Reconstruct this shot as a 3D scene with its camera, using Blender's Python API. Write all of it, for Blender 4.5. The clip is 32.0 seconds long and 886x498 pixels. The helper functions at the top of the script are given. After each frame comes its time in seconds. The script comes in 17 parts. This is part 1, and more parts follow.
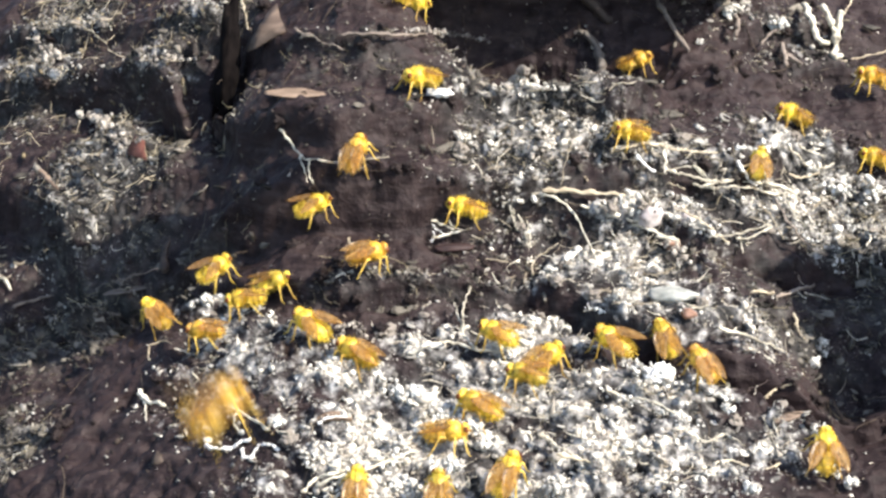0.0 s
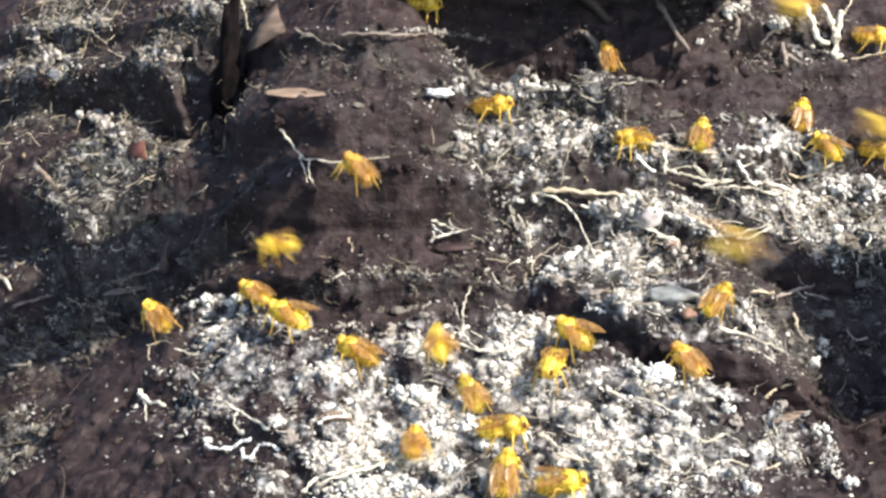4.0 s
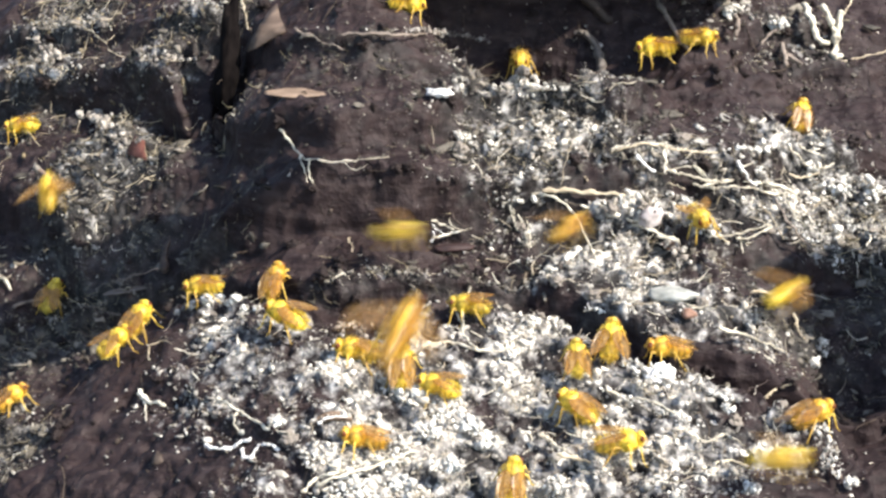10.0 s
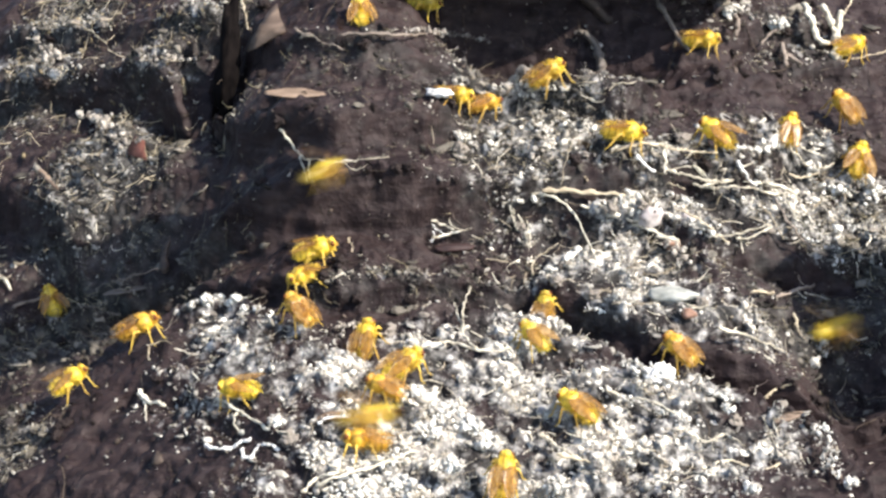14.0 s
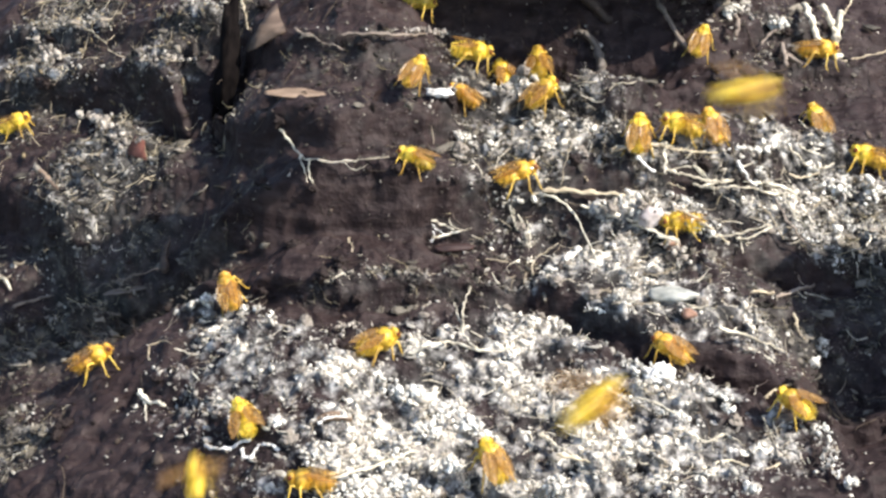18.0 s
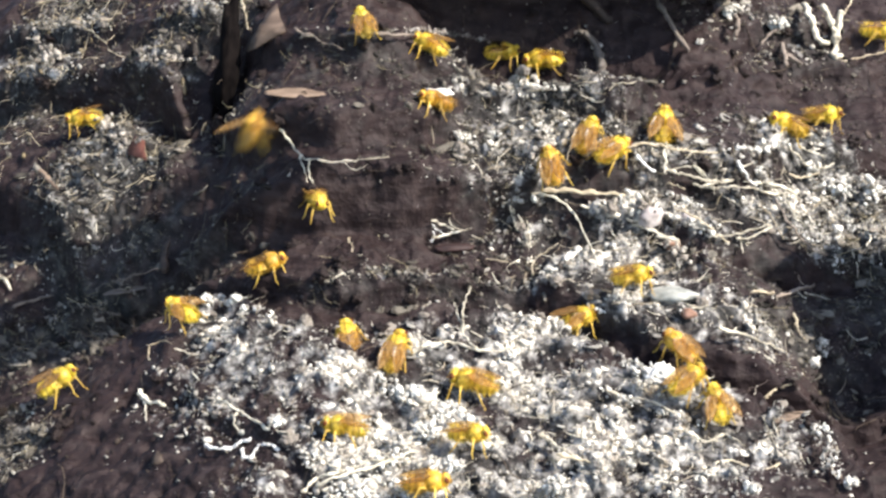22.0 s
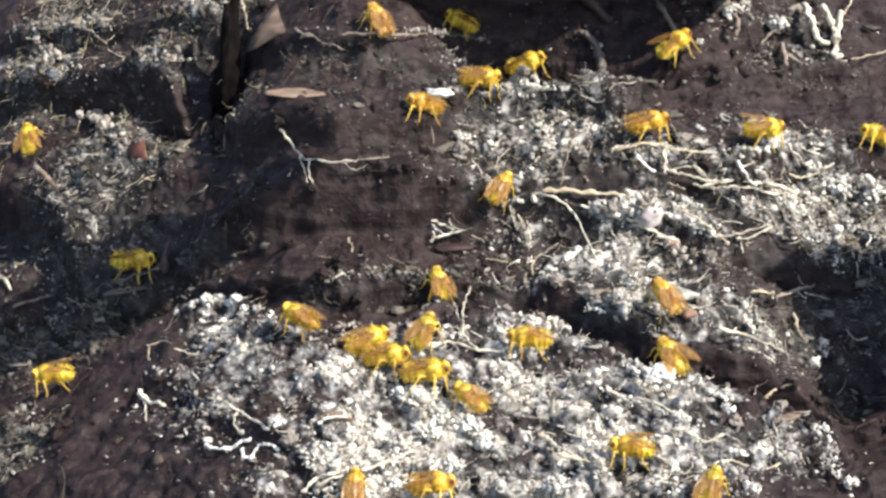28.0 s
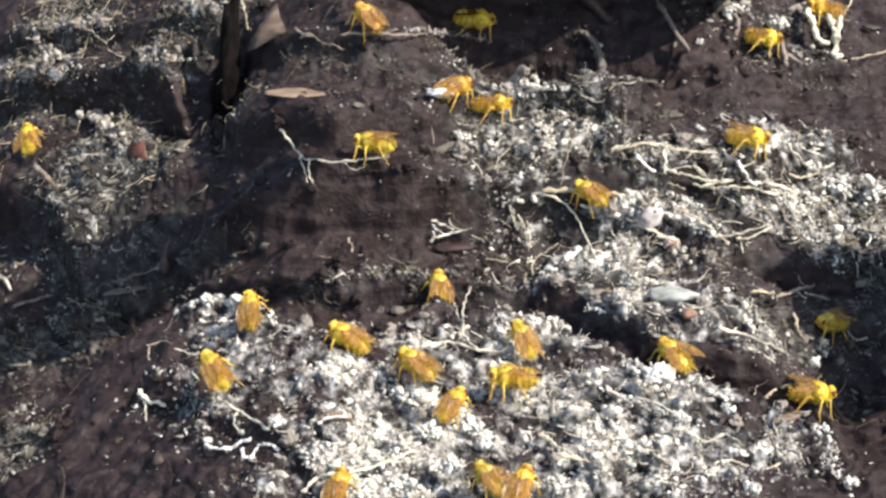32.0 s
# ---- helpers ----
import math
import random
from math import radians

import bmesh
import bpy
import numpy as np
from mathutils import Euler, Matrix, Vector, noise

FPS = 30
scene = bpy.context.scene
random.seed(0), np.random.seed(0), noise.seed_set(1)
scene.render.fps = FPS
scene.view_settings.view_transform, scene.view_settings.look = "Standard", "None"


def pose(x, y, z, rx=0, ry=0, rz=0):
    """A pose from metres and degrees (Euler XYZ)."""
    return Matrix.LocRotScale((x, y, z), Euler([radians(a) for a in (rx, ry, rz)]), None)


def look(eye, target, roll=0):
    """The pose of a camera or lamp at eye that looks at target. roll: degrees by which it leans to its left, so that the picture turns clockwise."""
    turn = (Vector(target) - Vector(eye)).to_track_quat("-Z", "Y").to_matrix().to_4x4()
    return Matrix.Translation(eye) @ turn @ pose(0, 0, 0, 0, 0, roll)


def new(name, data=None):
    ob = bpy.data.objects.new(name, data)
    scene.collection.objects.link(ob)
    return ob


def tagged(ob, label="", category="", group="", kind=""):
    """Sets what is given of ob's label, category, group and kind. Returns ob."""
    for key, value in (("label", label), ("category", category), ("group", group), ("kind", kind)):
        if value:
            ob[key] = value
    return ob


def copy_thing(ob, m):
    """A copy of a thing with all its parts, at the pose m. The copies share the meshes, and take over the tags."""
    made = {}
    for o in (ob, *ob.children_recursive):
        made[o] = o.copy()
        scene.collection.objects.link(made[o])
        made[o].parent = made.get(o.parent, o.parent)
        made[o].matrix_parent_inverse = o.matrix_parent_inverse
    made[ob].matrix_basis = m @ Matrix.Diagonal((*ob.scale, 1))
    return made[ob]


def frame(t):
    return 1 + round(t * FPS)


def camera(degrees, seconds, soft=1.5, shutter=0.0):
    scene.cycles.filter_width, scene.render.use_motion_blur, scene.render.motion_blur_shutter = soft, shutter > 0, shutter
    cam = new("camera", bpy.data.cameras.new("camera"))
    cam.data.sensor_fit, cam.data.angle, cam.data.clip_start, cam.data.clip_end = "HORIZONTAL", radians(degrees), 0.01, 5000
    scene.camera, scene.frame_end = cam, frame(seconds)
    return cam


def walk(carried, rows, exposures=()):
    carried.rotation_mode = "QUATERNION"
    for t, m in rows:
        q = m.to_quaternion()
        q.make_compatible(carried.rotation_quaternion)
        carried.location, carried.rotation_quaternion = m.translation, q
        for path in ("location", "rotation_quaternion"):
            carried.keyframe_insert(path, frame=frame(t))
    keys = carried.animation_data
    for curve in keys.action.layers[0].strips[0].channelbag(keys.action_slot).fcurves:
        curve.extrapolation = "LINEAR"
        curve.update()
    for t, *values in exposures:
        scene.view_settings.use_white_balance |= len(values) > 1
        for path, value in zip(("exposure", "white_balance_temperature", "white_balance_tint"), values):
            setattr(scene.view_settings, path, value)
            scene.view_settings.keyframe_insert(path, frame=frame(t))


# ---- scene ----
# One still camera on a tripod, close to a sunlit dung bank where golden flies gather.
cam = camera(24.0, 32.0, soft=2.8, shutter=0.8)
VIEW = look((0, -0.37588, 0.13681), (0, 0, 0))
walk(cam, [(0, VIEW), (32, VIEW)], [(0, 1.42), (14, 1.36), (17, 1.31), (24, 1.27), (28, 1.15), (32, 1.15)])

# ---- light: a clear sky and a high sun from the side ----
SUN_AZIMUTH, SUN_HEIGHT = 117.0, 45.0   # degrees clockwise from straight ahead; above the horizon
world = bpy.data.worlds.new("sky")
scene.world = world
world.use_nodes = True
sky_node = world.node_tree.nodes.new("ShaderNodeTexSky")
sky_node.sky_type, sky_node.sun_disc = "NISHITA", False
sky_node.sun_elevation, sky_node.sun_rotation = radians(SUN_HEIGHT), radians(SUN_AZIMUTH)
backdrop_node = world.node_tree.nodes["Background"]
backdrop_node.inputs["Strength"].default_value = 0.15
world.node_tree.links.new(sky_node.outputs[0], backdrop_node.inputs["Color"])
sun = new("sun", bpy.data.lights.new("sun", "SUN"))
sun.data.energy, sun.data.angle, sun.data.color = 4.7, radians(0.6), (1.0, 0.952, 0.87)
a, e = radians(SUN_AZIMUTH), radians(SUN_HEIGHT)
sun.matrix_basis = look((math.sin(a) * math.cos(e), math.cos(a) * math.cos(e), math.sin(e)), (0, 0, 0))


# ---- materials ----
def material(name, rough=0.8, metal=0.0):
    m = bpy.data.materials.new(name)
    m.use_nodes = True
    b = m.node_tree.nodes["Principled BSDF"]
    b.inputs["Roughness"].default_value, b.inputs["Metallic"].default_value = rough, metal
    return m, m.node_tree, b


def node(tree, kind, **values):
    n = tree.nodes.new(kind)
    for key, v in values.items():
        n.inputs[key].default_value = v
    return n


def noise_of(tree, scale, detail=4.0, coords=None):
    n = node(tree, "ShaderNodeTexNoise", Scale=scale, Detail=detail, Roughness=0.62)
    coords = coords or tree.nodes.new("ShaderNodeTexCoord").outputs["Object"]
    tree.links.new(coords, n.inputs["Vector"])
    return n.outputs["Fac"]


def ramp_of(tree, fac, stops):
    n = tree.nodes.new("ShaderNodeValToRGB")
    el = n.color_ramp.elements
    while len(el) < len(stops):
        el.new(0.5)
    for e_, (p_, c_) in zip(el, stops):
        e_.position, e_.color = p_, (*c_, 1)
    tree.links.new(fac, n.inputs["Fac"])
    return n.outputs["Color"]


def mixed(tree, fac, one, two):
    n = tree.nodes.new("ShaderNodeMix")
    n.data_type = "RGBA"
    for value, slot in ((fac, n.inputs[0]), (one, n.inputs[6]), (two, n.inputs[7])):
        if isinstance(value, (float, int)):
            slot.default_value = value
        elif isinstance(value, tuple):
            slot.default_value = (*value, 1)
        else:
            tree.links.new(value, slot)
    return n.outputs[2]


def math_of(tree, op, one, two):
    n = tree.nodes.new("ShaderNodeMath")
    n.operation = op
    for value, slot in zip((one, two), n.inputs):
        if isinstance(value, (float, int)):
            slot.default_value = value
        else:
            tree.links.new(value, slot)
    return n.outputs[0]


def bumped(tree, bsdf, height, strength, distance):
    n = node(tree, "ShaderNodeBump", Strength=strength, Distance=distance)
    tree.links.new(height, n.inputs["Height"])
    tree.links.new(n.outputs["Normal"], bsdf.inputs["Normal"])


def dung_material():
    """Moist brown dung that dries to a bleached, crumbly crust where the attribute says so."""
    m, t, b = material("dung", 0.75)
    crust = t.nodes.new("ShaderNodeAttribute")
    crust.attribute_name = "crust"
    fine, mid, wide = noise_of(t, 1500, 3), noise_of(t, 380, 4), noise_of(t, 70, 3)
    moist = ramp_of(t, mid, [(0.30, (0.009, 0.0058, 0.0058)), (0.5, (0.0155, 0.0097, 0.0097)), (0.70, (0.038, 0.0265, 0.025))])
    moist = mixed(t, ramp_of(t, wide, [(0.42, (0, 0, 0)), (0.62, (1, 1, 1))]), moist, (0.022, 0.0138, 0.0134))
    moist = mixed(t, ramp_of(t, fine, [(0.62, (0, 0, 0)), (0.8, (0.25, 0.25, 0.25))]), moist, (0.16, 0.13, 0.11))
    along = t.nodes.new("ShaderNodeMapping")
    along.inputs["Scale"].default_value, along.inputs["Rotation"].default_value = (0.3, 1.0, 1.5), (0, 0.18, 0)
    t.links.new(t.nodes.new("ShaderNodeTexCoord").outputs["Object"], along.inputs["Vector"])
    smears = noise_of(t, 300, 5, along.outputs["Vector"])
    moist = mixed(t, ramp_of(t, smears, [(0.5, (0, 0, 0)), (0.72, (0.75, 0.75, 0.75))]), moist, (0.046, 0.033, 0.030))
    moist = mixed(t, ramp_of(t, smears, [(0.3, (0.7, 0.7, 0.7)), (0.46, (0, 0, 0))]), moist, (0.008, 0.0052, 0.0052))
    dry = ramp_of(t, mid, [(0.32, (0.105, 0.093, 0.083)), (0.48, (0.23, 0.208, 0.185)), (0.64, (0.62, 0.58, 0.51))])
    dry = mixed(t, ramp_of(t, fine, [(0.33, (0.3, 0.3, 0.3)), (0.46, (0, 0, 0))]), dry, (0.12, 0.1, 0.088))
    ash = ramp_of(t, mid, [(0.32, (0.085, 0.08, 0.077)), (0.5, (0.18, 0.17, 0.16)), (0.68, (0.40, 0.38, 0.355))])
    dry = mixed(t, ramp_of(t, crust.outputs["Fac"], [(0.45, (0, 0, 0)), (0.85, (1, 1, 1))]), ash, dry)
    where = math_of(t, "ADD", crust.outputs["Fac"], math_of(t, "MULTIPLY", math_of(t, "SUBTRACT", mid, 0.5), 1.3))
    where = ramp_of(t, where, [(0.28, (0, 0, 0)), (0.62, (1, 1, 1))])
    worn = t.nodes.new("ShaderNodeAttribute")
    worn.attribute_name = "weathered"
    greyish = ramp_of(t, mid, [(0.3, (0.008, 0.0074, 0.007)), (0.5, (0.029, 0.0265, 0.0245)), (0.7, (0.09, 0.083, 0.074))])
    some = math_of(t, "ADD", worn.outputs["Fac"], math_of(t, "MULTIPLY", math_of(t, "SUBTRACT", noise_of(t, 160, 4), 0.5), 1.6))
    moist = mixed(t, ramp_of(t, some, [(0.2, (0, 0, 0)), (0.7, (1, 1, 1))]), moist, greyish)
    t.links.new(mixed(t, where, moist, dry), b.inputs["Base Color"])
    t.links.new(ramp_of(t, where, [(0.0, (0.62, 0.62, 0.62)), (1.0, (0.95, 0.95, 0.95))]), b.inputs["Roughness"])
    b.inputs["Specular IOR Level"].default_value = 0.12
    bumped(t, b, math_of(t, "ADD", math_of(t, "MULTIPLY", fine, 0.35), math_of(t, "ADD", math_of(t, "MULTIPLY", mid, 0.7), math_of(t, "MULTIPLY", smears, 0.8))), 0.85, 0.0007)
    return m


def crumb_material(name, dark, pale, rough=0.85):
    """Loose grains, each of its own tone."""
    m, t, b = material(name, rough)
    b.inputs["Specular IOR Level"].default_value = 0.15
    geo = t.nodes.new("ShaderNodeNewGeometry")
    tone = ramp_of(t, geo.outputs["Random Per Island"], [(0.0, dark), (0.55, tuple((p + q) / 2 for p, q in zip(dark, pale))), (1.0, pale)])
    spot, patch = noise_of(t, 1400, 3), noise_of(t, 210, 3)
    tone = mixed(t, ramp_of(t, patch, [(0.36, (0.6, 0.6, 0.6)), (0.5, (0, 0, 0))]), tone, tuple(0.9 * p for p in dark))
    t.links.new(mixed(t, ramp_of(t, spot, [(0.45, (0, 0, 0)), (0.75, (0.4, 0.4, 0.4))]), tone, tuple(0.6 * p for p in dark)), b.inputs["Base Color"])
    bumped(t, b, spot, 0.6, 0.0004)
    return m


def plain_material(name, dark, pale, scale=700.0, rough=0.7, stretch=None, gloss=0.22):
    """A natural surface mottled between two tones; stretch draws the grain out along one axis."""
    m, t, b = material(name, rough)
    coords = t.nodes.new("ShaderNodeTexCoord").outputs["Object"]
    if stretch:
        mp = t.nodes.new("ShaderNodeMapping")
        mp.inputs["Scale"].default_value = stretch
        t.links.new(coords, mp.inputs["Vector"])
        coords = mp.outputs["Vector"]
    n1, n2 = noise_of(t, scale, 4, coords), noise_of(t, scale * 0.2, 2, coords)
    tone = math_of(t, "ADD", math_of(t, "MULTIPLY", n1, 0.6), math_of(t, "MULTIPLY", n2, 0.4))
    t.links.new(ramp_of(t, tone, [(0.34, dark), (0.66, pale)]), b.inputs["Base Color"])
    b.inputs["Specular IOR Level"].default_value = gloss
    bumped(t, b, n1, 0.5, 0.0003)
    return m


def fly_material(name, dark, pale, rough=0.45, glow=0.0):
    """Golden insect cuticle under dense hair: light passes a little way into it."""
    m, t, b = material(name, rough)
    info = t.nodes.new("ShaderNodeObjectInfo")
    n1, n2 = noise_of(t, 1600, 3), noise_of(t, 620, 2)
    tone = math_of(t, "ADD", math_of(t, "MULTIPLY", math_of(t, "ADD", n1, n2), 0.42), math_of(t, "MULTIPLY", info.outputs["Random"], 0.22))
    coat = ramp_of(t, tone, [(0.34, dark), (0.80, pale)])
    axes = t.nodes.new("ShaderNodeSeparateXYZ")
    t.links.new(t.nodes.new("ShaderNodeTexCoord").outputs["Object"], axes.inputs[0])
    # brown rings on the abdomen, brown stripes along the back of the thorax
    rings = math_of(t, "SINE", math_of(t, "MULTIPLY", axes.outputs["X"], 5600.0), 0.0)
    rings = math_of(t, "MULTIPLY", math_of(t, "LESS_THAN", axes.outputs["X"], -0.0004), rings)
    lines = math_of(t, "SINE", math_of(t, "MULTIPLY", axes.outputs["Y"], 6500.0), 1.0)
    lines = math_of(t, "MULTIPLY", math_of(t, "GREATER_THAN", axes.outputs["Z"], 0.0034), lines)
    marks = math_of(t, "ADD", math_of(t, "MAXIMUM", rings, lines), math_of(t, "MULTIPLY", math_of(t, "SUBTRACT", n1, 0.5), 2.0))
    coat = mixed(t, ramp_of(t, marks, [(0.1, (0, 0, 0)), (0.9, (0.55, 0.55, 0.55))]), coat, tuple(0.4 * q for q in dark))
    t.links.new(coat, b.inputs["Base Color"])
    b.inputs["Subsurface Weight"].default_value = glow
    b.inputs["Subsurface Radius"].default_value = (0.0012, 0.0007, 0.0002)
    b.inputs["Subsurface Scale"].default_value = 1.0
    b.inputs["Sheen Weight"].default_value = 0.1
    b.inputs["Sheen Tint"].default_value = (1.0, 0.8, 0.3, 1)
    bumped(t, b, n1, 0.5, 0.0002)
    return m


def wing_material():
    """Amber membrane, half clear, with faint veins."""
    m, t, b = material("wing_membrane", 0.3)
    coords = t.nodes.new("ShaderNodeTexCoord").outputs["Object"]
    mp = t.nodes.new("ShaderNodeMapping")
    mp.inputs["Scale"].default_value = (0.25, 1, 1)
    t.links.new(coords, mp.inputs["Vector"])
    veins = ramp_of(t, noise_of(t, 1500, 1, mp.outputs["Vector"]), [(0.42, (0.27, 0.145, 0.045)), (0.5, (0.09, 0.045, 0.014)), (0.56, (0.33, 0.20, 0.075))])
    t.links.new(veins, b.inputs["Base Color"])
    clear = t.nodes.new("ShaderNodeBsdfTransparent")
    clear.inputs["Color"].default_value = (1.0, 0.90, 0.72, 1)
    both = t.nodes.new("ShaderNodeMixShader")
    both.inputs[0].default_value = 0.36
    t.links.new(clear.outputs[0], both.inputs[1])
    t.links.new(b.outputs[0], both.inputs[2])
    t.links.new(both.outputs[0], t.nodes["Material Output"].inputs["Surface"])
    return m


DUNG = dung_material()
CRUMB_PALE = crumb_material("pale_crumbs", (0.20, 0.17, 0.135), (0.90, 0.84, 0.72), 0.6)
CRUMB_DARK = crumb_material("dark_crumbs", (0.012, 0.009, 0.008), (0.10, 0.075, 0.06))
WHITE_CRUST = plain_material("white_crust", (0.42, 0.39, 0.345), (0.84, 0.81, 0.76), 800, 0.85)
STRAW = crumb_material("bleached_fibres", (0.20, 0.155, 0.10), (0.74, 0.68, 0.55), 0.6)
DARK_FIBRE = crumb_material("dark_fibres", (0.012, 0.009, 0.008), (0.09, 0.065, 0.045), 0.6)
STALK = plain_material("straw", (0.15, 0.11, 0.065), (0.60, 0.51, 0.36), 600, 0.5, (0.12, 1, 1))
ROOT = plain_material("pale_root", (0.12, 0.10, 0.07), (0.76, 0.69, 0.54), 420, 0.75)
TWIG = plain_material("dark_twig", (0.018, 0.013, 0.011), (0.07, 0.05, 0.04), 700, 0.7, (0.2, 1, 1))
# near black: the shade of the dark slot is put into this colour
SHADE_BLACK = plain_material("shaded_stem", (0.003, 0.0026, 0.0026), (0.009, 0.007, 0.0065), 500, 1.0, gloss=0.02)
PEBBLE = plain_material("bleached_pebble", (0.13, 0.13, 0.112), (0.44, 0.43, 0.385), 300, 0.5)
LEAF = plain_material("brown_leaf", (0.08, 0.054, 0.037), (0.24, 0.17, 0.12), 500, 0.55, (0.3, 1, 1))
# leaf brown with the shade on the torn scrap mixed into its tone
DIM_LEAF = plain_material("dimmed_leaf", (0.045, 0.03, 0.022), (0.13, 0.092, 0.068), 500, 0.7, (0.3, 1, 1))
RED_LEAF = plain_material("red_leaf", (0.06, 0.022, 0.015), (0.14, 0.055, 0.038), 500, 0.5)
DULL = plain_material("dull_leaf", (0.045, 0.037, 0.031), (0.13, 0.108, 0.09), 500, 0.6, (0.3, 1, 1))
CHIP = plain_material("pale_chip", (0.22, 0.18, 0.165), (0.52, 0.46, 0.43), 300, 0.6)
RUST = plain_material("rusty_chip", (0.12, 0.06, 0.04), (0.34, 0.20, 0.14), 350, 0.7)
HUSK = plain_material("husk", (0.085, 0.066, 0.052), (0.25, 0.20, 0.16), 600, 0.6, (0.3, 1, 1))
BEETLE = plain_material("beetle_shell", (0.014, 0.008, 0.0075), (0.045, 0.024, 0.021), 400, 0.55)
FUR = fly_material("golden_hair", (0.30, 0.155, 0.009), (0.96, 0.73, 0.065), 0.5, 0.0)
CUTICLE = fly_material("amber_cuticle", (0.24, 0.10, 0.008), (0.84, 0.52, 0.045), 0.5, 0.0)
OLIVE = fly_material("olive_cuticle", (0.27, 0.17, 0.012), (0.78, 0.60, 0.05), 0.5, 0.0)
EYE = plain_material("eye", (0.07, 0.02, 0.008), (0.16, 0.05, 0.015), 2500, 0.2)
LEG = fly_material("leg_cuticle", (0.30, 0.15, 0.012), (0.86, 0.60, 0.09), 0.5, 0.0)
WING = wing_material()

# ---- the lie of the bank, in millimetres: a slope broken by ledges ----
def lattice(ix, iy, seed):
    n = (ix * 374761393 + iy * 668265263 + seed * 982451653) & 0x7FFFFFFF
    n = ((n ^ (n >> 13)) * 1274126177) & 0x7FFFFFFF
    return ((n ^ (n >> 16)) & 0xFFFF) / 65535.0


def grain(x, y, size, seed):
    """Smooth noise from -1 to 1: two turned sheets of it, so that no cell shows."""
    x, y = np.asarray(x, float), np.asarray(y, float)
    one = sheet(0.921 * x + 0.389 * y, 0.921 * y - 0.389 * x, size, seed)
    return 0.72 * (one + sheet(0.588 * x - 0.809 * y + 31.7, 0.588 * y + 0.809 * x - 17.3, 0.93 * size, seed + 211))


def sheet(x, y, size, seed):
    u, v = np.asarray(x, float) / size, np.asarray(y, float) / size
    iu, iv = np.floor(u).astype(np.int64), np.floor(v).astype(np.int64)
    fu, fv = u - iu, v - iv
    fu, fv = fu * fu * (3 - 2 * fu), fv * fv * (3 - 2 * fv)
    a, b = lattice(iu, iv, seed), lattice(iu + 1, iv, seed)
    c, d = lattice(iu, iv + 1, seed), lattice(iu + 1, iv + 1, seed)
    return 2 * ((a * (1 - fu) + b * fu) * (1 - fv) + (c * (1 - fu) + d * fu) * fv) - 1


def ramp(a):
    a = np.clip(a, 0, 1)
    return a * a * (3 - 2 * a)


def lump(x, y, cx, cy, rx, ry):
    return np.exp(-(((x - cx) / rx) ** 2 + ((y - cy) / ry) ** 2))


SLOPE = 0.32
LEDGES = [
    ("rise", 3.0,
     [-84.3, -65.2, -56.6, -46.2, -38.1, -25.4, -20.1, -13.3, 10.5, 78.3],
     [-47.3, -30.9, -23.3, -32.1, -41.5, -54.3, -62.8, -71.6, -78.9, -76.2],
     [0, 1, 2, 1.8, 1.8, 2, 2, 1, 0, 0]),
    ("drop", 5.0,
     [-89.8, -74.1, -62.5, -48.6, -38.5, -25.0, -15.5, -8.6, -0.4, 12.1, 26.3, 37.1, 51.5, 60.9, 69.0, 72.2, 78.6],
     [-19.4, -15.1, -11.8, -8.6, -12.0, -25.9, -33.2, -25.0, -18.0, -19.0, -25.4, -31.4, -38.6, -42.8, -48.0, -58.3, -75.0],
     [-6, -8, -9, -10, -10, -8, -5, -6, -7, -8, -6.5, -6.5, -7, -10, -11, -12, -12]),
    ("rise", 3.0,
     [-98.0, -69.4, -54.4, -36.4, -19.6, 4.9, 26.0, 37.9, 53.1, 63.2, 73.6, 88.2],
     [21.4, 12.7, 12.3, -0.2, -9.4, -5.8, -11.2, -21.8, -25.3, -27.2, -28.3, -27.9],
     [4, 6, 6, 5, 5, 6, 7, 7, 6.5, 8, 6, 6]),
    ("rise", 2.5,
     [-103.2, -67.4, -40.6, -9.2, 9.5, 19.4, 35.6, 50.4, 67.3, 79.0, 95.8],
     [49.0, 24.5, 11.6, 7.0, 11.5, 10.2, 5.4, -0.1, 3.0, 6.6, 12.3],
     [2, 2, 2, 2, 3, 4, 5, 4, 4, 4, 3]),
    ("rise", 4.0,
     [-104.7, -86.2, -72.5, -62.3, -54.4, -39.1, -24.4, -9.1, 7.2, 18.3, 32.7, 46.1, 57.3, 70.6, 100.1],
     [59.9, 41.4, 22.5, 16.0, 17.2, 11.6, 7.1, 6.2, 9.8, 12.2, 13.2, 14.5, 15.2, 28.9, 36.9],
     [9, 9, 9, 9, 9, 10, 10, 10, 8, 6, 6, 6, 6, 6, 6]),
    ("rise", 4.0,
     [-108.5, -85.3, -64.7, -48.8, -41.1, -20.2, -3.8, 4.1, 18.9, 35.6, 48.0, 60.0, 80.0, 104.4],
     [83.4, 70.0, 57.7, 46.4, 25.1, 13.4, 18.0, 27.5, 31.0, 25.4, 36.0, 39.4, 53.5, 60.3],
     [8, 8, 9, 10, 7, 7, 6, 6, 6, 6, 3, 3, 3, 3]),
    ("rise", 4.0,
     [-110.8, -72.5, -47.2, -36.5, -15.2, 7.6, 24.9, 42.2, 55.0, 74.7, 105.0],
     [97.3, 71.6, 56.5, 41.6, 30.8, 36.0, 37.1, 37.7, 48.5, 60.6, 65.4],
     [4, 4, 4, 4, 4, 4, 1, 1, 3, 4, 4]),
]
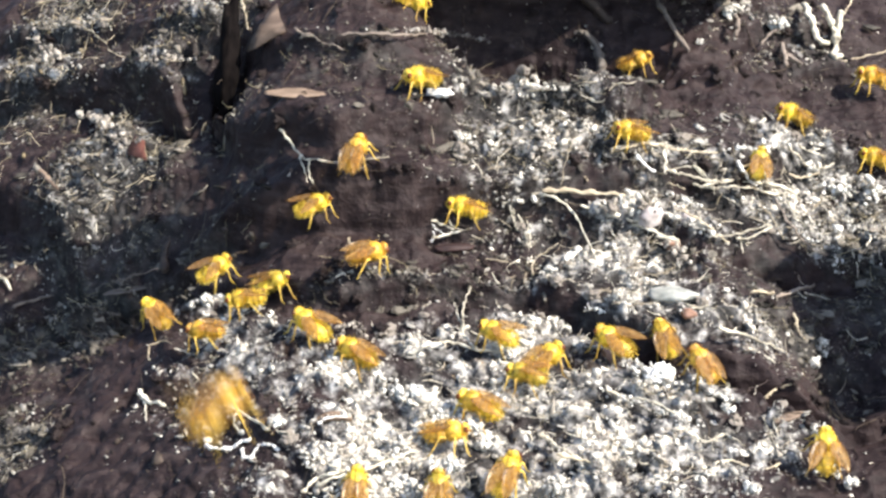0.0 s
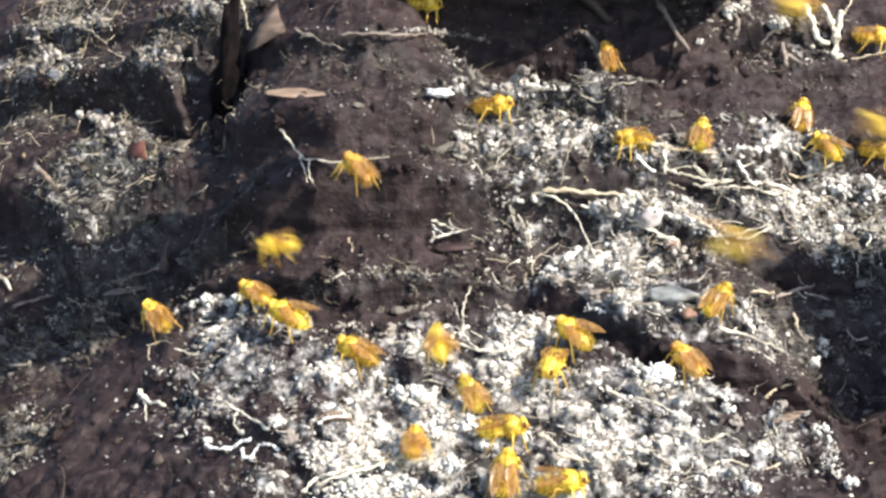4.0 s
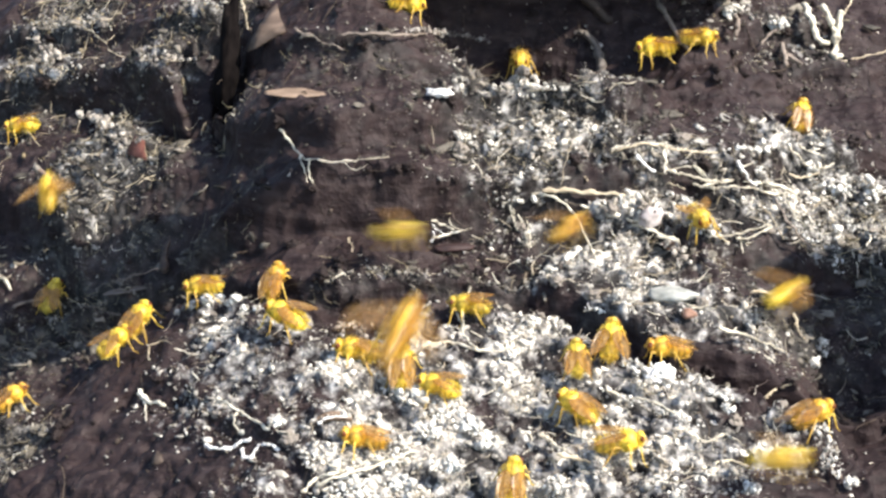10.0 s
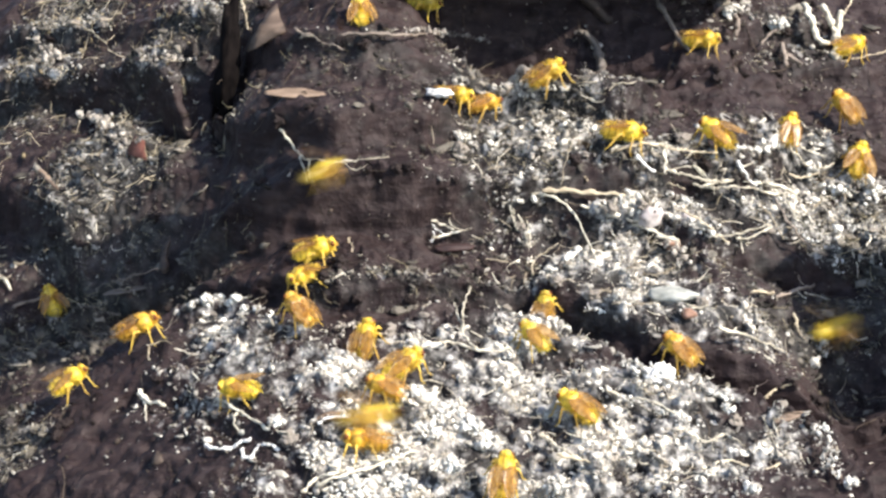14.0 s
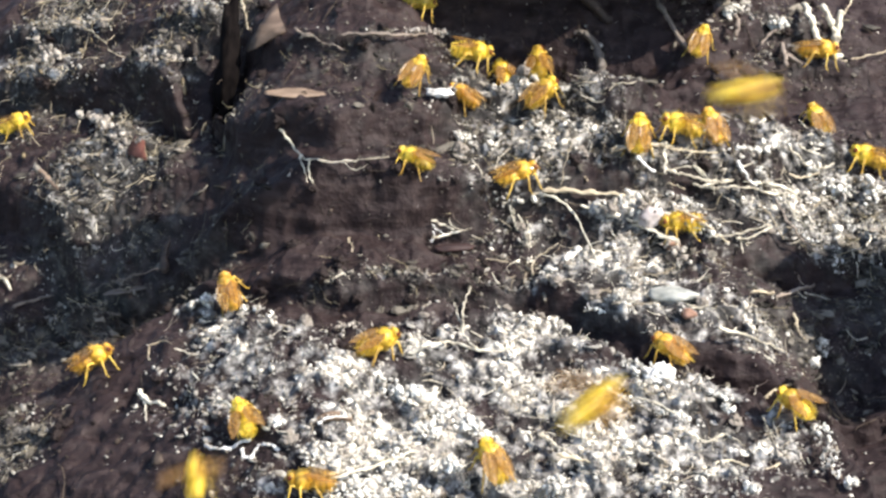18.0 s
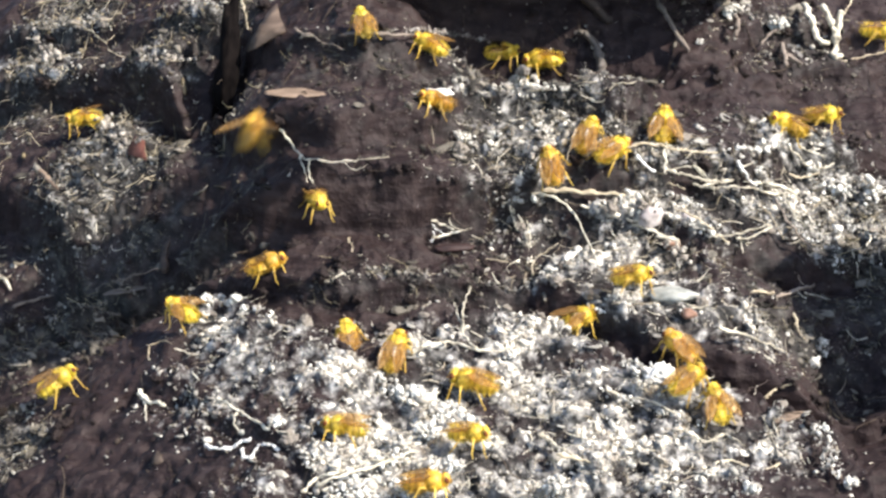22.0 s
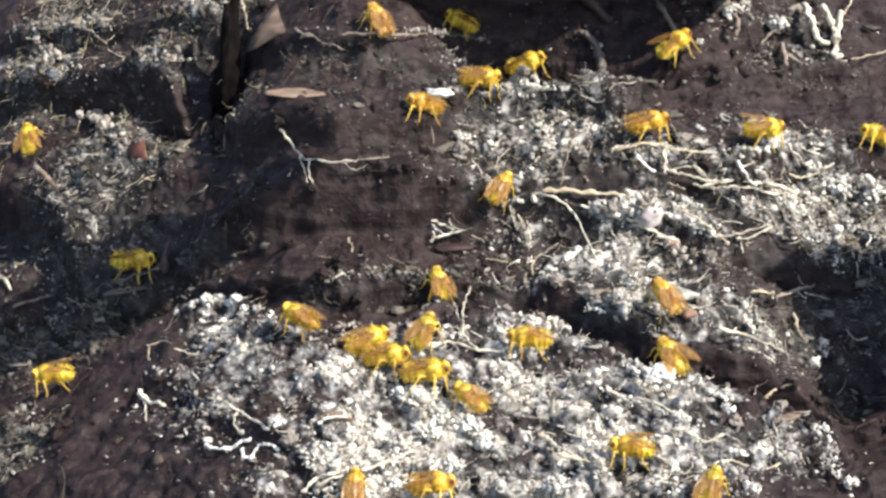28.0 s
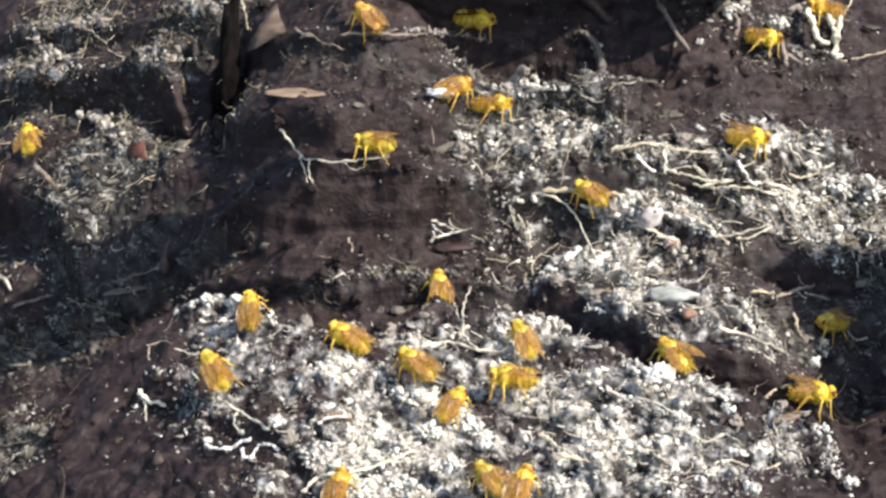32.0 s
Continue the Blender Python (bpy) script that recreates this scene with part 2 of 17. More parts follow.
# the 66 mm hill at x 112 is out of view, added to shade the right
LUMPS = [(25.2, 43.4, 17, 9, -34), (12.5, 50.5, 13, 7, -20), (-44.0, 42.1, 2.6, 10, -12), (20.0, 26.9, 12, 7, 2), (-36.0, -30.4, 13, 8, 1.5), (-69.5, 44.3, 11, 8, 2), (39.4, -40.1, 14, 6, 1.5), (75.4, -20.6, 13, 10, -11), (112, -24, 13, 26, 66), (-54.6, 16.3, 11, 8, -13), (-72.5, 20.5, 15, 7, -10), (-51.4, 46.5, 7.5, 6.5, -14), (-53.9, 47.6, 10, 4, -5)]
MOUND_CRUST = [(-35.8, -32.3, 14.5, 12.8, 0.57), (-30.4, -38.2, 10.5, 8.0, 0.58), (-18.3, -39.3, 6.5, 5.6, 0.8), (-5.2, -54.5, 20.4, 13.3, 1.05), (9.1, -61.6, 35.5, 7.8, 1.1), (-4.4, -40.7, 11.8, 4.9, 0.95), (1.6, -29.6, 11.8, 8.9, 0.76), (18.1, -25.4, 12.9, 11.5, 0.82), (11.7, -35.1, 14.0, 7.3, 0.9), (22.5, -40.4, 14.0, 8.5, 0.9), (35.5, -51.2, 26.9, 12.5, 0.88), (40.3, -40.4, 12.9, 5.8, 1.0), (-77.6, -26.3, 5.4, 6.4, 0.3)]
SHELF_CRUST = [(34.0, 8.0, 16.0, 6.0, 0.62), (52.0, 4.0, 18.0, 7.0, 0.6), (64.0, 10.0, 14.0, 8.0, 0.6), (34.1, -2.2, 16.1, 10.8, 0.86), (37.8, 4.6, 16.1, 3, 1.0), (48.6, -18.6, 16.1, 5.9, 0.85), (36.3, -15.2, 14.0, 6.0, 0.9), (73.7, 15.5, 18.3, 11.3, 0.8), (75.2, 27.0, 16.1, 4.8, 1.0), (18.7, 24.3, 16.1, 22.4, 0.95), (15.6, -7.5, 11.8, 3, 0.5), (-9.0, -7.9, 11.8, 3, 0.22), (48.3, 14.5, 14.0, 3, 0.72), (56.2, 13.2, 16.1, 3.6, 0.72)]
FAR_CRUST = [(-42.7, -14.5, 8.0, 11.0, 0.64), (-71.0, 37.9, 14.0, 15.6, 0.32), (-88.0, 78.0, 15.0, 15.0, 0.44), (-58.8, 60.1, 15.8, 6.8, 0.42), (-54.2, 58.7, 5.9, 7.1, 0.52), (68.0, 56.8, 11.8, 8.4, 0.32)]
CRUST = MOUND_CRUST + SHELF_CRUST + FAR_CRUST
WORN = [(48.0, 8.0, 42.0, 12.0, 0.55), (76.0, 8.0, 24.0, 22.0, 0.6), (-70.0, 12.0, 26.0, 12.0, 0.7), (-87.9, 78.4, 19.4, 16.3, 0.6), (-52.3, 57.8, 16.1, 5.4, 0.65), (-69.6, 35.6, 18.3, 16.0, 0.75), (-61.3, 22.6, 16.1, 3, 0.5), (-81.8, 31.8, 19.4, 5.1, 0.4), (-73.3, 20.8, 17.2, 5.2, 0.5), (-15.1, 29.7, 30.1, 6.6, 0.28), (72.0, 58.6, 19.4, 10.5, 0.3), (-79.0, -24.7, 7.5, 8.2, 0.6), (-4.7, -7.7, 23.7, 3, 0.45), (18.7, 24.3, 21.5, 22.9, 0.7), (-2.7, 17.0, 21.5, 5.2, 0.2), (74.3, -13.3, 9.7, 10.8, 0.35), (60.0, -12.0, 9.0, 6.0, 0.5), (68.0, -14.0, 5.0, 4.0, 0.7)]


# undercuts below the rims of the shelf, whose shade is also put into the colour
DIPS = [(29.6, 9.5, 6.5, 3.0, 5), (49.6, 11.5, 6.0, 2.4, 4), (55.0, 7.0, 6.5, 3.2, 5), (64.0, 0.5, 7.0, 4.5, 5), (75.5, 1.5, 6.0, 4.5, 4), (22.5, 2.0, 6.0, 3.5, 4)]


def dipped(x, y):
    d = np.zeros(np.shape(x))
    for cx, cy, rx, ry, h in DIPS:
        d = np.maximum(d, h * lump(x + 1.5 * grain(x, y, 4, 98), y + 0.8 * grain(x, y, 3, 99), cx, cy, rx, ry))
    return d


def shifted(x, y):
    """The waviness of the ledges' rims."""
    return 1.5 * grain(x, y * 0.3, 13, 3) + 0.45 * grain(x, y, 3.2, 4)


def crack(x, y):
    """Drying cracks in the crust."""
    return 1 - ramp(np.abs(grain(x, y * 1.7, 10, 61) + 0.35 * grain(x, y, 3, 62)) / 0.17)


def hollow(x, y):
    """Where the crust has crumbled away into duller dips."""
    return ramp((-0.06 - grain(x * 0.75 + 0.5 * y + 5, y * 1.6 - 0.2 * x, 7.5, 81) - 0.65 * grain(x, y * 1.5, 3.4, 82)) / 0.3)


def dry_patch(x, y):
    """The patches where the bank has dried out, whole."""
    c = np.zeros(np.shape(x))
    for cx, cy, rx, ry, s in CRUST:
        c = np.maximum(c, s * np.exp(-(((x - cx) / rx) ** 2 + ((y - cy) / ry) ** 2) ** 1.5))
    return c


def crust_at(x, y):
    """How dry and pale the dung is: 0 moist and dark, 1 a bleached crust; broken faces below the rims stay moist, and
    the dips are darkened for their shade.
    """
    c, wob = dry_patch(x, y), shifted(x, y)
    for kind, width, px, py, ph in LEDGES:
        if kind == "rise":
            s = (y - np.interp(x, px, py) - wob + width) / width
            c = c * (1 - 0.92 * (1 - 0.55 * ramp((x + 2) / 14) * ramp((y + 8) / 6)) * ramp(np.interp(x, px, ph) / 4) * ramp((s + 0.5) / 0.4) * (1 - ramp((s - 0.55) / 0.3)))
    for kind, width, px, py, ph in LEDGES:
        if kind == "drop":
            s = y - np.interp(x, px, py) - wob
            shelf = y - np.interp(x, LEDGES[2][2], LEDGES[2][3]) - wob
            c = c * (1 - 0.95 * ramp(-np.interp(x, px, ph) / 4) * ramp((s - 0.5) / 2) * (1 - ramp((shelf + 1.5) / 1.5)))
    # the last factor takes the pale crust out of the dips, painting their shade
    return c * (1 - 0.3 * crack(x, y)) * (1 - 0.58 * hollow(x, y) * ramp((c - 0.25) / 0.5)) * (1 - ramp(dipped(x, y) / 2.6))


def weathered_at(x, y):
    """Where the dung is crumbled and grey-brown without a white crust; thinned in the dips to darken them for shade."""
    c = np.zeros(np.shape(x))
    for cx, cy, rx, ry, s in WORN:
        c = np.maximum(c, s * np.exp(-(((x - cx) / rx) ** 2 + ((y - cy) / ry) ** 2) ** 1.5))
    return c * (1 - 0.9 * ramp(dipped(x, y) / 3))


def pebbly(x, y, size, seed):
    """Rounded knobs packed side by side: 1 on their tops, 0 in the seams."""
    u, v = np.asarray(x, float) / size, np.asarray(y, float) / size
    iu, iv = np.floor(u).astype(np.int64), np.floor(v).astype(np.int64)
    best = np.full(np.shape(u), 9.0)
    for du in (-1, 0, 1):
        for dv in (-1, 0, 1):
            px, py = iu + du + lattice(iu + du, iv + dv, seed), iv + dv + lattice(iu + du, iv + dv, seed + 1)
            best = np.minimum(best, (u - px) ** 2 + (v - py) ** 2)
    return np.clip(1 - best / 0.5, 0, 1)


def clumps(x, y):
    """Knobs into which the dry crust has gathered."""
    return ramp(0.45 + 1.15 * grain(x, y, 5.2, 21) + 0.75 * grain(x, y, 2.3, 22))


def lean(x):
    """The bank falls away on its shaded side."""
    return -0.42 * np.clip(-x - 30, 0, 75) - 0.10 * np.clip(x - 55, 0, 50)


def smooth_bank(x, y):
    """Height of the bank without its fine relief."""
    z = SLOPE * np.clip(y, -90, 120)
    near = 1 - ramp((np.hypot(x, y) - 150) / 250)
    z = z + lean(x) * near
    wob = shifted(x, y)
    for kind, width, px, py, ph in LEDGES:
        edge, h = np.interp(x, px, py) + wob, np.interp(x, px, ph) * near
        z = z + h * (ramp((y - edge) / width) if kind == "drop" else ramp((y - edge + width) / width))
    for cx, cy, rx, ry, h in LUMPS:
        z = z + h * lump(x, y, cx, cy, rx, ry)
    return z - dipped(x, y)


def jut(x, y):
    """How far the crust at the rims hangs out over the face below."""
    j = np.zeros(np.shape(x))
    wob = shifted(x, y)
    for k, (kind, width, px, py, ph) in enumerate(LEDGES):
        if kind == "rise":
            edge, h = np.interp(x, px, py) + wob, np.interp(x, px, ph)
            deep = 1 + (1.9 if k == 5 else 0.5 if k == 4 else 0) * np.exp(-((x + 55) / 15) ** 4) * ramp((h - 7) / 2)
            if k == 2:
                deep = deep * (1 - 0.85 * np.exp(-((x - 25) / 32) ** 4))
            j = j + deep * np.clip(h * 0.36, 0, 2.4) * (0.8 + 0.45 * grain(x, y * 0.2, 11, 51)) * ramp((y - edge + width) / width) * (1 - ramp((y - edge) / 7.0))
    return j * (1 - ramp((np.abs(x) - 110) / 60))


def bank(x, y):
    """Height of the bank with clods and crumbs."""
    c = crust_at(x, y)
    z = smooth_bank(x, y) + 1.3 * grain(x, y, 11, 11) + 0.9 * grain(x + 3, y, 5.1, 12)
    z = z + 0.9 * c * clumps(x, y) + 2.0 * weathered_at(x, y) * (clumps(x + 60, y) - 0.5) + (0.12 + 0.75 * np.maximum(c, 0.6 * weathered_at(x, y))) * (0.5 * pebbly(x, y, 2.2, 71) + 0.4 * pebbly(x, y, 1.25, 73)
         + 0.9 * (1 - np.abs(grain(x * 0.45 + y * 0.3, y * 1.7 - x * 0.25, 1.7, 75))) ** 3)
    rough = 0.36 + 0.22 * c
    z = z - 1.3 * crack(x, y) * (0.3 + c) - 1.5 * hollow(x, y) * np.clip(3 * c, 0, 1)
    clod = 1 - np.abs(grain(x, y, 3.4, 16))
    return z + rough * (1.4 * clod * clod + 0.7 * grain(x, y, 2.3, 13) + 0.5 * np.abs(grain(x, y, 1.3, 14)) + 0.25 * grain(x, y, 0.75, 15))

MM = 0.001


def grain3(x, y, z, size, seed):
    """Smooth value noise in space, from -1 to 1."""
    x, z = 0.83 * np.asarray(x, float) - 0.56 * np.asarray(z, float), 0.83 * np.asarray(z, float) + 0.56 * np.asarray(x, float)
    w = z / size
    iw = np.floor(w).astype(np.int64)
    f = w - iw
    f = f * f * (3 - 2 * f)
    u, v = np.asarray(x, float) / size, np.asarray(y, float) / size
    iu, iv = np.floor(u).astype(np.int64), np.floor(v).astype(np.int64)
    fu, fv = u - iu, v - iv
    fu, fv = fu * fu * (3 - 2 * fu), fv * fv * (3 - 2 * fv)

    def layer(k):
        a, b = lattice(iu, iv, seed + 7919 * k), lattice(iu + 1, iv, seed + 7919 * k)
        c, d = lattice(iu, iv + 1, seed + 7919 * k), lattice(iu + 1, iv + 1, seed + 7919 * k)
        return (a * (1 - fu) + b * fu) * (1 - fv) + (c * (1 - fu) + d * fu) * fv
    return 2 * (layer(iw) * (1 - f) + layer(iw + 1) * f) - 1


def surface(x, y):
    """The bank's skin in space: overhanging rims, layered and crumbling faces."""
    x, y = np.asarray(x, float), np.asarray(y, float)
    z, yy = bank(x, y), y - jut(x, y)
    near = 1 - ramp((np.hypot(x, y) - 120) / 60)
    dry = np.maximum(crust_at(x, y), 0.8 * weathered_at(x, y))
    layers = grain3(x * 0.3, yy, z * 1.25, 3.0, 91)
    out = 0.75 * layers + 0.55 * grain3(x, yy, z, 2.6, 92) + (0.2 + 0.4 * dry) * grain3(x, yy, z, 1.2, 93) + 0.35 * dry * np.abs(grain3(x, yy, z, 0.7, 94))
    aside = 0.5 * grain3(x, yy, z, 2.2, 95) + 0.3 * dry * grain3(x, yy, z, 0.9, 96)
    return x + aside * near, yy - 0.72 * out * near, z + 0.55 * out * near


def mesh_of(name, verts, faces, mat, smooth=True):
    me = bpy.data.meshes.new(name)
    me.from_pydata([tuple(v) for v in verts], [], faces)
    me.materials.append(mat)
    if smooth:
        me.shade_smooth()
    return me


def fast_mesh(name, verts, tris, mat, smooth=True):
    """A large mesh straight from arrays of corners and triangles or quads."""
    me = bpy.data.meshes.new(name)
    k = tris.shape[1]
    me.vertices.add(len(verts))
    me.vertices.foreach_set("co", np.ascontiguousarray(verts, np.float32).ravel())
    me.loops.add(tris.size)
    me.loops.foreach_set("vertex_index", np.ascontiguousarray(tris, np.int32).ravel())
    me.polygons.add(len(tris))
    me.polygons.foreach_set("loop_start", np.arange(0, tris.size, k, dtype=np.int32))
    me.update(calc_edges=True)
    me.validate()
    me.materials.append(mat)
    if smooth:
        me.shade_smooth()
    return me


def part(name, data, parent, label=""):
    """Links a mesh as one part under a thing or a part."""
    ob = new(name, data)
    ob.parent = parent
    return tagged(ob, label) if label else ob


# ---- the ground: one sheet, fine where the flies sit, coarse towards the horizon ----
def axis(lo, hi, step, far):
    inner = np.arange(lo, hi + step / 2, step)
    grow = step * np.cumsum(1.16 ** np.arange(1, 90))
    grow = grow[grow < far]
    return np.concatenate([lo - grow[::-1], inner, hi + grow])


def build_ground():
    xs, ys = axis(-98, 98, 0.31, 60000), axis(-73, 96, 0.29, 60000)
    X, Y = np.meshgrid(xs, ys)
    XS, YS, Z = surface(X, Y)
    away = np.maximum(np.abs(X) - 130, 0) + np.maximum(np.maximum(-Y - 90, Y - 120), 0)
    Z = Z + 20 * grain(X, Y, 300, 41) * np.clip(away / 300, 0, 1) + 140 * grain(X, Y, 6000, 42) * np.clip(away / 6000, 0, 1)
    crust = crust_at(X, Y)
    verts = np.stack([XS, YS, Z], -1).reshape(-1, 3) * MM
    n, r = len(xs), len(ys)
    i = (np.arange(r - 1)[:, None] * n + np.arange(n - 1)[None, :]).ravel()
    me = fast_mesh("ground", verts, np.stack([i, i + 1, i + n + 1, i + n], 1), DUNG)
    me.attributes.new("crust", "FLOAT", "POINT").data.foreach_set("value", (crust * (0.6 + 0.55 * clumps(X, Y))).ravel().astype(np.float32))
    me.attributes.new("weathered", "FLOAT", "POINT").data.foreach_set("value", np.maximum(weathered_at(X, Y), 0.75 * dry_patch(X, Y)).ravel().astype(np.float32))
    return tagged(new("ground", me), "crumbly dark brown dung bank with bleached pale crust", "ground", kind="structure")


build_ground()

# ---- loose crumbs and fibres ----
ICO_V = np.array([(math.cos(k * 1.25664) * 0.894, math.sin(k * 1.25664) * 0.894, 0.447) for k in range(5)]
                 + [(math.cos(k * 1.25664 + 0.628) * 0.894, math.sin(k * 1.25664 + 0.628) * 0.894, -0.447) for k in range(5)]
                 + [(0, 0, 1), (0, 0, -1)])
ICO_F = np.array([f for k in range(5) for f in ((10, k, (k + 1) % 5), (k, k + 5, (k + 1) % 5),
                                                ((k + 1) % 5, k + 5, (k + 1) % 5 + 5), (11, (k + 1) % 5 + 5, k + 5))])


def scatter(rng, count, weight):
    """Random places on the plan, thinned by the weight that a function gives there."""
    x, y = rng.uniform(-98, 98, count * 10), rng.uniform(-72, 98, count * 10)
    keep = rng.uniform(0, 1, count * 10) < weight(x, y)
    return x[keep][:count], y[keep][:count]


def turned(rng, n):
    """Random rotation matrices."""
    q = rng.normal(size=(n, 4))
    q /= np.linalg.norm(q, axis=1)[:, None]
    w, x, y, z = q.T
    return np.stack([np.stack([1 - 2 * (y * y + z * z), 2 * (x * y - z * w), 2 * (x * z + y * w)], -1),
                     np.stack([2 * (x * y + z * w), 1 - 2 * (x * x + z * z), 2 * (y * z - x * w)], -1),
                     np.stack([2 * (x * z - y * w), 2 * (y * z + x * w), 1 - 2 * (x * x + y * y)], -1)], 1)


OCT_V = np.array([(1, 0, 0), (-1, 0, 0), (0, 1, 0), (0, -1, 0), (0, 0, 1), (0, 0, -1)], float)
OCT_F = np.array([(0, 2, 4), (2, 1, 4), (1, 3, 4), (3, 0, 4), (2, 0, 5), (1, 2, 5), (3, 1, 5), (0, 3, 5)])


def crumbs(name, label, seed, count, weight, sizes, mat, sink=0.25, fine=False):
    rng = np.random.default_rng(seed)
    x, y = scatter(rng, count, weight)
    n = len(x)
    s = np.clip(rng.lognormal(math.log(sizes[0]), sizes[1], n), sizes[0] * 0.5, sizes[2])
    shape = s[:, None] * rng.uniform(0.4, 1.3, (n, 3))
    shape[:, 0] *= np.where(rng.uniform(0, 1, n) < (0.12 if fine else 0.25), rng.uniform(1.3, 2.6, n), 1)
    shape[:, 1] *= np.where(rng.uniform(0, 1, n) < 0.5, 0.55, 1)
    form, tri = (OCT_V, OCT_F) if fine else (ICO_V, ICO_F)
    k = len(form)
    v = form[None] * (1 + rng.uniform(-0.55, 0.45, (n, k, 1))) * shape[:, None, :]
    v = np.einsum("nij,nkj->nki", turned(rng, n), v)
    base = np.stack(surface(x, y), -1) + (0, -0.3, 0.8) * (s * (0.5 - sink))[:, None]
    verts = (v + base[:, None, :]).reshape(-1, 3) * MM
    tris = (tri[None] + k * np.arange(n)[:, None, None]).reshape(-1, 3)
    return tagged(new(name, fast_mesh(name, verts, tris, mat, False)), label, "dung crumbs", kind="stuff")


def fibres(name, label, seed, count, weight, length, radius, mat, rise=1.0, spread=3.1416):
    """Thin bent fibres that lie on the bank or stick up from it."""
    rng = np.random.default_rng(seed)
    x, y = scatter(rng, count, weight)
    n, k = len(x), 7
    long = rng.uniform(length[0], length[1], n) * rng.uniform(0.5, 1, n)
    head, bend = rng.uniform(-spread, spread, n) + np.pi * rng.integers(0, 2, n), rng.normal(0, 0.34, (n, k)).cumsum(1)
    pitch = rng.normal(0.12, 0.32, (n, 1)) * rise + rng.normal(0, 0.16, (n, k)).cumsum(1)
    step = (long / (k - 1))[:, None]
    dx, dy, dz = np.cos(head[:, None] + bend) * np.cos(pitch), np.sin(head[:, None] + bend) * np.cos(pitch), np.sin(pitch)
    px, py = x[:, None] + (dx * step).cumsum(1), y[:, None] + (dy * step).cumsum(1)
    sx, sy, sz = surface(x, y)
    low = smooth_bank(px, py) + 0.25
    pz = np.maximum(np.maximum(sz[:, None], low) + (dz * step).cumsum(1) * 0.8, low + 0.1)
    r = rng.uniform(radius[0], radius[1], n)[:, None] * np.linspace(1, 0.5, k)[None]
    c = np.stack([px, py - jut(px, py), pz], -1)
    rings = []
    side = np.stack([-np.sin(head[:, None] + bend), np.cos(head[:, None] + bend), np.zeros((n, k))], -1)
    for a_ in (0.0, 2.094, 4.189):
        rings.append(c + r[..., None] * (side * math.cos(a_) + np.array([0, 0, 1.0]) * math.sin(a_)))
    verts = np.stack(rings, 2).reshape(-1, 3) * MM
    one = np.array([(3 * i + j, 3 * i + (j + 1) % 3, 3 * i + 3 + (j + 1) % 3, 3 * i + 3 + j) for i in range(k - 1) for j in range(3)])
    faces = (one[None] + 3 * k * np.arange(n)[:, None, None]).reshape(-1, 4)
    return tagged(new(name, fast_mesh(name, verts, faces, mat)), label, "plant fibres", kind="stuff")


def plates(name, label, seed, count, weight, sizes, mat):
    """Thin curled flakes that lie over one another, each with an uneven rim and a dark gap below."""
    rng = np.random.default_rng(seed)
    x, y = scatter(rng, count, weight)
    n, k = len(x), 9
    s = np.clip(rng.lognormal(math.log(sizes[0]), sizes[1], n), sizes[0] * 0.5, sizes[2])
    w_ = np.arange(k) * 2 * math.pi / k
    r = s[:, None] * rng.uniform(0.55, 1.25, (n, k))
    rim = np.stack([r * np.cos(w_) * 1.5, r * np.sin(w_) * 0.85, rng.uniform(0.0, 0.4, (n, k)) * s[:, None]], -1)
    inner = rim * (0.5, 0.5, 0.2) + rng.normal(0, 0.07, (n, k, 3)) * s[:, None, None]
    thick = np.array([0, 0, 1.0]) * (0.16 + 0.12 * s)[:, None, None]
    mid = np.zeros((n, 1, 3))
    v = np.concatenate([mid, inner, rim, rim - thick, mid - thick * 1.4], 1)
    head, tip_, roll_ = rng.normal(0, 0.6, n), rng.normal(0.3, 0.3, n), rng.normal(0, 0.25, n)
    v = np.stack([v[..., 0], v[..., 1] * np.cos(tip_)[:, None] - v[..., 2] * np.sin(tip_)[:, None], v[..., 1] * np.sin(tip_)[:, None] + v[..., 2] * np.cos(tip_)[:, None]], -1)
    v = np.stack([v[..., 0] * np.cos(roll_)[:, None] + v[..., 2] * np.sin(roll_)[:, None], v[..., 1], v[..., 2] * np.cos(roll_)[:, None] - v[..., 0] * np.sin(roll_)[:, None]], -1)
    v = np.stack([v[..., 0] * np.cos(head)[:, None] - v[..., 1] * np.sin(head)[:, None], v[..., 0] * np.sin(head)[:, None] + v[..., 1] * np.cos(head)[:, None], v[..., 2]], -1)
    base = np.stack(surface(x, y), -1) + (0, 0, 0.2)
    one = []
    for j in range(k):
        a_, b_ = j, (j + 1) % k
        one += [(0, 1 + a_, 1 + b_), (1 + a_, 1 + k + a_, 1 + k + b_), (1 + a_, 1 + k + b_, 1 + b_),
                (1 + k + a_, 1 + 2 * k + a_, 1 + 2 * k + b_), (1 + k + a_, 1 + 2 * k + b_, 1 + k + b_), (1 + 3 * k, 1 + 2 * k + b_, 1 + 2 * k + a_)]
    tris = (np.array(one)[None] + (3 * k + 2) * np.arange(n)[:, None, None]).reshape(-1, 3)
    return tagged(new(name, fast_mesh(name, (v + base[:, None, :]).reshape(-1, 3) * MM, tris, mat, False)), label, "dung crust", kind="stuff")


def whiteness(x, y):
    return ramp((crust_at(x, y) - 0.36) / 0.36)


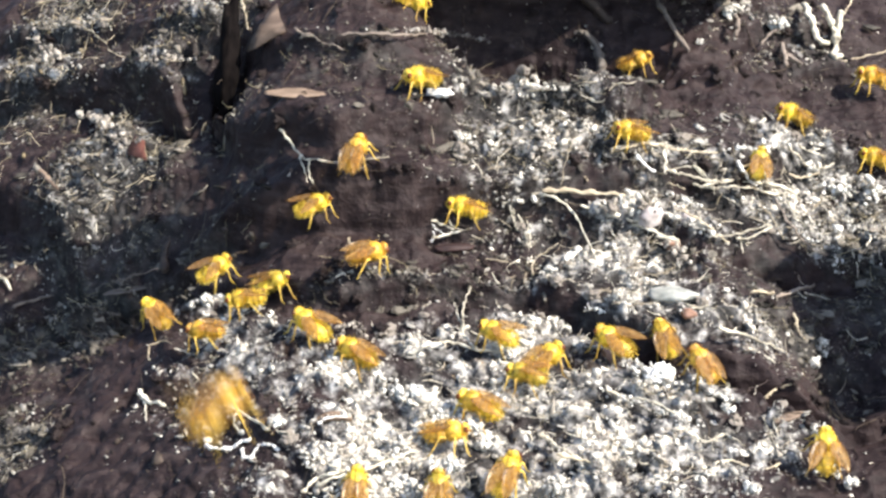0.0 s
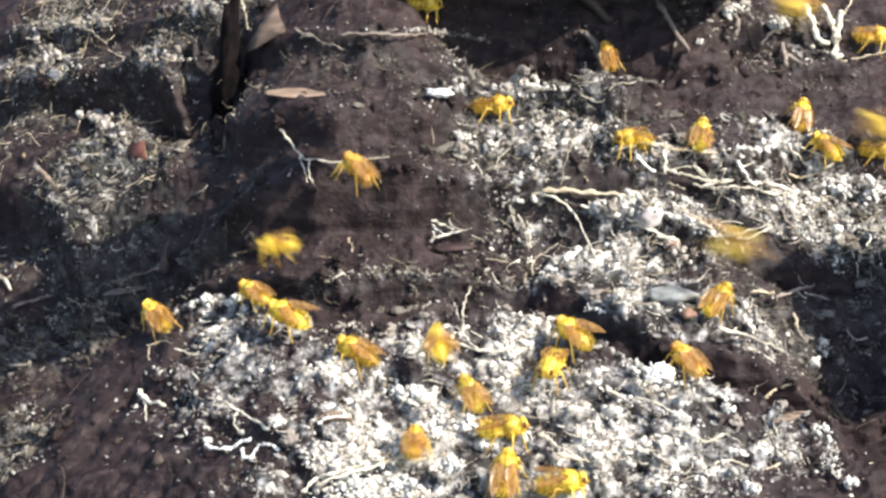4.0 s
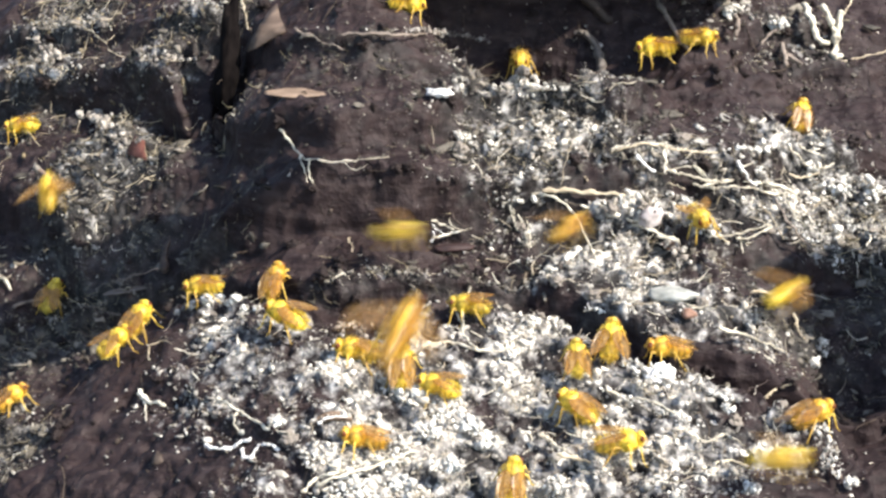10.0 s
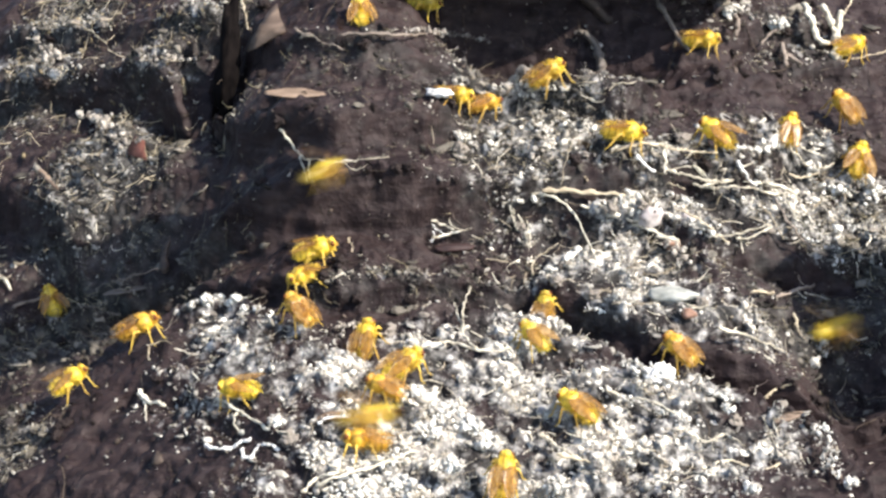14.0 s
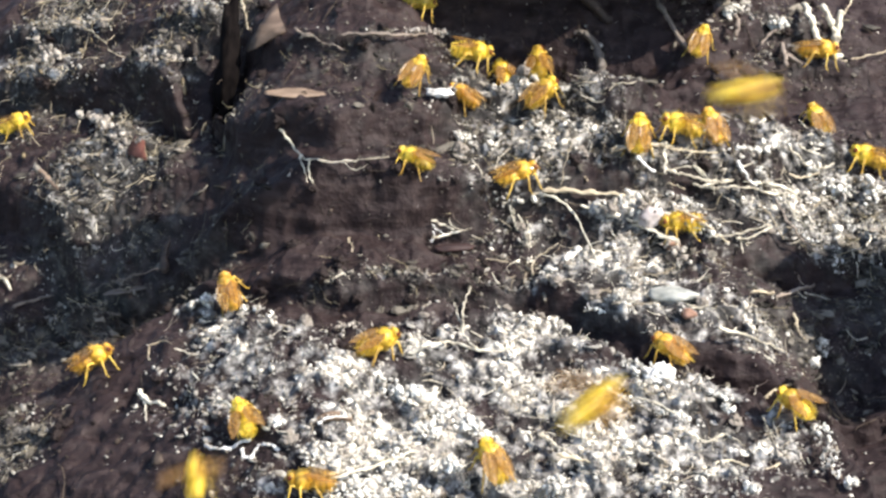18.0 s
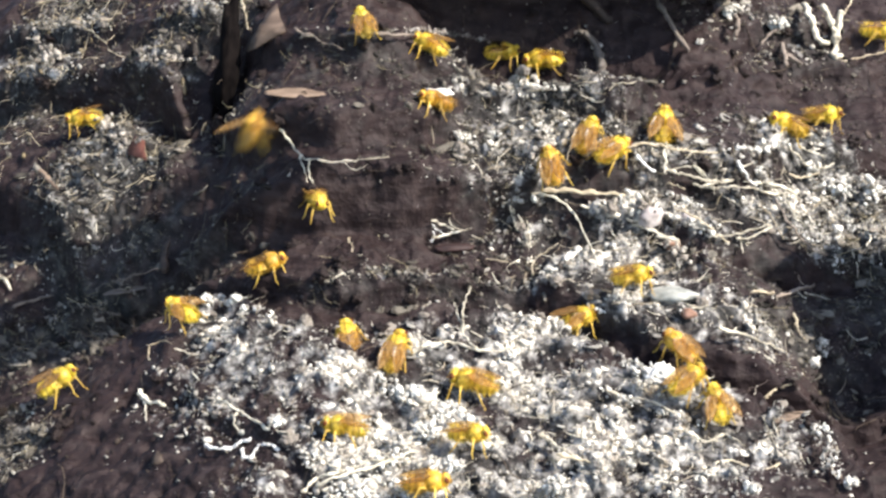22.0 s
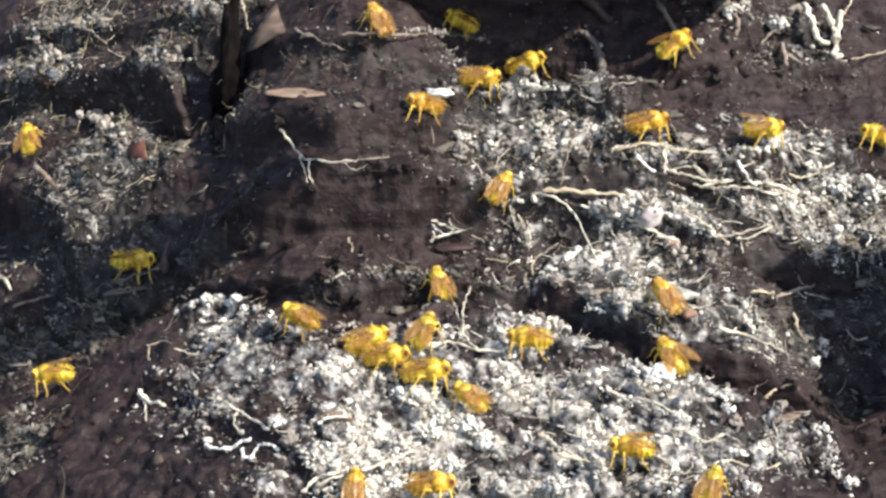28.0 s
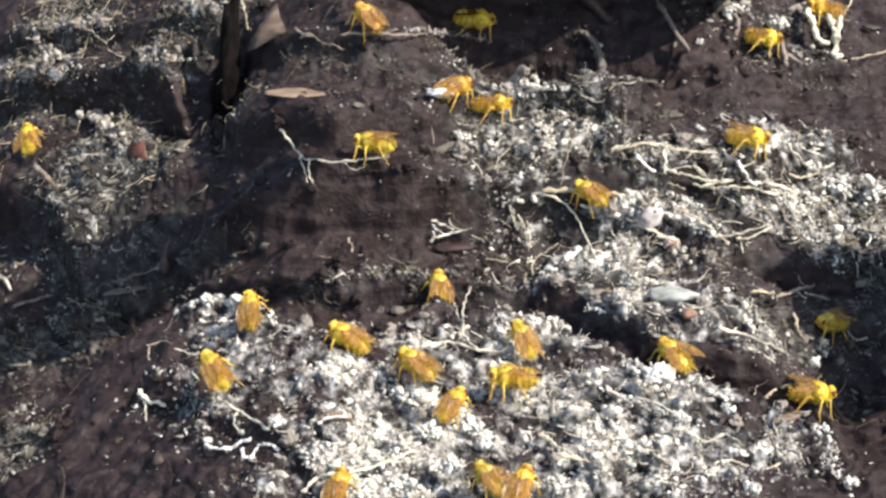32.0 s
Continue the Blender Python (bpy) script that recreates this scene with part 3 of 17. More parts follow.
CRUMB_ASH = crumb_material("ashen_crumbs", (0.075, 0.067, 0.06), (0.54, 0.505, 0.435))
CRUMB_GREY = crumb_material("grey_crumbs", (0.011, 0.0095, 0.008), (0.19, 0.167, 0.135))
plates("pale_flake_litter", "thin curled flakes of bleached crust lying over one another", 51, 260,
       lambda x, y: whiteness(x, y) * (0.2 + clumps(x, y)), (0.5, 0.4, 1.2), CRUMB_PALE)
plates("ashen_flake_litter", "thin ash-grey flakes of dry dung", 52, 420,
       lambda x, y: crust_at(x, y) * (1 - 0.7 * whiteness(x, y)), (0.5, 0.4, 1.3), CRUMB_ASH)
plates("brown_flake_litter", "thin dull brown flakes of weathered dung", 53, 700,
       lambda x, y: weathered_at(x, y) * (0.2 + clumps(x + 60, y)), (0.7, 0.4, 1.6), CRUMB_GREY)
crumbs("pale_crumb_litter", "bleached grey-white crumbs strewn over the dry dung crust", 31, 19000,
       lambda x, y: whiteness(x, y) * clumps(x, y) * (1 - 0.7 * hollow(x, y)), (0.23, 0.58, 1.0), CRUMB_PALE)
crumbs("fine_pale_crumb_litter", "fine pale grains between the crumbs of the crust", 36, 14000,
       lambda x, y: whiteness(x, y) * (0.12 + clumps(x, y)) * (1 - 0.6 * hollow(x, y)), (0.17, 0.5, 0.5), CRUMB_PALE, fine=True)
crumbs("ashen_crumb_litter", "ash-grey crumbs on the duller crust", 40, 19000,
       lambda x, y: crust_at(x, y) * (1 - 0.75 * whiteness(x, y)) * (0.15 + clumps(x, y)) * (1 - 0.5 * hollow(x, y)), (0.21, 0.55, 0.9), CRUMB_ASH)
crumbs("fine_ashen_crumb_litter", "fine ash-grey grains over the duller crust", 41, 14000,
       lambda x, y: crust_at(x, y) * (1 - 0.7 * whiteness(x, y)) * (0.3 + clumps(x, y)), (0.16, 0.4, 0.4), CRUMB_ASH, fine=True)
crumbs("grey_crumb_litter", "weathered grey-brown crumbs over the duller parts of the bank", 38, 9000,
       lambda x, y: weathered_at(x, y) * (0.15 + clumps(x + 60, y)), (0.27, 0.5, 1.0), CRUMB_GREY)
crumbs("fine_grey_crumb_litter", "fine grey-brown grains over the weathered parts of the bank", 42, 26000,
       lambda x, y: weathered_at(x, y) * (0.25 + clumps(x + 60, y)), (0.18, 0.4, 0.5), CRUMB_GREY, fine=True)
fibres("grey_fibre_litter", "dull tan fibres tangled in weathered dung", 39, 2200,
       lambda x, y: weathered_at(x, y) * clumps(x + 60, y), (1.5, 6.0), (0.05, 0.13), crumb_material("tan_fibres", (0.05, 0.04, 0.025), (0.36, 0.30, 0.19), 0.7), 1.1)
crumbs("tan_crumb_litter", "yellowish tan grains in the crumbling upper bank", 43, 5000,
       lambda x, y: (1 - ramp((x + 46) / 6)) * ramp((y - 46) / 10) * (0.1 + weathered_at(x, y)) * clumps(x + 20, y), (0.24, 0.5, 0.9), crumb_material("tan_crumbs", (0.04, 0.029, 0.016), (0.34, 0.265, 0.155), 0.8))
crumbs("dark_crumb_litter", "small dark brown crumbs lying on moist dung", 32, 1300,
       lambda x, y: 0.1 + 0.6 * clumps(x, y), (0.3, 0.45, 1.1), CRUMB_DARK)
crumbs("sparse_pale_specks", "tiny pale specks scattered over dark moist dung", 33, 450,
       lambda x, y: 0.05 + 0.5 * clumps(x + 40, y), (0.15, 0.4, 0.45), CRUMB_ASH)
fibres("bleached_fibre_litter", "short bleached plant fibres matted into the dung crust", 34, 1700,
       lambda x, y: 0.001 + crust_at(x, y) * (0.25 + clumps(x, y)), (0.9, 3.6), (0.06, 0.15), STRAW, 0.8)
fibres("fine_bleached_fibre_litter", "hair-thin pale fibres over the whole bank", 37, 420,
       lambda x, y: 0.006 + crust_at(x, y), (2.0, 7.0), (0.04, 0.08), STRAW, 0.6)
fibres("shelf_straw_litter", "broken pale straws lying along the ledges of the shelf", 64, 420,
       lambda x, y: ramp((x - 8) / 10) * ramp((y + 24) / 6) * (1 - ramp((y - 24) / 8)) * (0.1 + crust_at(x, y)), (2.5, 8.0), (0.1, 0.26), STRAW, 0.5, 0.6)
fibres("tan_root_litter", "tan rootlets tangled over the crumbling upper bank", 65, 380,
       lambda x, y: (1 - ramp((x + 44) / 6)) * ramp((y - 22) / 10) * (0.1 + weathered_at(x, y)), (3.0, 9.0), (0.06, 0.16), STALK, 1.6)
fibres("mound_straw_litter", "broken cream straws lying across the mound's crust", 66, 420,
       lambda x, y: (1 - ramp((y + 18) / 6)) * (0.02 + whiteness(x, y)), (2.0, 6.5), (0.08, 0.2), STRAW, 0.6)
fibres("dark_fibre_litter", "dark matted plant fibres on the moist dung", 35, 700,
       lambda x, y: 0.25 + 0.3 * clumps(x, y), (3.0, 10.0), (0.08, 0.2), DARK_FIBRE)



def rims(x, y):
    """Near the upper edge of a ledge."""
    near, wob = np.zeros(np.shape(x)), shifted(x, y)
    for kind, width, px, py, ph in LEDGES:
        d = y - np.interp(x, px, py) - wob - (0.3 if kind == "rise" else -0.6)
        near = np.maximum(near, np.exp(-(d / 1.1) ** 2) * np.clip(np.abs(np.interp(x, px, ph)) / 4, 0, 1))
    return near * ramp(0.55 + grain(x, y, 9, 97))


crumbs("pale_rim_crumbs", "bleached grains along the broken rims of the ledges", 61, 3000,
       lambda x, y: rims(x, y) * np.clip(0.008 + crust_at(x, y), 0, 1), (0.24, 0.4, 0.55), CRUMB_PALE)
crumbs("dull_rim_crumbs", "grey-brown grains along the broken rims of the ledges", 62, 1800,
       lambda x, y: rims(x, y) * (0.25 + 0.5 * weathered_at(x, y)), (0.26, 0.4, 0.8), CRUMB_ASH)
fibres("rim_fibres", "pale rootlets hanging over the rims of the ledges", 63, 260,
       lambda x, y: rims(x, y) * np.clip(0.06 + crust_at(x, y), 0, 1), (2.0, 7.0), (0.09, 0.22), STRAW, 0.7)

CLOD_PALE = crumb_material("dry_clod", (0.12, 0.10, 0.083), (0.48, 0.43, 0.365), 0.9)
RIDGE_WHITE = crumb_material("white_ridge", (0.22, 0.195, 0.165), (0.90, 0.87, 0.78), 0.85)
CLOD_DARK = crumb_material("moist_clod", (0.012, 0.008, 0.0075), (0.042, 0.029, 0.025), 0.75)


# ---- single straws, roots, leaves and stones ----
def limb(points, r0, r1, mat, sides=7):
    """A bent, slightly knotty round strand through places given in millimetres."""
    pts = [Vector(p) + Vector((0, -0.5, 0.5)) for p in points]
    path = []
    for i in range(len(pts) - 1):
        p0, p1, p2, p3 = pts[max(i - 1, 0)], pts[i], pts[i + 1], pts[min(i + 2, len(pts) - 1)]
        for k in range(9):
            u = k / 9
            path.append(0.5 * (2 * p1 + (p2 - p0) * u + (2 * p0 - 5 * p1 + 4 * p2 - p3) * u * u + (3 * p1 - p0 - 3 * p2 + p3) * u ** 3))
    path.append(pts[-1])
    path = [p + 0.4 * noise.noise_vector(p * 0.45) + 0.3 * noise.noise_vector(p * 1.5) + 0.16 * noise.noise_vector(p * 3.7) for p in path]
    n = len(path)
    radii = [(r0 + (r1 - r0) * i / (n - 1)) * 0.74 * (1 + min(1, 0.5 / r0) * (0.7 * noise.noise(p * 0.7) + 0.7 * noise.noise(p * 2.3) + 0.5 * noise.noise(p * 5.1))) * (0.55 if i in (0, n - 1) else 1) for i, p in enumerate(path)]
    run = (path[-1] - path[0]).normalized()
    ref = Vector((0.11, 0.17, 1)) if abs(run.z) < 0.6 else Vector((1, 0.2, 0.1))
    verts, faces = [], []
    for i, p in enumerate(path):
        d = (path[min(i + 1, n - 1)] - path[max(i - 1, 0)]).normalized()
        s_ = d.cross(ref).normalized()
        u_ = d.cross(s_)
        for j in range(sides):
            a_ = 2 * math.pi * j / sides
            off = s_ * math.cos(a_) + u_ * math.sin(a_)
            verts.append((p + off * radii[i] * (1 + 0.12 * noise.noise(p * 2 + off * 3))) * MM)
    for i in range(n - 1):
        for j in range(sides):
            a_, b_ = i * sides + j, i * sides + (j + 1) % sides
            faces.append((a_, b_, b_ + sides, a_ + sides))
    faces += [tuple(range(sides))[::-1], tuple(range(len(verts) - sides, len(verts)))]
    return mesh_of("limb", verts, faces, mat)


STEMS = []


def strand(name, category, label, points, r0, r1, mat):
    ob = tagged(new(name, limb(points, r0, r1, mat)), label, category)
    STEMS.append(ob)
    return ob


def ridge(label, points, r0, r1, mat):
    """A raised, crumbly strip of crust: many broken lumps grown together along a line."""
    rng = np.random.default_rng(int(abs(points[0][0]) * 10 + abs(points[0][1]) * 7))
    verts, faces, pts = [], [], [np.array(p, float) for p in points]
    for p, q in zip(pts, pts[1:]):
        for _ in range(max(3, int(np.linalg.norm(q - p) * 9))):
            u = rng.uniform()
            r = (r0 + (r1 - r0) * u) * (0.16 + 0.5 * rng.uniform() ** 2)
            c = p + (q - p) * u + rng.normal(0, 0.85 * r0, 3) * (1.15, 1.0, 0.45) - (0, 0, 0.25)
            v = ICO_V * (1 + rng.uniform(-0.45, 0.4, (12, 1))) * r * rng.uniform(0.35, 1.75, 3)
            v = v @ turned(rng, 1)[0].T + c
            faces.append(ICO_F + 12 * len(verts))
            verts.append(v)
    me = fast_mesh("crust_ridge", np.concatenate(verts) * MM, np.concatenate(faces), mat, False)
    return tagged(new("crust_ridge", me), label, "crust", "raised strips of crust")


def flake(label, place, size, seed, turn):
    """A crumbly piece of crust: granules grown together into one uneven lump."""
    rng = np.random.default_rng(seed)
    n = int(12 + 9 * size[0] * size[1] ** 0.5)
    d = rng.normal(size=(n, 3))
    d /= np.linalg.norm(d, axis=1)[:, None]
    c = d * rng.uniform(0.25, 1, (n, 1)) ** 0.5 * np.array(size) * 0.46
    r = rng.uniform(0.22, 0.62, (n, 1, 1)) * min(1.0, size[2] * 0.5)
    v = ICO_V[None] * (1 + rng.uniform(-0.4, 0.35, (n, 12, 1))) * r * rng.uniform(0.5, 1.4, (n, 1, 3))
    v = np.einsum("nij,nkj->nki", turned(rng, n), v) + c[:, None, :]
    tris = (ICO_F[None] + 12 * np.arange(n)[:, None, None]).reshape(-1, 3)
    ob = tagged(new("crust_flake", fast_mesh("crust_flake", v.reshape(-1, 3) * MM, tris, RIDGE_WHITE, False)), label, "crust")
    ob.matrix_basis = pose(place[0] * MM, place[1] * MM, place[2] * MM, 24, 0, turn)
    return ob


def branch_of(points, r0, r1, mat):
    return part("branch", limb(points, r0, r1, mat), STEMS[-1])


def chunk(name, category, label, place, size, mat, seed, turn, rough, knobby=False):
    """A lumpy, worn piece: noise pushes a ball in and out at two scales."""
    bm = bmesh.new()
    bmesh.ops.create_icosphere(bm, subdivisions=4 if knobby else 3, radius=1.0)
    shift = Vector((seed * 3.7, seed * 1.3, seed * 0.9))
    for v in bm.verts:
        p = v.co.copy()
        if knobby:
            p *= 1.12 - 0.42 * noise.voronoi(p * 2.1 + shift)[0][0] - 0.22 * noise.voronoi(p * 4.6 + shift)[0][0]
        k = 1 + rough * noise.noise(p * 1.5 + shift) + 0.55 * rough * noise.noise(p * 3.6 + shift) + 0.3 * rough * noise.noise(p * 8 + shift)
        v.co = Vector((p.x * size[0] * 0.5, p.y * size[1] * 0.5, p.z * size[2] * 0.5)) * k * MM
    me = bpy.data.meshes.new(name)
    bm.to_mesh(me)
    bm.free()
    me.materials.append(mat)
    me.shade_smooth()
    ob = tagged(new(name, me), label, category)
    ob.matrix_basis = pose(place[0] * MM, place[1] * MM, place[2] * MM, 24, 0, turn)
    return ob


def blade(name, category, label, place, length, width, mat, turn, tilt, curl):
    """A dry leaf scrap: pointed, cupped, wavy at the rim, with a real thickness."""
    verts, faces, n, m = [], [], 14, 6
    for i in range(n + 1):
        u = i / n
        half = 0.5 * width * math.sin(math.pi * (0.04 + 0.94 * u)) ** 0.7 * (1 + 0.16 * noise.noise(Vector((u * 6, length, width))))
        for j in range(m + 1):
            v_ = 2 * j / m - 1
            z = curl * width * (v_ * v_ - 0.4) + curl * length * 0.25 * math.sin(math.pi * u) + 0.05 * width * noise.noise(Vector((u * 9, v_ * 2, length)))
            verts.append(Vector(((u - 0.5) * length, half * v_, z)) * MM)
    k = len(verts)
    verts += [p - Vector((0, 0, 0.16 * MM)) for p in verts]
    w_ = m + 1
    for i in range(n):
        for j in range(m):
            a_ = i * w_ + j
            faces.append((a_, a_ + w_, a_ + w_ + 1, a_ + 1))
            faces.append((k + a_, k + a_ + 1, k + a_ + w_ + 1, k + a_ + w_))
    rim = list(range(0, w_)) + [i * w_ + m for i in range(1, n + 1)] + [n * w_ + j for j in range(m - 1, -1, -1)] + [i * w_ for i in range(n - 1, 0, -1)]
    for a_, b_ in zip(rim, rim[1:] + rim[:1]):
        faces.append((a_, b_, b_ + k, a_ + k))
    ob = tagged(new(name, mesh_of(name, verts, faces, mat)), label, category)
    ob.matrix_basis = Matrix.Translation(Vector(place) * MM) @ pose(0, 0, 0, tilt) @ pose(0, 0, 0, 0, 0, turn)
    return ob


def scrap(name, category, label, corners, mat):
    """A flat torn scrap with real thickness between corners given in millimetres."""
    pts, n = [Vector(c) for c in corners], len(corners)
    mid = sum(pts, Vector()) / n
    rim = []
    for p, q in zip(pts, pts[1:] + pts[:1]):
        for k in range(4):
            r = p.lerp(q, k / 4)
            rim.append(r + 0.09 * (r - mid).length * noise.noise_vector(r * 1.3))
    n = len(rim)
    face = (pts[1] - pts[0]).cross(pts[2] - pts[0]).normalized() * 0.3
    verts = [mid + face * 1.6] + rim + [r - face for r in rim] + [mid + face * 0.4]
    tris = []
    for i in range(n):
        j = (i + 1) % n
        tris += [(0, 1 + i, 1 + j), (1 + i, 1 + n + i, 1 + n + j, 1 + j), (1 + 2 * n, 1 + n + j, 1 + n + i)]
    return tagged(new(name, mesh_of(name, [v * MM for v in verts], tris, mat)), label, category)


def clods():
    """Crumbly lumps that have broken loose along the rims of the ledges and on the crust."""
    rng = random.Random(77)
    places = []
    for kind, width, px, py, ph in LEDGES:
        x = -88.0
        while x < 88:
            places.append((x, float(np.interp(x, px, py)) + rng.uniform(-2.5, 1.5)))
            x += rng.uniform(6, 17)
    places += [(rng.uniform(-85, 85), rng.uniform(-50, 60)) for _ in range(70)]
    for i, (x, y) in enumerate(places):
        pale = float(crust_at(np.float64(x), np.float64(y))) > rng.uniform(0.15, 0.3)
        s = rng.uniform(1.4, 3.6) if pale else rng.uniform(1.3, 3.4)
        sx, sy, z = (float(q) for q in surface(np.float64(x), np.float64(y)))
        ob = chunk("dung_clod", "clod", "pale crumbly clod of dried dung on the crust" if pale else "dark moist clod of dung on the bank",
                   (sx, sy, z + 0.12 * s), (s * rng.uniform(0.9, 1.7), s, s * rng.uniform(0.6, 1.0)), CLOD_PALE if pale else CLOD_DARK, 300 + i, rng.uniform(0, 180), 0.6, True)
        tagged(ob, group="loose dung clods")


clods()

strand("root", "root", "pale branching rootlet lying over dark dung", [(-34.2, 19.2, 18.8), (-31.9, 16.8, 18.7), (-30.1, 14.7, 16.7), (-27.7, 7.9, 16.3), (-25.4, 5.1, 16.0), (-19.9, 4.6, 15.8), (-14.5, 4.0, 16.6), (-10.2, 4.7, 16.7)], 0.32, 0.15, ROOT)
branch_of([(-25.4, 5.1, 16.0), (-25.6, 4.5, 13.3), (-24.7, 3.7, 11.6)], 0.3, 0.12, ROOT)
branch_of([(-27.7, 7.9, 16.3), (-26.4, 4.9, 13.8), (-25.9, 4.3, 11.9)], 0.22, 0.1, ROOT)
branch_of([(-18.9, 4.9, 15.8), (-16.9, 4.3, 14.2), (-14.5, 3.7, 15.2)], 0.2, 0.1, ROOT)
strand("twig", "twig", "short pale broken twig on dark dung", [(-2.4, 4.0, 3.9), (-0.4, 4.7, 3.0), (2.0, 4.5, 1.7)], 0.3, 0.2, ROOT)
strand("twig", "twig", "short pale broken twig on dark dung", [(-2.1, 2.4, 1.3), (1.2, 4.6, 0.9), (5.3, 5.7, 1.7)], 0.3, 0.2, ROOT)
strand("twig", "twig", "dark bent twig propped among pale ones", [(1.5, 5.2, 5.5), (2.4, 4.8, 4.2), (5.0, 4.3, 2.1)], 0.18, 0.25, TWIG)
chunk("beetle_shell", "beetle shell", "dark reddish empty beetle shell on the dung", (2.1, 1.3, -0.2), (8.0, 2.2, 1.3), BEETLE, 5, 5, 0.2, False)
blade("leaf", "leaf", "narrow dry brown leaf lying flat", (-29.1, 18.9, 25.6), 12.0, 2.6, LEAF, -2, 30, 0.06)
chunk("seed_husk", "husk", "pale dry seed husk on the slope", (-0.7, 20.4, 25.3), (5.1, 2.0, 1.7), WHITE_CRUST, 8, -15, 0.5, False)
scrap("leaf", "leaf", "tan triangular torn leaf scrap", [(-40.4, 40.1, 28.3), (-32.0, 37.7, 33.4), (-34.9, 48.9, 36.7), (-37.7, 42.2, 33.7)], DIM_LEAF)
STUMP = chunk("stump", "stump", "upright near-black stem, its deep shade put into the colour", (-44.6, 44.5, 25.4), (4.4, 6.6, 23), SHADE_BLACK, 44, 0, 0.55)
STUMP.matrix_basis = pose(-0.0446, 0.0445, 0.0254, -14, 6, 0)
strand("husk", "husk", "curved grey-brown claw-shaped husk standing up", [(33.5, 51.5, 19.5), (33.2, 52.3, 23.5), (31.8, 53.6, 26.8), (29.6, 54.8, 28.6), (27.8, 55.6, 28.2)], 1.7, 0.5, DULL)
strand("straw", "straw", "tan straw with a dark end across the ledge", [(19.1, 7.9, 8.8), (24.8, 7.4, 9.0), (30.3, 7.8, 8.3), (35.9, 6.9, 7.9)], 0.62, 0.5, STALK)
strand("straw", "straw", "white bleached straw on the crust", [(26.6, 4.7, 7.0), (32.3, 4.8, 5.5), (37.5, 0.8, 4.5), (44.5, -4.5, 2.9)], 0.37, 0.31, ROOT)
strand("straw", "straw", "thin bleached straw along the ledge rim", [(32.5, 11.4, 15.9), (35.3, 12.2, 16.7), (40.3, 12.9, 17.0), (44.9, 12.0, 16.6)], 0.30, 0.22, ROOT)
strand("root", "root", "long knotty bleached root on the crust", [(42.0, 11.1, 13.1), (46.4, 10.6, 11.5), (52.6, 11.6, 9.8), (59.9, 15.4, 8.3), (65.5, 15.3, 7.6), (70.4, 15.7, 5.8)], 0.37, 0.26, ROOT)
branch_of([(44.7, 10.8, 12.1), (47.5, 11.5, 12.7), (50.9, 11.5, 10.7), (52.7, 9.5, 7.9)], 0.25, 0.15, ROOT)
strand("stem", "stem", "dark thin stem leaning over the crust", [(36.4, 4.5, 7.0), (40.3, 9.5, 10.0), (44.2, 11.0, 13.7), (47.5, 11.6, 13.9)], 0.3, 0.18, TWIG)
strand("fibre", "fibre", "thin pale fibre standing off the ledge", [(22.8, 7.3, 9.5), (23.6, 8.0, 14.5), (24.9, 8.8, 18.3)], 0.14, 0.1, STALK)
strand("straw", "straw", "short cream straw piece on the crust", [(55.8, -1.0, 1.9), (59.2, 0.7, 2.1), (63.2, 2.8, 3.1)], 0.33, 0.26, ROOT)
strand("straw", "straw", "bright bleached straw at the ledge foot", [(49.8, -24.9, -6.5), (54.3, -24.1, -8.1), (58.1, -23.3, -9.8), (62.8, -21.3, -12.5)], 0.4, 0.2, ROOT)
strand("straw", "straw", "grey straw piece in the dark hollow", [(62.5, -9.5, -6.4), (66.9, -5.5, -6.8), (71.2, -2.3, -6.9)], 0.5, 0.4, HUSK)
strand("straw", "straw", "thin straw over the crust", [(11.7, 8.0, 6.0), (16.0, 8.3, 8.2), (22.0, 7.0, 7.5), (25.8, 4.4, 4.5), (29.3, -12.5, 0.3)], 0.32, 0.2, ROOT)
strand("fibre", "fibre", "pale hanging fibre below the ledge", [(13.3, 8.4, 5.3), (13.7, 7.9, 3.2), (14.3, 4.5, 1.7)], 0.35, 0.15, ROOT)
strand("fibre", "fibre", "pale hanging fibre below the ledge", [(16.1, 7.7, 2.9), (16.6, 3.5, 1.5), (16.7, -1.1, -0.1)], 0.22, 0.12, ROOT)
strand("fibre", "fibre", "thin fibre leaning off the shelf edge", [(16.8, -9.4, -2.4), (17.7, -6.8, 0.4), (22.1, -5.2, 2.8)], 0.16, 0.1, STALK)
chunk("pebble", "pebble", "smooth grey-white oval pebble set in crust", (42.6, -15.3, -3.5), (9.2, 3.2, 2.5), PEBBLE, 11, -8, 0.3, False)
blade("leaf", "leaf", "thin whitish translucent leaf scrap", (38.3, 3.4, 5.9), 7.6, 4.2, WHITE_CRUST, 8, 40, 0.12)
chunk("stone", "stone", "rough chalk-white stone on the crust", (38.2, -39.4, -9.1), (6.3, 4.4, 4.2), WHITE_CRUST, 14, 20, 0.28, True)
strand("fibre", "fibre", "forked cream fibre sticking out of the mound", [(6.7, -32.5, -8.0), (5.2, -31.0, -7.1), (3.7, -26.3, -6.9), (3.7, -21.7, -4.1), (5.1, -8.4, -4.9)], 0.42, 0.2, ROOT)
branch_of([(3.7, -26.3, -6.9), (2.9, -22.6, -5.4), (2.0, -19.7, -3.3)], 0.35, 0.15, ROOT)
strand("fibre", "fibre", "thin curled fibre on dark dung", [(-53.7, -23.9, -13.4), (-54.3, -20.7, -12.8), (-53.6, -19.1, -11.9), (-51.7, -19.1, -11.3), (-49.8, -22.4, -10.7)], 0.16, 0.12, STALK)
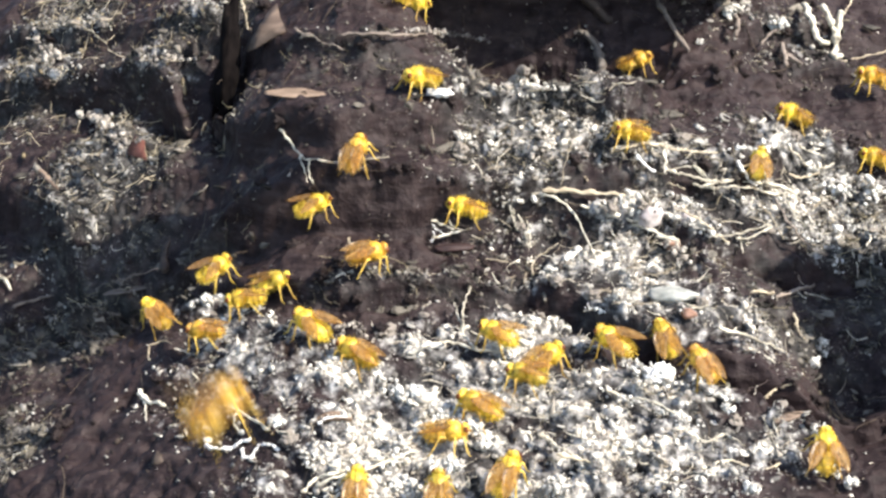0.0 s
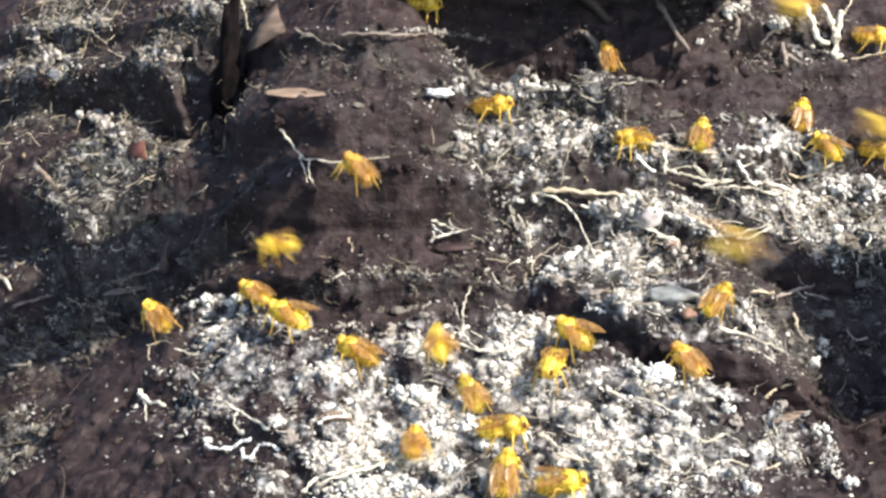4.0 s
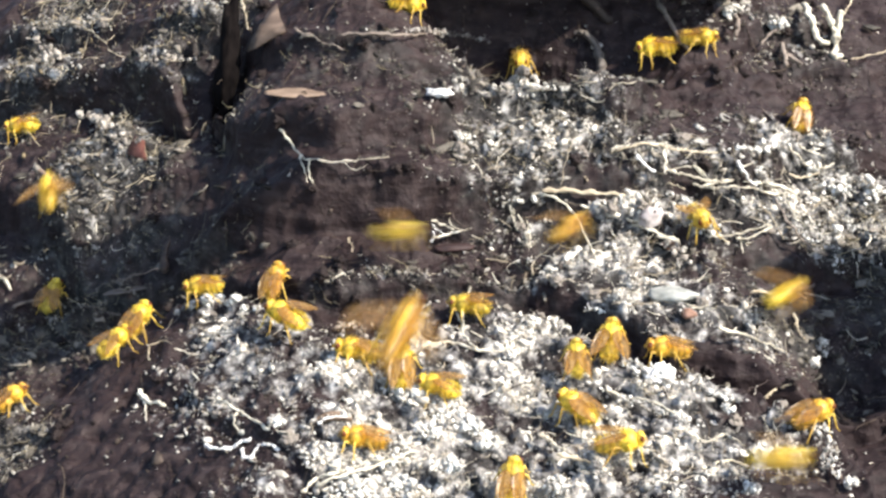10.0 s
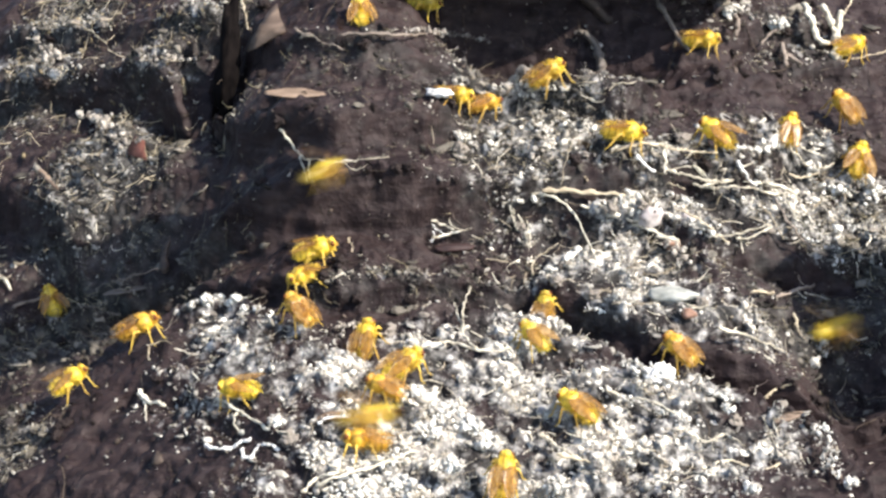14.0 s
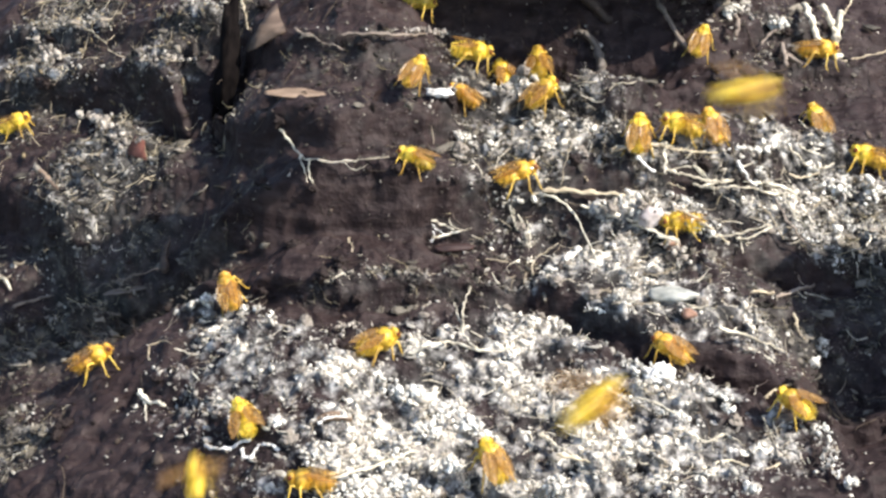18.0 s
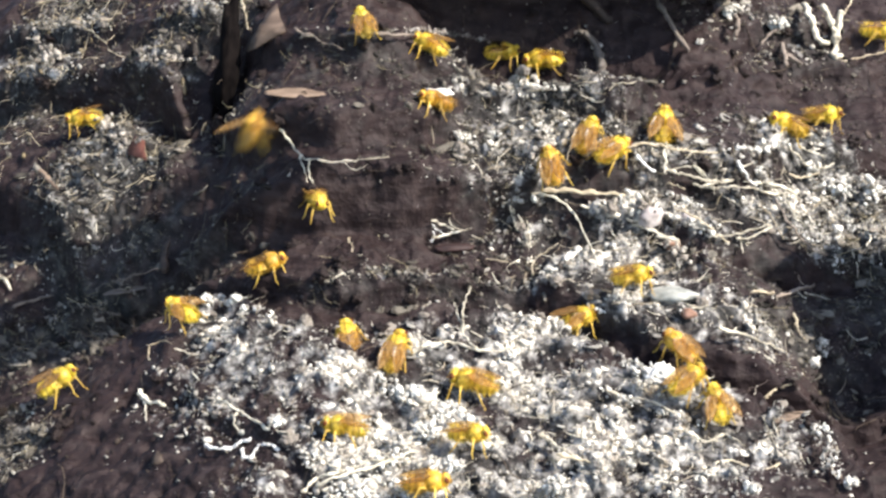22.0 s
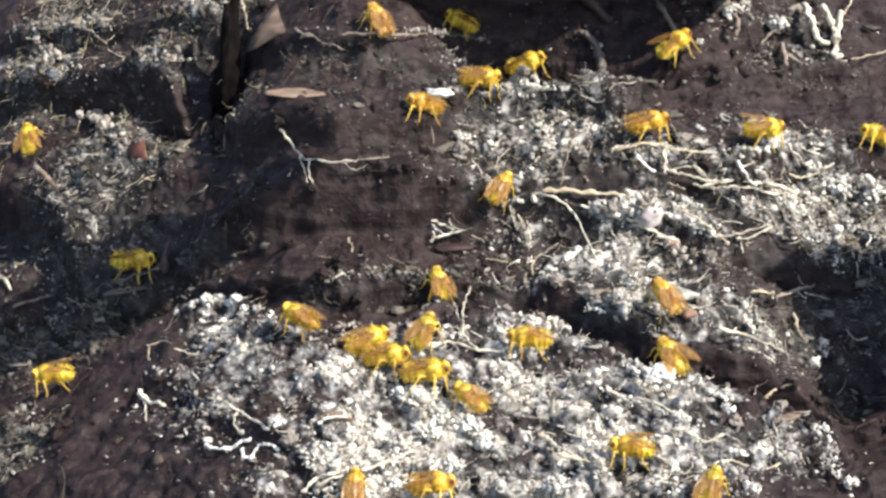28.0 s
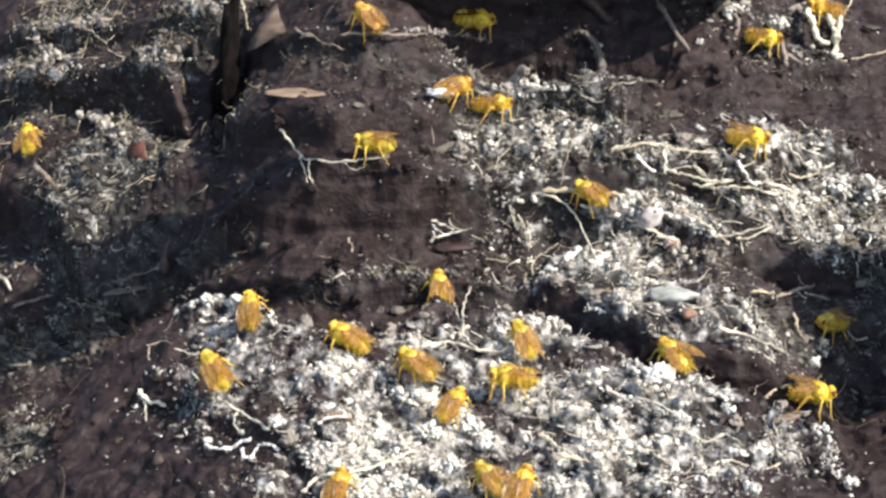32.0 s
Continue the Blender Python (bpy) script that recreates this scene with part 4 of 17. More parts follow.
strand("root", "root", "small white root scrap with a tail", [(-55.3, -28.3, -17.4), (-53.9, -30.6, -18.0), (-52.0, -33.4, -17.5), (-49.5, -35.6, -17.0)], 0.6, 0.3, ROOT)
branch_of([(-53.9, -30.6, -18.2), (-53.2, -34.3, -18.8), (-53.4, -36.0, -19.9)], 0.25, 0.12, ROOT)
strand("root", "root", "curly chalk-white rootlet on dark dung", [(-41.1, -48.6, -18.5), (-38.9, -50.5, -18.5), (-36.6, -50.9, -18.1), (-35.0, -50.6, -17.2), (-33.0, -51.1, -16.3)], 0.49, 0.39, WHITE_CRUST)
strand("root", "root", "white rootlet bent like a hook", [(-34.3, -52.6, -17.5), (-34.0, -53.8, -18.4), (-32.8, -54.4, -18.3), (-32.0, -53.5, -17.2), (-30.7, -53.3, -16.4), (-29.1, -54.2, -16.2), (-27.6, -55.3, -16.5)], 0.45, 0.38, WHITE_CRUST)
strand("root", "root", "pale root edging the white crust", [(-39.6, -41.0, -13.4), (-36.8, -44.6, -13.0), (-33.6, -47.2, -14.0), (-29.8, -52.0, -13.9), (-25.8, -55.1, -13.5)], 0.4, 0.25, ROOT)
branch_of([(-35.7, -46.1, -13.7), (-36.1, -46.8, -15.3), (-35.1, -48.3, -16.8)], 0.3, 0.15, ROOT)
blade("husk", "husk", "arched brown husk scrap on the crust", (-18.7, -51.6, -12.6), 6.5, 2.2, LEAF, 10, 10, 0.5)
strand("straw", "straw", "pale straw across the white crust", [(-23.3, -66.1, -18.8), (-21.1, -63.1, -18.0), (-18.2, -63.4, -16.8), (-13.6, -60.1, -16.8), (-8.9, -59.8, -15.4)], 0.42, 0.3, ROOT)
strand("straw", "straw", "pale straw across the white crust", [(-21.0, -64.5, -18.4), (-17.2, -64.3, -16.9), (-11.7, -61.2, -16.7), (-4.2, -57.1, -15.5)], 0.45, 0.35, ROOT)
strand("straw", "straw", "pale straw on the crust", [(16.6, -50.9, -15.2), (18.5, -52.3, -16.3), (20.7, -55.1, -16.6)], 0.42, 0.34, ROOT)
strand("straw", "straw", "pale straw on the crust", [(19.1, -58.1, -16.0), (23.5, -57.8, -17.2), (27.5, -60.8, -17.5)], 0.5, 0.4, STALK)
strand("straw", "straw", "cream straw resting across crumbs", [(28.3, -41.9, -11.2), (32.3, -42.0, -12.5), (36.0, -44.3, -12.5), (40.7, -46.7, -13.6)], 0.4, 0.3, ROOT)
strand("straw", "straw", "cream straw resting across crumbs", [(-6.4, -33.7, -8.2), (-2.4, -33.4, -6.4), (1.6, -30.0, -7.2), (6.7, -32.4, -7.7), (12.2, -32.0, -7.7)], 0.35, 0.3, ROOT)
strand("straw", "straw", "grey fibre bundle on the crust", [(43.2, -60.1, -17.6), (48.3, -57.6, -17.3), (52.8, -60.0, -17.9), (56.9, -57.8, -17.7)], 0.3, 0.2, STALK)
strand("straw", "straw", "grey fibre bundle on the crust", [(41.4, -49.8, -15.1), (44.4, -53.4, -15.6), (48.0, -51.6, -15.3), (51.6, -53.8, -16.4)], 0.3, 0.2, ROOT)
strand("straw", "straw", "short pale stick at the hollow", [(-92.3, 29.7, -17.3), (-90.5, 27.8, -17.6), (-88.9, 25.3, -18.7)], 0.7, 0.5, ROOT)
strand("straw", "straw", "dull stick in the shaded hollow", [(-88.1, 22.2, -20.8), (-84.4, 24.2, -20.4), (-80.7, 25.1, -19.4)], 0.4, 0.3, HUSK)
strand("straw", "straw", "dull stick in the shaded hollow", [(-70.4, 18.6, -15.5), (-63.0, 12.6, -11.0), (-57.1, 15.1, -9.9)], 0.3, 0.2, HUSK)
strand("twig", "twig", "dark broken twig stump with a pale top", [(-56.0, 15.4, -10.8), (-55.7, 16.6, -7.4), (-55.0, 18.0, -4.2)], 1.3, 0.5, TWIG)
blade("leaf", "leaf", "dull grey-brown leaf scrap in the hollow", (-63.5, 12.5, -13.5), 9, 1.8, DULL, 14, 20, 0.1)
scrap("leaf", "leaf", "small rust-red leaf scrap", [(-65.3, 36.3, 7.6), (-64.4, 40.7, 10.1), (-61.8, 37.2, 10.2), (-60.8, 32.7, 7.5)], RED_LEAF)
strand("twig", "twig", "short orange-brown twig on grey dung", [(-85.0, 42.3, 1.7), (-82.7, 39.1, 1.2), (-79.9, 34.1, 0.7)], 0.7, 0.5, LEAF)
strand("straw", "straw", "yellowish straw among crumbs", [(-93.2, 94.0, 25.4), (-89.4, 93.0, 26.7), (-84.2, 90.0, 29.0)], 0.4, 0.3, STALK)
strand("straw", "straw", "pale straw among crumbs", [(-83.5, 76.9, 25.1), (-79.2, 73.7, 24.9), (-73.2, 66.3, 23.4)], 0.3, 0.2, STALK)
strand("fibre", "fibre", "thin green-tan blade of dead grass", [(-43.1, 58.3, 34.7), (-41.6, 54.0, 33.7), (-40.5, 47.3, 31.1)], 0.25, 0.15, STALK)
strand("straw", "straw", "grey straw along the upper ridge", [(-20.8, 30.6, 33.9), (-14.0, 29.3, 34.7), (-7.3, 32.1, 33.7), (-0.5, 51.4, 29.3)], 0.5, 0.35, HUSK)
strand("straw", "straw", "dull straw on the ridge", [(-30.3, 36.7, 33.8), (-24.3, 32.4, 32.3), (-19.7, 29.2, 31.2)], 0.3, 0.2, HUSK)
flake("small chalk-white flake of dried crust", (62.1, 58.0, 32.8), (5.6, 3.2, 3.2), 21, 10)
flake("small chalk-white flake of dried crust", (71.0, 56.5, 30.4), (5.0, 3.2, 3.2), 22, -20)
flake("small chalk-white flake of dried crust", (53.7, 48.6, 28.4), (2.0, 1.4, 1.4), 23, -20)
flake("small chalk-white flake of dried crust", (69.8, -14.7, -16.8), (2.4, 1.5, 2.7), 24, -20)
strand("stem", "stem", "tan broken stem with a white cap", [(61.5, 53.7, 32.4), (62.0, 51.5, 31.5), (61.5, 50.2, 28.7)], 0.7, 0.6, HUSK)
strand("stem", "stem", "tan broken stem leaning under a white cap", [(72.2, 57.1, 28.6), (69.6, 54.7, 28.3), (67.0, 52.7, 26.5)], 0.6, 0.4, HUSK)
strand("stem", "stem", "grey frayed stem scrap on the slope", [(71.9, 55.1, 26.3), (71.7, 50.4, 24.9), (72.2, 48.3, 23.0)], 0.4, 0.9, HUSK)
strand("stem", "stem", "grey frayed stem scrap on the slope", [(72.4, 50.4, 24.6), (73.8, 50.0, 24.0), (75.5, 48.6, 23.2)], 0.7, 0.4, HUSK)
strand("fibre", "fibre", "thin pale tendril over dark dung", [(83.9, 54.1, 22.4), (89.0, 56.8, 22.5), (95.5, 60.6, 23.0), (99.6, 61.9, 23.6)], 0.22, 0.15, STALK)
strand("fibre", "fibre", "thin pale fork of dead grass", [(85.9, 62.5, 29.8), (88.3, 66.4, 32.6), (93.1, 78.7, 33.4)], 0.25, 0.15, STALK)
strand("root", "root", "thick grey-brown root in the dark hollow", [(24.0, 60.5, 41.0), (30.2, 57.0, 35.6), (35.4, 55.2, 30.6)], 2.2, 1.3, TWIG)
strand("root", "root", "pale grey root beside the dark hollow", [(44.4, 63.6, 35.9), (47.1, 53.1, 32.3), (51.0, 45.1, 27.0)], 0.9, 0.5, HUSK)
blade("husk", "husk", "brown pointed husk on the slope", (60.2, -46.0, -14.3), 6.0, 1.8, LEAF, 28, 15, 0.1)
strand("fibre", "fibre", "thin dark fibre looping over dung", [(53.1, -41.2, -11.7), (59.2, -28.2, -15.4), (62.3, -29.3, -13.7)], 0.15, 0.1, TWIG)
flake("bleached chalk-white flake of dung crust", (79.5, 23.9, 4.6), (5.5, 3.2, 3.0), 100, -45)
flake("bleached chalk-white flake of dung crust", (86.7, 22.5, 4.5), (2.6, 2.9, 4.1), 101, 2)
flake("bleached chalk-white flake of dung crust", (75.1, 26.5, 8.1), (3.9, 2.6, 1.9), 102, -41)
flake("bleached chalk-white flake of dung crust", (15.0, 8.5, 7.5), (3.6, 2.3, 1.6), 103, 6)
flake("bleached chalk-white flake of dung crust", (-19.3, -39.3, -8.2), (3.2, 2.6, 1.9), 104, -37)
flake("bleached chalk-white flake of dung crust", (-28.4, -51.7, -12.5), (3.6, 2.4, 1.9), 105, 10)
flake("bleached chalk-white flake of dung crust", (-4.8, -43.4, -10.7), (4.8, 2.6, 2.0), 106, -33)
flake("bleached chalk-white flake of dung crust", (0.6, -45.9, -13.2), (6.5, 3.9, 2.7), 107, 14)
flake("bleached chalk-white flake of dung crust", (4.5, -50.6, -13.8), (5.8, 3.6, 2.4), 108, -29)
flake("bleached chalk-white flake of dung crust", (-2.3, -53.7, -13.4), (4.8, 3.6, 2.2), 109, 18)
flake("bleached chalk-white flake of dung crust", (7.3, -53.0, -15.9), (4.2, 2.9, 2.0), 110, -25)
flake("bleached chalk-white flake of dung crust", (18.8, -65.0, -18.0), (5.5, 3.9, 3.0), 111, 22)
flake("bleached chalk-white flake of dung crust", (-7.9, -62.7, -18.5), (8.1, 3.9, 2.4), 112, -21)
flake("bleached chalk-white flake of dung crust", (-13.5, -64.6, -19.2), (6.5, 3.2, 2.2), 113, 26)
flake("bleached chalk-white flake of dung crust", (1.5, -63.6, -14.9), (4.8, 3.6, 2.4), 114, -17)
flake("bleached chalk-white flake of dung crust", (4.0, 18.9, 16.9), (3.2, 1.9, 1.6), 115, 30)
flake("bleached chalk-white flake of dung crust", (17.6, 26.7, 25.1), (4.2, 1.6, 1.2), 116, -13)
flake("bleached chalk-white flake of dung crust", (24.3, 25.2, 24.9), (2.6, 1.5, 1.1), 117, 34)
flake("bleached chalk-white flake of dung crust", (68.4, -60.9, -19.6), (2.9, 2.3, 1.6), 118, -9)
flake("bleached chalk-white flake of dung crust", (51.2, -64.6, -18.7), (3.6, 2.6, 1.9), 123, -44)
flake("bleached chalk-white flake of dung crust", (40.7, -46.6, -13.7), (2.9, 1.9, 1.6), 124, 3)
flake("bleached chalk-white flake of dung crust", (49.5, -46.1, -12.4), (3.2, 2.1, 1.4), 125, -40)
flake("bleached chalk-white flake of dung crust", (11.7, -32.8, -8.2), (2.3, 1.6, 1.4), 126, 7)
flake("bleached chalk-white flake of dung crust", (10.7, 19.7, 17.2), (2.6, 1.6, 1.4), 127, -36)
strand("stalk", "stalk", "bleached broken stalk caught in the crust", [(37.8, 12.4, 16.4), (38.5, 12.0, 14.5), (39.3, 11.6, 12.9)], 0.26, 0.18, ROOT)
strand("stalk", "stalk", "bleached broken stalk caught in the crust", [(40.3, 12.8, 17.2), (40.8, 12.2, 15.4), (41.4, 11.2, 13.4)], 0.30, 0.22, ROOT)
strand("stalk", "stalk", "bleached broken stalk caught in the crust", [(43.1, 12.6, 17.4), (43.2, 11.8, 15.0), (43.2, 11.1, 12.6)], 0.24, 0.18, ROOT)
strand("stalk", "stalk", "bleached broken stalk caught in the crust", [(48.6, 11.5, 12.6), (51.2, 11.5, 11.2), (52.8, 10.6, 8.9), (52.9, 9.0, 7.6)], 0.22, 0.15, ROOT)
strand("stalk", "stalk", "bleached broken stalk caught in the crust", [(50.0, 9.3, 9.2), (52.9, 11.3, 9.3), (57.3, 13.3, 9.1)], 0.33, 0.30, ROOT)
strand("stalk", "stalk", "bleached broken stalk caught in the crust", [(63.7, 15.0, 7.9), (67.0, 14.0, 7.4), (70.1, 15.5, 5.3)], 0.52, 0.37, ROOT)
strand("stalk", "stalk", "bleached broken stalk caught in the crust", [(64.6, 9.4, 6.8), (66.3, 5.3, 4.1), (68.5, 2.9, 1.5), (72.0, 3.7, -2.6)], 0.4, 0.25, HUSK)
strand("stalk", "stalk", "bleached broken stalk caught in the crust", [(66.4, 10.4, 7.4), (67.9, 6.9, 4.7), (70.6, 6.9, 1.6)], 0.26, 0.15, ROOT)
strand("stalk", "stalk", "bleached broken stalk caught in the crust", [(61.2, 8.3, 5.8), (63.3, 5.4, 4.4), (65.4, 1.5, 1.4)], 0.22, 0.18, STALK)
strand("stalk", "stalk", "bleached broken stalk caught in the crust", [(69.1, 24.9, 12.6), (71.6, 26.6, 10.0), (73.7, 26.4, 8.0)], 0.26, 0.18, ROOT)
strand("stalk", "stalk", "bleached broken stalk caught in the crust", [(71.6, 27.4, 12.5), (74.2, 27.4, 10.6), (77.3, 26.6, 9.9)], 0.26, 0.15, ROOT)
strand("stalk", "stalk", "bleached broken stalk caught in the crust", [(73.4, 26.5, 8.2), (76.2, 26.1, 7.6), (79.4, 27.4, 7.9)], 0.30, 0.22, ROOT)
strand("stalk", "stalk", "bleached broken stalk caught in the crust", [(69.7, 24.3, 6.8), (72.8, 25.4, 6.0), (76.0, 25.8, 6.5)], 0.26, 0.18, STALK)
strand("stalk", "stalk", "bleached broken stalk caught in the crust", [(73.7, 28.4, 13.8), (76.7, 31.0, 13.7), (79.4, 33.3, 13.2)], 0.37, 0.30, ROOT)
strand("stalk", "stalk", "bleached broken stalk caught in the crust", [(50.7, -2.4, 2.9), (55.7, -0.9, 3.1), (63.0, 2.9, 3.6)], 0.26, 0.22, ROOT)
strand("stalk", "stalk", "bleached broken stalk caught in the crust", [(56.7, -0.3, 2.7), (56.9, -0.7, 1.0), (57.4, -1.4, -0.6)], 0.22, 0.15, ROOT)
strand("stalk", "stalk", "bleached broken stalk caught in the crust", [(43.8, -0.1, 7.9), (47.5, -1.1, 6.9), (51.4, -2.1, 4.1), (54.6, -1.6, 1.6)], 0.26, 0.18, STALK)
strand("stalk", "stalk", "bleached broken stalk caught in the crust", [(35.1, 4.6, 3.3), (39.4, -1.5, 4.0), (44.5, -4.7, 2.6)], 0.33, 0.26, ROOT)
strand("stalk", "stalk", "bleached broken stalk caught in the crust", [(41.5, 10.6, 10.4), (44.2, 10.0, 9.5), (47.1, 8.9, 8.8)], 0.22, 0.18, STALK)
ridge("knobbly chalk-white strip of dried crust", [(55.9, 17.2, 14.0), (58.1, 16.8, 13.0), (61.7, 17.6, 11.1), (64.2, 16.0, 8.4)], 0.9, 0.6, RIDGE_WHITE)
ridge("knobbly chalk-white strip of dried crust", [(57.7, 18.8, 15.0), (61.6, 18.1, 14.5), (66.1, 22.0, 14.0), (70.3, 27.4, 14.0)], 0.8, 0.6, RIDGE_WHITE)
ridge("knobbly chalk-white strip of dried crust", [(76.6, 23.5, 5.1), (78.1, 25.9, 6.0), (80.1, 27.0, 6.4), (81.6, 25.6, 5.6), (82.3, 22.8, 3.9)], 1.0, 0.8, RIDGE_WHITE)
ridge("knobbly chalk-white strip of dried crust", [(86.1, 26.3, 6.2), (86.5, 24.6, 4.6), (85.9, 19.8, 2.7)], 1.2, 0.7, RIDGE_WHITE)
ridge("knobbly chalk-white strip of dried crust", [(87.1, 25.1, 4.9), (89.6, 23.9, 3.9), (92.6, 25.8, 2.5)], 0.7, 0.6, RIDGE_WHITE)
ridge("knobbly chalk-white strip of dried crust", [(79.6, 18.9, 3.1), (80.2, 15.8, 1.5), (80.1, 8.8, 0.7)], 0.6, 0.4, RIDGE_WHITE)
ridge("knobbly chalk-white strip of dried crust", [(72.6, 9.4, 2.1), (73.7, 7.5, 0.2), (74.4, 4.5, -1.7)], 0.5, 0.35, RIDGE_WHITE)
ridge("knobbly chalk-white strip of dried crust", [(75.9, 4.7, -1.1), (76.5, 4.2, -3.5), (75.9, 1.1, -5.6)], 0.5, 0.3, RIDGE_WHITE)
ridge("knobbly chalk-white strip of dried crust", [(67.9, 4.4, 3.7), (69.6, 4.4, 1.6), (72.0, 4.7, -0.2)], 0.5, 0.4, RIDGE_WHITE)
ridge("knobbly chalk-white strip of dried crust", [(44.6, -0.3, 7.1), (47.1, -1.2, 6.3), (51.0, -1.9, 4.1)], 1.0, 0.7, RIDGE_WHITE)
ridge("knobbly chalk-white strip of dried crust", [(43.5, 8.1, 8.8), (46.7, 7.7, 8.1), (49.6, 3.6, 7.2)], 0.6, 0.5, RIDGE_WHITE)
ridge("grey-brown strip of crumbly crust", [(42.6, -2.4, 2.6), (44.0, -5.0, 1.9), (45.7, -6.3, 0.4)], 1.0, 0.8, CLOD_PALE)
ridge("knobbly chalk-white strip of dried crust", [(-22.6, -60.3, -15.9), (-21.2, -59.6, -14.8), (-19.4, -57.7, -15.1), (-17.8, -56.7, -16.2), (-16.4, -58.6, -16.8)], 0.8, 0.8, RIDGE_WHITE)
ridge("knobbly chalk-white strip of dried crust", [(-16.4, -63.9, -16.7), (-14.0, -60.3, -17.0), (-11.4, -60.1, -16.2), (-8.5, -58.8, -15.5)], 1.0, 0.7, RIDGE_WHITE)
ridge("knobbly chalk-white strip of dried crust", [(-19.4, -66.1, -19.1), (-16.3, -64.5, -18.0), (-12.6, -62.7, -18.1), (-8.9, -62.5, -19.0)], 1.2, 0.9, RIDGE_WHITE)
ridge("knobbly chalk-white strip of dried crust", [(-9.3, -40.1, -11.2), (-6.7, -44.4, -10.4), (-4.3, -43.9, -11.9), (-0.6, -45.7, -12.8)], 0.9, 0.8, RIDGE_WHITE)
ridge("knobbly chalk-white strip of dried crust", [(-0.4, -45.7, -12.8), (1.6, -49.5, -13.4), (5.4, -49.9, -14.7), (7.0, -50.2, -15.3)], 1.2, 0.8, RIDGE_WHITE)
ridge("knobbly chalk-white strip of dried crust", [(-14.4, -37.7, -8.5), (-11.3, -39.1, -9.3), (-8.3, -40.1, -10.6)], 0.8, 0.6, RIDGE_WHITE)
ridge("knobbly chalk-white strip of dried crust", [(-22.4, -35.8, -8.6), (-19.7, -39.8, -8.1), (-17.7, -37.8, -8.1)], 0.8, 0.5, RIDGE_WHITE)
ridge("knobbly chalk-white strip of dried crust", [(10.5, 7.9, 8.6), (13.3, 8.8, 7.8), (16.0, 8.3, 8.2), (18.8, 7.8, 7.7)], 0.9, 0.7, RIDGE_WHITE)
ridge("knobbly chalk-white strip of dried crust", [(1.8, 21.3, 17.7), (3.8, 19.2, 17.0), (5.4, 17.7, 16.5)], 0.8, 0.6, RIDGE_WHITE)
ridge("knobbly chalk-white strip of dried crust", [(16.0, 27.9, 25.4), (18.8, 26.8, 25.0), (22.7, 25.6, 24.9)], 0.7, 0.5, RIDGE_WHITE)
ridge("grey-brown strip of crumbly crust", [(10.7, 17.8, 15.3), (14.6, 16.8, 16.1), (17.8, 13.6, 16.1), (18.8, 9.9, 14.7)], 0.9, 0.7, CLOD_PALE)
ridge("knobbly chalk-white strip of dried crust", [(34.5, -37.6, -9.1), (37.4, -39.1, -8.8), (40.6, -41.5, -9.5), (41.4, -43.5, -10.2)], 1.2, 0.8, RIDGE_WHITE)
ridge("knobbly chalk-white strip of dried crust", [(31.5, -37.0, -7.2), (33.4, -38.3, -7.9), (35.4, -38.4, -7.6)], 0.8, 0.6, RIDGE_WHITE)
ridge("knobbly chalk-white strip of dried crust", [(27.4, -40.5, -11.0), (30.3, -41.6, -11.7), (33.9, -45.2, -11.7)], 0.6, 0.5, RIDGE_WHITE)
ridge("knobbly chalk-white strip of dried crust", [(37.0, -44.9, -13.2), (40.7, -46.7, -13.9), (43.8, -49.7, -14.2)], 0.8, 0.5, RIDGE_WHITE)
ridge("knobbly chalk-white strip of dried crust", [(45.1, -41.6, -10.5), (49.1, -41.5, -12.1), (52.8, -42.3, -12.6)], 0.6, 0.5, RIDGE_WHITE)
ridge("grey-brown strip of crumbly crust", [(24.1, -45.7, -14.1), (27.0, -46.9, -15.5), (28.4, -54.6, -15.3)], 0.7, 0.5, CLOD_PALE)
ridge("knobbly chalk-white strip of dried crust", [(26.9, -15.1, -5.6), (31.0, -17.4, -6.0), (35.0, -19.5, -6.9)], 0.6, 0.5, RIDGE_WHITE)
ridge("grey-brown strip of crumbly crust", [(-4.7, -11.8, -8.7), (-3.4, -10.3, -7.5), (-1.0, -9.7, -7.4), (0.8, -19.3, -5.2)], 0.8, 0.6, CLOD_PALE)
ridge("grey-brown strip of crumbly crust", [(-19.1, -21.2, -9.4), (-18.7, -16.9, -8.7), (-16.7, -16.8, -8.0), (-15.0, -19.5, -8.4), (-14.7, -22.1, -9.4)], 0.7, 0.6, CLOD_PALE)
ridge("grey-brown strip of crumbly crust", [(-76.4, 58.4, 10.0), (-72.6, 53.4, 10.2), (-67.9, 42.5, 10.3), (-65.5, 37.5, 9.2)], 1.2, 0.8, CLOD_PALE)
ridge("grey-brown strip of crumbly crust", [(-92.2, 82.2, 22.2), (-88.6, 78.9, 19.8), (-85.7, 69.4, 19.7)], 1.1, 0.8, CLOD_PALE)
ridge("grey-brown strip of crumbly crust", [(-64.0, 53.1, 24.0), (-58.8, 50.7, 25.2), (-53.8, 47.9, 24.8)], 0.8, 0.6, CLOD_PALE)
ridge("grey-brown strip of crumbly crust", [(-9.6, 34.5, 34.2), (-5.1, 38.4, 33.8), (1.9, 54.2, 29.0), (9.2, 57.0, 27.1)], 0.7, 0.5, CLOD_PALE)
ridge("knobbly chalk-white strip of dried crust", [(64.3, -46.3, -14.7), (64.5, -52.1, -14.5), (65.2, -55.1, -15.7), (65.8, -61.4, -17.9)], 0.8, 0.5, RIDGE_WHITE)
ridge("grey-brown strip of crumbly crust", [(66.7, -13.8, -13.8), (69.0, -13.6, -15.0), (71.4, -11.3, -14.2), (73.2, -11.5, -15.9)], 0.8, 0.6, CLOD_PALE)
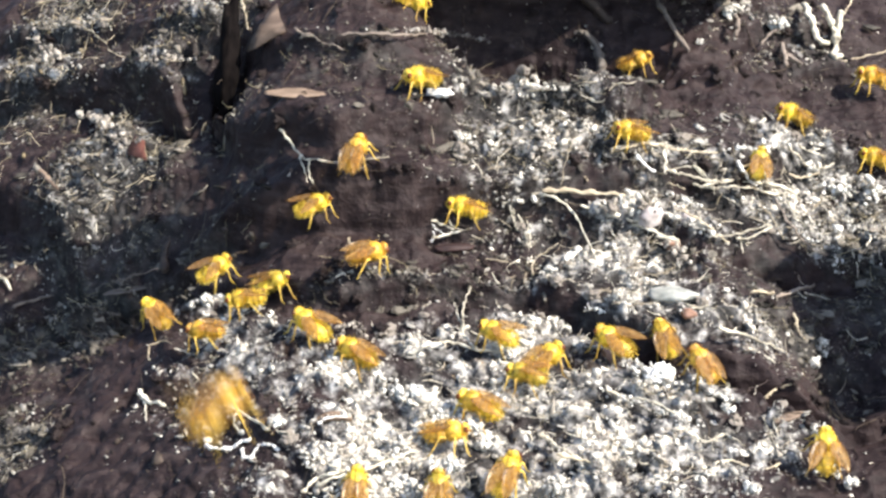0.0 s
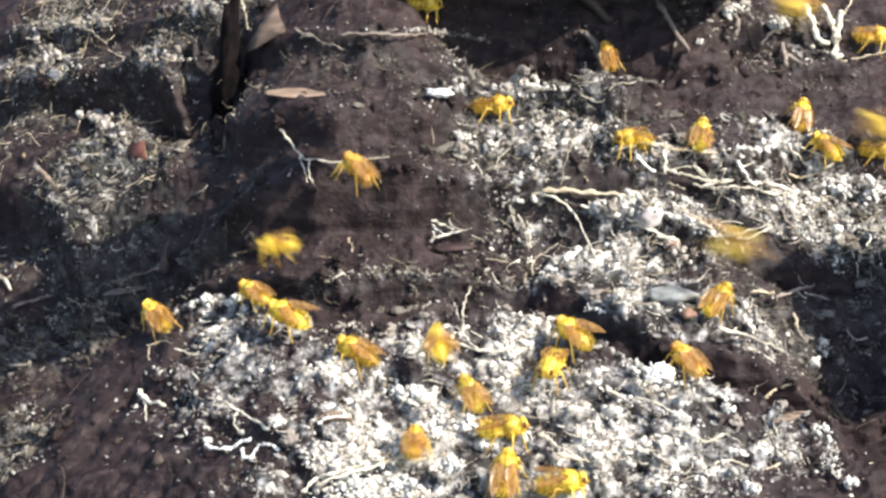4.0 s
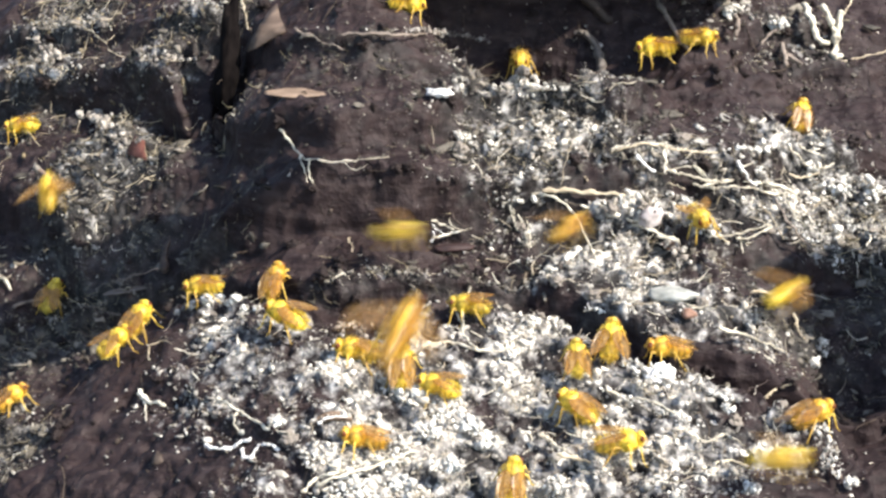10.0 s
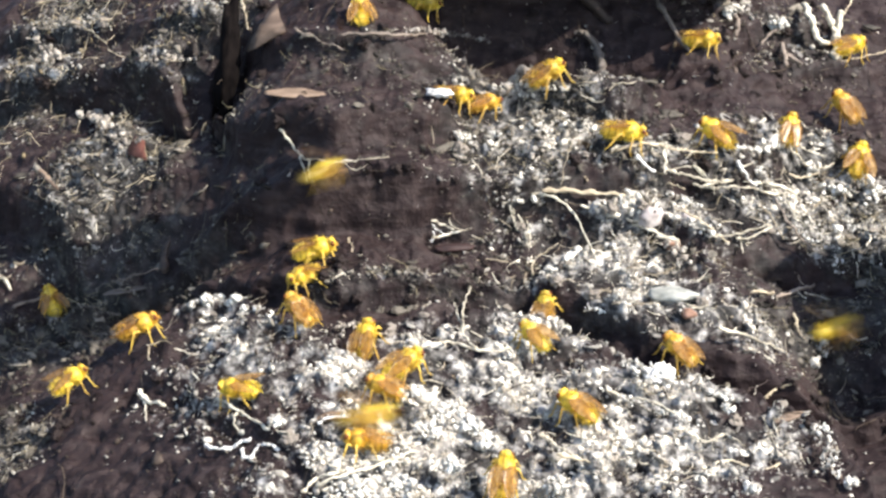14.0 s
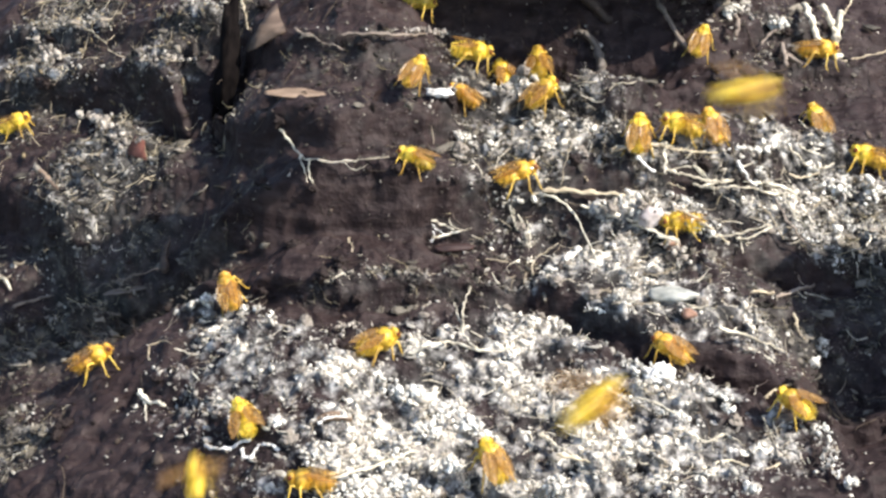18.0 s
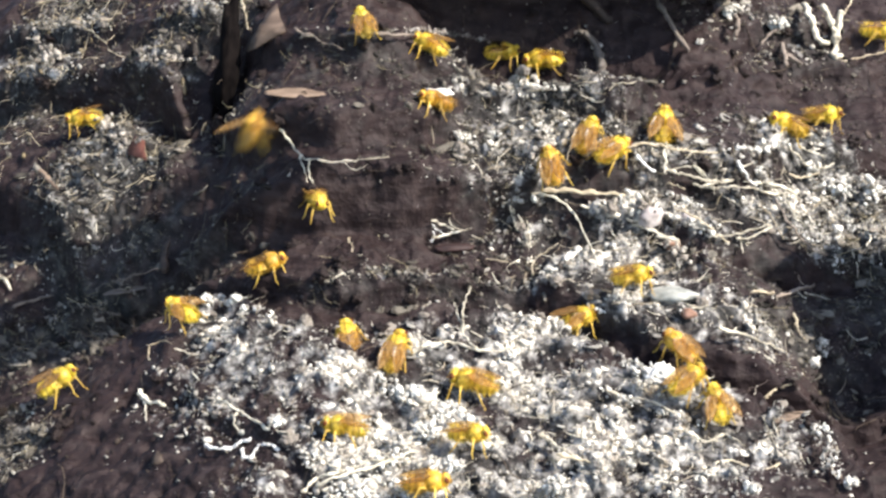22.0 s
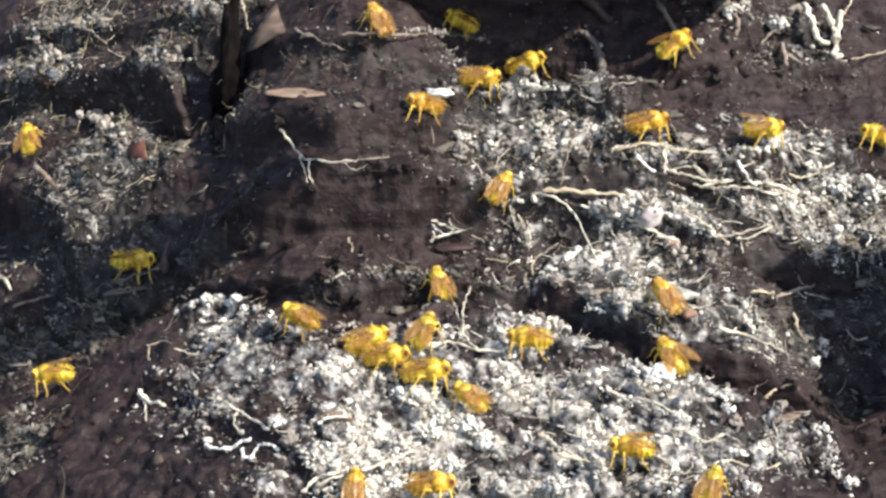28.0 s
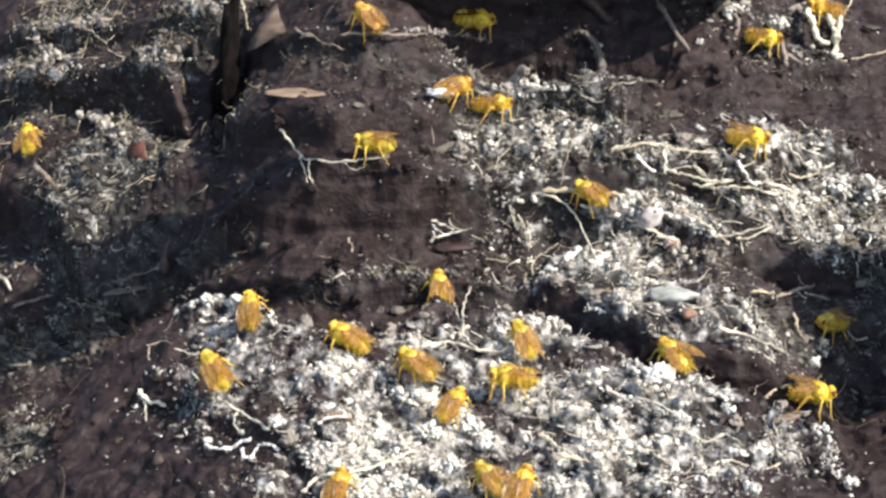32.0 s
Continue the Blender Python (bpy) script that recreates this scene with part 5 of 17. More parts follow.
ridge("knobbly chalk-white strip of dried crust", [(67.6, -13.9, -14.4), (70.6, -12.5, -14.3), (72.9, -10.3, -14.6)], 0.5, 0.4, RIDGE_WHITE)
strand("stem", "stem", "pale crumpled stem scrap standing in a fork", [(78.0, 66.1, 32.4), (77.9, 60.1, 31.6), (79.0, 58.3, 28.9), (79.9, 57.1, 26.6), (82.2, 57.5, 25.1)], 0.75, 0.9, ROOT)
strand("stem", "stem", "pale crumpled stem scrap standing in a fork", [(82.0, 64.8, 32.0), (82.3, 60.0, 30.9), (83.2, 59.0, 28.7), (83.9, 57.7, 25.7), (83.2, 54.4, 23.2)], 0.75, 0.9, ROOT)
strand("stem", "stem", "pale crumpled stem scrap standing in a fork", [(85.3, 62.1, 31.2), (84.6, 59.9, 29.0), (84.1, 58.0, 26.1)], 0.75, 0.9, ROOT)
strand("stem", "stem", "pale crumpled stem scrap standing in a fork", [(83.2, 55.9, 24.2), (83.8, 54.8, 23.1), (85.1, 56.9, 23.0)], 0.75, 0.9, ROOT)
flake("small chalk-white bead of crust on the mound's crest", (-50.3, -9.6, -9.3), (1.7, 1.3, 1.2), 130, -45)
flake("small chalk-white bead of crust on the mound's crest", (-46.9, -11.0, -7.3), (2.6, 2.0, 1.9), 131, 2)
flake("small chalk-white bead of crust on the mound's crest", (-44.4, -11.2, -6.3), (2.9, 2.2, 2.0), 132, -41)
flake("small chalk-white bead of crust on the mound's crest", (-43.5, 1.2, -10.6), (2.4, 1.8, 1.7), 133, 6)
flake("small chalk-white bead of crust on the mound's crest", (-40.2, -12.5, -6.1), (2.0, 1.5, 1.4), 134, -37)
flake("small chalk-white bead of crust on the mound's crest", (-38.7, -13.5, -5.1), (2.6, 2.0, 1.9), 135, 10)
flake("small chalk-white bead of crust on the mound's crest", (-44.7, -12.8, -8.3), (1.8, 1.4, 1.3), 136, -33)
flake("small chalk-white bead of crust on the mound's crest", (-36.8, -17.0, -5.4), (1.8, 1.4, 1.3), 137, 14)
flake("small chalk-white bead of crust on the mound's crest", (-34.2, -19.0, -4.9), (1.8, 1.4, 1.3), 138, -29)
flake("small chalk-white bead of crust on the mound's crest", (-31.7, -20.7, -5.1), (1.7, 1.3, 1.2), 139, 18)
chunk("stone", "stone", "pale pinkish angular stone chip on the crust", (39.7, 0.5, 6.1), (4.6, 3.2, 4.2), CHIP, 31, 15, 0.6)
chunk("stone", "stone", "pale angular stone chip leaning on the shelf", (46.7, 0.5, 5.4), (3.2, 2.2, 4.0), CHIP, 33, -35, 0.4)
chunk("stone", "stone", "rusty brown stone crumb in the crust", (43.8, -1.2, 1.5), (3.6, 2.4, 2.2), RUST, 35, 25, 0.4)
chunk("stone", "stone", "rusty brown stone crumb in the crust", (44.9, -21.5, -4.8), (2.6, 2.0, 2.0), RUST, 37, -25, 0.4)
flake("pale bead of crust on the torn edge of the shelf", (65.0, -13.4, -12.3), (1.9, 1.4, 1.6), 160, -45)
flake("pale bead of crust on the torn edge of the shelf", (66.1, -13.8, -13.2), (2.4, 1.8, 1.8), 161, 2)
flake("pale bead of crust on the torn edge of the shelf", (67.4, -14.8, -14.4), (2.2, 1.6, 1.5), 162, -41)
flake("pale bead of crust on the torn edge of the shelf", (68.3, -14.9, -15.7), (1.8, 1.5, 1.4), 163, 6)
flake("pale bead of crust on the torn edge of the shelf", (69.8, -15.2, -17.5), (2.2, 1.5, 2.4), 164, -37)
flake("pale bead of crust on the torn edge of the shelf", (71.6, -11.8, -14.6), (2.6, 1.7, 1.6), 165, 10)
flake("pale bead of crust on the torn edge of the shelf", (71.8, -12.8, -16.3), (1.6, 1.2, 1.2), 166, -33)
flake("pale bead of crust on the torn edge of the shelf", (70.5, -13.2, -15.2), (1.3, 1.0, 1.0), 167, 14)
flake("pale bead of crust on the torn edge of the shelf", (80.5, -11.9, -17.0), (1.2, 0.9, 0.9), 168, -29)
flake("pale bead of crust on the torn edge of the shelf", (77.9, -12.6, -18.6), (1.8, 1.0, 0.9), 169, 18)
flake("pale bead of crust on the torn edge of the shelf", (74.4, -14.6, -20.4), (1.3, 1.0, 1.0), 170, -25)
flake("pale bead of crust on the torn edge of the shelf", (62.0, -9.8, -6.5), (1.6, 0.9, 1.2), 171, 22)
flake("pale bead of crust on the torn edge of the shelf", (59.8, -9.2, -5.2), (1.4, 1.0, 1.2), 172, -21)
flake("pale bead of crust on the torn edge of the shelf", (58.4, -9.1, -5.0), (1.3, 1.0, 1.2), 173, 26)
strand("fibre", "fibre", "curled tan rootlet at the torn edge of the shelf", [(66.1, -11.2, -9.1), (66.5, -12.4, -10.7), (67.0, -13.6, -12.0), (67.6, -14.3, -12.9)], 0.30, 0.20, STALK)
strand("straw", "straw", "pale straw stub on the rim of the shelf", [(57.9, -11.8, -4.7), (60.3, -10.3, -5.2), (62.5, -8.9, -5.7)], 0.35, 0.30, STALK)
strand("straw", "straw", "thin tan straw at the foot of the mound", [(56.3, -42.0, -12.6), (59.9, -30.0, -16.6), (61.5, -30.0, -15.9), (63.0, -30.5, -15.2)], 0.30, 0.15, STALK)
strand("flake", "flake", "arched chalk-white curl of dried crust", [(76.5, 23.2, 3.1), (77.6, 25.8, 3.7), (79.6, 26.3, 4.0), (81.0, 25.4, 2.8), (81.1, 24.3, 1.3)], 0.50, 0.36, WHITE_CRUST)
strand("root", "root", "forked chalk-white rootlet on the crust", [(86.3, 28.7, 4.7), (86.6, 27.5, 3.0), (85.5, 24.4, 1.9), (85.4, 21.4, 0.8)], 0.43, 0.24, WHITE_CRUST)
branch_of([(86.6, 27.5, 3.0), (88.3, 27.9, 3.0), (89.9, 26.8, 3.1)], 0.34, 0.24, WHITE_CRUST)
strand("stalk", "stalk", "white broken stalk hanging below the rim", [(57.3, 13.1, 13.0), (59.0, 13.8, 11.0), (60.4, 15.0, 8.7), (62.1, 15.4, 7.4)], 0.46, 0.27, WHITE_CRUST)
strand("stalk", "stalk", "white broken stalk hanging below the rim", [(37.4, 8.8, 15.7), (38.9, 8.5, 13.8), (41.0, 8.9, 12.5)], 0.41, 0.31, WHITE_CRUST)
strand("stalk", "stalk", "white broken stalk hanging below the rim", [(42.9, 12.1, 16.5), (43.1, 9.9, 14.6), (43.2, 9.3, 11.9)], 0.25, 0.22, ROOT)
strand("root", "root", "knotty tan root along the shelf rim", [(32.5, 11.4, 15.3), (35.7, 10.7, 17.0), (40.2, 12.1, 17.0), (44.1, 11.9, 16.2), (49.1, 12.1, 15.4), (53.6, 12.7, 15.0)], 0.32, 0.22, STALK)
strand("root", "root", "knotty pale root across the shelf", [(48.7, 11.2, 9.0), (52.6, 11.5, 8.4), (57.1, 11.9, 8.5), (62.4, 13.4, 7.1), (67.8, 15.3, 5.3)], 0.34, 0.27, ROOT)
strand("twig", "twig", "short pale broken twig on dark dung", [(-2.2, 3.8, 3.2), (-1.0, 3.9, 2.0), (0.7, 4.0, 1.0)], 0.20, 0.15, WHITE_CRUST)
strand("twig", "twig", "short pale broken twig on dark dung", [(-2.4, 3.3, 0.3), (0.1, 3.8, 1.0), (3.1, 4.3, 1.6)], 0.19, 0.15, WHITE_CRUST)
strand("twig", "twig", "short pale broken twig on dark dung", [(1.4, 4.3, 4.1), (2.4, 4.3, 2.6), (4.4, 4.3, 1.7)], 0.17, 0.12, ROOT)
strand("twig", "twig", "short pale broken twig on dark dung", [(-2.0, 3.6, 2.0), (-1.7, 3.5, 0.9), (-2.2, 2.7, 0.1)], 0.15, 0.12, WHITE_CRUST)
strand("fibre", "fibre", "pale fibre hanging in the dark face", [(13.0, 6.4, 6.6), (13.5, 7.0, 4.0), (14.3, 5.7, 1.8)], 0.21, 0.12, ROOT)
strand("fibre", "fibre", "pale fibre hanging in the dark face", [(14.7, 6.4, 4.4), (15.6, 6.2, 1.9), (16.5, 1.4, -0.4)], 0.19, 0.11, ROOT)
strand("fibre", "fibre", "single bright speck of fibre on the dark face", [(-18.0, 0.5, 1.8), (-17.5, -1.1, 1.0), (-17.2, -3.2, 0.4)], 0.19, 0.12, STALK)
strand("fibre", "fibre", "pale curled scrap of fibre on dark dung", [(-19.9, -10.9, -2.1), (-18.9, -10.3, -1.3), (-17.6, -10.6, -2.3)], 0.20, 0.12, ROOT)
strand("straw", "straw", "cream straw lying among the crumbs", [(16.5, -52.0, -14.9), (18.4, -52.7, -16.1), (20.6, -53.9, -17.8)], 0.37, 0.30, ROOT)
strand("straw", "straw", "cream straw lying among the crumbs", [(-21.0, -52.9, -12.6), (-18.7, -52.0, -11.7), (-16.3, -51.6, -12.1)], 0.31, 0.21, WHITE_CRUST)
# two unseen blockers above the view, added to keep sun out of the hollow
SHADE_SLAB = chunk("overhang", "dung", "dark slab added out of view to shade the hollow", (11, 95, 45.0), (110, 106, 12), CLOD_DARK, 71, 0, 0.12)
SHADE_SLAB.matrix_basis = pose(0.011, 0.095, 0.0450)
SHADE_BLOCK = chunk("overhang", "dung", "dark block added out of view to shade beside the hollow", (55, 72, 45.0), (34, 62, 11), CLOD_DARK, 73, 0, 0.1)
SHADE_BLOCK.matrix_basis = pose(0.055, 0.072, 0.0450)



# ---- golden flies ----
def ball(cx, cy, cz, rx, ry, rz, rings=8, sides=12, tip=0.0, droop=0.0):
    """An egg-shaped body along x, thinner towards its back end; droop bends it down there."""
    verts, faces = [], []
    for i in range(rings + 1):
        u = math.pi * i / rings
        fx, fr = math.cos(u), math.sin(u)
        thin = 1 - tip * (1 - fx) / 2
        for j in range(sides):
            w = 2 * math.pi * j / sides
            verts.append((cx + rx * fx, cy + ry * fr * thin * math.cos(w), cz + rz * fr * thin * math.sin(w) - droop * ((1 - fx) / 2) ** 2))
    for i in range(rings):
        for j in range(sides):
            a_, b_ = i * sides + j, i * sides + (j + 1) % sides
            faces.append((a_, b_, b_ + sides, a_ + sides))
    return verts, faces


def hairs(rng, verts, faces, centre, radii, count, length, back=0.5):
    """Adds thin hair blades that stand off an egg-shaped body, swept backwards."""
    for _ in range(count):
        d = rng.normal(size=3)
        d /= np.linalg.norm(d)
        root = np.array(centre) + d * np.array(radii) * 0.9
        n_ = d / np.array(radii)
        n_ /= np.linalg.norm(n_)
        tip = root + length * rng.uniform(0.6, 1.2) * (n_ + np.array([-back, 0, 0]) + rng.normal(0, 0.2, 3))
        s_ = np.cross(n_, rng.normal(size=3))
        s_ *= 0.075 / max(np.linalg.norm(s_), 1e-6)
        k = len(verts)
        verts += [tuple(root + s_), tuple(root - s_), tuple(tip)]
        faces.append((k, k + 1, k + 2))


def tube(points, radii, sides=6):
    """A round limb through points, closed at both ends."""
    verts, faces = [], []
    pts = [Vector(p) for p in points]
    for i, p in enumerate(pts):
        d = (pts[min(i + 1, len(pts) - 1)] - pts[max(i - 1, 0)]).normalized()
        s_ = d.cross(Vector((0.13, 0.21, 1))).normalized()
        u_ = d.cross(s_)
        for j in range(sides):
            w = 2 * math.pi * j / sides
            verts.append(tuple(p + radii[i] * (s_ * math.cos(w) + u_ * math.sin(w))))
    for i in range(len(pts) - 1):
        for j in range(sides):
            a_, b_ = i * sides + j, i * sides + (j + 1) % sides
            faces.append((a_, b_, b_ + sides, a_ + sides))
    faces += [tuple(range(sides))[::-1], tuple(range(len(verts) - sides, len(verts)))]
    return verts, faces


def scaled(verts):
    return [(x * MM, y * MM, z * MM) for x, y, z in verts]


def dead_leaf():
    """A broad withered leaf on a bent stalk, unseen and added to shade the hollow of the bank below it."""
    ob = tagged(new("dead_leaf"), "broad brown leaf on a bent stalk, added out of view for shade", "leaf")
    verts, faces, n, m = [], [], 16, 10
    for i in range(n + 1):
        u = i / n
        half = 14.5 * math.sin(math.pi * (0.05 + 0.9 * u)) ** 0.6 * (1 + 0.12 * noise.noise(Vector((u * 5, 3, 1))))
        for j in range(m + 1):
            v_ = 2 * j / m - 1
            verts.append((36 * (u - 0.5), half * v_, 2.2 * v_ * v_ + 1.2 * noise.noise(Vector((u * 4, v_ * 2, 7)))))
    k, w_ = len(verts), m + 1
    verts += [(x, y, z - 0.3) for x, y, z in verts]
    for i in range(n):
        for j in range(m):
            a_ = i * w_ + j
            faces += [(a_, a_ + w_, a_ + w_ + 1, a_ + 1), (k + a_, k + a_ + 1, k + a_ + w_ + 1, k + a_ + w_)]
    rim = list(range(w_)) + [i * w_ + m for i in range(1, n + 1)] + [n * w_ + j for j in range(m - 1, -1, -1)] + [i * w_ for i in range(n - 1, 0, -1)]
    faces += [(a_, b_, b_ + k, a_ + k) for a_, b_ in zip(rim, rim[1:] + rim[:1])]
    part("leaf_blade", mesh_of("leaf_blade", scaled(verts), faces, DIM_LEAF), ob).matrix_basis = pose(0, -0.022, 0.0625, 4, 0, 25)
    part("stalk", limb([(-15, -29, 62.5), (-40, -15, 74), (-80, 25, 82), (-112, 58, 62), (-128, 74, 20), (-132, 78, -30)], 1.2, 1.6, TWIG), ob)


dead_leaf()


def wing_mesh(side, spread, lift):
    """One long rounded wing, hinged at the thorax and laid back over the abdomen."""
    verts, faces, n = [], [], 9
    for i in range(n + 1):
        u = i / n
        half = 1.22 * math.sin(math.pi * min(1, u * 0.93 + 0.07) ** 0.75) ** 0.8
        for k, w in enumerate((-1, -0.35, 0.35, 1)):
            x, y = -6.3 * u, side * (half * w + 0.45 * u)
            z = 0.16 * (1 - w * w) * math.sin(math.pi * u) + 0.05 * math.sin(9 * u + w) + (lift * 2.6 - 1.5) * u
            c_, s_ = math.cos(spread), math.sin(spread) * -side
            verts.append((x * c_ - y * s_, x * s_ + y * c_, z))
    m = len(verts)
    verts += [(x, y, z - 0.035) for x, y, z in verts]
    for i in range(n):
        for k in range(3):
            a_ = i * 4 + k
            faces.append((a_, a_ + 1, a_ + 5, a_ + 4))
            faces.append((m + a_, m + a_ + 4, m + a_ + 5, m + a_ + 1))
    edge = [i * 4 for i in range(n + 1)] + [n * 4 + 1, n * 4 + 2] + [i * 4 + 3 for i in range(n, -1, -1)] + [2, 1]
    for a_, b_ in zip(edge, edge[1:] + edge[:1]):
        faces.append((a_, a_ + m, b_ + m, b_))
    return mesh_of("wing", scaled(verts), faces, WING)


def build_fly(label, fur, skin, spread, lift, shaggy, droop):
    rng = np.random.default_rng(int(droop * 100) + shaggy)
    fly = tagged(new("fly"), label, "fly", "flies gathered on the dung")

    def body(name, cx, cz, rx, ry, rz, tip, bend, hair, mat, long=0.5):
        v, f = ball(cx, 0, cz, rx, ry, rz, 9, 12, tip, bend)
        hairs(rng, v, f, (cx, 0, cz), (rx, ry, rz), hair, long)
        return part(name, mesh_of(name, scaled(v), f, mat), fly)
    body("thorax", 1.15, 3.3, 1.8, 1.72, 1.75, 0.0, 0.0, shaggy, fur, 0.6)
    body("abdomen", -1.9, 2.75, 2.55, 1.6, 1.5, 0.4, droop, shaggy, fur, 0.65)
    head = body("head", 3.2, 3.6, 0.85, 1.2, 1.2, 0.0, 0.0, shaggy // 3, fur, 0.4)
    for side in (1, -1):
        v, f = ball(3.4, side * 0.85, 3.85, 0.52, 0.42, 0.62, 6, 8)
        part("eye", mesh_of("eye", scaled(v), f, EYE), head, "dark reddish compound eye")
        v, f = tube([(4.0, side * 0.22, 3.7), (4.3, side * 0.3, 3.45), (4.4, side * 0.34, 3.1)], [0.12, 0.12, 0.03], 5)
        part("antenna", mesh_of("antenna", scaled(v), f, skin), head)
        part("wing", wing_mesh(side, spread, lift), fly, "clear amber wing").location = Vector((0.7, side * 0.8, 4.75)) * MM
        for x0, reach, x1 in ((2.0, 2.2, 3.9), (1.2, 3.0, 1.4), (0.3, 2.6, -3.0)):
            hip = (x0, side * 0.75, 2.3)
            knee = ((x0 + x1) / 2 + 0.15, side * reach * 0.7, 3.0)
            ankle = (x1 * 0.92 + x0 * 0.08, side * reach * 0.95, 0.6)
            toe = (x1 + 0.75 * (x1 - x0) / abs(x1 - x0 + 0.01) * 0.6, side * reach * 1.12, -0.05)
            v, f = tube([hip, tuple((p + q) / 2 for p, q in zip(hip, knee)), knee, ankle, toe], [0.24, 0.27, 0.17, 0.12, 0.06])
            v = [(x - hip[0], y - hip[1], z - hip[2]) for x, y, z in v]
            part("leg", mesh_of("leg", scaled(v), f, LEG), fly).location = Vector(hip) * MM
    return fly


GOLD = "shaggy golden-yellow fly with amber wings folded on its back"
KINDS = [
    build_fly(GOLD, FUR, CUTICLE, 0.04, 0.04, 520, 0.6),
    build_fly("shaggy golden-yellow fly with its wings held half open", FUR, CUTICLE, 0.3, 0.3, 520, 0.9),
    build_fly("slender amber-orange fly with brown wings folded flat", CUTICLE, CUTICLE, 0.02, 0.03, 300, 0.35),
    build_fly("olive-yellow fly with wings raised behind it", OLIVE, CUTICLE, 0.12, 0.4, 360, 0.7),
]

# Each row: seconds, place in millimetres, heading in degrees, and how the ground leans under the feet.
def fly_pose(x, y, z, heading, nx, ny):
    up_ = Vector((nx, ny, math.sqrt(max(0.0, 1 - nx * nx - ny * ny))))
    ahead = Vector((math.cos(radians(heading)), math.sin(radians(heading)), 0))
    ahead = (ahead - up_ * ahead.dot(up_)).normalized()
    side = up_.cross(ahead)
    turn = Matrix((ahead, side, up_)).transposed().to_4x4()
    return Matrix.Translation(Vector((x, y, z)) * MM) @ turn


def key_limbs(fly, rows):
    """Legs step while the fly walks; wings open while it is off the ground."""
    steps, flights = [], []
    for p, q in zip(rows, rows[1:]):
        gone, dt = math.dist(p[1:4], q[1:4]), q[0] - p[0]
        if dt < 0.7 and (gone > 0.8 or abs(q[4] - p[4]) > 12):
            (flights if gone > 12 or gone > 90 * dt else steps).append((p[0], q[0]))
    joined = []
    for t0, t1 in flights:
        if joined and t0 - joined[-1][1] < 0.25:
            joined[-1] = (joined[-1][0], t1)
        else:
            joined.append((t0, t1))
    flights = joined
    side = {'leg': 0, 'wing': 0}
    for ob in fly.children:
        kind = ob.name.split('.')[0]
        if kind not in side:
            continue
        k, rest = side[kind], ob.matrix_basis.copy()
        side[kind] += 1
        keys = [(0.0, rest)]
        for t0, t1 in steps if kind == 'leg' else flights:
            if kind == 'leg':
                n = max(1, round((t1 - t0) / 0.1))
                swing = [(t0 + (t1 - t0) * (i + 0.5) / n, pose(0, 0, 0, 0, 0, 15 * (-1) ** (i + k + k // 3))) for i in range(n)]
            else:
                opened = pose(0, 0, 0, 0, 12, -55 if k == 0 else 55)
                swing = [(t0 + 0.04, opened), ((t0 + t1) / 2, opened), (t1 - 0.04, opened)]
            for t, turn in [(t0, Matrix.Identity(4))] + swing + [(t1, Matrix.Identity(4))]:
                if t > keys[-1][0] + 0.034:
                    keys.append((t, rest @ turn))
        if keys[-1][0] < 32:
            keys.append((32.0, rest))
        walk(ob, keys)


def key_fly(kind, size, rows):
    fly = copy_thing(KINDS[kind], Matrix.Identity(4))
    fly.scale = (0.97 * size, 1.06 * size, 1.1 * size)
    walk(fly, [(r[0], fly_pose(*r[1:])) for r in rows])
    key_limbs(fly, rows)


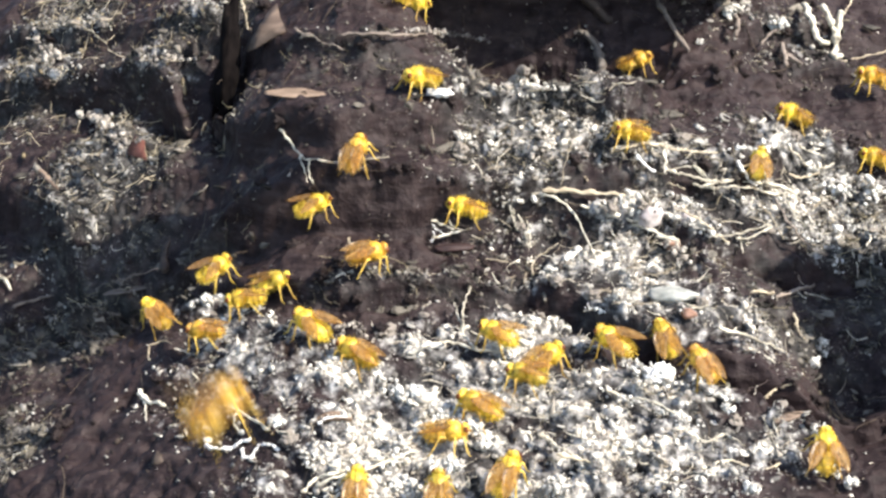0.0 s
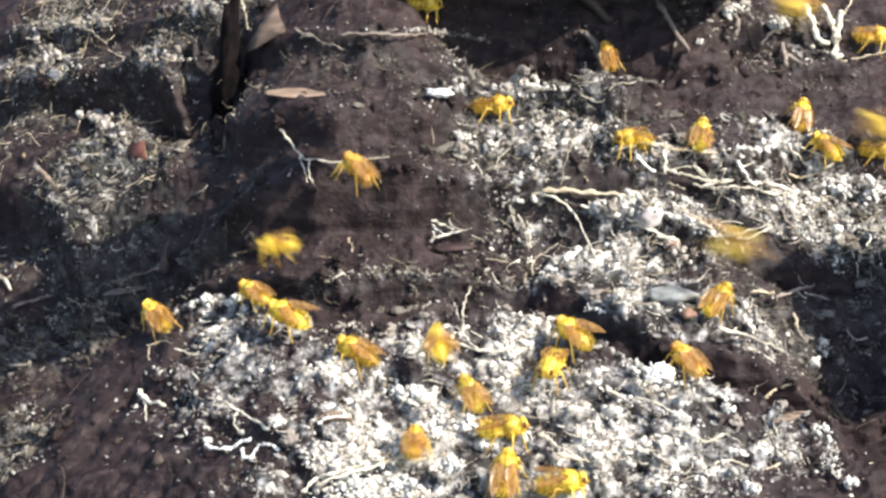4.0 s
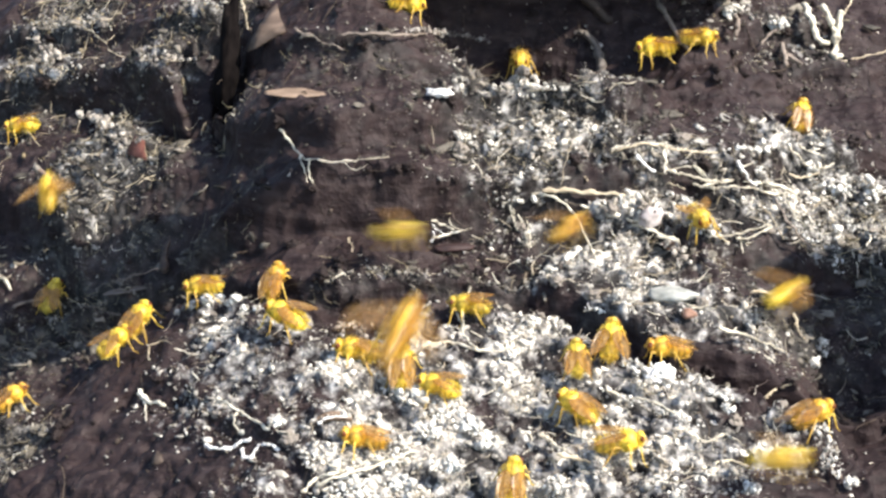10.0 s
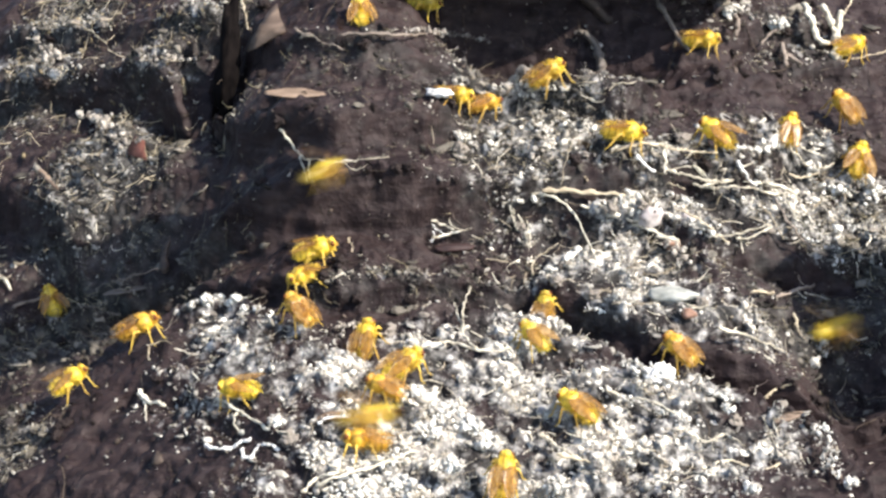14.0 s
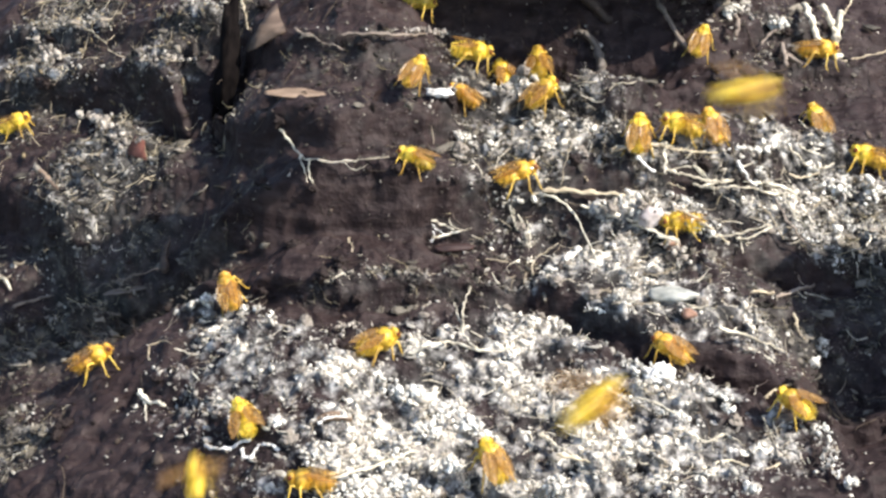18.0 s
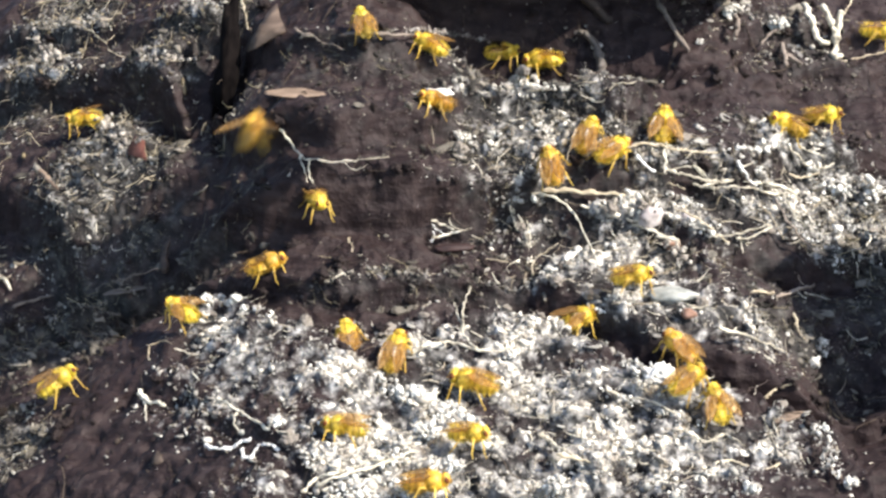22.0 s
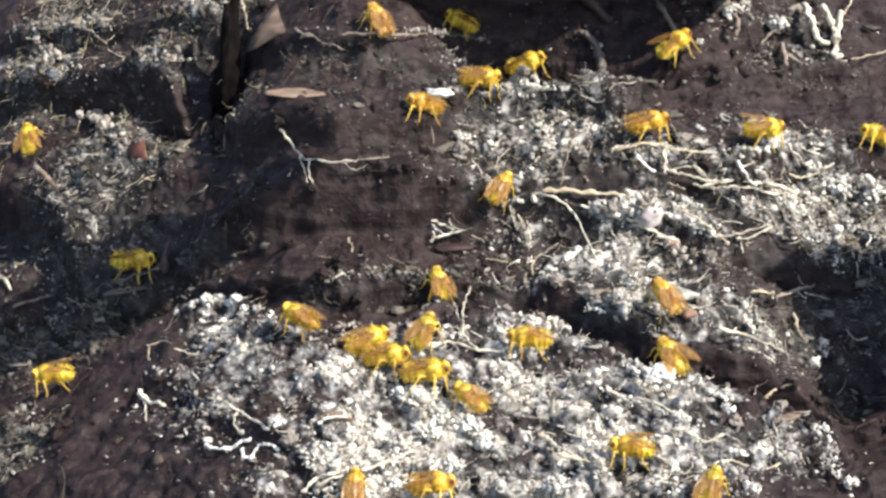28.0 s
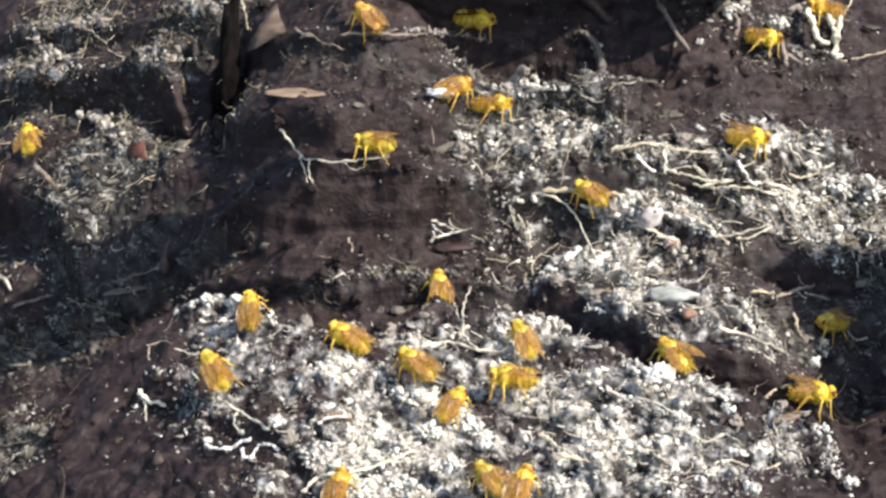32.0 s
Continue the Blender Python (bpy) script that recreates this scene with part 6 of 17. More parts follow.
def motions():
    key_fly(0, 1.03, [(0, -4.7, 21.1, 25, 211, 0.13, -0.1), (0.21, -4.7, 21.1, 25, 217, 0.13, -0.1), (0.28, -3.6, 20.4, 23.9, 261, 0.13, -0.1), (0.34, -2.4, 19.8, 22.7, 310, 0.13, -0.1), (0.41, -1.2, 19.1, 21.6, 366, 0.21, -0.03), (1, -1.3, 19.1, 21.6, 360, 0.21, -0.03), (1.18, -1.3, 19.1, 21.6, 356, 0.21, -0.03), (1.29, 4.1, 25.9, 31.5, 384, 0.21, -0.03), (1.4, 9.6, 38.1, 30.8, 407, 0.21, -0.03), (1.52, 15, 55.6, 19.4, 432, 0.02, -0.46), (2, 15, 55.6, 19.4, 431, 0.02, -0.46), (2.06, 14.9, 55.6, 19.4, 428, 0.02, -0.46), (2.18, 38.4, 51.4, 28.1, 390, 0.02, -0.46), (2.31, 61.7, 50.2, 30.8, 350, 0.02, -0.46), (2.43, 85.1, 52.1, 27.4, 309, 0.02, -0.46), (2.56, 108.6, 56.9, 18.1, 272, -0.03, -0.23), (3, 108.4, 56.9, 18.1, 268, -0.03, -0.23), (3.84, 108.5, 56.9, 18.1, 263, -0.03, -0.23), (3.97, 81.5, 51.5, 29.8, 235, -0.03, -0.23), (4.09, 54.6, 49, 35.5, 202, -0.03, -0.23), (4.22, 27.6, 49.6, 35.3, 169, -0.03, -0.23), (4.34, 0.8, 53.2, 29, 131, 0.21, -0.28), (6, 0.7, 53.2, 29, 136, 0.21, -0.28), (6.05, 0.9, 53.2, 29, 132, 0.21, -0.28), (6.18, 27.9, 49.6, 35.3, 94, 0.21, -0.28), (6.3, 55.1, 49, 35.6, 52, 0.21, -0.28), (6.43, 82.3, 51.3, 29.9, 10, 0.21, -0.28), (6.55, 109.4, 56.7, 18.2, -25, 0.05, -0.1), (7, 109.5, 56.7, 18.2, -32, 0.05, -0.1), (7.4, 109.4, 56.7, 18.2, -26, 0.05, -0.1), (7.65, 76.4, -2.5, 15.6, -16, 0.05, -0.1), (7.9, 43.3, -49.6, -11.1, 2, 0, -0.03), (7.95, 34.3, -49.6, -10.1, 0, 0, -0.03), (8, 43.3, -49.6, -11.1, 0, 0, -0.03), (8.05, 52.3, -49.6, -9.6, 0, 0, -0.03), (8.21, 43.5, -49.6, -11.1, 3, 0, -0.03), (8.38, 67.8, -46.1, -3.4, -21, 0, -0.03), (8.55, 92.5, -30.6, -19.8, -36, 0.21, -0.12), (9, 92.3, -30.6, -19.8, -42, 0.21, -0.12), (9.17, 92.2, -30.6, -19.8, -46, 0.21, -0.12), (9.29, 80.5, -15.8, 0.2, -76, 0.21, -0.12), (9.42, 68.7, 2, 14.3, -111, 0.21, -0.12), (9.54, 56.8, 22.8, 22.4, -145, 0.21, -0.12), (9.67, 44.8, 46.6, 24.4, -186, -0.21, -0.03), (10, 45, 46.6, 24.4, -180, -0.21, -0.03), (11, 45, 46.6, 24.4, -180, -0.21, -0.03), (11.37, 44.8, 46.6, 24.4, -178, -0.21, -0.03), (11.46, 41.5, 33.9, 31.3, -217, -0.21, -0.03), (11.54, 38, 24.2, 32.3, -254, -0.21, -0.03), (11.63, 34.5, 17.6, 27.2, -292, -0.21, -0.03), (11.71, 30.9, 13.9, 16.2, -331, -0.03, -0.2), (12, 31, 13.9, 16.2, -329, -0.03, -0.2), (12.53, 31, 13.9, 16.2, -331, -0.03, -0.2), (12.63, 30.4, 13.4, 15.9, -344, -0.03, -0.2), (12.73, 29.9, 13, 15.6, -357, -0.03, -0.03), (13, 29.9, 13, 15.6, -360, -0.03, -0.03), (13.22, 30.1, 13, 15.6, -367, -0.03, -0.03), (13.32, 32.2, 12.7, 16, -360, -0.03, -0.03), (13.42, 34.7, 12.4, 16.4, -355, 0.21, -0.03), (14, 34.6, 12.4, 16.4, -360, 0.21, -0.03), (14.75, 34.7, 12.4, 16.4, -362, 0.21, -0.03), (14.92, 31.9, 10.2, 12.9, -352, 0.21, -0.03), (15.09, 29.2, 8, 9.4, -350, -0.01, -0.12), (17, 29.2, 8, 9.4, -344, -0.01, -0.12), (17.15, 29, 8, 9.4, -337, -0.01, -0.12), (17.26, 32.2, 8, 15.1, -321, -0.01, -0.12), (17.38, 35.1, 9.6, 17.7, -299, -0.01, -0.12), (17.49, 37.9, 12.7, 17.1, -272, -0.03, -0.52), (18, 38.1, 12.7, 17.1, -276, -0.03, -0.52), (18.5, 38.3, 12.7, 17.1, -278, -0.03, -0.52), (18.67, 33.3, 13.1, 16.5, -236, -0.03, -0.52), (18.84, 28.4, 13.5, 15.8, -196, -0.03, -0.12), (19, 28.5, 13.5, 15.8, -196, -0.03, -0.12), (19.44, 28.3, 13.5, 15.8, -193, -0.03, -0.12), (19.61, 31.4, 12.5, 14.7, -140, -0.03, -0.12), (19.78, 34.4, 11.5, 13.5, -79, 0.21, -0.23), (20, 34.3, 11.5, 13.5, -84, 0.21, -0.23), (20.21, 34.5, 11.5, 13.5, -90, 0.21, -0.23), (20.28, 33.4, 12.3, 14.2, -126, 0.21, -0.23), (20.35, 32.5, 13.1, 14.9, -169, 0.21, -0.23), (20.41, 31.5, 13.9, 15.6, -210, -0.03, -0.2), (21, 31.6, 13.9, 15.6, -211, -0.03, -0.2), (21.57, 31.5, 13.9, 15.6, -205, -0.03, -0.2), (21.67, 31.9, 12.1, 14.8, -264, -0.03, -0.2), (21.77, 32.2, 10.2, 13.9, -319, 0.21, -0.28), (22, 32.2, 10.2, 13.9, -316, 0.21, -0.28), (22.26, 32, 10.2, 13.9, -322, 0.21, -0.28), (22.43, 30.9, 25.7, 30.1, -293, 0.21, -0.28), (22.6, 29.3, 53.3, 22.2, -267, -0.21, -0.53), (23, 29.5, 53.3, 22.2, -270, -0.21, -0.53), (24, 30.1, 53.2, 22.2, -270, -0.21, -0.53), (24.26, 29.9, 53.2, 22.2, -263, -0.21, -0.53), (24.36, 29.8, 53.2, 22.2, -315, -0.21, -0.53), (24.46, 29.5, 53.3, 22.2, -361, -0.21, -0.03), (25, 29.5, 53.3, 22.2, -360, -0.21, -0.03), (26.01, 29.5, 53.3, 22.2, -355, -0.21, -0.03), (26.18, 24, 52.2, 24.4, -360, -0.21, -0.03), (26.35, 18.5, 55.1, 18.8, -361, -0.2, -0.03), (28, 18.5, 55.1, 18.8, -360, -0.2, -0.03), (28.22, 18.7, 55.1, 18.8, -367, -0.2, -0.03), (28.32, 16.2, 55, 18.4, -360, -0.2, -0.03), (28.42, 14, 55, 18, -355, 0.08, -0.03), (29, 14, 55, 18, -360, 0.08, -0.03), (29.18, 14.1, 55, 18, -354, 0.08, -0.03), (29.27, 11.1, 53.6, 24.1, -326, 0.08, -0.03), (29.35, 8.2, 53.3, 28.1, -292, 0.08, -0.03), (29.44, 5.4, 53.9, 30.2, -258, 0.08, -0.03), (29.52, 2.6, 55.6, 30.2, -220, 0.21, -0.28), (30, 2.5, 55.6, 30.2, -224, 0.21, -0.28), (30.24, 2.5, 55.6, 30.2, -229, 0.21, -0.28), (30.34, 1.6, 55, 30.5, -218, 0.21, -0.28), (30.44, 0.9, 54.5, 30.9, -214, 0.21, -0.2), (31, 0.7, 54.5, 30.9, -211, 0.21, -0.2), (31.38, 0.9, 54.5, 30.9, -206, 0.21, -0.2), (31.45, 2.5, 55.1, 29.9, -261, 0.21, -0.2), (31.51, 4.4, 55.7, 29, -310, 0.21, -0.2), (31.58, 6.4, 56.3, 28, -361, 0.21, -0.03), (32, 6.2, 56.3, 28, -360, 0.21, -0.03)])
    key_fly(2, 0.88, [(0, 41.1, 48.3, 21.5, 0, -0.21, -0.03), (1, 41.1, 48.3, 21.5, 0, -0.21, -0.03), (1.6, 41.3, 48.3, 21.5, 2, -0.21, -0.03), (1.66, 40.7, 48.5, 21.7, 55, -0.21, -0.03), (1.73, 40.3, 48.6, 22, 109, -0.21, -0.03), (1.8, 39.9, 48.8, 22.2, 161, -0.21, -0.12), (2, 39.9, 48.8, 22.2, 164, -0.21, -0.12), (2.24, 39.8, 48.8, 22.2, 168, -0.21, -0.12), (2.34, 37.6, 50, 22.4, 127, -0.21, -0.12), (2.44, 35.5, 51.2, 22.7, 88, -0.21, -0.53), (3, 35.3, 51.2, 22.7, 90, -0.21, -0.53), (4.67, 35.4, 51.2, 22.7, 93, -0.21, -0.53), (4.79, 29.8, 38.5, 32.5, 60, -0.21, -0.53), (4.9, 24.3, 30.4, 33.1, 30, -0.21, -0.53), (5.01, 18.9, 26.8, 24.6, 4, -0.06, -0.03), (6, 18.8, 26.8, 24.6, 0, -0.06, -0.03), (7, 18.8, 26.8, 24.6, 0, -0.06, -0.03), (7.33, 18.7, 26.8, 24.6, 0, -0.06, -0.03), (7.5, 48.3, 31.2, 32.6, -31, -0.06, -0.03), (7.67, 77.8, 40.9, 29.9, -63, -0.06, -0.03), (7.83, 107.4, 56, 16.5, -92, -0.06, -0.23), (8, 107.3, 56, 16.5, -94, -0.06, -0.23), (9, 107.3, 56, 16.5, -94, -0.06, -0.23), (9.17, 107.5, 56, 16.5, -92, -0.06, -0.23), (9.29, 86.4, 35.9, 22.4, -60, -0.06, -0.23), (9.42, 65.6, 18.9, 22.3, -25, -0.06, -0.23), (9.54, 44.7, 4.8, 16.2, 9, -0.06, -0.23), (9.67, 23.9, -6.3, 4.1, 37, -0.09, -0.28), (9.95, 17.4, -12.5, 5.1, 44, -0.09, -0.28), (10, 23.9, -6.3, 4.1, 44, -0.09, -0.28), (10.05, 30.4, -0.1, 7.6, 44, -0.09, -0.28), (10.27, 23.8, -6.3, 4.1, 46, -0.09, -0.28), (10.52, 61.6, -2.5, 12.8, 71, -0.09, -0.28), (10.77, 99.2, 13.4, -2.4, 103, 0.06, -0.51), (11, 99.2, 13.4, -2.4, 99, 0.06, -0.51), (11.31, 99.3, 13.4, -2.4, 97, 0.06, -0.51), (11.56, 60.9, 28.1, 21, 71, 0.06, -0.51), (11.81, 22.7, 54.8, 20.5, 47, -0.21, -0.28), (12, 22.6, 54.8, 20.5, 44, -0.21, -0.28), (12.46, 22.5, 54.8, 20.5, 49, -0.21, -0.28), (12.63, 24, 35.1, 33.6, 44, -0.21, -0.28), (12.8, 25.6, 25.6, 26.1, 47, -0.21, -0.28), (13, 25.4, 25.6, 26.1, 44, -0.21, -0.28), (13.52, 25.6, 25.6, 26.1, 44, -0.21, -0.28), (13.69, 16.8, 22.6, 28.7, 38, -0.21, -0.28), (13.86, 8.1, 25.6, 19.1, 27, 0.15, -0.2), (14, 8.1, 25.6, 19.1, 31, 0.15, -0.2), (15.8, 8.3, 25.6, 19.1, 31, 0.15, -0.2), (15.9, 7.1, 25.7, 20.2, 16, 0.15, -0.2), (16, 6.2, 25.8, 21.4, 3, 0.13, -0.03), (17, 6.1, 25.8, 21.4, 0, 0.13, -0.03), (17.49, 5.9, 25.8, 21.4, 4, 0.13, -0.03), (17.56, 5.2, 25.5, 21.3, 50, 0.13, -0.03), (17.63, 4.4, 25.2, 21.1, 99, 0.13, -0.03), (17.69, 3.5, 24.9, 21, 151, 0.21, -0.2), (18, 3.5, 24.9, 21, 149, 0.21, -0.2), (18.37, 3.6, 24.9, 21, 153, 0.21, -0.2), (18.47, 4.7, 25.4, 21.2, 129, 0.21, -0.2), (18.57, 5.9, 25.8, 21.4, 112, 0.14, -0.46), (19, 5.8, 25.8, 21.4, 109, 0.14, -0.46), (19.14, 5.6, 25.8, 21.4, 108, 0.14, -0.46), (19.31, 8.3, 22.9, 19.3, 145, 0.14, -0.46), (19.48, 10.9, 20, 17.2, 176, 0.03, -0.03), (20, 10.8, 20, 17.2, 180, 0.03, -0.03), (20.4, 10.9, 20, 17.2, 174, 0.03, -0.03), (20.57, 5.8, 19.2, 23.5, 180, 0.03, -0.03), (20.74, 0.7, 22, 22.5, 176, 0.21, -0.03), (21, 0.7, 22, 22.5, 180, 0.21, -0.03), (21.22, 0.5, 22, 22.5, 177, 0.21, -0.03), (21.32, -0.7, 20.1, 22.1, 180, 0.21, -0.03), (21.42, -2.3, 18.1, 21.6, 176, 0.21, -0.03), (22, -2.1, 18.1, 21.6, 180, 0.21, -0.03), (22.21, -2.1, 18.1, 21.6, 178, 0.21, -0.03), (22.31, -1.8, 19.1, 22.6, 180, 0.21, -0.03), (22.41, -1.4, 20.2, 23.6, 181, 0.21, -0.03), (23, -1.5, 20.2, 23.6, 180, 0.21, -0.03), (23.3, -1.3, 20.2, 23.6, 173, 0.21, -0.03), (23.4, -1.8, 19.2, 22.8, 180, 0.21, -0.03), (23.5, -2.1, 18.2, 21.9, 177, 0.21, -0.03), (24, -2.1, 18.2, 21.9, 180, 0.21, -0.03), (24.21, -2.3, 18.2, 21.9, 185, 0.21, -0.03), (24.38, -39.1, 33.1, 26.6, 142, 0.21, -0.03), (24.55, -76.2, 53.4, 20.7, 104, 0.21, -0.03), (24.71, -113.3, 79, 4.1, 59, 0.01, -0.43), (25, -113.2, 79, 4.1, 65, 0.01, -0.43), (26.39, -113.4, 79, 4.1, 66, 0.01, -0.43), (26.64, -64.1, 0.7, 4.1, 78, 0.01, -0.43), (26.89, -15, -65.6, -19.9, 91, 0.08, -0.53), (28, -14.9, -65.6, -19.9, 90, 0.08, -0.53), (29, -15.3, -65.2, -19, 90, 0.08, -0.53), (30, -16.3, -65.2, -19, 90, -0.04, -0.53), (31, -16.3, -65.2, -19, 90, -0.04, -0.53), (31.53, -16.2, -65.2, -19, 88, -0.04, -0.53), (31.63, -16.5, -65.9, -19.2, 80, -0.04, -0.53), (31.73, -16.9, -66.6, -19.4, 72, -0.17, -0.46), (32, -16.7, -66.6, -19.4, 71, -0.17, -0.46)])
    key_fly(1, 0.97, [(0, 35.9, 12.3, 16.7, 196, 0.17, -0.06), (1, 36.5, 12.3, 15, 196, 0.08, -0.06), (2, 36.5, 12.3, 15, 196, 0.08, -0.06), (3, 36.8, 12.3, 15, 196, 0.05, -0.06), (4.47, 36.6, 12.3, 15, 198, 0.05, -0.06), (4.58, 36, 9.9, 12.3, 245, 0.05, -0.06), (4.69, 35.1, 7.5, 9.6, 295, 0.05, -0.06), (4.81, 34.5, 5.1, 6.9, 342, -0.08, -0.06), (6, 34.3, 5.1, 6.9, 344, -0.08, -0.06), (6.3, 34.2, 5.1, 6.9, 341, -0.08, -0.06), (6.47, 38, 3.1, 7, 360, -0.08, -0.06), (6.64, 41.9, 1.2, 7.1, 375, -0.21, -0.12), (7, 41.7, 1.2, 7.1, 376, -0.21, -0.12), (7.51, 41.9, 1.2, 7.1, 378, -0.21, -0.12), (7.68, 45.9, -0.2, 6.4, 339, -0.21, -0.12), (7.85, 50, -1.6, 5.8, 308, -0.07, -0.17), (8, 50.1, -1.6, 5.8, 301, -0.07, -0.17), (9, 49.6, -2, 3.7, 289, -0.04, -0.2), (10, 49.1, -1.8, 4.2, 282, -0.15, -0.22), (10.26, 49.3, -1.8, 4.2, 282, -0.15, -0.22), (10.43, 74.5, 0.5, 13.2, 309, -0.15, -0.22), (10.6, 99.9, 14.9, -1.7, 335, 0.06, -0.08), (11, 100, 14.9, -1.7, 335, 0.06, -0.08), (12, 100, 14.9, -1.7, 335, 0.06, -0.08), (12.1, 100.1, 14.9, -1.7, 335, 0.06, -0.08), (12.35, 82.8, -27.2, 2.3, 356, 0.06, -0.08), (12.6, 65.4, -57.4, -17.6, 380, 0.06, -0.12), (13, 65.5, -57.4, -17.6, 376, 0.06, -0.12), (13.46, 65.3, -57.4, -17.6, 377, 0.06, -0.12), (13.55, 72.6, -55.6, -10.5, 341, 0.06, -0.12), (13.63, 79.7, -50.8, -9.5, 305, 0.06, -0.12), (13.72, 86.7, -43, -14.4, 269, 0.06, -0.12), (13.8, 93.7, -32.2, -25.3, 240, 0.01, -0.16), (14, 93.8, -32.2, -25.3, 234, 0.01, -0.16), (15.59, 93.7, -32.2, -25.3, 230, 0.01, -0.16), (15.71, 78, -15.7, -4.9, 269, 0.01, -0.16), (15.84, 62.2, 3.8, 9.4, 305, 0.01, -0.16), (15.96, 46.5, 26.4, 17.8, 341, 0.01, -0.16), (16.09, 30.5, 51.9, 20.1, 383, -0.21, -0.12), (17, 30.7, 51.9, 20.1, 376, -0.21, -0.12), (17.25, 30.8, 51.9, 20.1, 376, -0.21, -0.12), (17.36, 27.5, 51.3, 23.3, 399, -0.21, -0.12), (17.47, 24.2, 52.3, 23.3, 421, -0.21, -0.12), (17.59, 21.1, 54.8, 20.2, 445, -0.21, -0.52), (18, 21, 54.8, 20.2, 444, -0.21, -0.52), (18.5, 20.8, 54.8, 20.2, 448, -0.21, -0.52), (18.6, 21.7, 55, 21.2, 447, -0.21, -0.52), (18.7, 22.3, 55.3, 22.3, 450, -0.21, -0.53), (19, 22.4, 55.3, 22.3, 450, -0.21, -0.53), (19.18, 22.3, 55.3, 22.3, 450, -0.21, -0.53), (19.31, 43.4, 51.2, 30.2, 414, -0.21, -0.53), (19.43, 64.4, 50.2, 32.1, 379, -0.21, -0.53), (19.56, 85.4, 52.1, 28.1, 343, -0.21, -0.53), (19.68, 106.4, 57.1, 18, 305, -0.13, -0.15), (20, 106.4, 57.1, 18, 307, -0.13, -0.15), (20.35, 106.4, 57.1, 18, 301, -0.13, -0.15), (20.51, 79.1, 22.4, 19.8, 339, -0.13, -0.15), (20.68, 51.7, -6.9, 10.9, 372, -0.13, -0.15), (20.85, 24.3, -30.9, -8.6, 403, -0, -0.28), (21, 24.4, -30.9, -8.6, 404, -0, -0.28), (21.5, 24.6, -30.9, -8.6, 405, -0, -0.28), (21.67, 24.9, -26.2, -4.6, 398, -0, -0.28), (21.84, 25.2, -16.4, -10.8, 395, -0.07, -0.2), (22, 25.4, -16.4, -10.8, 391, -0.07, -0.2), (22.3, 25.4, -16.4, -10.8, 394, -0.07, -0.2), (22.39, 27.3, -24.5, -4.2, 428, -0.07, -0.2), (22.47, 29.2, -30.7, -1.5, 466, -0.07, -0.2), (22.56, 31.1, -34.9, -2.7, 503, -0.07, -0.2), (22.64, 33.1, -37.2, -7.8, 540, -0.04, -0.03), (23, 33, -37.2, -7.8, 540, -0.04, -0.03), (23.49, 32.9, -37.2, -7.8, 538, -0.04, -0.03), (23.61, 28.1, -38.5, -3.8, 514, -0.04, -0.03), (23.72, 23.1, -37.5, -4.6, 488, -0.04, -0.03), (23.83, 18.4, -34.1, -10, 458, -0.01, -0.5), (24, 18.2, -34.1, -10, 462, -0.01, -0.5), (24.25, 18.4, -34.1, -10, 456, -0.01, -0.5), (24.36, 24, -37.4, -4.3, 488, -0.01, -0.5), (24.48, 29.9, -37.9, -4.1, 514, -0.01, -0.5), (24.59, 35.9, -35.7, -9.3, 543, -0.02, -0.03), (25, 35.7, -35.7, -9.3, 540, -0.02, -0.03), (26.32, 35.6, -35.7, -9.3, 544, -0.02, -0.03), (26.42, 38, -35, -9.6, 508, -0.02, -0.03), (26.52, 40.6, -34.3, -9.9, 472, 0, -0.41), (28, 40.4, -34.3, -9.9, 477, 0, -0.41), (28.39, 40.4, -34.3, -9.9, 477, 0, -0.41), (28.49, 39.9, -33.7, -9.4, 508, 0, -0.41), (28.59, 39.3, -33.1, -8.8, 535, 0, -0.03), (29, 39.4, -33.1, -8.8, 540, 0, -0.03), (29.43, 39.6, -33.1, -8.8, 534, 0, -0.03), (29.53, 39.9, -33.6, -9.2, 508, 0, -0.03), (29.63, 40.3, -34.1, -9.5, 481, 0, -0.41), (30, 40.4, -34.1, -9.5, 477, 0, -0.41), (31, 40.9, -34.2, -9.4, 486, 0.01, -0.35), (32, 40.9, -34.4, -9.9, 486, 0.01, -0.35)])
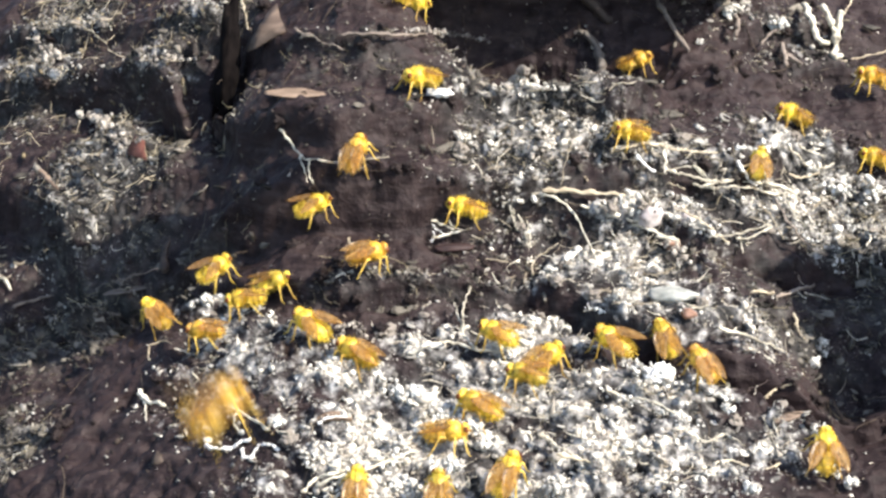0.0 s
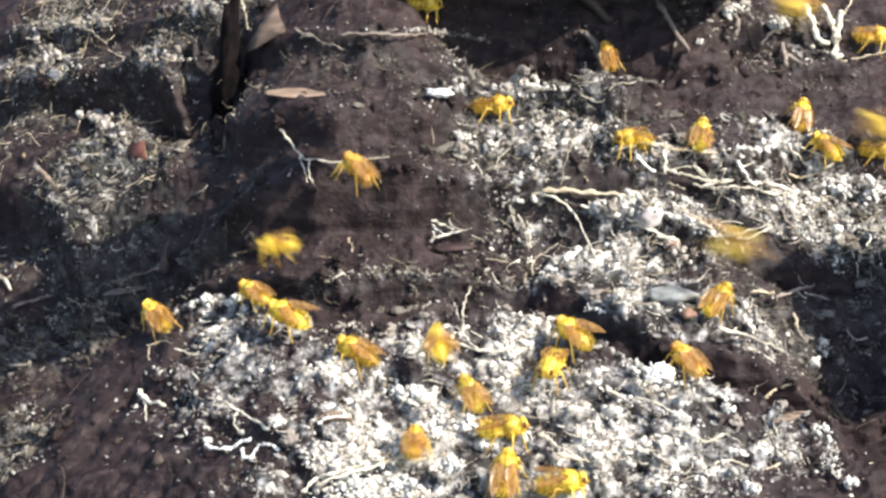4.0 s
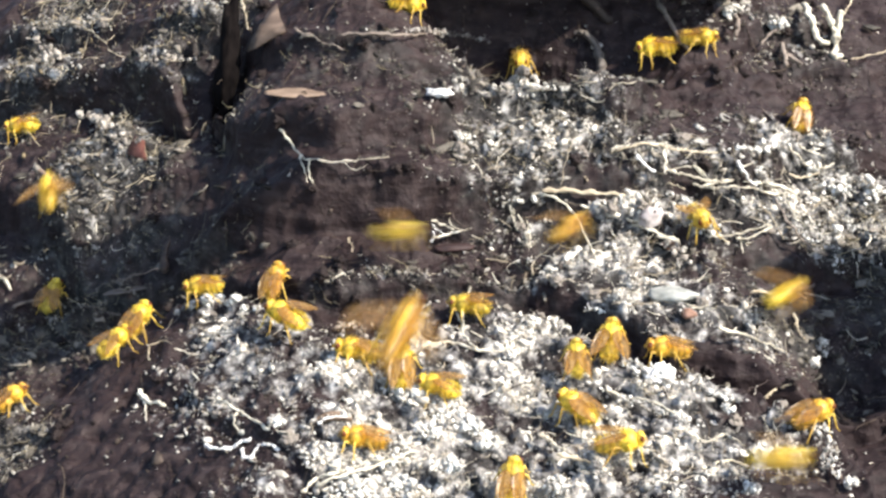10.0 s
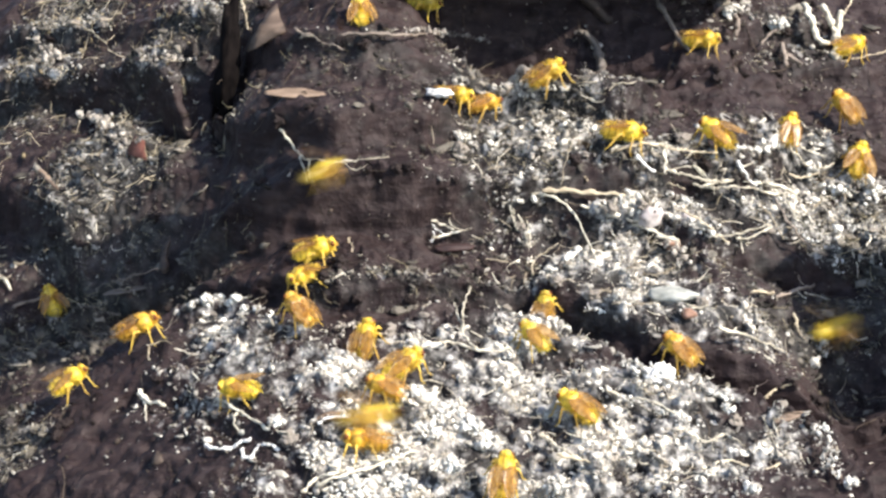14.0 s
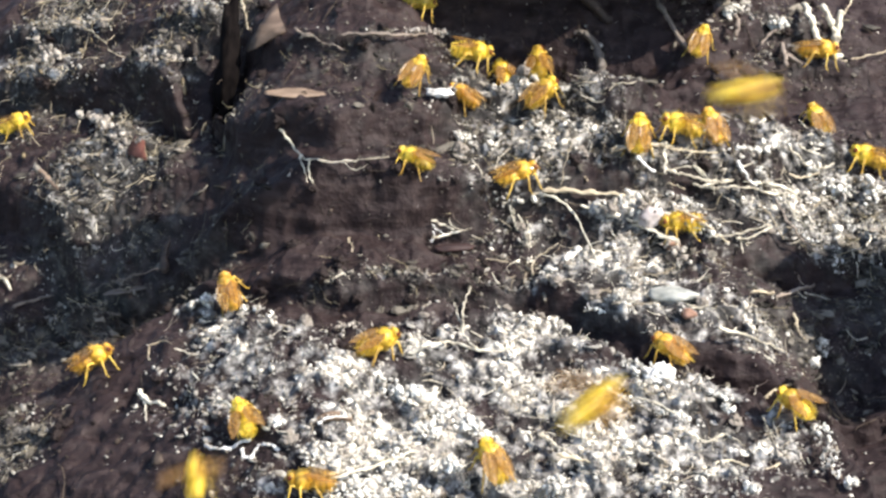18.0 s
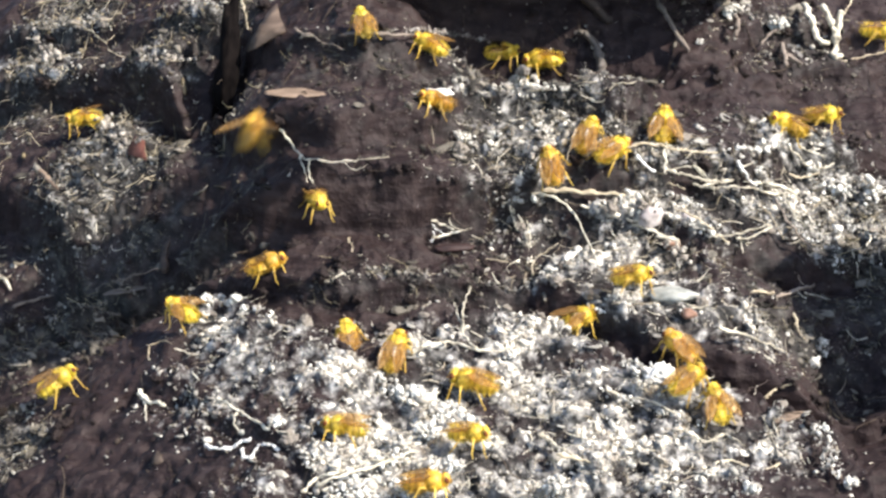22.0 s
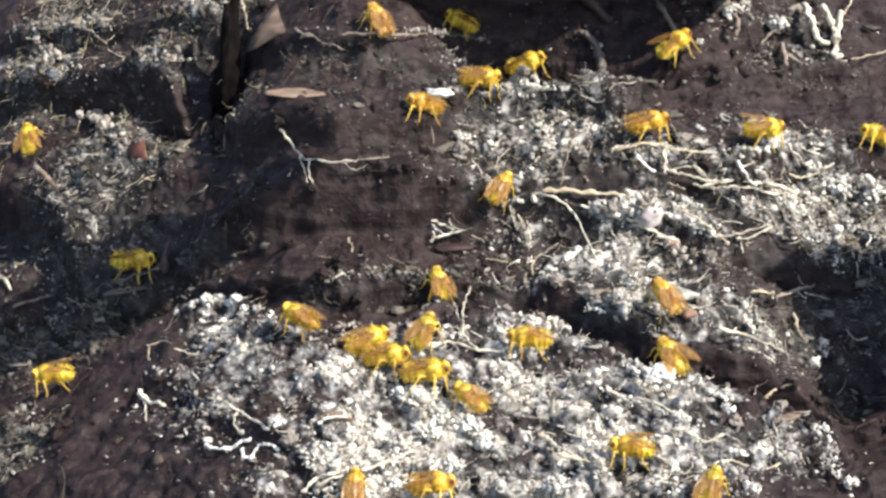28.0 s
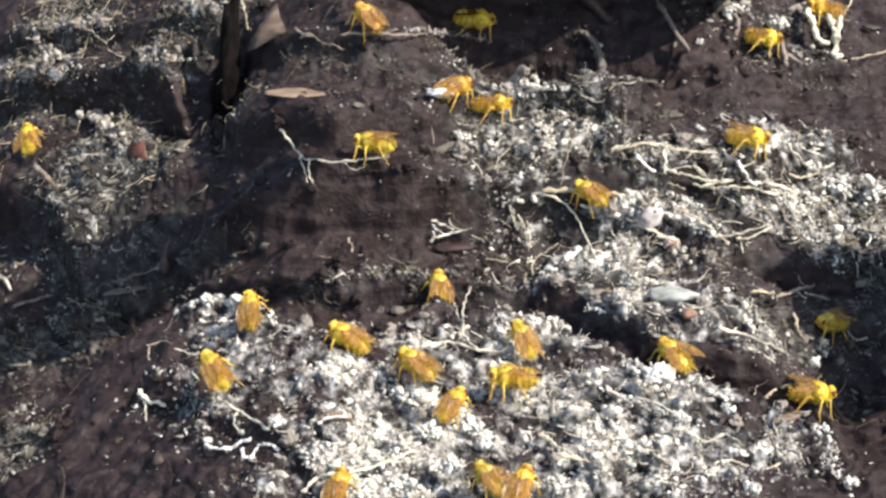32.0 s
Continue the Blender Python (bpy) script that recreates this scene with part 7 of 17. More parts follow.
    key_fly(0, 0.94, [(0, 70.4, 31.6, 14.6, 180, 0.26, -0.03), (0.59, 70.6, 31.6, 14.6, 183, 0.26, -0.03), (0.69, 71.5, 32.8, 14.4, 135, 0.26, -0.03), (0.79, 72.3, 34, 14.2, 95, 0.21, -0.53), (1, 72.5, 34, 14.2, 90, 0.21, -0.53), (2, 72, 34.5, 14.6, 90, 0.24, -0.53), (3, 72.4, 34.7, 14.6, 90, 0.22, -0.53), (6, 72.6, 34.9, 14.5, 90, 0.2, -0.53), (7, 72.4, 34.7, 14.8, 90, 0.22, -0.53), (8, 72.4, 34.7, 14.8, 90, 0.22, -0.53), (9, 72.4, 34.7, 14.6, 90, 0.22, -0.53), (10, 72.4, 34.7, 14.6, 90, 0.22, -0.53), (11, 72.4, 34.7, 14.8, 90, 0.22, -0.53), (11.37, 72.4, 34.7, 14.8, 85, 0.22, -0.53), (11.54, 66.8, 25.2, 21.2, 90, 0.22, -0.53), (11.71, 61.3, 21.7, 15.5, 84, 0.09, -0.53), (12, 61.2, 21.7, 15.5, 90, 0.09, -0.53), (12.17, 61.1, 21.7, 15.5, 84, 0.09, -0.53), (12.34, 64, 24.1, 15.2, 135, 0.09, -0.53), (12.51, 66.5, 26.5, 14.9, 181, 0.22, -0.03), (13, 66.7, 26.5, 14.9, 180, 0.22, -0.03), (13.5, 66.9, 26.5, 14.9, 175, 0.22, -0.03), (13.6, 67.9, 27.4, 14.2, 135, 0.22, -0.03), (13.7, 69.1, 28.3, 13.5, 87, 0.25, -0.53), (14, 69.1, 28.3, 13.5, 90, 0.25, -0.53), (15.45, 69.1, 28.3, 13.5, 96, 0.25, -0.53), (15.62, 72.5, 31.6, 13.4, 113, 0.25, -0.53), (15.79, 75.9, 35, 13.3, 130, 0.06, -0.28), (17, 76, 35, 13.3, 136, 0.06, -0.28), (17.48, 75.8, 35, 13.3, 138, 0.06, -0.28), (17.58, 76.2, 35.2, 13.2, 123, 0.06, -0.28), (17.68, 76.5, 35.4, 13.2, 115, 0.06, -0.46), (18, 76.5, 35.4, 13.2, 109, 0.06, -0.46), (18.42, 76.6, 35.4, 13.2, 106, 0.06, -0.46), (18.52, 76.5, 35.2, 13.1, 145, 0.06, -0.46), (18.62, 76.5, 35.1, 13, 177, 0.06, -0.03), (19, 76.5, 35.1, 13, 180, 0.06, -0.03), (20, 76.8, 35, 13.1, 180, 0.06, -0.03), (20.34, 76.6, 35, 13.1, 176, 0.06, -0.03), (20.42, 74.8, 30, 15.1, 211, 0.06, -0.03), (20.51, 72.8, 26.3, 14.5, 243, 0.06, -0.03), (20.59, 70.9, 23.9, 11.4, 274, 0.06, -0.03), (20.68, 68.8, 22.7, 5.7, 309, 0.21, -0.16), (21, 68.9, 22.7, 5.7, 306, 0.21, -0.16), (21.2, 69, 22.7, 5.7, 308, 0.21, -0.16), (21.37, 73.5, 26.5, 15, 333, 0.21, -0.16), (21.54, 77.9, 35.9, 13.1, 362, 0.06, -0.03), (22, 78.1, 35.9, 13.1, 360, 0.06, -0.03), (22.24, 77.9, 35.9, 13.1, 361, 0.06, -0.03), (22.34, 78.1, 35.9, 13.1, 368, 0.06, -0.03), (22.44, 78, 35.9, 13.1, 382, 0.06, -0.12), (23, 78.1, 35.9, 13.1, 376, 0.06, -0.12), (23.32, 78, 35.9, 13.1, 381, 0.06, -0.12), (23.49, 79.3, 32, 11.3, 413, 0.06, -0.12), (23.66, 80.3, 28.2, 9.6, 453, 0.21, -0.53), (24, 80.5, 28.2, 9.6, 450, 0.21, -0.53), (24.15, 80.3, 28.2, 9.6, 456, 0.21, -0.53), (24.26, 71.4, 23.6, 21.4, 420, 0.21, -0.53), (24.38, 62.4, 23.3, 24.7, 390, 0.21, -0.53), (24.49, 53.4, 27.2, 19.6, 356, 0.13, -0.03), (25, 53.3, 27.2, 19.6, 360, 0.13, -0.03), (25.87, 53.5, 27.2, 19.6, 362, 0.13, -0.03), (25.98, 69.6, 28.7, 28.4, 328, 0.13, -0.03), (26.1, 86, 35.5, 26.5, 296, 0.13, -0.03), (26.21, 102.5, 47.6, 13.9, 259, 0.06, -0.23), (28, 102.3, 47.6, 13.9, 264, 0.06, -0.23), (28.38, 102.2, 47.6, 13.9, 260, 0.06, -0.23), (28.49, 88.3, 41.2, 28.9, 301, 0.06, -0.23), (28.61, 74.2, 40.1, 33.2, 339, 0.06, -0.23), (28.72, 60.1, 44.3, 26.8, 378, 0.05, -0.12), (29, 60.2, 44.3, 26.8, 376, 0.05, -0.12), (29.27, 60.1, 44.3, 26.8, 371, 0.05, -0.12), (29.44, 63.6, 46.4, 29.7, 368, 0.05, -0.12), (29.61, 67.2, 52, 25.4, 362, 0.24, -0.03), (30, 67, 52, 25.4, 360, 0.24, -0.03), (31, 67, 52, 25.4, 360, 0.24, -0.03), (32, 67, 52, 25.4, 360, 0.24, -0.03)])
    key_fly(3, 0.9, [(0, 61.7, 17.2, 9.9, 90, 0.21, -0.53), (1, 61.7, 16.9, 8.2, 90, 0.21, -0.53), (1.36, 61.5, 16.9, 8.2, 83, 0.21, -0.53), (1.46, 59.1, 17.3, 11.1, 135, 0.21, -0.53), (1.56, 56.4, 17.7, 13.9, 174, 0.15, -0.03), (2, 56.5, 17.7, 13.9, 180, 0.15, -0.03), (2.49, 56.5, 17.7, 13.9, 184, 0.15, -0.03), (2.66, 53.2, 16.4, 15.1, 132, 0.15, -0.03), (2.83, 49.8, 15.1, 16.4, 84, 0.08, -0.52), (3, 50, 15.1, 16.4, 84, 0.08, -0.52), (4.8, 50.1, 15.1, 16.4, 83, 0.08, -0.52), (4.91, 44.2, -0.7, 21, 116, 0.08, -0.52), (5.02, 38.3, -11.2, 15, 148, 0.08, -0.52), (5.14, 32.5, -16.3, -1.7, 174, -0.01, -0.03), (6, 32.5, -16.3, -1.7, 180, -0.01, -0.03), (6.19, 32.3, -16.3, -1.7, 178, -0.01, -0.03), (6.28, 30.4, -24.7, 2.2, 135, -0.01, -0.03), (6.36, 28.2, -31.1, 2.1, 90, -0.01, -0.03), (6.45, 26.1, -35.5, -2.1, 45, -0.01, -0.03), (6.53, 23.9, -37.8, -10.3, 5, -0.04, -0.03), (7, 24, -37.8, -10.3, 0, -0.04, -0.03), (7.26, 23.9, -37.8, -10.3, -3, -0.04, -0.03), (7.36, 24.8, -37.6, -10, 0, -0.04, -0.03), (7.46, 25.4, -37.4, -9.7, -3, -0.04, -0.03), (8, 25.6, -37.4, -9.7, 0, -0.04, -0.03), (8.29, 25.6, -37.4, -9.7, -7, -0.04, -0.03), (8.39, 25.6, -37.4, -9.7, 27, -0.04, -0.03), (8.49, 25.8, -37.4, -9.7, 53, -0.04, -0.35), (9, 25.6, -37.4, -9.7, 54, -0.04, -0.35), (9.58, 25.7, -37.4, -9.7, 57, -0.04, -0.35), (9.68, 24.6, -37, -9.3, 72, -0.04, -0.35), (9.78, 23.6, -36.7, -8.9, 96, -0.03, -0.53), (10, 23.6, -36.7, -8.9, 90, -0.03, -0.53), (11, 23.4, -36.7, -8.9, 90, -0.03, -0.53), (11.47, 23.3, -36.7, -8.9, 92, -0.03, -0.53), (11.57, 22.9, -35, -8.6, 90, -0.03, -0.53), (11.67, 22.4, -33.3, -8.2, 85, -0.01, -0.53), (12, 22.3, -33.3, -8.2, 90, -0.01, -0.53), (13, 22.8, -32.4, -8, 84, -0.01, -0.52), (13.14, 22.7, -32.4, -8, 78, -0.01, -0.52), (13.31, 19.6, -31.4, -7.9, 105, -0.01, -0.52), (13.48, 16.3, -30.3, -7.8, 132, -0, -0.35), (14, 16.3, -30.3, -7.8, 126, -0, -0.35), (15.17, 16.2, -30.3, -7.8, 125, -0, -0.35), (15.25, 15.5, -44.2, -1.9, 94, -0, -0.35), (15.34, 14.7, -55.1, -2, 63, -0, -0.35), (15.42, 13.9, -63, -8.1, 31, -0, -0.35), (15.51, 13, -67.9, -20.2, 3, -0, -0.03), (17, 13.1, -67.9, -20.2, 0, -0, -0.03), (17.34, 12.9, -67.9, -20.2, -4, -0, -0.03), (17.46, 33.1, -63.5, -12.5, -42, -0, -0.03), (17.59, 53.1, -56.1, -10.8, -85, -0, -0.03), (17.71, 73.1, -45.6, -15, -127, -0, -0.03), (17.84, 93.2, -32.2, -25.3, -163, 0, -0.05), (18, 93.1, -32.2, -25.3, -170, 0, -0.05), (18.31, 93.1, -32.2, -25.3, -163, 0, -0.05), (18.48, 68.9, -46.1, -11.5, -201, 0, -0.05), (18.64, 44.8, -54.7, -8.4, -233, 0, -0.05), (18.81, 20.4, -58, -15.9, -270, -0, -0.52), (19, 20.6, -58, -15.9, -264, -0, -0.52), (19.44, 20.6, -58, -15.9, -270, -0, -0.52), (19.61, 18.6, -55.6, -16.7, -304, -0, -0.52), (19.78, 16.5, -53.3, -17.5, -337, -0, -0.12), (20, 16.5, -53.3, -17.5, -344, -0, -0.12), (20.34, 16.4, -53.3, -17.5, -349, -0, -0.12), (20.51, 19.7, -49.2, -9.2, -316, -0, -0.12), (20.68, 22.7, -39.9, -11.3, -284, -0.04, -0.46), (21, 22.9, -39.9, -11.3, -289, -0.04, -0.46), (21.25, 23.1, -39.9, -11.3, -295, -0.04, -0.46), (21.37, 40.2, -41.2, -3.7, -252, -0.04, -0.46), (21.5, 57.4, -39.5, -2.2, -215, -0.04, -0.46), (21.62, 74.7, -34.7, -6.6, -178, -0.04, -0.46), (21.75, 91.9, -27, -17, -147, -0.13, -0.12), (22, 92, -27, -17, -140, -0.13, -0.12), (22.21, 91.8, -27, -17, -144, -0.13, -0.12), (22.38, 63.5, -26.3, -3.9, -168, -0.13, -0.12), (22.54, 35, -20.3, -1.5, -196, -0.13, -0.12), (22.71, 6.5, -8.9, -9.8, -227, -0.17, -0.28), (23, 6.5, -8.9, -9.8, -224, -0.17, -0.28), (23.15, 6.3, -8.9, -9.8, -217, -0.17, -0.28), (23.32, 2.4, -9.2, -8.4, -244, -0.17, -0.28), (23.49, -1.9, -9.6, -6.9, -264, 0.16, -0.52), (24, -1.7, -9.6, -6.9, -264, 0.16, -0.52), (25, -1.7, -9.4, -6.2, -258, 0.18, -0.5), (28, -1.3, -9.4, -5.6, -251, 0.2, -0.46), (29, -1.3, -9.4, -5.6, -251, 0.2, -0.46), (30, -1.3, -9.4, -5.6, -251, 0.2, -0.46), (31, -1.3, -9.4, -5.6, -251, 0.2, -0.46), (32, -1.3, -9.4, -6.2, -258, 0.2, -0.5)])
    key_fly(0, 0.93, [(0, 88, 30, 5.8, 180, 0.15, -0.03), (1, 88, 30, 5.8, 180, 0.15, -0.03), (2, 87.4, 30, 6.4, 180, 0.21, -0.03), (2.21, 87.4, 30, 6.4, 180, 0.21, -0.03), (2.26, 87.6, 30.1, 6.7, 135, 0.21, -0.03), (2.31, 87.7, 30.2, 6.9, 90, 0.21, -0.03), (2.36, 87.8, 30.4, 7.2, 45, 0.21, -0.03), (2.41, 88, 30.5, 7.4, -2, 0.21, -0.03), (3, 88, 30.5, 7.4, 0, 0.21, -0.03), (4.48, 88.1, 30.5, 7.4, 6, 0.21, -0.03), (4.57, 92.5, 28.9, 12, -33, 0.21, -0.03), (4.65, 97.1, 29, 13.4, -65, 0.21, -0.03), (4.74, 101.7, 30.6, 11.5, -98, 0.21, -0.03), (4.82, 106.1, 33.9, 6.4, -131, -0.15, -0.15), (6, 106.2, 33.9, 6.4, -130, -0.15, -0.15), (6.38, 106.1, 33.9, 6.4, -136, -0.15, -0.15), (6.51, 89.5, 33.5, 20.5, -98, -0.15, -0.15), (6.63, 72.8, 36.1, 28.6, -65, -0.15, -0.15), (6.76, 56.2, 41.7, 30.7, -33, -0.15, -0.15), (6.88, 39.4, 50.3, 26.8, -6, -0.21, -0.03), (7, 39.5, 50.3, 26.8, 0, -0.21, -0.03), (7.51, 39.7, 50.3, 26.8, -3, -0.21, -0.03), (7.61, 41.8, 49.5, 26.1, 0, -0.21, -0.03), (7.71, 43.8, 48.8, 25.5, -6, -0.21, -0.03), (8, 44, 48.8, 25.5, 0, -0.21, -0.03), (8.23, 43.8, 48.8, 25.5, -1, -0.21, -0.03), (8.4, 47, 46, 25.8, 0, -0.21, -0.03), (8.57, 49.9, 43.3, 26, -4, -0.06, -0.03), (9, 49.9, 43.3, 26, 0, -0.06, -0.03), (9.22, 50, 43.3, 26, -6, -0.06, -0.03), (9.32, 51.5, 44.7, 26.4, 0, -0.06, -0.03), (9.42, 52.9, 46.1, 26.9, -3, 0.11, -0.03), (10, 53.1, 46.1, 26.9, 0, 0.11, -0.03), (11, 53.1, 46.1, 26.9, 0, 0.11, -0.03), (11.24, 53.1, 46.1, 26.9, -3, 0.11, -0.03), (11.31, 54, 46.1, 26.6, 45, 0.11, -0.03), (11.37, 55, 46.2, 26.4, 91, 0.11, -0.03), (11.44, 56, 46.2, 26.1, 137, 0.2, -0.28), (12, 55.9, 46.2, 26.1, 136, 0.2, -0.28), (12.56, 56, 46.2, 26.1, 140, 0.2, -0.28), (12.63, 56.4, 46.6, 26.3, 91, 0.2, -0.28), (12.69, 56.9, 47.1, 26.4, 45, 0.2, -0.28), (12.76, 57.4, 47.5, 26.6, -1, 0.21, -0.03), (13, 57.4, 47.5, 26.6, 0, 0.21, -0.03), (13.53, 57.5, 47.5, 26.6, 6, 0.21, -0.03), (13.63, 55.4, 46.7, 26.6, 0, 0.21, -0.03), (13.73, 53.5, 45.9, 26.6, 3, 0.17, -0.03), (14, 53.4, 45.9, 26.6, 0, 0.17, -0.03), (15.05, 53.6, 45.9, 26.6, -2, 0.17, -0.03), (15.22, 47.8, 45.6, 30, 16, 0.17, -0.03), (15.39, 42, 49.4, 25.1, 25, -0.21, -0.2), (17, 42.2, 49.4, 25.1, 31, -0.21, -0.2), (17.2, 42.1, 49.4, 25.1, 34, -0.21, -0.2), (17.37, 47.7, 45.8, 30.1, 54, -0.21, -0.2), (17.54, 53, 46.1, 27.1, 72, 0.11, -0.5), (18, 53.1, 46.1, 27.1, 78, 0.11, -0.5), (18.51, 53.1, 46.1, 27.1, 71, 0.11, -0.5), (18.61, 53, 45.7, 26.5, 47, 0.11, -0.5), (18.71, 52.8, 45.3, 25.9, 11, 0.13, -0.12), (19, 53, 45.3, 25.9, 16, 0.13, -0.12), (19.27, 53.2, 45.3, 25.9, 23, 0.13, -0.12), (19.44, 47.9, 45.2, 29, 24, 0.13, -0.12), (19.61, 42.9, 48.9, 24.6, 27, -0.21, -0.2), (20, 42.8, 48.9, 24.6, 31, -0.21, -0.2), (20.3, 42.7, 48.9, 24.6, 29, -0.21, -0.2), (20.39, 41.4, 33.1, 28.9, 1, -0.21, -0.2), (20.47, 40, 20.3, 27.1, -29, -0.21, -0.2), (20.56, 38.5, 10.6, 19.4, -60, -0.21, -0.2), (20.64, 36.9, 3.8, 5.6, -89, -0.21, -0.23), (21, 37.1, 3.8, 5.6, -90, -0.21, -0.23), (21.46, 37.2, 3.8, 5.6, -96, -0.21, -0.23), (21.57, 36.5, -5.7, 8.9, -60, -0.21, -0.23), (21.69, 35.8, -12.1, 6.2, -30, -0.21, -0.23), (21.8, 35.2, -15.5, -2.6, -5, 0, -0.03), (22, 35.2, -15.5, -2.6, 0, 0, -0.03), (22.41, 35.2, -15.5, -2.6, 6, 0, -0.03), (22.53, 38.3, -14.8, 2.4, 34, 0, -0.03), (22.64, 41.4, -12.2, 3.6, 68, 0, -0.03), (22.75, 44.6, -7.7, 1.1, 97, 0.04, -0.5), (23, 44.5, -7.7, 1.1, 102, 0.04, -0.5), (23.33, 44.7, -7.7, 1.1, 102, 0.04, -0.5), (23.43, 41.6, -7, 2.1, 119, 0.04, -0.5), (23.53, 38.7, -6.2, 3.1, 135, 0.03, -0.28), (24, 38.7, -6.2, 3.1, 136, 0.03, -0.28), (24.44, 38.9, -6.2, 3.1, 137, 0.03, -0.28), (24.55, 31.9, -5.3, 13.2, 101, 0.03, -0.28), (24.66, 25, -0.5, 15.4, 66, 0.03, -0.28), (24.78, 18.4, 8.2, 9.9, 33, -0.21, -0.2), (25, 18.2, 8.2, 9.9, 31, -0.21, -0.2), (25.85, 18.4, 8.2, 9.9, 30, -0.21, -0.2), (26.02, 14.4, 8, 8.8, 51, -0.21, -0.2), (26.19, 10.4, 7.8, 7.7, 78, 0.2, -0.46), (28, 10.6, 7.8, 7.7, 71, 0.2, -0.46), (28.14, 10.6, 7.8, 7.7, 71, 0.2, -0.46), (28.26, 14, 6.1, 11.2, 107, 0.2, -0.46), (28.37, 17.5, 5.9, 11.4, 144, 0.2, -0.46), (28.48, 21.1, 7.4, 8.5, 178, -0.21, -0.03), (29, 20.9, 7.4, 8.5, 180, -0.21, -0.03), (29.29, 20.8, 7.4, 8.5, 176, -0.21, -0.03), (29.39, 21.4, 7.3, 8.8, 164, -0.21, -0.03), (29.49, 22, 7.3, 9.1, 147, -0.21, -0.2), (30, 22, 7.3, 9.1, 149, -0.21, -0.2), (30.5, 21.9, 7.3, 9.1, 147, -0.21, -0.2), (30.6, 20.4, 7.7, 9.1, 164, -0.21, -0.2), (30.7, 18.6, 8, 9.1, 187, -0.21, -0.03), (31, 18.7, 8, 9.1, 180, -0.21, -0.03), (31.47, 18.9, 8, 9.1, 182, -0.21, -0.03), (31.64, 23.6, 5, 11.5, 158, -0.21, -0.03), (31.81, 28.5, 5.5, 6.8, 131, -0.05, -0.28), (32, 28.5, 5.5, 6.8, 136, -0.05, -0.28)])
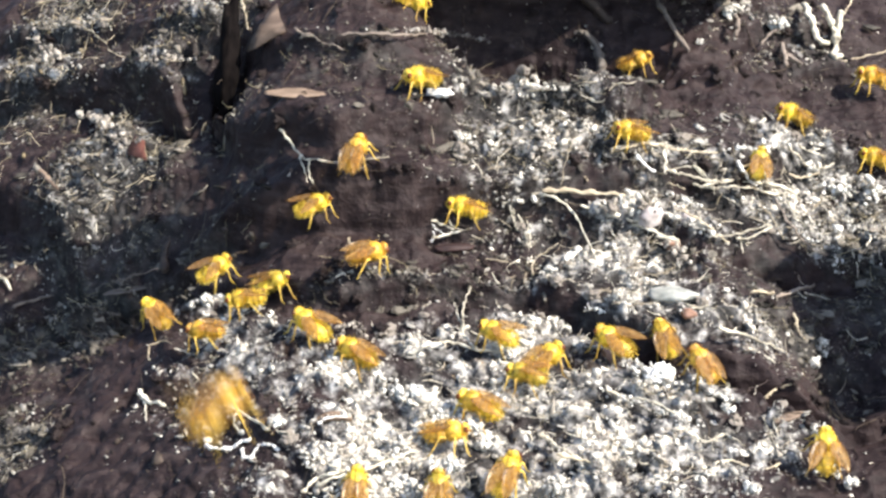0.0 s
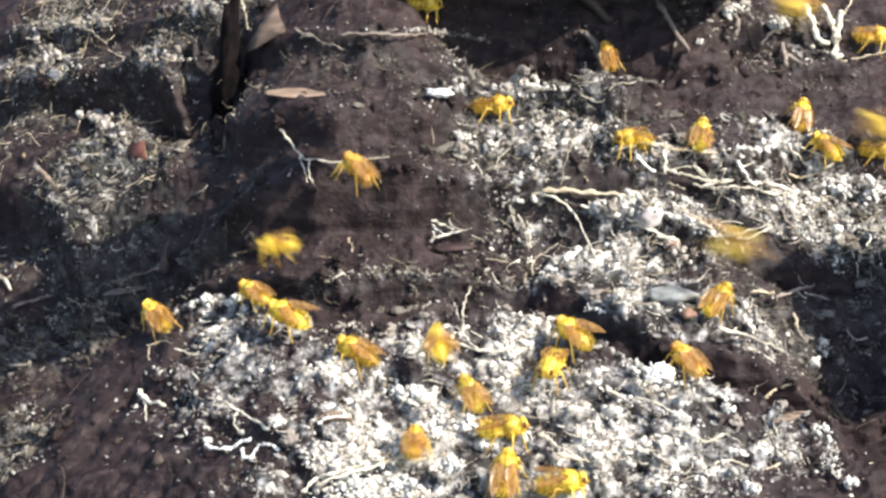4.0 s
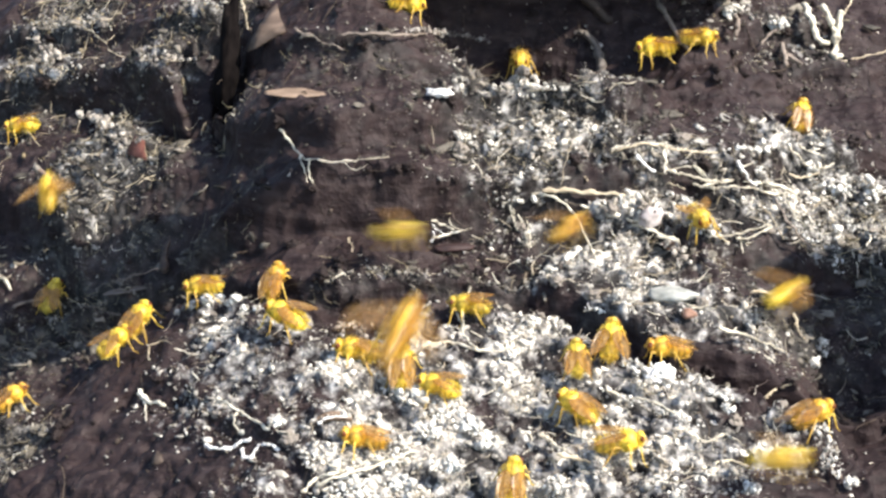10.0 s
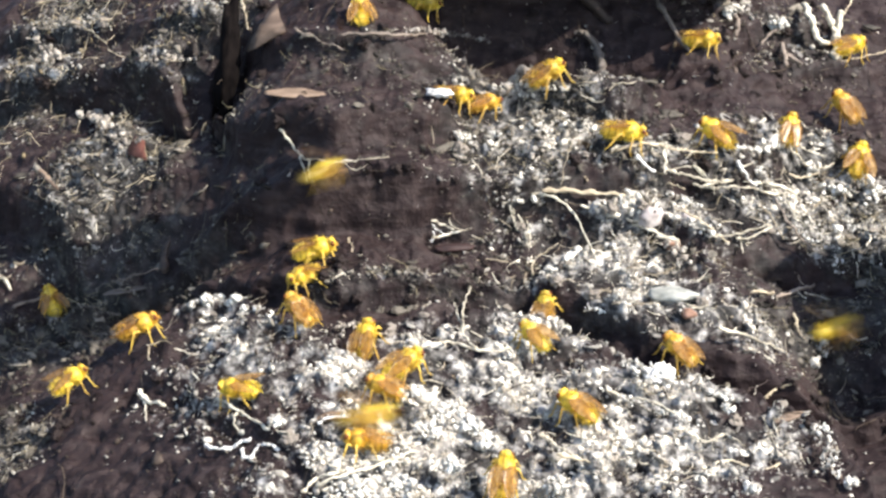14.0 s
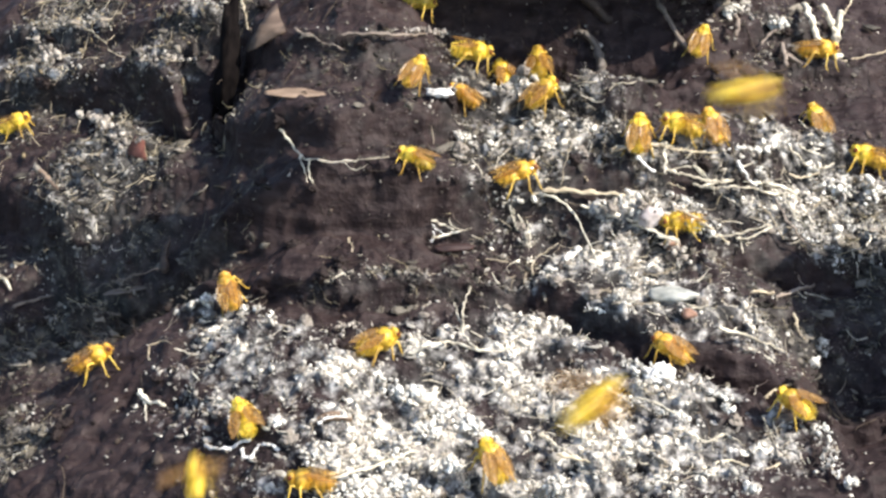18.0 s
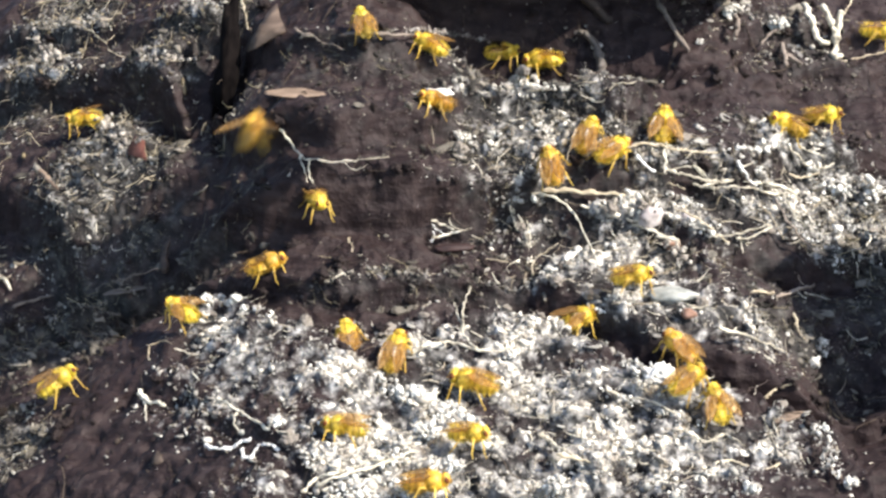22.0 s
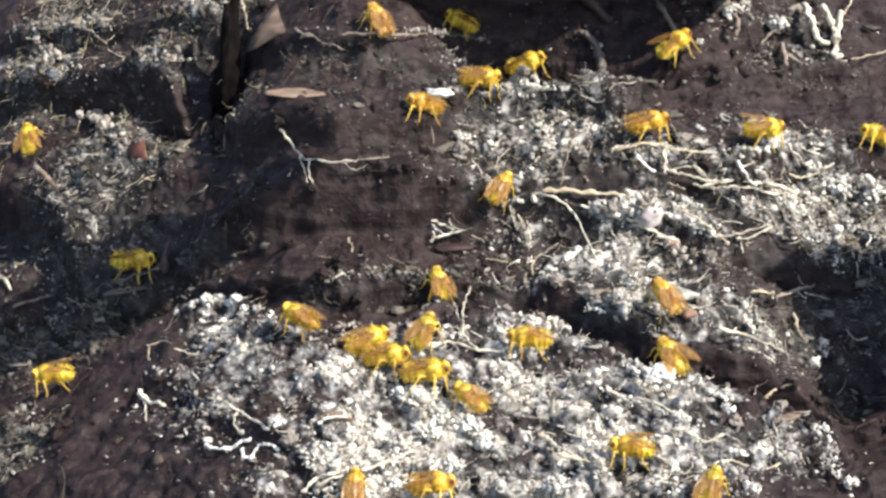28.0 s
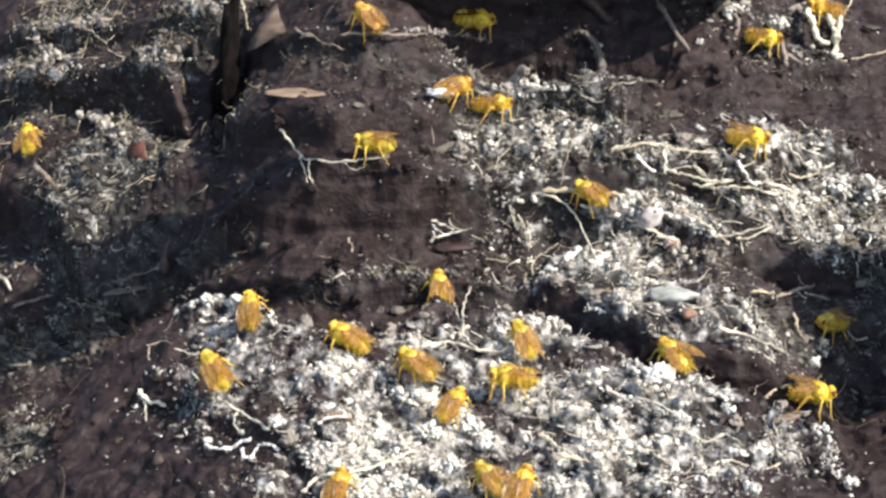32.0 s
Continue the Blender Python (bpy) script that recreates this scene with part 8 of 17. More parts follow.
    key_fly(2, 1.02, [(0, -16.1, 4.6, 15.4, 71, -0.15, -0.46), (0.4, -15.9, 4.6, 15.4, 73, -0.15, -0.46), (0.57, -12.5, 6.1, 17.2, 71, -0.15, -0.46), (0.74, -8.7, 7.6, 19, 69, 0.1, -0.46), (0.95, -11.8, -0.9, 19.3, 71, 0.1, -0.46), (1, -8.9, 7.6, 19, 71, 0.1, -0.46), (1.05, -6, 16.1, 23.2, 71, 0.1, -0.46), (1.13, -8.9, 7.6, 19, 72, 0.1, -0.46), (1.3, 7.5, 24.9, 31.4, 71, 0.1, -0.46), (1.47, 23.6, 54.3, 19.8, 69, -0.21, -0.46), (2, 23.8, 54.3, 19.8, 71, -0.21, -0.46), (2.18, 23.6, 54.3, 19.8, 68, -0.21, -0.46), (2.34, 52.5, 49.7, 29.9, 105, -0.21, -0.46), (2.51, 81.1, 50.5, 29.4, 140, -0.21, -0.46), (2.68, 109.7, 56.6, 18.2, 174, 0.07, -0.06), (3, 109.8, 56.6, 18.2, 174, 0.07, -0.06), (4.49, 109.7, 56.6, 18.2, 181, 0.07, -0.06), (4.66, 77, 51.4, 31.1, 150, 0.07, -0.06), (4.83, 44.2, 51.5, 33.3, 126, 0.07, -0.06), (4.99, 11.6, 56.9, 24.9, 108, 0.21, -0.5), (6, 11.4, 56.9, 24.9, 102, 0.21, -0.5), (6.48, 11.5, 56.9, 24.9, 103, 0.21, -0.5), (6.58, 10.6, 57, 25.5, 102, 0.21, -0.5), (6.68, 9.9, 57, 26.1, 100, 0.21, -0.5), (7, 9.8, 57, 26.1, 102, 0.21, -0.5), (7.44, 9.9, 57, 26.1, 103, 0.21, -0.5), (7.54, 8.6, 57.1, 27.4, 102, 0.21, -0.5), (7.64, 7.3, 57.2, 28.6, 96, 0.21, -0.5), (8, 7.4, 57.2, 28.6, 102, 0.21, -0.5), (8.08, 7.3, 57.2, 28.6, 103, 0.21, -0.5), (8.33, 55.8, 51.5, 35.2, 87, 0.21, -0.5), (8.58, 104.4, 57.8, 17.8, 75, -0.05, -0.47), (9, 104.3, 57.8, 17.8, 72, -0.05, -0.47), (9.17, 104.5, 57.8, 17.8, 68, -0.05, -0.47), (9.42, 83.9, -1.3, 13.2, 51, -0.05, -0.47), (9.67, 63.6, -48.4, -15.5, 25, 0.06, -0.2), (10, 63.5, -48.4, -15.5, 31, 0.06, -0.2), (10.43, 63.6, -48.4, -15.5, 38, 0.06, -0.2), (10.6, 66.5, -42.7, -10.9, 31, 0.06, -0.2), (10.77, 69.6, -30.3, -19.7, 34, 0.21, -0.2), (11, 69.4, -30.3, -19.7, 31, 0.21, -0.2), (11.47, 69.5, -30.3, -19.7, 33, 0.21, -0.2), (11.58, 70.7, -24.3, -2.5, 70, 0.21, -0.2), (11.69, 71.9, -13.1, 4.1, 110, 0.21, -0.2), (11.81, 73.1, 3.4, 0.1, 149, 0.21, -0.2), (11.95, 80.9, -1.3, 1.6, 149, 0.21, -0.2), (12, 73.2, 3.4, 0.1, 149, 0.21, -0.2), (12.05, 65.5, 8.1, 3.1, 149, 0.21, -0.2), (12.49, 73.1, 3.4, 0.1, 155, 0.21, -0.2), (12.66, 74.8, 14, 18.6, 142, 0.21, -0.2), (12.83, 76.4, 36.2, 14.1, 135, 0.06, -0.28), (13, 76.4, 36.2, 14.1, 136, 0.06, -0.28), (13.13, 76.3, 36.2, 14.1, 132, 0.06, -0.28), (13.3, 79.5, 37.3, 14.4, 126, 0.06, -0.28), (13.47, 82.6, 38.4, 14.7, 122, 0.09, -0.41), (14, 82.5, 38.4, 14.7, 117, 0.09, -0.41), (15.82, 82.6, 38.4, 14.7, 115, 0.09, -0.41), (15.91, 87.5, 37.3, 19.7, 153, 0.09, -0.41), (15.99, 92.5, 38.1, 21, 190, 0.09, -0.41), (16.08, 97.4, 40.7, 18.7, 226, 0.09, -0.41), (16.16, 102.2, 45.1, 12.7, 266, 0.06, -0.23), (17, 102.4, 45.1, 12.7, 263, 0.06, -0.23), (17.35, 102.5, 45.1, 12.7, 261, 0.06, -0.23), (17.46, 94.6, 43.5, 23.6, 295, 0.06, -0.23), (17.58, 86.8, 45.7, 26.9, 328, 0.06, -0.23), (17.69, 79.2, 51.6, 22.6, 356, 0.1, -0.03), (18, 79, 51.6, 22.6, 360, 0.1, -0.03), (19, 79.7, 52.4, 23.1, 360, 0.08, -0.03), (19.31, 79.8, 52.4, 23.1, 366, 0.08, -0.03), (19.37, 79.2, 51.5, 22.5, 415, 0.08, -0.03), (19.44, 78.7, 50.7, 21.9, 469, 0.08, -0.03), (19.51, 78, 49.8, 21.3, 525, 0.21, -0.12), (20, 78.2, 49.8, 21.3, 524, 0.21, -0.12), (20.44, 78.1, 49.8, 21.3, 518, 0.21, -0.12), (20.55, 88.9, 46.9, 30.5, 495, 0.21, -0.12), (20.66, 99.6, 49.2, 29.4, 467, 0.21, -0.12), (20.78, 110.3, 56.5, 18.2, 443, 0.09, -0.5), (21, 110.3, 56.5, 18.2, 439, 0.09, -0.5), (22, 110.3, 56.5, 18.2, 439, 0.09, -0.5), (22.4, 110.4, 56.5, 18.2, 438, 0.09, -0.5), (22.57, 94.3, 12.2, 16.7, 418, 0.09, -0.5), (22.73, 78.2, -26.8, 4.6, 397, 0.09, -0.5), (22.9, 62.2, -60.4, -18.2, 377, 0.06, -0.12), (23, 62.2, -60.4, -18.2, 376, 0.06, -0.12), (23.56, 62.1, -60.4, -18.2, 373, 0.06, -0.12), (23.66, 61.8, -60.1, -18.1, 413, 0.06, -0.12), (23.76, 61.4, -59.9, -18, 457, 0.06, -0.53), (24, 61.3, -59.9, -18, 450, 0.06, -0.53), (24.2, 61.1, -59.9, -18, 445, 0.06, -0.53), (24.37, 77, -52, -9.6, 458, 0.06, -0.53), (24.54, 92.7, -32.2, -25.3, 468, 0, -0.48), (25, 92.7, -32.2, -25.3, 467, 0, -0.48), (29, 92.7, -32.2, -25.3, 467, 0, -0.48), (29.12, 92.5, -32.2, -25.3, 468, 0, -0.48), (29.29, 88.9, -6.9, 3.3, 491, 0, -0.48), (29.46, 85, 23.8, 21.3, 516, 0, -0.48), (29.62, 81.3, 59.8, 28.6, 543, 0.14, -0.03), (30, 81.2, 59.8, 28.6, 540, 0.14, -0.03), (31, 81.4, 60.7, 29, 540, 0.09, -0.03), (32, 81.5, 61.5, 29.1, 540, 0.09, -0.03)])
    key_fly(1, 0.91, [(0, -24.5, 1.9, 5.5, 31, -0.06, -0.2), (0.51, -24.6, 1.9, 5.5, 36, -0.06, -0.2), (0.68, -16.2, -7, 8.9, 31, -0.06, -0.2), (0.85, -7.8, -9, -1.7, 37, -0.01, -0.2), (1, -7.9, -9, -1.7, 31, -0.01, -0.2), (1.22, -7.8, -9, -1.7, 36, -0.01, -0.2), (1.33, -12.5, -11.9, 2.8, 55, -0.01, -0.2), (1.45, -17.2, -12.6, 2.9, 79, -0.01, -0.2), (1.56, -21.8, -11.1, -1.3, 97, -0.21, -0.5), (2, -21.8, -11.1, -1.3, 102, -0.21, -0.5), (2.28, -22, -11.1, -1.3, 97, -0.21, -0.5), (2.38, -23.4, -10.2, -2.6, 149, -0.21, -0.5), (2.48, -25.1, -9.3, -3.9, 198, -0.21, -0.06), (3, -24.9, -9.3, -3.9, 196, -0.21, -0.06), (3.86, -24.8, -9.3, -3.9, 200, -0.21, -0.06), (4.03, -33, -7, 1.4, 188, -0.21, -0.06), (4.2, -40.9, 2.2, -7.2, 184, -0.21, -0.03), (6, -41.1, 2.2, -7.2, 180, -0.21, -0.03), (6.42, -40.9, 2.2, -7.2, 186, -0.21, -0.03), (6.48, -42.1, -2.2, -3.4, 144, -0.21, -0.03), (6.55, -43.1, -5.8, -1.3, 108, -0.21, -0.03), (6.62, -44, -8.5, -0.8, 72, -0.21, -0.03), (6.69, -45, -10.5, -1.9, 36, -0.21, -0.03), (6.76, -45.9, -11.6, -4.7, 7, -0.22, -0.03), (7, -46, -11.6, -4.7, 0, -0.22, -0.03), (7.17, -46.2, -11.6, -4.7, -6, -0.22, -0.03), (7.34, -53, -17.4, -4.5, 0, -0.22, -0.03), (7.51, -60, -17.8, -14.9, -2, -0.26, -0.03), (8, -59.9, -17.8, -14.9, 0, -0.26, -0.03), (8.38, -59.8, -17.8, -14.9, 3, -0.26, -0.03), (8.48, -59.9, -17.8, -14.9, 8, -0.26, -0.03), (8.58, -60.1, -17.8, -14.9, 15, -0.26, -0.12), (9, -59.9, -17.8, -14.9, 16, -0.26, -0.12), (9.42, -60, -17.8, -14.9, 11, -0.26, -0.12), (9.52, -60, -17.1, -14.8, 30, -0.26, -0.12), (9.62, -60.1, -16.4, -14.7, 42, -0.26, -0.28), (10, -60.1, -16.4, -14.7, 44, -0.26, -0.28), (10.47, -60.1, -16.4, -14.7, 50, -0.26, -0.28), (10.57, -62, -18.1, -16.5, 38, -0.26, -0.28), (10.67, -63.8, -19.8, -18.4, 25, -0.26, -0.2), (11, -64, -19.8, -18.4, 31, -0.26, -0.2), (11.5, -63.9, -19.8, -18.4, 28, -0.26, -0.2), (11.6, -65, -19.7, -19, 24, -0.26, -0.2), (11.7, -66.1, -19.6, -19.7, 16, -0.25, -0.12), (12, -65.9, -19.6, -19.7, 16, -0.25, -0.12), (12.34, -65.8, -19.6, -19.7, 22, -0.25, -0.12), (12.41, -66.6, -19.2, -20.1, 71, -0.25, -0.12), (12.47, -67.4, -18.7, -20.4, 125, -0.25, -0.12), (12.54, -68.2, -18.3, -20.8, 177, -0.25, -0.03), (13, -68.1, -18.3, -20.8, 180, -0.25, -0.03), (13.4, -68, -18.3, -20.8, 184, -0.25, -0.03), (13.47, -68.1, -19.4, -20.7, 130, -0.25, -0.03), (13.53, -68.2, -20.4, -20.6, 81, -0.25, -0.03), (13.6, -68.2, -21.5, -20.5, 28, -0.25, -0.2), (14, -68.2, -21.5, -20.5, 31, -0.25, -0.2), (15.13, -68, -21.5, -20.5, 32, -0.25, -0.2), (15.25, -79.1, -17, -14.1, -3, -0.25, -0.2), (15.36, -90, -7.2, -18.3, -37, -0.25, -0.2), (15.47, -101.1, 7.9, -33.2, -72, -0.22, -0.2), (17, -100.9, 7.9, -33.2, -71, -0.22, -0.2), (17.23, -100.8, 7.9, -33.2, -77, -0.22, -0.2), (17.34, -98.2, 20.7, -10.2, -47, -0.22, -0.2), (17.45, -95.6, 38.8, 2.1, -24, -0.22, -0.2), (17.57, -93, 62.3, 3.8, -6, -0.25, -0.03), (18, -92.9, 62.3, 3.8, 0, -0.25, -0.03), (18.32, -92.7, 62.3, 3.8, 1, -0.25, -0.03), (18.49, -77.8, 42.3, 18.1, 8, -0.25, -0.03), (18.66, -62.9, 34.4, 8.4, 22, -0.21, -0.12), (19, -62.8, 34.4, 8.4, 16, -0.21, -0.12), (19.24, -62.9, 34.4, 8.4, 21, -0.21, -0.12), (19.34, -64.5, 35.5, 8.5, 76, -0.21, -0.12), (19.44, -66.4, 36.5, 8.6, 140, -0.18, -0.28), (20, -66.2, 36.5, 8.6, 136, -0.18, -0.28), (20.27, -66.4, 36.5, 8.6, 133, -0.18, -0.28), (20.44, -71.1, 40.7, 14.4, 158, -0.18, -0.28), (20.61, -76, 51.1, 7.8, 178, -0.26, -0.03), (21, -76, 51.1, 7.8, 180, -0.26, -0.03), (22, -76.1, 51.7, 8, 180, -0.25, -0.03), (22.15, -76.2, 51.7, 8, 187, -0.25, -0.03), (22.26, -79.6, 48.6, 9.5, 152, -0.25, -0.03), (22.38, -83.1, 47.3, 7.4, 124, -0.25, -0.03), (22.49, -86.6, 47.7, 1.9, 96, -0.22, -0.52), (23, -86.6, 47.7, 1.9, 96, -0.22, -0.52), (23.16, -86.7, 47.7, 1.9, 102, -0.22, -0.52), (23.33, -87.8, 51.2, 2, 96, -0.22, -0.52), (23.5, -89, 54.8, 2.2, 96, -0.22, -0.52), (24, -89.1, 54.8, 2.2, 96, -0.22, -0.52), (25, -89.1, 54.8, 2.2, 96, -0.22, -0.52), (26.27, -89, 54.8, 2.2, 95, -0.22, -0.52), (26.37, -88.9, 55.8, 2.5, 93, -0.22, -0.52), (26.47, -88.8, 56.7, 2.9, 96, -0.21, -0.53), (28, -88.8, 56.7, 2.9, 90, -0.21, -0.53), (29, -88.8, 56.7, 2.9, 90, -0.21, -0.53), (30, -88.8, 56.7, 2.9, 90, -0.21, -0.53), (31, -88.8, 56.7, 2.9, 90, -0.21, -0.53), (32, -88.8, 56.7, 2.9, 90, -0.21, -0.53)])
    key_fly(0, 0.95, [(0, 4, 5.2, 3.5, 180, 0.11, -0.03), (0.59, 4.2, 5.2, 3.5, 176, 0.11, -0.03), (0.66, 4.7, 6.6, 7.1, 125, 0.11, -0.03), (0.72, 5.5, 8.1, 10.7, 71, 0.11, -0.03), (0.79, 6.2, 9.5, 14.3, 13, 0.19, -0.12), (1, 6.2, 9.5, 14.3, 16, 0.19, -0.12), (1.39, 6.1, 9.5, 14.3, 19, 0.19, -0.12), (1.49, 6.7, 8.9, 14.1, 16, 0.19, -0.12), (1.59, 7, 8.3, 13.9, 12, 0.21, -0.12), (2, 7.2, 8.3, 13.9, 16, 0.21, -0.12), (2.23, 7, 8.3, 13.9, 15, 0.21, -0.12), (2.4, 39.9, 11.5, 21.8, 56, 0.21, -0.12), (2.57, 72.5, 20, 19.1, 95, 0.21, -0.12), (2.73, 105.4, 33.9, 5.7, 140, -0.15, -0.29), (3, 105.2, 33.9, 5.7, 135, -0.15, -0.29), (3.89, 105, 33.9, 5.7, 139, -0.15, -0.29), (4.05, 71.1, 23, 19.5, 111, -0.15, -0.29), (4.22, 37, 17.4, 22.7, 87, -0.15, -0.29), (4.39, 3.1, 17.2, 15.2, 65, 0.08, -0.41), (6, 2.9, 17.2, 15.2, 63, 0.08, -0.41), (6.18, 2.8, 17.2, 15.2, 69, 0.08, -0.41), (6.3, 3.6, 0.1, 18.9, 97, 0.08, -0.41), (6.41, 4.3, -11.6, 12, 130, 0.08, -0.41), (6.52, 5.2, -18, -5.6, 157, 0.05, -0.12), (7, 5, -18, -5.6, 164, 0.05, -0.12), (7.12, 5, -18, -5.6, 160, 0.05, -0.12), (7.25, 27.6, -22.1, 3.2, 195, 0.05, -0.12), (7.37, 50.1, -23.2, 6.1, 225, 0.05, -0.12), (7.5, 72.7, -21.3, 3, 256, 0.05, -0.12), (7.62, 95.4, -16.4, -6.2, 285, 0.21, -0.21), (8, 95.3, -16.4, -6.2, 287, 0.21, -0.21), (9, 95.3, -16.4, -6.2, 287, 0.21, -0.21), (9.36, 95.1, -16.4, -6.2, 287, 0.21, -0.21), (9.53, 82, -38.5, 1.4, 311, 0.21, -0.21), (9.69, 68.6, -55.3, -1.6, 336, 0.21, -0.21), (9.86, 55.5, -66.8, -15.3, 363, 0.03, -0.03), (9.95, 46.3, -66.8, -14.3, 360, 0.03, -0.03), (10, 55.3, -66.8, -15.3, 360, 0.03, -0.03), (10.05, 64.3, -66.8, -13.8, 360, 0.03, -0.03), (10.17, 55.1, -66.8, -15.3, 362, 0.03, -0.03), (10.25, 64.8, -62.6, -8.8, 391, 0.03, -0.03), (10.34, 74.4, -55.5, -8.4, 421, 0.03, -0.03), (10.42, 84, -45.3, -13.9, 452, 0.03, -0.03), (10.51, 93.4, -32.1, -25.4, 480, 0.01, -0.38), (11, 93.5, -32.1, -25.4, 482, 0.01, -0.38), (13, 93.5, -32.1, -25.4, 482, 0.01, -0.38), (13.24, 93.5, -32.1, -25.4, 489, 0.01, -0.38), (13.41, 91.2, -7.8, 1.2, 452, 0.01, -0.38), (13.57, 88.9, 21.9, 17.2, 422, 0.01, -0.38), (13.74, 86.5, 56.9, 22.5, 392, 0.09, -0.2), (14, 86.6, 56.9, 22.5, 391, 0.09, -0.2), (15.05, 86.6, 56.9, 22.5, 394, 0.09, -0.2), (15.16, 94.8, 53.1, 28.7, 351, 0.09, -0.2), (15.27, 102.9, 53, 27.2, 311, 0.09, -0.2), (15.39, 110.9, 56.8, 18.1, 271, 0.11, -0.23), (17, 111.1, 56.8, 18.1, 271, 0.11, -0.23), (17.33, 110.9, 56.8, 18.1, 275, 0.11, -0.23), (17.5, 93.4, 41.3, 29.9, 306, 0.11, -0.23), (17.67, 75.8, 31.2, 31, 341, 0.11, -0.23), (17.83, 58.1, 26.4, 21.4, 376, 0.15, -0.12), (17.95, 32.8, -100.7, 53.6, 376, 0.15, -0.12), (18, 41.4, -98.2, 55.9, 376, 0.15, -0.12), (18.05, 50, -95.7, 58.2, 376, 0.15, -0.12), (18.37, 58.2, 26.4, 21.4, 370, 0.15, -0.12), (18.54, 83.7, 32.9, 30, 401, 0.15, -0.12), (18.71, 109.3, 51.4, 14.6, 419, 0, -0.43), (19, 109.3, 51.4, 14.6, 426, 0, -0.43), (19.28, 109.2, 51.4, 14.6, 419, 0, -0.43), (19.4, 103.5, 49.6, 21.5, 404, 0, -0.43), (19.51, 97.6, 50.6, 22.9, 382, 0, -0.43), (19.62, 91.7, 54.4, 18.8, 359, 0.21, -0.03), (20, 91.8, 54.4, 18.8, 360, 0.21, -0.03), (20.46, 92, 54.4, 18.8, 358, 0.21, -0.03), (20.56, 92.1, 56.5, 20.1, 360, 0.21, -0.03), (20.66, 92.4, 58.6, 21.4, 363, 0.08, -0.03), (21, 92.4, 58.6, 21.4, 360, 0.08, -0.03), (21.57, 92.6, 58.6, 21.4, 367, 0.08, -0.03), (21.67, 92.8, 59.5, 23, 360, 0.08, -0.03), (21.77, 93, 60.4, 24.7, 355, 0.21, -0.03), (22, 93.1, 60.4, 24.7, 360, 0.21, -0.03), (23, 93.2, 61.5, 26.9, 360, 0.21, -0.03), (24, 93.2, 61.5, 26.9, 360, 0.21, -0.03), (25, 93.2, 61.5, 26.9, 360, 0.21, -0.03), (26.61, 93.2, 61.5, 26.9, 358, 0.21, -0.03), (26.68, 92.1, 52, 30.5, 324, 0.21, -0.03), (26.75, 91.1, 44.2, 30.6, 288, 0.21, -0.03), (26.82, 90, 38.2, 27.3, 252, 0.21, -0.03), (26.89, 89, 33.8, 20.5, 216, 0.21, -0.03), (26.95, 88.1, 31.2, 10.3, 177, 0.21, -0.03), (28, 87.9, 31.2, 10.3, 180, 0.21, -0.03), (28.35, 88.1, 31.2, 10.3, 175, 0.21, -0.03), (28.46, 84.2, 27.3, 12.2, 144, 0.21, -0.03), (28.58, 80.5, 25.3, 10.2, 107, 0.21, -0.03), (28.69, 76.7, 25.3, 4.3, 71, 0.08, -0.46), (29, 76.8, 25.3, 4.3, 71, 0.08, -0.46), (30, 76.3, 25.4, 4.2, 71, 0.12, -0.46), (30.28, 76.3, 25.4, 4.2, 65, 0.12, -0.46), (30.38, 76.2, 24.5, 4.4, 71, 0.12, -0.46), (30.48, 76, 23.6, 4.6, 69, 0.06, -0.46), (31, 76.2, 23.6, 4.6, 71, 0.06, -0.46), (31.19, 76.4, 23.6, 4.6, 68, 0.06, -0.46), (31.3, 85.8, 21.5, 13, 93, 0.06, -0.46), (31.41, 95.3, 24, 12.2, 116, 0.06, -0.46), (31.53, 104.8, 31.2, 2.1, 142, 0.03, -0.26), (32, 104.9, 31.2, 2.1, 138, 0.03, -0.26)])
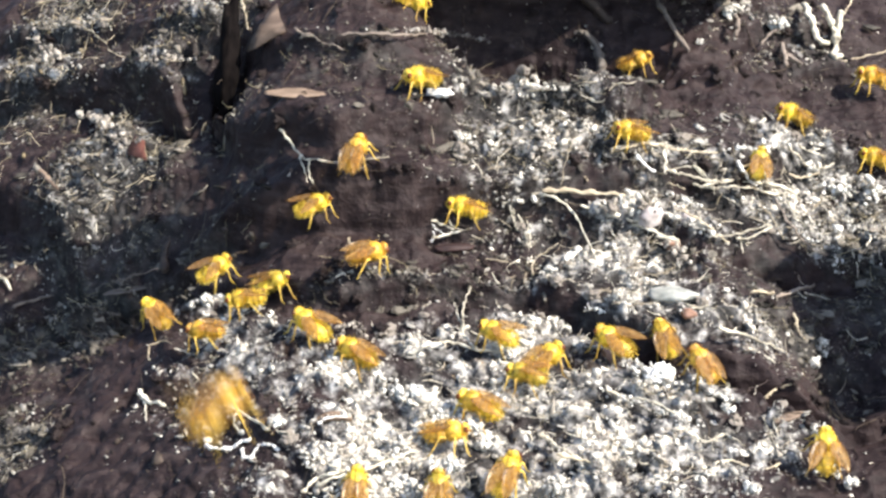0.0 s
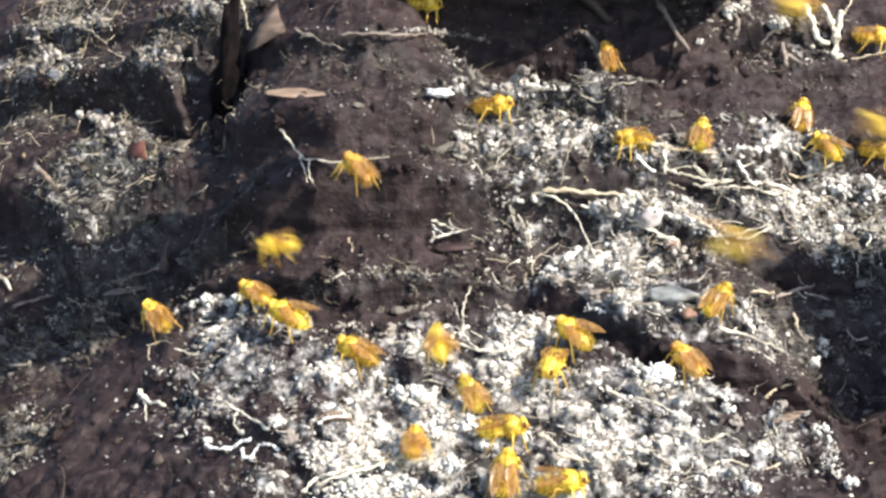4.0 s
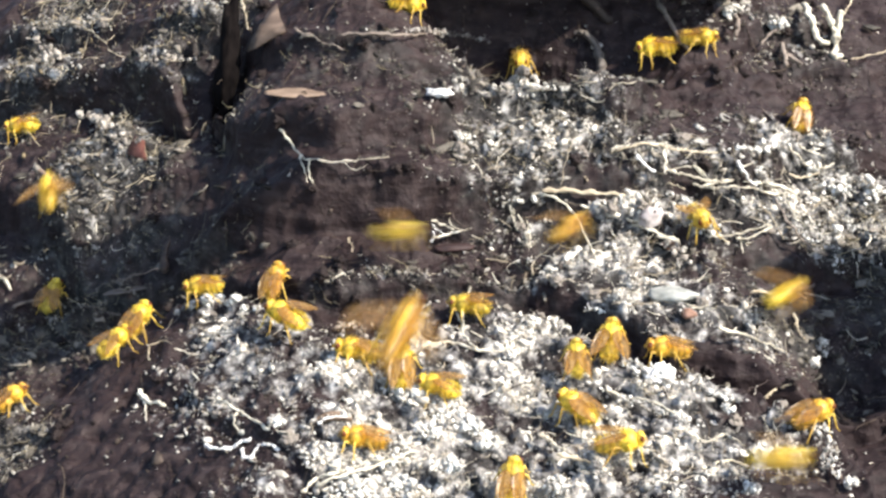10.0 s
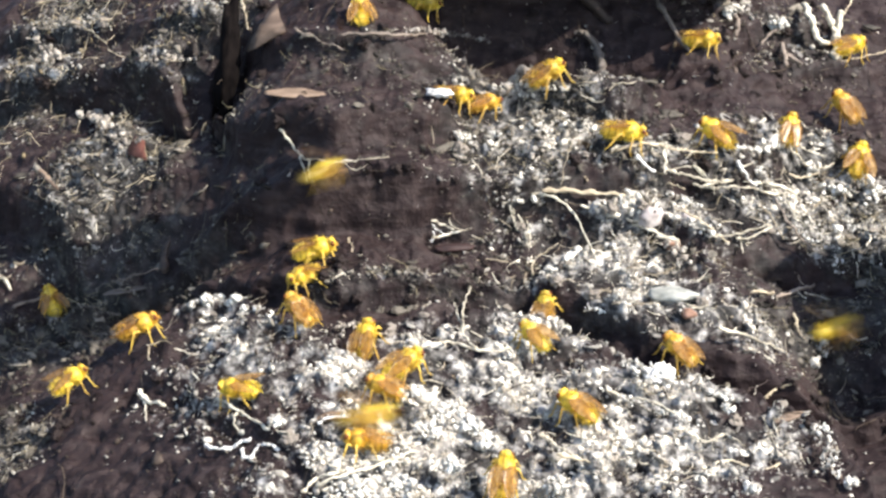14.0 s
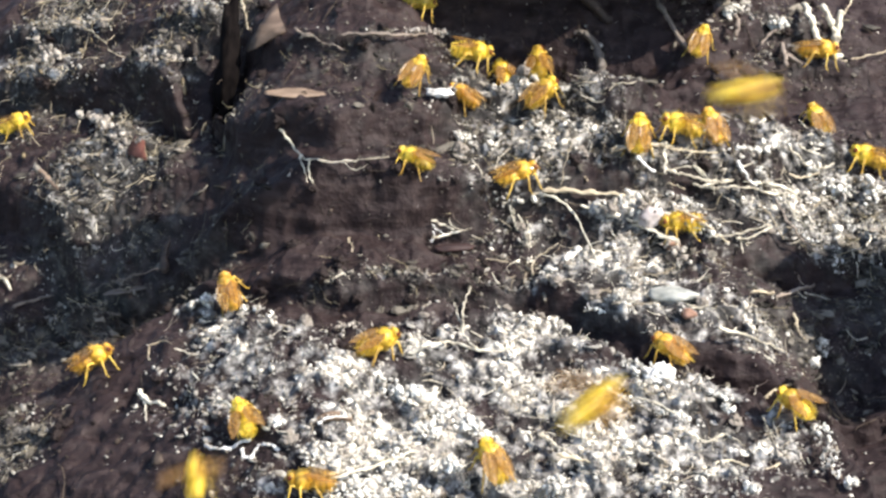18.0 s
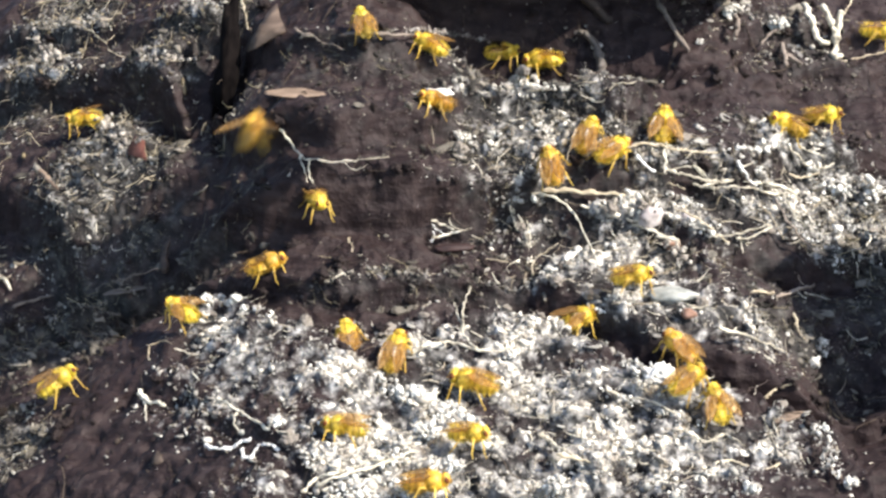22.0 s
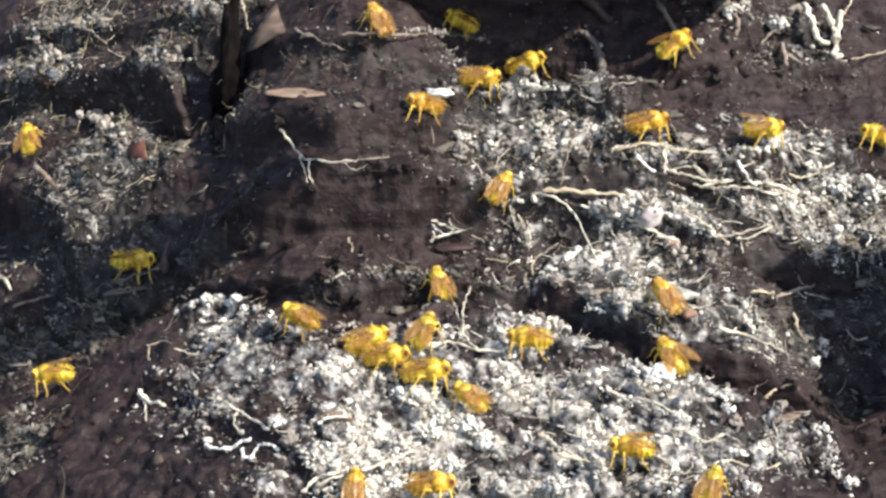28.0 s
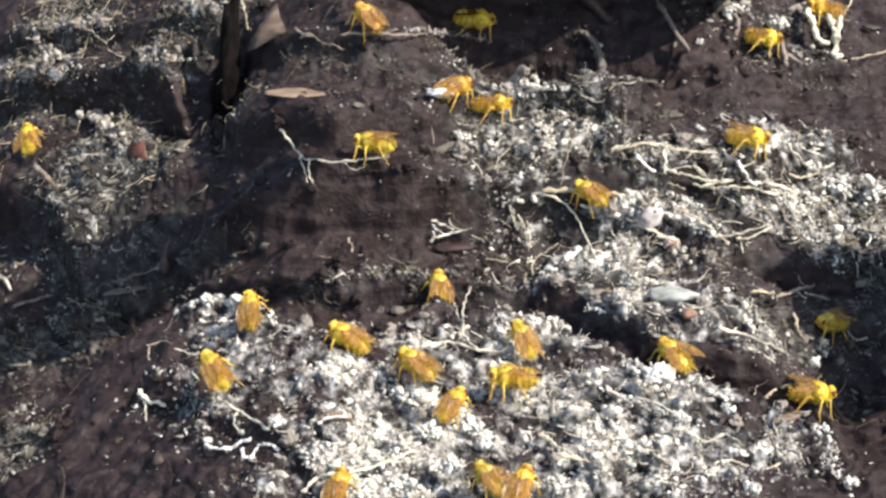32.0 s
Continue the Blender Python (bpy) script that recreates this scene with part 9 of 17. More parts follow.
    key_fly(2, 1.01, [(0, -14.7, -10, -0.2, 31, 0.21, -0.2), (0.3, -14.8, -10, -0.2, 37, 0.21, -0.2), (0.4, -15.4, -9.8, 0, 51, 0.21, -0.2), (0.5, -16.1, -9.7, 0.2, 76, 0.21, -0.46), (1, -16.1, -9.7, 0.2, 71, 0.21, -0.46), (1.27, -16.3, -9.7, 0.2, 65, 0.21, -0.46), (1.37, -14.9, -9.8, -0.5, 51, 0.21, -0.46), (1.47, -13.6, -9.8, -1.1, 32, 0.21, -0.2), (2, -13.7, -9.8, -1.1, 31, 0.21, -0.2), (3, -13.7, -9.9, -0.6, 31, 0.21, -0.2), (3.78, -13.5, -9.9, -0.6, 31, 0.21, -0.2), (3.87, -14.8, -8.2, 7.1, 68, 0.21, -0.2), (3.95, -16, -5.2, 12, 106, 0.21, -0.2), (4.04, -17.1, -0.9, 14.3, 143, 0.21, -0.2), (4.12, -18.1, 4.8, 13.9, 174, -0.18, -0.03), (6, -18.3, 4.8, 13.9, 180, -0.18, -0.03), (7, -18.3, 4.8, 13.9, 180, -0.18, -0.03), (8, -18.3, 4.8, 13.9, 180, -0.18, -0.03), (8.49, -18.2, 4.8, 13.9, 182, -0.18, -0.03), (8.59, -18.3, 4.8, 13.7, 188, -0.18, -0.03), (8.69, -18.4, 4.7, 13.4, 203, -0.21, -0.06), (9, -18.3, 4.7, 13.4, 196, -0.21, -0.06), (9.17, -18.5, 4.7, 13.4, 199, -0.21, -0.06), (9.26, -15.8, -10.4, 17.9, 165, -0.21, -0.06), (9.34, -13.3, -22.5, 16.5, 134, -0.21, -0.06), (9.43, -10.8, -31.6, 9, 102, -0.21, -0.06), (9.51, -8.5, -37.7, -4.5, 65, 0.03, -0.46), (9.95, -8.1, -158, 37.6, 71, 0.03, -0.46), (10, -5.2, -149.5, 41.8, 71, 0.03, -0.46), (10.05, -2.3, -141, 46, 71, 0.03, -0.46), (10.23, -8.2, -37.7, -4.5, 76, 0.03, -0.46), (10.48, -56.5, -15.2, -3.6, 82, 0.03, -0.46), (10.73, -104.6, 19.4, -26.7, 87, 0.11, -0.53), (11, -104.7, 19.4, -26.7, 93, 0.11, -0.53), (11.39, -104.5, 19.4, -26.7, 87, 0.11, -0.53), (11.5, -90.2, 9, -13.9, 122, 0.11, -0.53), (11.61, -75.7, 3.9, -11.8, 151, 0.11, -0.53), (11.73, -61.1, 4.1, -20.4, 177, -0.21, -0.03), (12, -61.2, 4.1, -20.4, 180, -0.21, -0.03), (12.25, -61.4, 4.1, -20.4, 184, -0.21, -0.03), (12.42, -58.8, -10.2, -9.1, 180, -0.21, -0.03), (12.59, -56.3, -16.9, -12.8, 186, -0.24, -0.03), (13, -56.3, -16.9, -12.8, 180, -0.24, -0.03), (13.39, -56.5, -16.9, -12.8, 176, -0.24, -0.03), (13.45, -56.2, -16.6, -12.7, 125, -0.24, -0.03), (13.52, -56, -16.2, -12.7, 71, -0.24, -0.03), (13.59, -56, -15.9, -12.6, 23, -0.23, -0.12), (14, -55.9, -15.9, -12.6, 16, -0.23, -0.12), (14.9, -56.1, -15.9, -12.6, 14, -0.23, -0.12), (15.02, -68.2, -11.7, -7.2, -18, -0.23, -0.12), (15.15, -80.6, -4.4, -7.9, -52, -0.23, -0.12), (15.27, -92.9, 5.8, -14.5, -86, -0.23, -0.12), (15.4, -105.5, 19.1, -27.2, -122, 0.13, -0.17), (17, -105.3, 19.1, -27.2, -121, 0.13, -0.17), (17.38, -105.2, 19.1, -27.2, -125, 0.13, -0.17), (17.46, -95.1, 5.6, -16, -86, 0.13, -0.17), (17.55, -84.9, -5, -10.9, -52, 0.13, -0.17), (17.63, -74.7, -12.6, -11.7, -18, 0.13, -0.17), (17.72, -64.7, -17.1, -18.5, 16, -0.26, -0.12), (18, -64.5, -17.1, -18.5, 16, -0.26, -0.12), (18.47, -64.5, -17.1, -18.5, 17, -0.26, -0.12), (18.54, -65.6, -17.2, -19, 71, -0.26, -0.12), (18.61, -66.6, -17.4, -19.5, 125, -0.26, -0.12), (18.67, -67.5, -17.5, -20, 175, -0.25, -0.03), (19, -67.7, -17.5, -20, 180, -0.25, -0.03), (19.31, -67.7, -17.5, -20, 181, -0.25, -0.03), (19.41, -70.2, -18.8, -21.1, 180, -0.25, -0.03), (19.51, -72.5, -20.1, -22.3, 181, -0.25, -0.03), (20, -72.7, -20.1, -22.3, 180, -0.25, -0.03), (20.39, -72.7, -20.1, -22.3, 184, -0.25, -0.03), (20.51, -81.5, -17.7, -15.1, 200, -0.25, -0.03), (20.62, -90.3, -10, -18.6, 220, -0.25, -0.03), (20.73, -98.9, 3, -32.7, 237, -0.22, -0.17), (21, -99.1, 3, -32.7, 240, -0.22, -0.17), (21.09, -99.2, 3, -32.7, 238, -0.22, -0.17), (21.22, -83.5, 2, -11.5, 198, -0.22, -0.17), (21.34, -67.9, 4.1, 3.8, 156, -0.22, -0.17), (21.47, -52.3, 9.1, 13, 113, -0.22, -0.17), (21.59, -36.5, 17.1, 16.2, 68, -0.22, -0.46), (21.95, -39.6, 8.6, 16.5, 71, -0.22, -0.46), (22, -36.7, 17.1, 16.2, 71, -0.22, -0.46), (22.05, -33.8, 25.6, 20.4, 71, -0.22, -0.46), (22.38, -36.6, 17.1, 16.2, 77, -0.22, -0.46), (22.55, -18.7, 5.8, 26.5, 51, -0.22, -0.46), (22.72, -0.8, 6.5, 12.8, 35, 0.21, -0.2), (23, -0.6, 6.5, 12.8, 31, 0.21, -0.2), (23.33, -0.8, 6.5, 12.8, 33, 0.21, -0.2), (23.43, -2.2, 5.2, 10.2, 38, 0.21, -0.2), (23.53, -3.6, 4, 7.5, 45, 0.21, -0.28), (24, -3.8, 4, 7.5, 44, 0.21, -0.28), (24.22, -3.6, 4, 7.5, 42, 0.21, -0.28), (24.32, -1.5, 5, 9.6, 38, 0.21, -0.28), (24.42, 0.9, 6.1, 11.7, 34, 0.13, -0.2), (25, 0.8, 6.1, 11.7, 31, 0.13, -0.2), (26.04, 0.8, 6.1, 11.7, 29, 0.13, -0.2), (26.16, -4, 10.3, 28.7, 60, 0.13, -0.2), (26.27, -8.7, 19.1, 36.2, 88, 0.13, -0.2), (26.38, -13.7, 32.7, 34.4, 111, 0.15, -0.41), (28, -13.5, 32.7, 34.4, 117, 0.15, -0.41), (29, -13.5, 32.7, 34.4, 117, 0.15, -0.41), (30, -13.5, 32.7, 34.4, 117, 0.15, -0.41), (31, -13.5, 32.7, 34.4, 117, 0.15, -0.41), (31.23, -13.6, 32.7, 34.4, 112, 0.15, -0.41), (31.33, -14.3, 32.2, 34.6, 121, 0.15, -0.41), (31.43, -15, 31.8, 34.9, 130, 0.07, -0.35), (32, -15.2, 31.8, 34.9, 126, 0.07, -0.35)])
    key_fly(1, 0.9, [(0, -42.2, -10.8, -2.5, 44, -0.1, -0.28), (0.36, -42.4, -10.8, -2.5, 44, -0.1, -0.28), (0.48, -59, -3.2, 2, 79, -0.1, -0.28), (0.61, -75.8, 7.5, 0.4, 114, -0.1, -0.28), (0.73, -92.7, 21.1, -7.1, 149, -0.1, -0.28), (0.86, -109.7, 37.8, -20.7, 191, 0, -0.04), (1, -109.5, 37.8, -20.7, 184, 0, -0.04), (3, -109.5, 37.8, -20.7, 184, 0, -0.04), (4.3, -109.5, 37.8, -20.7, 181, 0, -0.04), (4.55, -59.6, 19.5, 11, 182, 0, -0.04), (4.8, -9.8, 13.2, 18.7, 187, 0.21, -0.03), (6, -9.8, 13.2, 18.7, 180, 0.21, -0.03), (7, -9.8, 13.2, 18.7, 180, 0.21, -0.03), (7.13, -9.8, 13.2, 18.7, 186, 0.21, -0.03), (7.38, -59.8, 36.8, 21.7, 158, 0.21, -0.03), (7.63, -109.9, 72.4, 0.7, 138, -0, -0.28), (8, -109.8, 72.4, 0.7, 136, -0, -0.28), (8.5, -109.9, 72.4, 0.7, 140, -0, -0.28), (8.58, -103.7, 64.6, 9.9, 102, -0, -0.28), (8.67, -97.6, 59.3, 14, 68, -0, -0.28), (8.75, -91.5, 56.6, 12.9, 34, -0, -0.28), (8.84, -85.4, 56.4, 6.8, -5, -0.21, -0.03), (9, -85.4, 56.4, 6.8, 0, -0.21, -0.03), (9.15, -85.2, 56.4, 6.8, 0, -0.21, -0.03), (9.24, -87, 57.8, 5.9, -45, -0.21, -0.03), (9.32, -88.5, 59.1, 5, -90, -0.21, -0.03), (9.41, -90, 60.5, 4.2, -135, -0.21, -0.03), (9.49, -91.6, 61.9, 3.3, -174, -0.25, -0.03), (10, -91.6, 61.9, 3.3, -180, -0.25, -0.03), (10.36, -91.6, 61.9, 3.3, -183, -0.25, -0.03), (10.44, -96.3, 61.6, 8.2, -221, -0.25, -0.03), (10.53, -101.1, 63.2, 9.3, -262, -0.25, -0.03), (10.61, -105.8, 66.7, 6.6, -303, -0.25, -0.03), (10.7, -110.5, 72.1, 0.2, -348, -0, -0.11), (11, -110.6, 72.1, 0.2, -344, -0, -0.11), (12, -110.6, 72.1, 0.2, -344, -0, -0.11), (12.32, -110.5, 72.1, 0.2, -343, -0, -0.11), (12.43, -100.2, 50.2, 3.2, -313, -0, -0.11), (12.54, -89.9, 33.6, -4.5, -282, -0, -0.11), (12.66, -79.7, 22.4, -22.9, -255, 0.03, -0.46), (13, -79.5, 22.4, -22.9, -251, 0.03, -0.46), (13.48, -79.4, 22.4, -22.9, -256, 0.03, -0.46), (13.58, -79.9, 23, -22.4, -251, 0.03, -0.46), (13.68, -80.1, 23.7, -22, -256, 0.01, -0.46), (14, -80.3, 23.7, -22, -251, 0.01, -0.46), (14.93, -80.5, 23.7, -22, -252, 0.01, -0.46), (15.1, -92.7, 21, -13.9, -256, 0.01, -0.46), (15.27, -104.9, 27.1, -23.3, -256, -0.11, -0.51), (17, -105, 27.1, -23.3, -261, -0.11, -0.51), (17.12, -104.9, 27.1, -23.3, -267, -0.11, -0.51), (17.37, -72.8, -22.7, -9.9, -266, -0.11, -0.51), (17.62, -40.7, -60.5, -20.5, -273, -0.22, -0.53), (17.95, -40.7, -69.5, -20.4, -270, -0.22, -0.53), (18, -40.7, -60.5, -20.5, -270, -0.22, -0.53), (18.05, -40.7, -51.5, -16.1, -270, -0.22, -0.53), (18.19, -40.9, -60.5, -20.5, -267, -0.22, -0.53), (18.36, -57.8, -52.2, -13.4, -238, -0.22, -0.53), (18.53, -75, -38.6, -17, -205, -0.22, -0.53), (18.69, -92.3, -19.7, -31.2, -169, -0.21, -0.04), (19, -92.1, -19.7, -31.2, -173, -0.21, -0.04), (20, -92.1, -19.7, -31.2, -173, -0.21, -0.04), (20.18, -92.1, -19.7, -31.2, -171, -0.21, -0.04), (20.43, -48.8, -0.3, 11.3, -198, -0.21, -0.04), (20.68, -5.5, 31, 29.9, -219, 0.21, -0.28), (21, -5.5, 31, 29.9, -224, 0.21, -0.28), (21.57, -5.6, 31, 29.9, -226, 0.21, -0.28), (21.67, -4.4, 31.4, 29.7, -210, 0.21, -0.28), (21.77, -3.1, 31.7, 29.5, -202, 0.21, -0.12), (22, -3.3, 31.7, 29.5, -196, 0.21, -0.12), (22.37, -3.3, 31.7, 29.5, -190, 0.21, -0.12), (22.47, -4, 30.5, 28.4, -210, 0.21, -0.12), (22.57, -4.9, 29.3, 27.4, -222, 0.14, -0.28), (23, -4.7, 29.3, 27.4, -224, 0.14, -0.28), (23.35, -4.6, 29.3, 27.4, -231, 0.14, -0.28), (23.48, -32.8, 37.6, 32.5, -266, 0.14, -0.28), (23.6, -60.9, 48.9, 31.5, -307, 0.14, -0.28), (23.73, -88.9, 63.2, 24.5, -349, 0.14, -0.28), (23.85, -116.8, 80.5, 11.6, -393, 0.1, -0.1), (24, -117, 80.5, 11.6, -390, 0.1, -0.1), (28, -117, 80.5, 11.6, -390, 0.1, -0.1), (28.39, -116.9, 80.5, 11.6, -392, 0.1, -0.1), (28.64, -103.5, 46.1, 7.7, -375, 0.1, -0.1), (28.89, -89.9, 23.7, -20.3, -358, -0.06, -0.03), (29, -90.1, 23.7, -20.3, -360, -0.06, -0.03), (29.27, -90, 23.7, -20.3, -360, -0.06, -0.03), (29.44, -97.5, 24.1, -15.9, -334, -0.06, -0.03), (29.61, -104.8, 30.1, -22.8, -307, -0.12, -0.33), (30, -104.9, 30.1, -22.8, -309, -0.12, -0.33), (32, -104.9, 30.1, -22.8, -309, -0.12, -0.33)])
    key_fly(0, 0.88, [(0, -35.7, -20.2, -5.3, 180, -0.23, -0.03), (0.4, -35.9, -20.2, -5.3, 184, -0.23, -0.03), (0.5, -35, -18.9, -5, 158, -0.23, -0.03), (0.6, -34.3, -17.7, -4.8, 141, -0.2, -0.28), (1, -34.4, -17.7, -4.8, 136, -0.2, -0.28), (2, -34.4, -17.7, -4.8, 136, -0.2, -0.28), (3, -34.4, -17.4, -4.7, 136, -0.13, -0.28), (6, -34.4, -17.4, -4.7, 136, -0.13, -0.28), (7, -34.4, -17.4, -4.7, 136, -0.13, -0.28), (8, -34.4, -17.4, -4.7, 136, -0.13, -0.28), (9, -34.4, -17.4, -4.7, 136, -0.13, -0.28), (9.47, -34.5, -17.4, -4.7, 141, -0.13, -0.28), (9.64, -39.2, -17.6, -1.3, 158, -0.13, -0.28), (9.81, -44, -14.2, -5, 178, -0.22, -0.03), (10, -44.1, -14.2, -5, 180, -0.22, -0.03), (10.46, -44.2, -14.2, -5, 177, -0.22, -0.03), (10.51, -43.4, -13.5, -5, 135, -0.22, -0.03), (10.56, -42.7, -12.8, -4.9, 90, -0.22, -0.03), (10.61, -42, -12.1, -4.8, 45, -0.22, -0.03), (10.66, -41.5, -11.4, -4.8, 2, -0.23, -0.03), (11, -41.3, -11.4, -4.8, 0, -0.23, -0.03), (11.36, -41.2, -11.4, -4.8, 0, -0.23, -0.03), (11.45, -41.1, -12.9, -5, -45, -0.23, -0.03), (11.53, -41, -14.4, -5.3, -90, -0.23, -0.03), (11.62, -40.9, -15.9, -5.5, -135, -0.23, -0.03), (11.7, -40.7, -17.4, -5.8, -183, -0.23, -0.03), (12, -40.7, -17.4, -5.8, -180, -0.23, -0.03), (12.42, -40.8, -17.4, -5.8, -179, -0.23, -0.03), (12.59, -39.5, -12, -1.5, -188, -0.23, -0.03), (12.76, -38.3, -0.6, -9, -197, -0.21, -0.12), (13, -38.4, -0.6, -9, -196, -0.21, -0.12), (13.4, -38.6, -0.6, -9, -200, -0.21, -0.12), (13.57, -31.9, -7.6, -1.5, -173, -0.21, -0.12), (13.74, -25.3, -9.1, -4.8, -154, -0.21, -0.1), (14, -25.5, -9.1, -4.8, -149, -0.21, -0.1), (14.72, -25.7, -9.1, -4.8, -145, -0.21, -0.1), (14.84, -46.1, -2.7, 0, -184, -0.21, -0.1), (14.97, -66.8, 6.7, -1.2, -220, -0.21, -0.1), (15.09, -87.4, 19, -8.4, -255, -0.21, -0.1), (15.22, -108.3, 34.4, -21.6, -292, 0, -0.45), (17, -108.1, 34.4, -21.6, -291, 0, -0.45), (20, -108.1, 34.4, -21.6, -291, 0, -0.45), (20.23, -107.9, 34.4, -21.6, -291, 0, -0.45), (20.48, -54.4, -19.8, -6.8, -317, 0, -0.45), (20.73, -0.8, -61.9, -16, -350, 0.02, -0.12), (21, -0.8, -61.9, -16, -344, 0.02, -0.12), (21.45, -0.7, -61.9, -16, -342, 0.02, -0.12), (21.62, 1.8, -59.5, -15.6, -360, 0.02, -0.12), (21.79, 4.6, -57.1, -15.1, -375, 0.02, -0.06), (22, 4.4, -57.1, -15.1, -376, 0.02, -0.06), (22.49, 4.6, -57.1, -15.1, -375, 0.02, -0.06), (22.55, 3.4, -56.7, -14.9, -321, 0.02, -0.06), (22.62, 2.5, -56.4, -14.8, -266, 0.02, -0.06), (22.69, 1.3, -56, -14.6, -206, 0.02, -0.2), (23, 1.5, -56, -14.6, -211, 0.02, -0.2), (24, 1.5, -56.3, -14.8, -211, 0.02, -0.2), (24.28, 1.3, -56.3, -14.8, -213, 0.02, -0.2), (24.38, 0.3, -57, -15.4, -211, 0.02, -0.2), (24.48, -1.1, -57.7, -15.9, -213, 0.02, -0.2), (25, -0.9, -57.7, -15.9, -211, 0.02, -0.2), (25.84, -1, -57.7, -15.9, -218, 0.02, -0.2), (26.01, 1.8, -54.1, -9.9, -218, 0.02, -0.2), (26.18, 4.5, -45.9, -12.9, -227, 0.02, -0.28), (28, 4.5, -45.9, -12.9, -224, 0.02, -0.28), (28.49, 4.4, -45.9, -12.9, -229, 0.02, -0.28), (28.56, 4.7, -46.2, -13.3, -269, 0.02, -0.28), (28.62, 4.8, -46.6, -13.7, -315, 0.02, -0.28), (28.69, 5.2, -46.9, -14.1, -354, 0.02, -0.03), (29, 5, -46.9, -14.1, -360, 0.02, -0.03), (29.48, 4.9, -46.9, -14.1, -361, 0.02, -0.03), (29.58, 3.3, -47.7, -13.8, -328, 0.02, -0.03), (29.68, 1.6, -48.5, -13.4, -298, 0.02, -0.41), (30, 1.6, -48.5, -13.4, -297, 0.02, -0.41), (31, 1.6, -48.3, -12.9, -297, 0.02, -0.41), (32, 1.6, -48.3, -12.9, -297, 0.02, -0.41)])
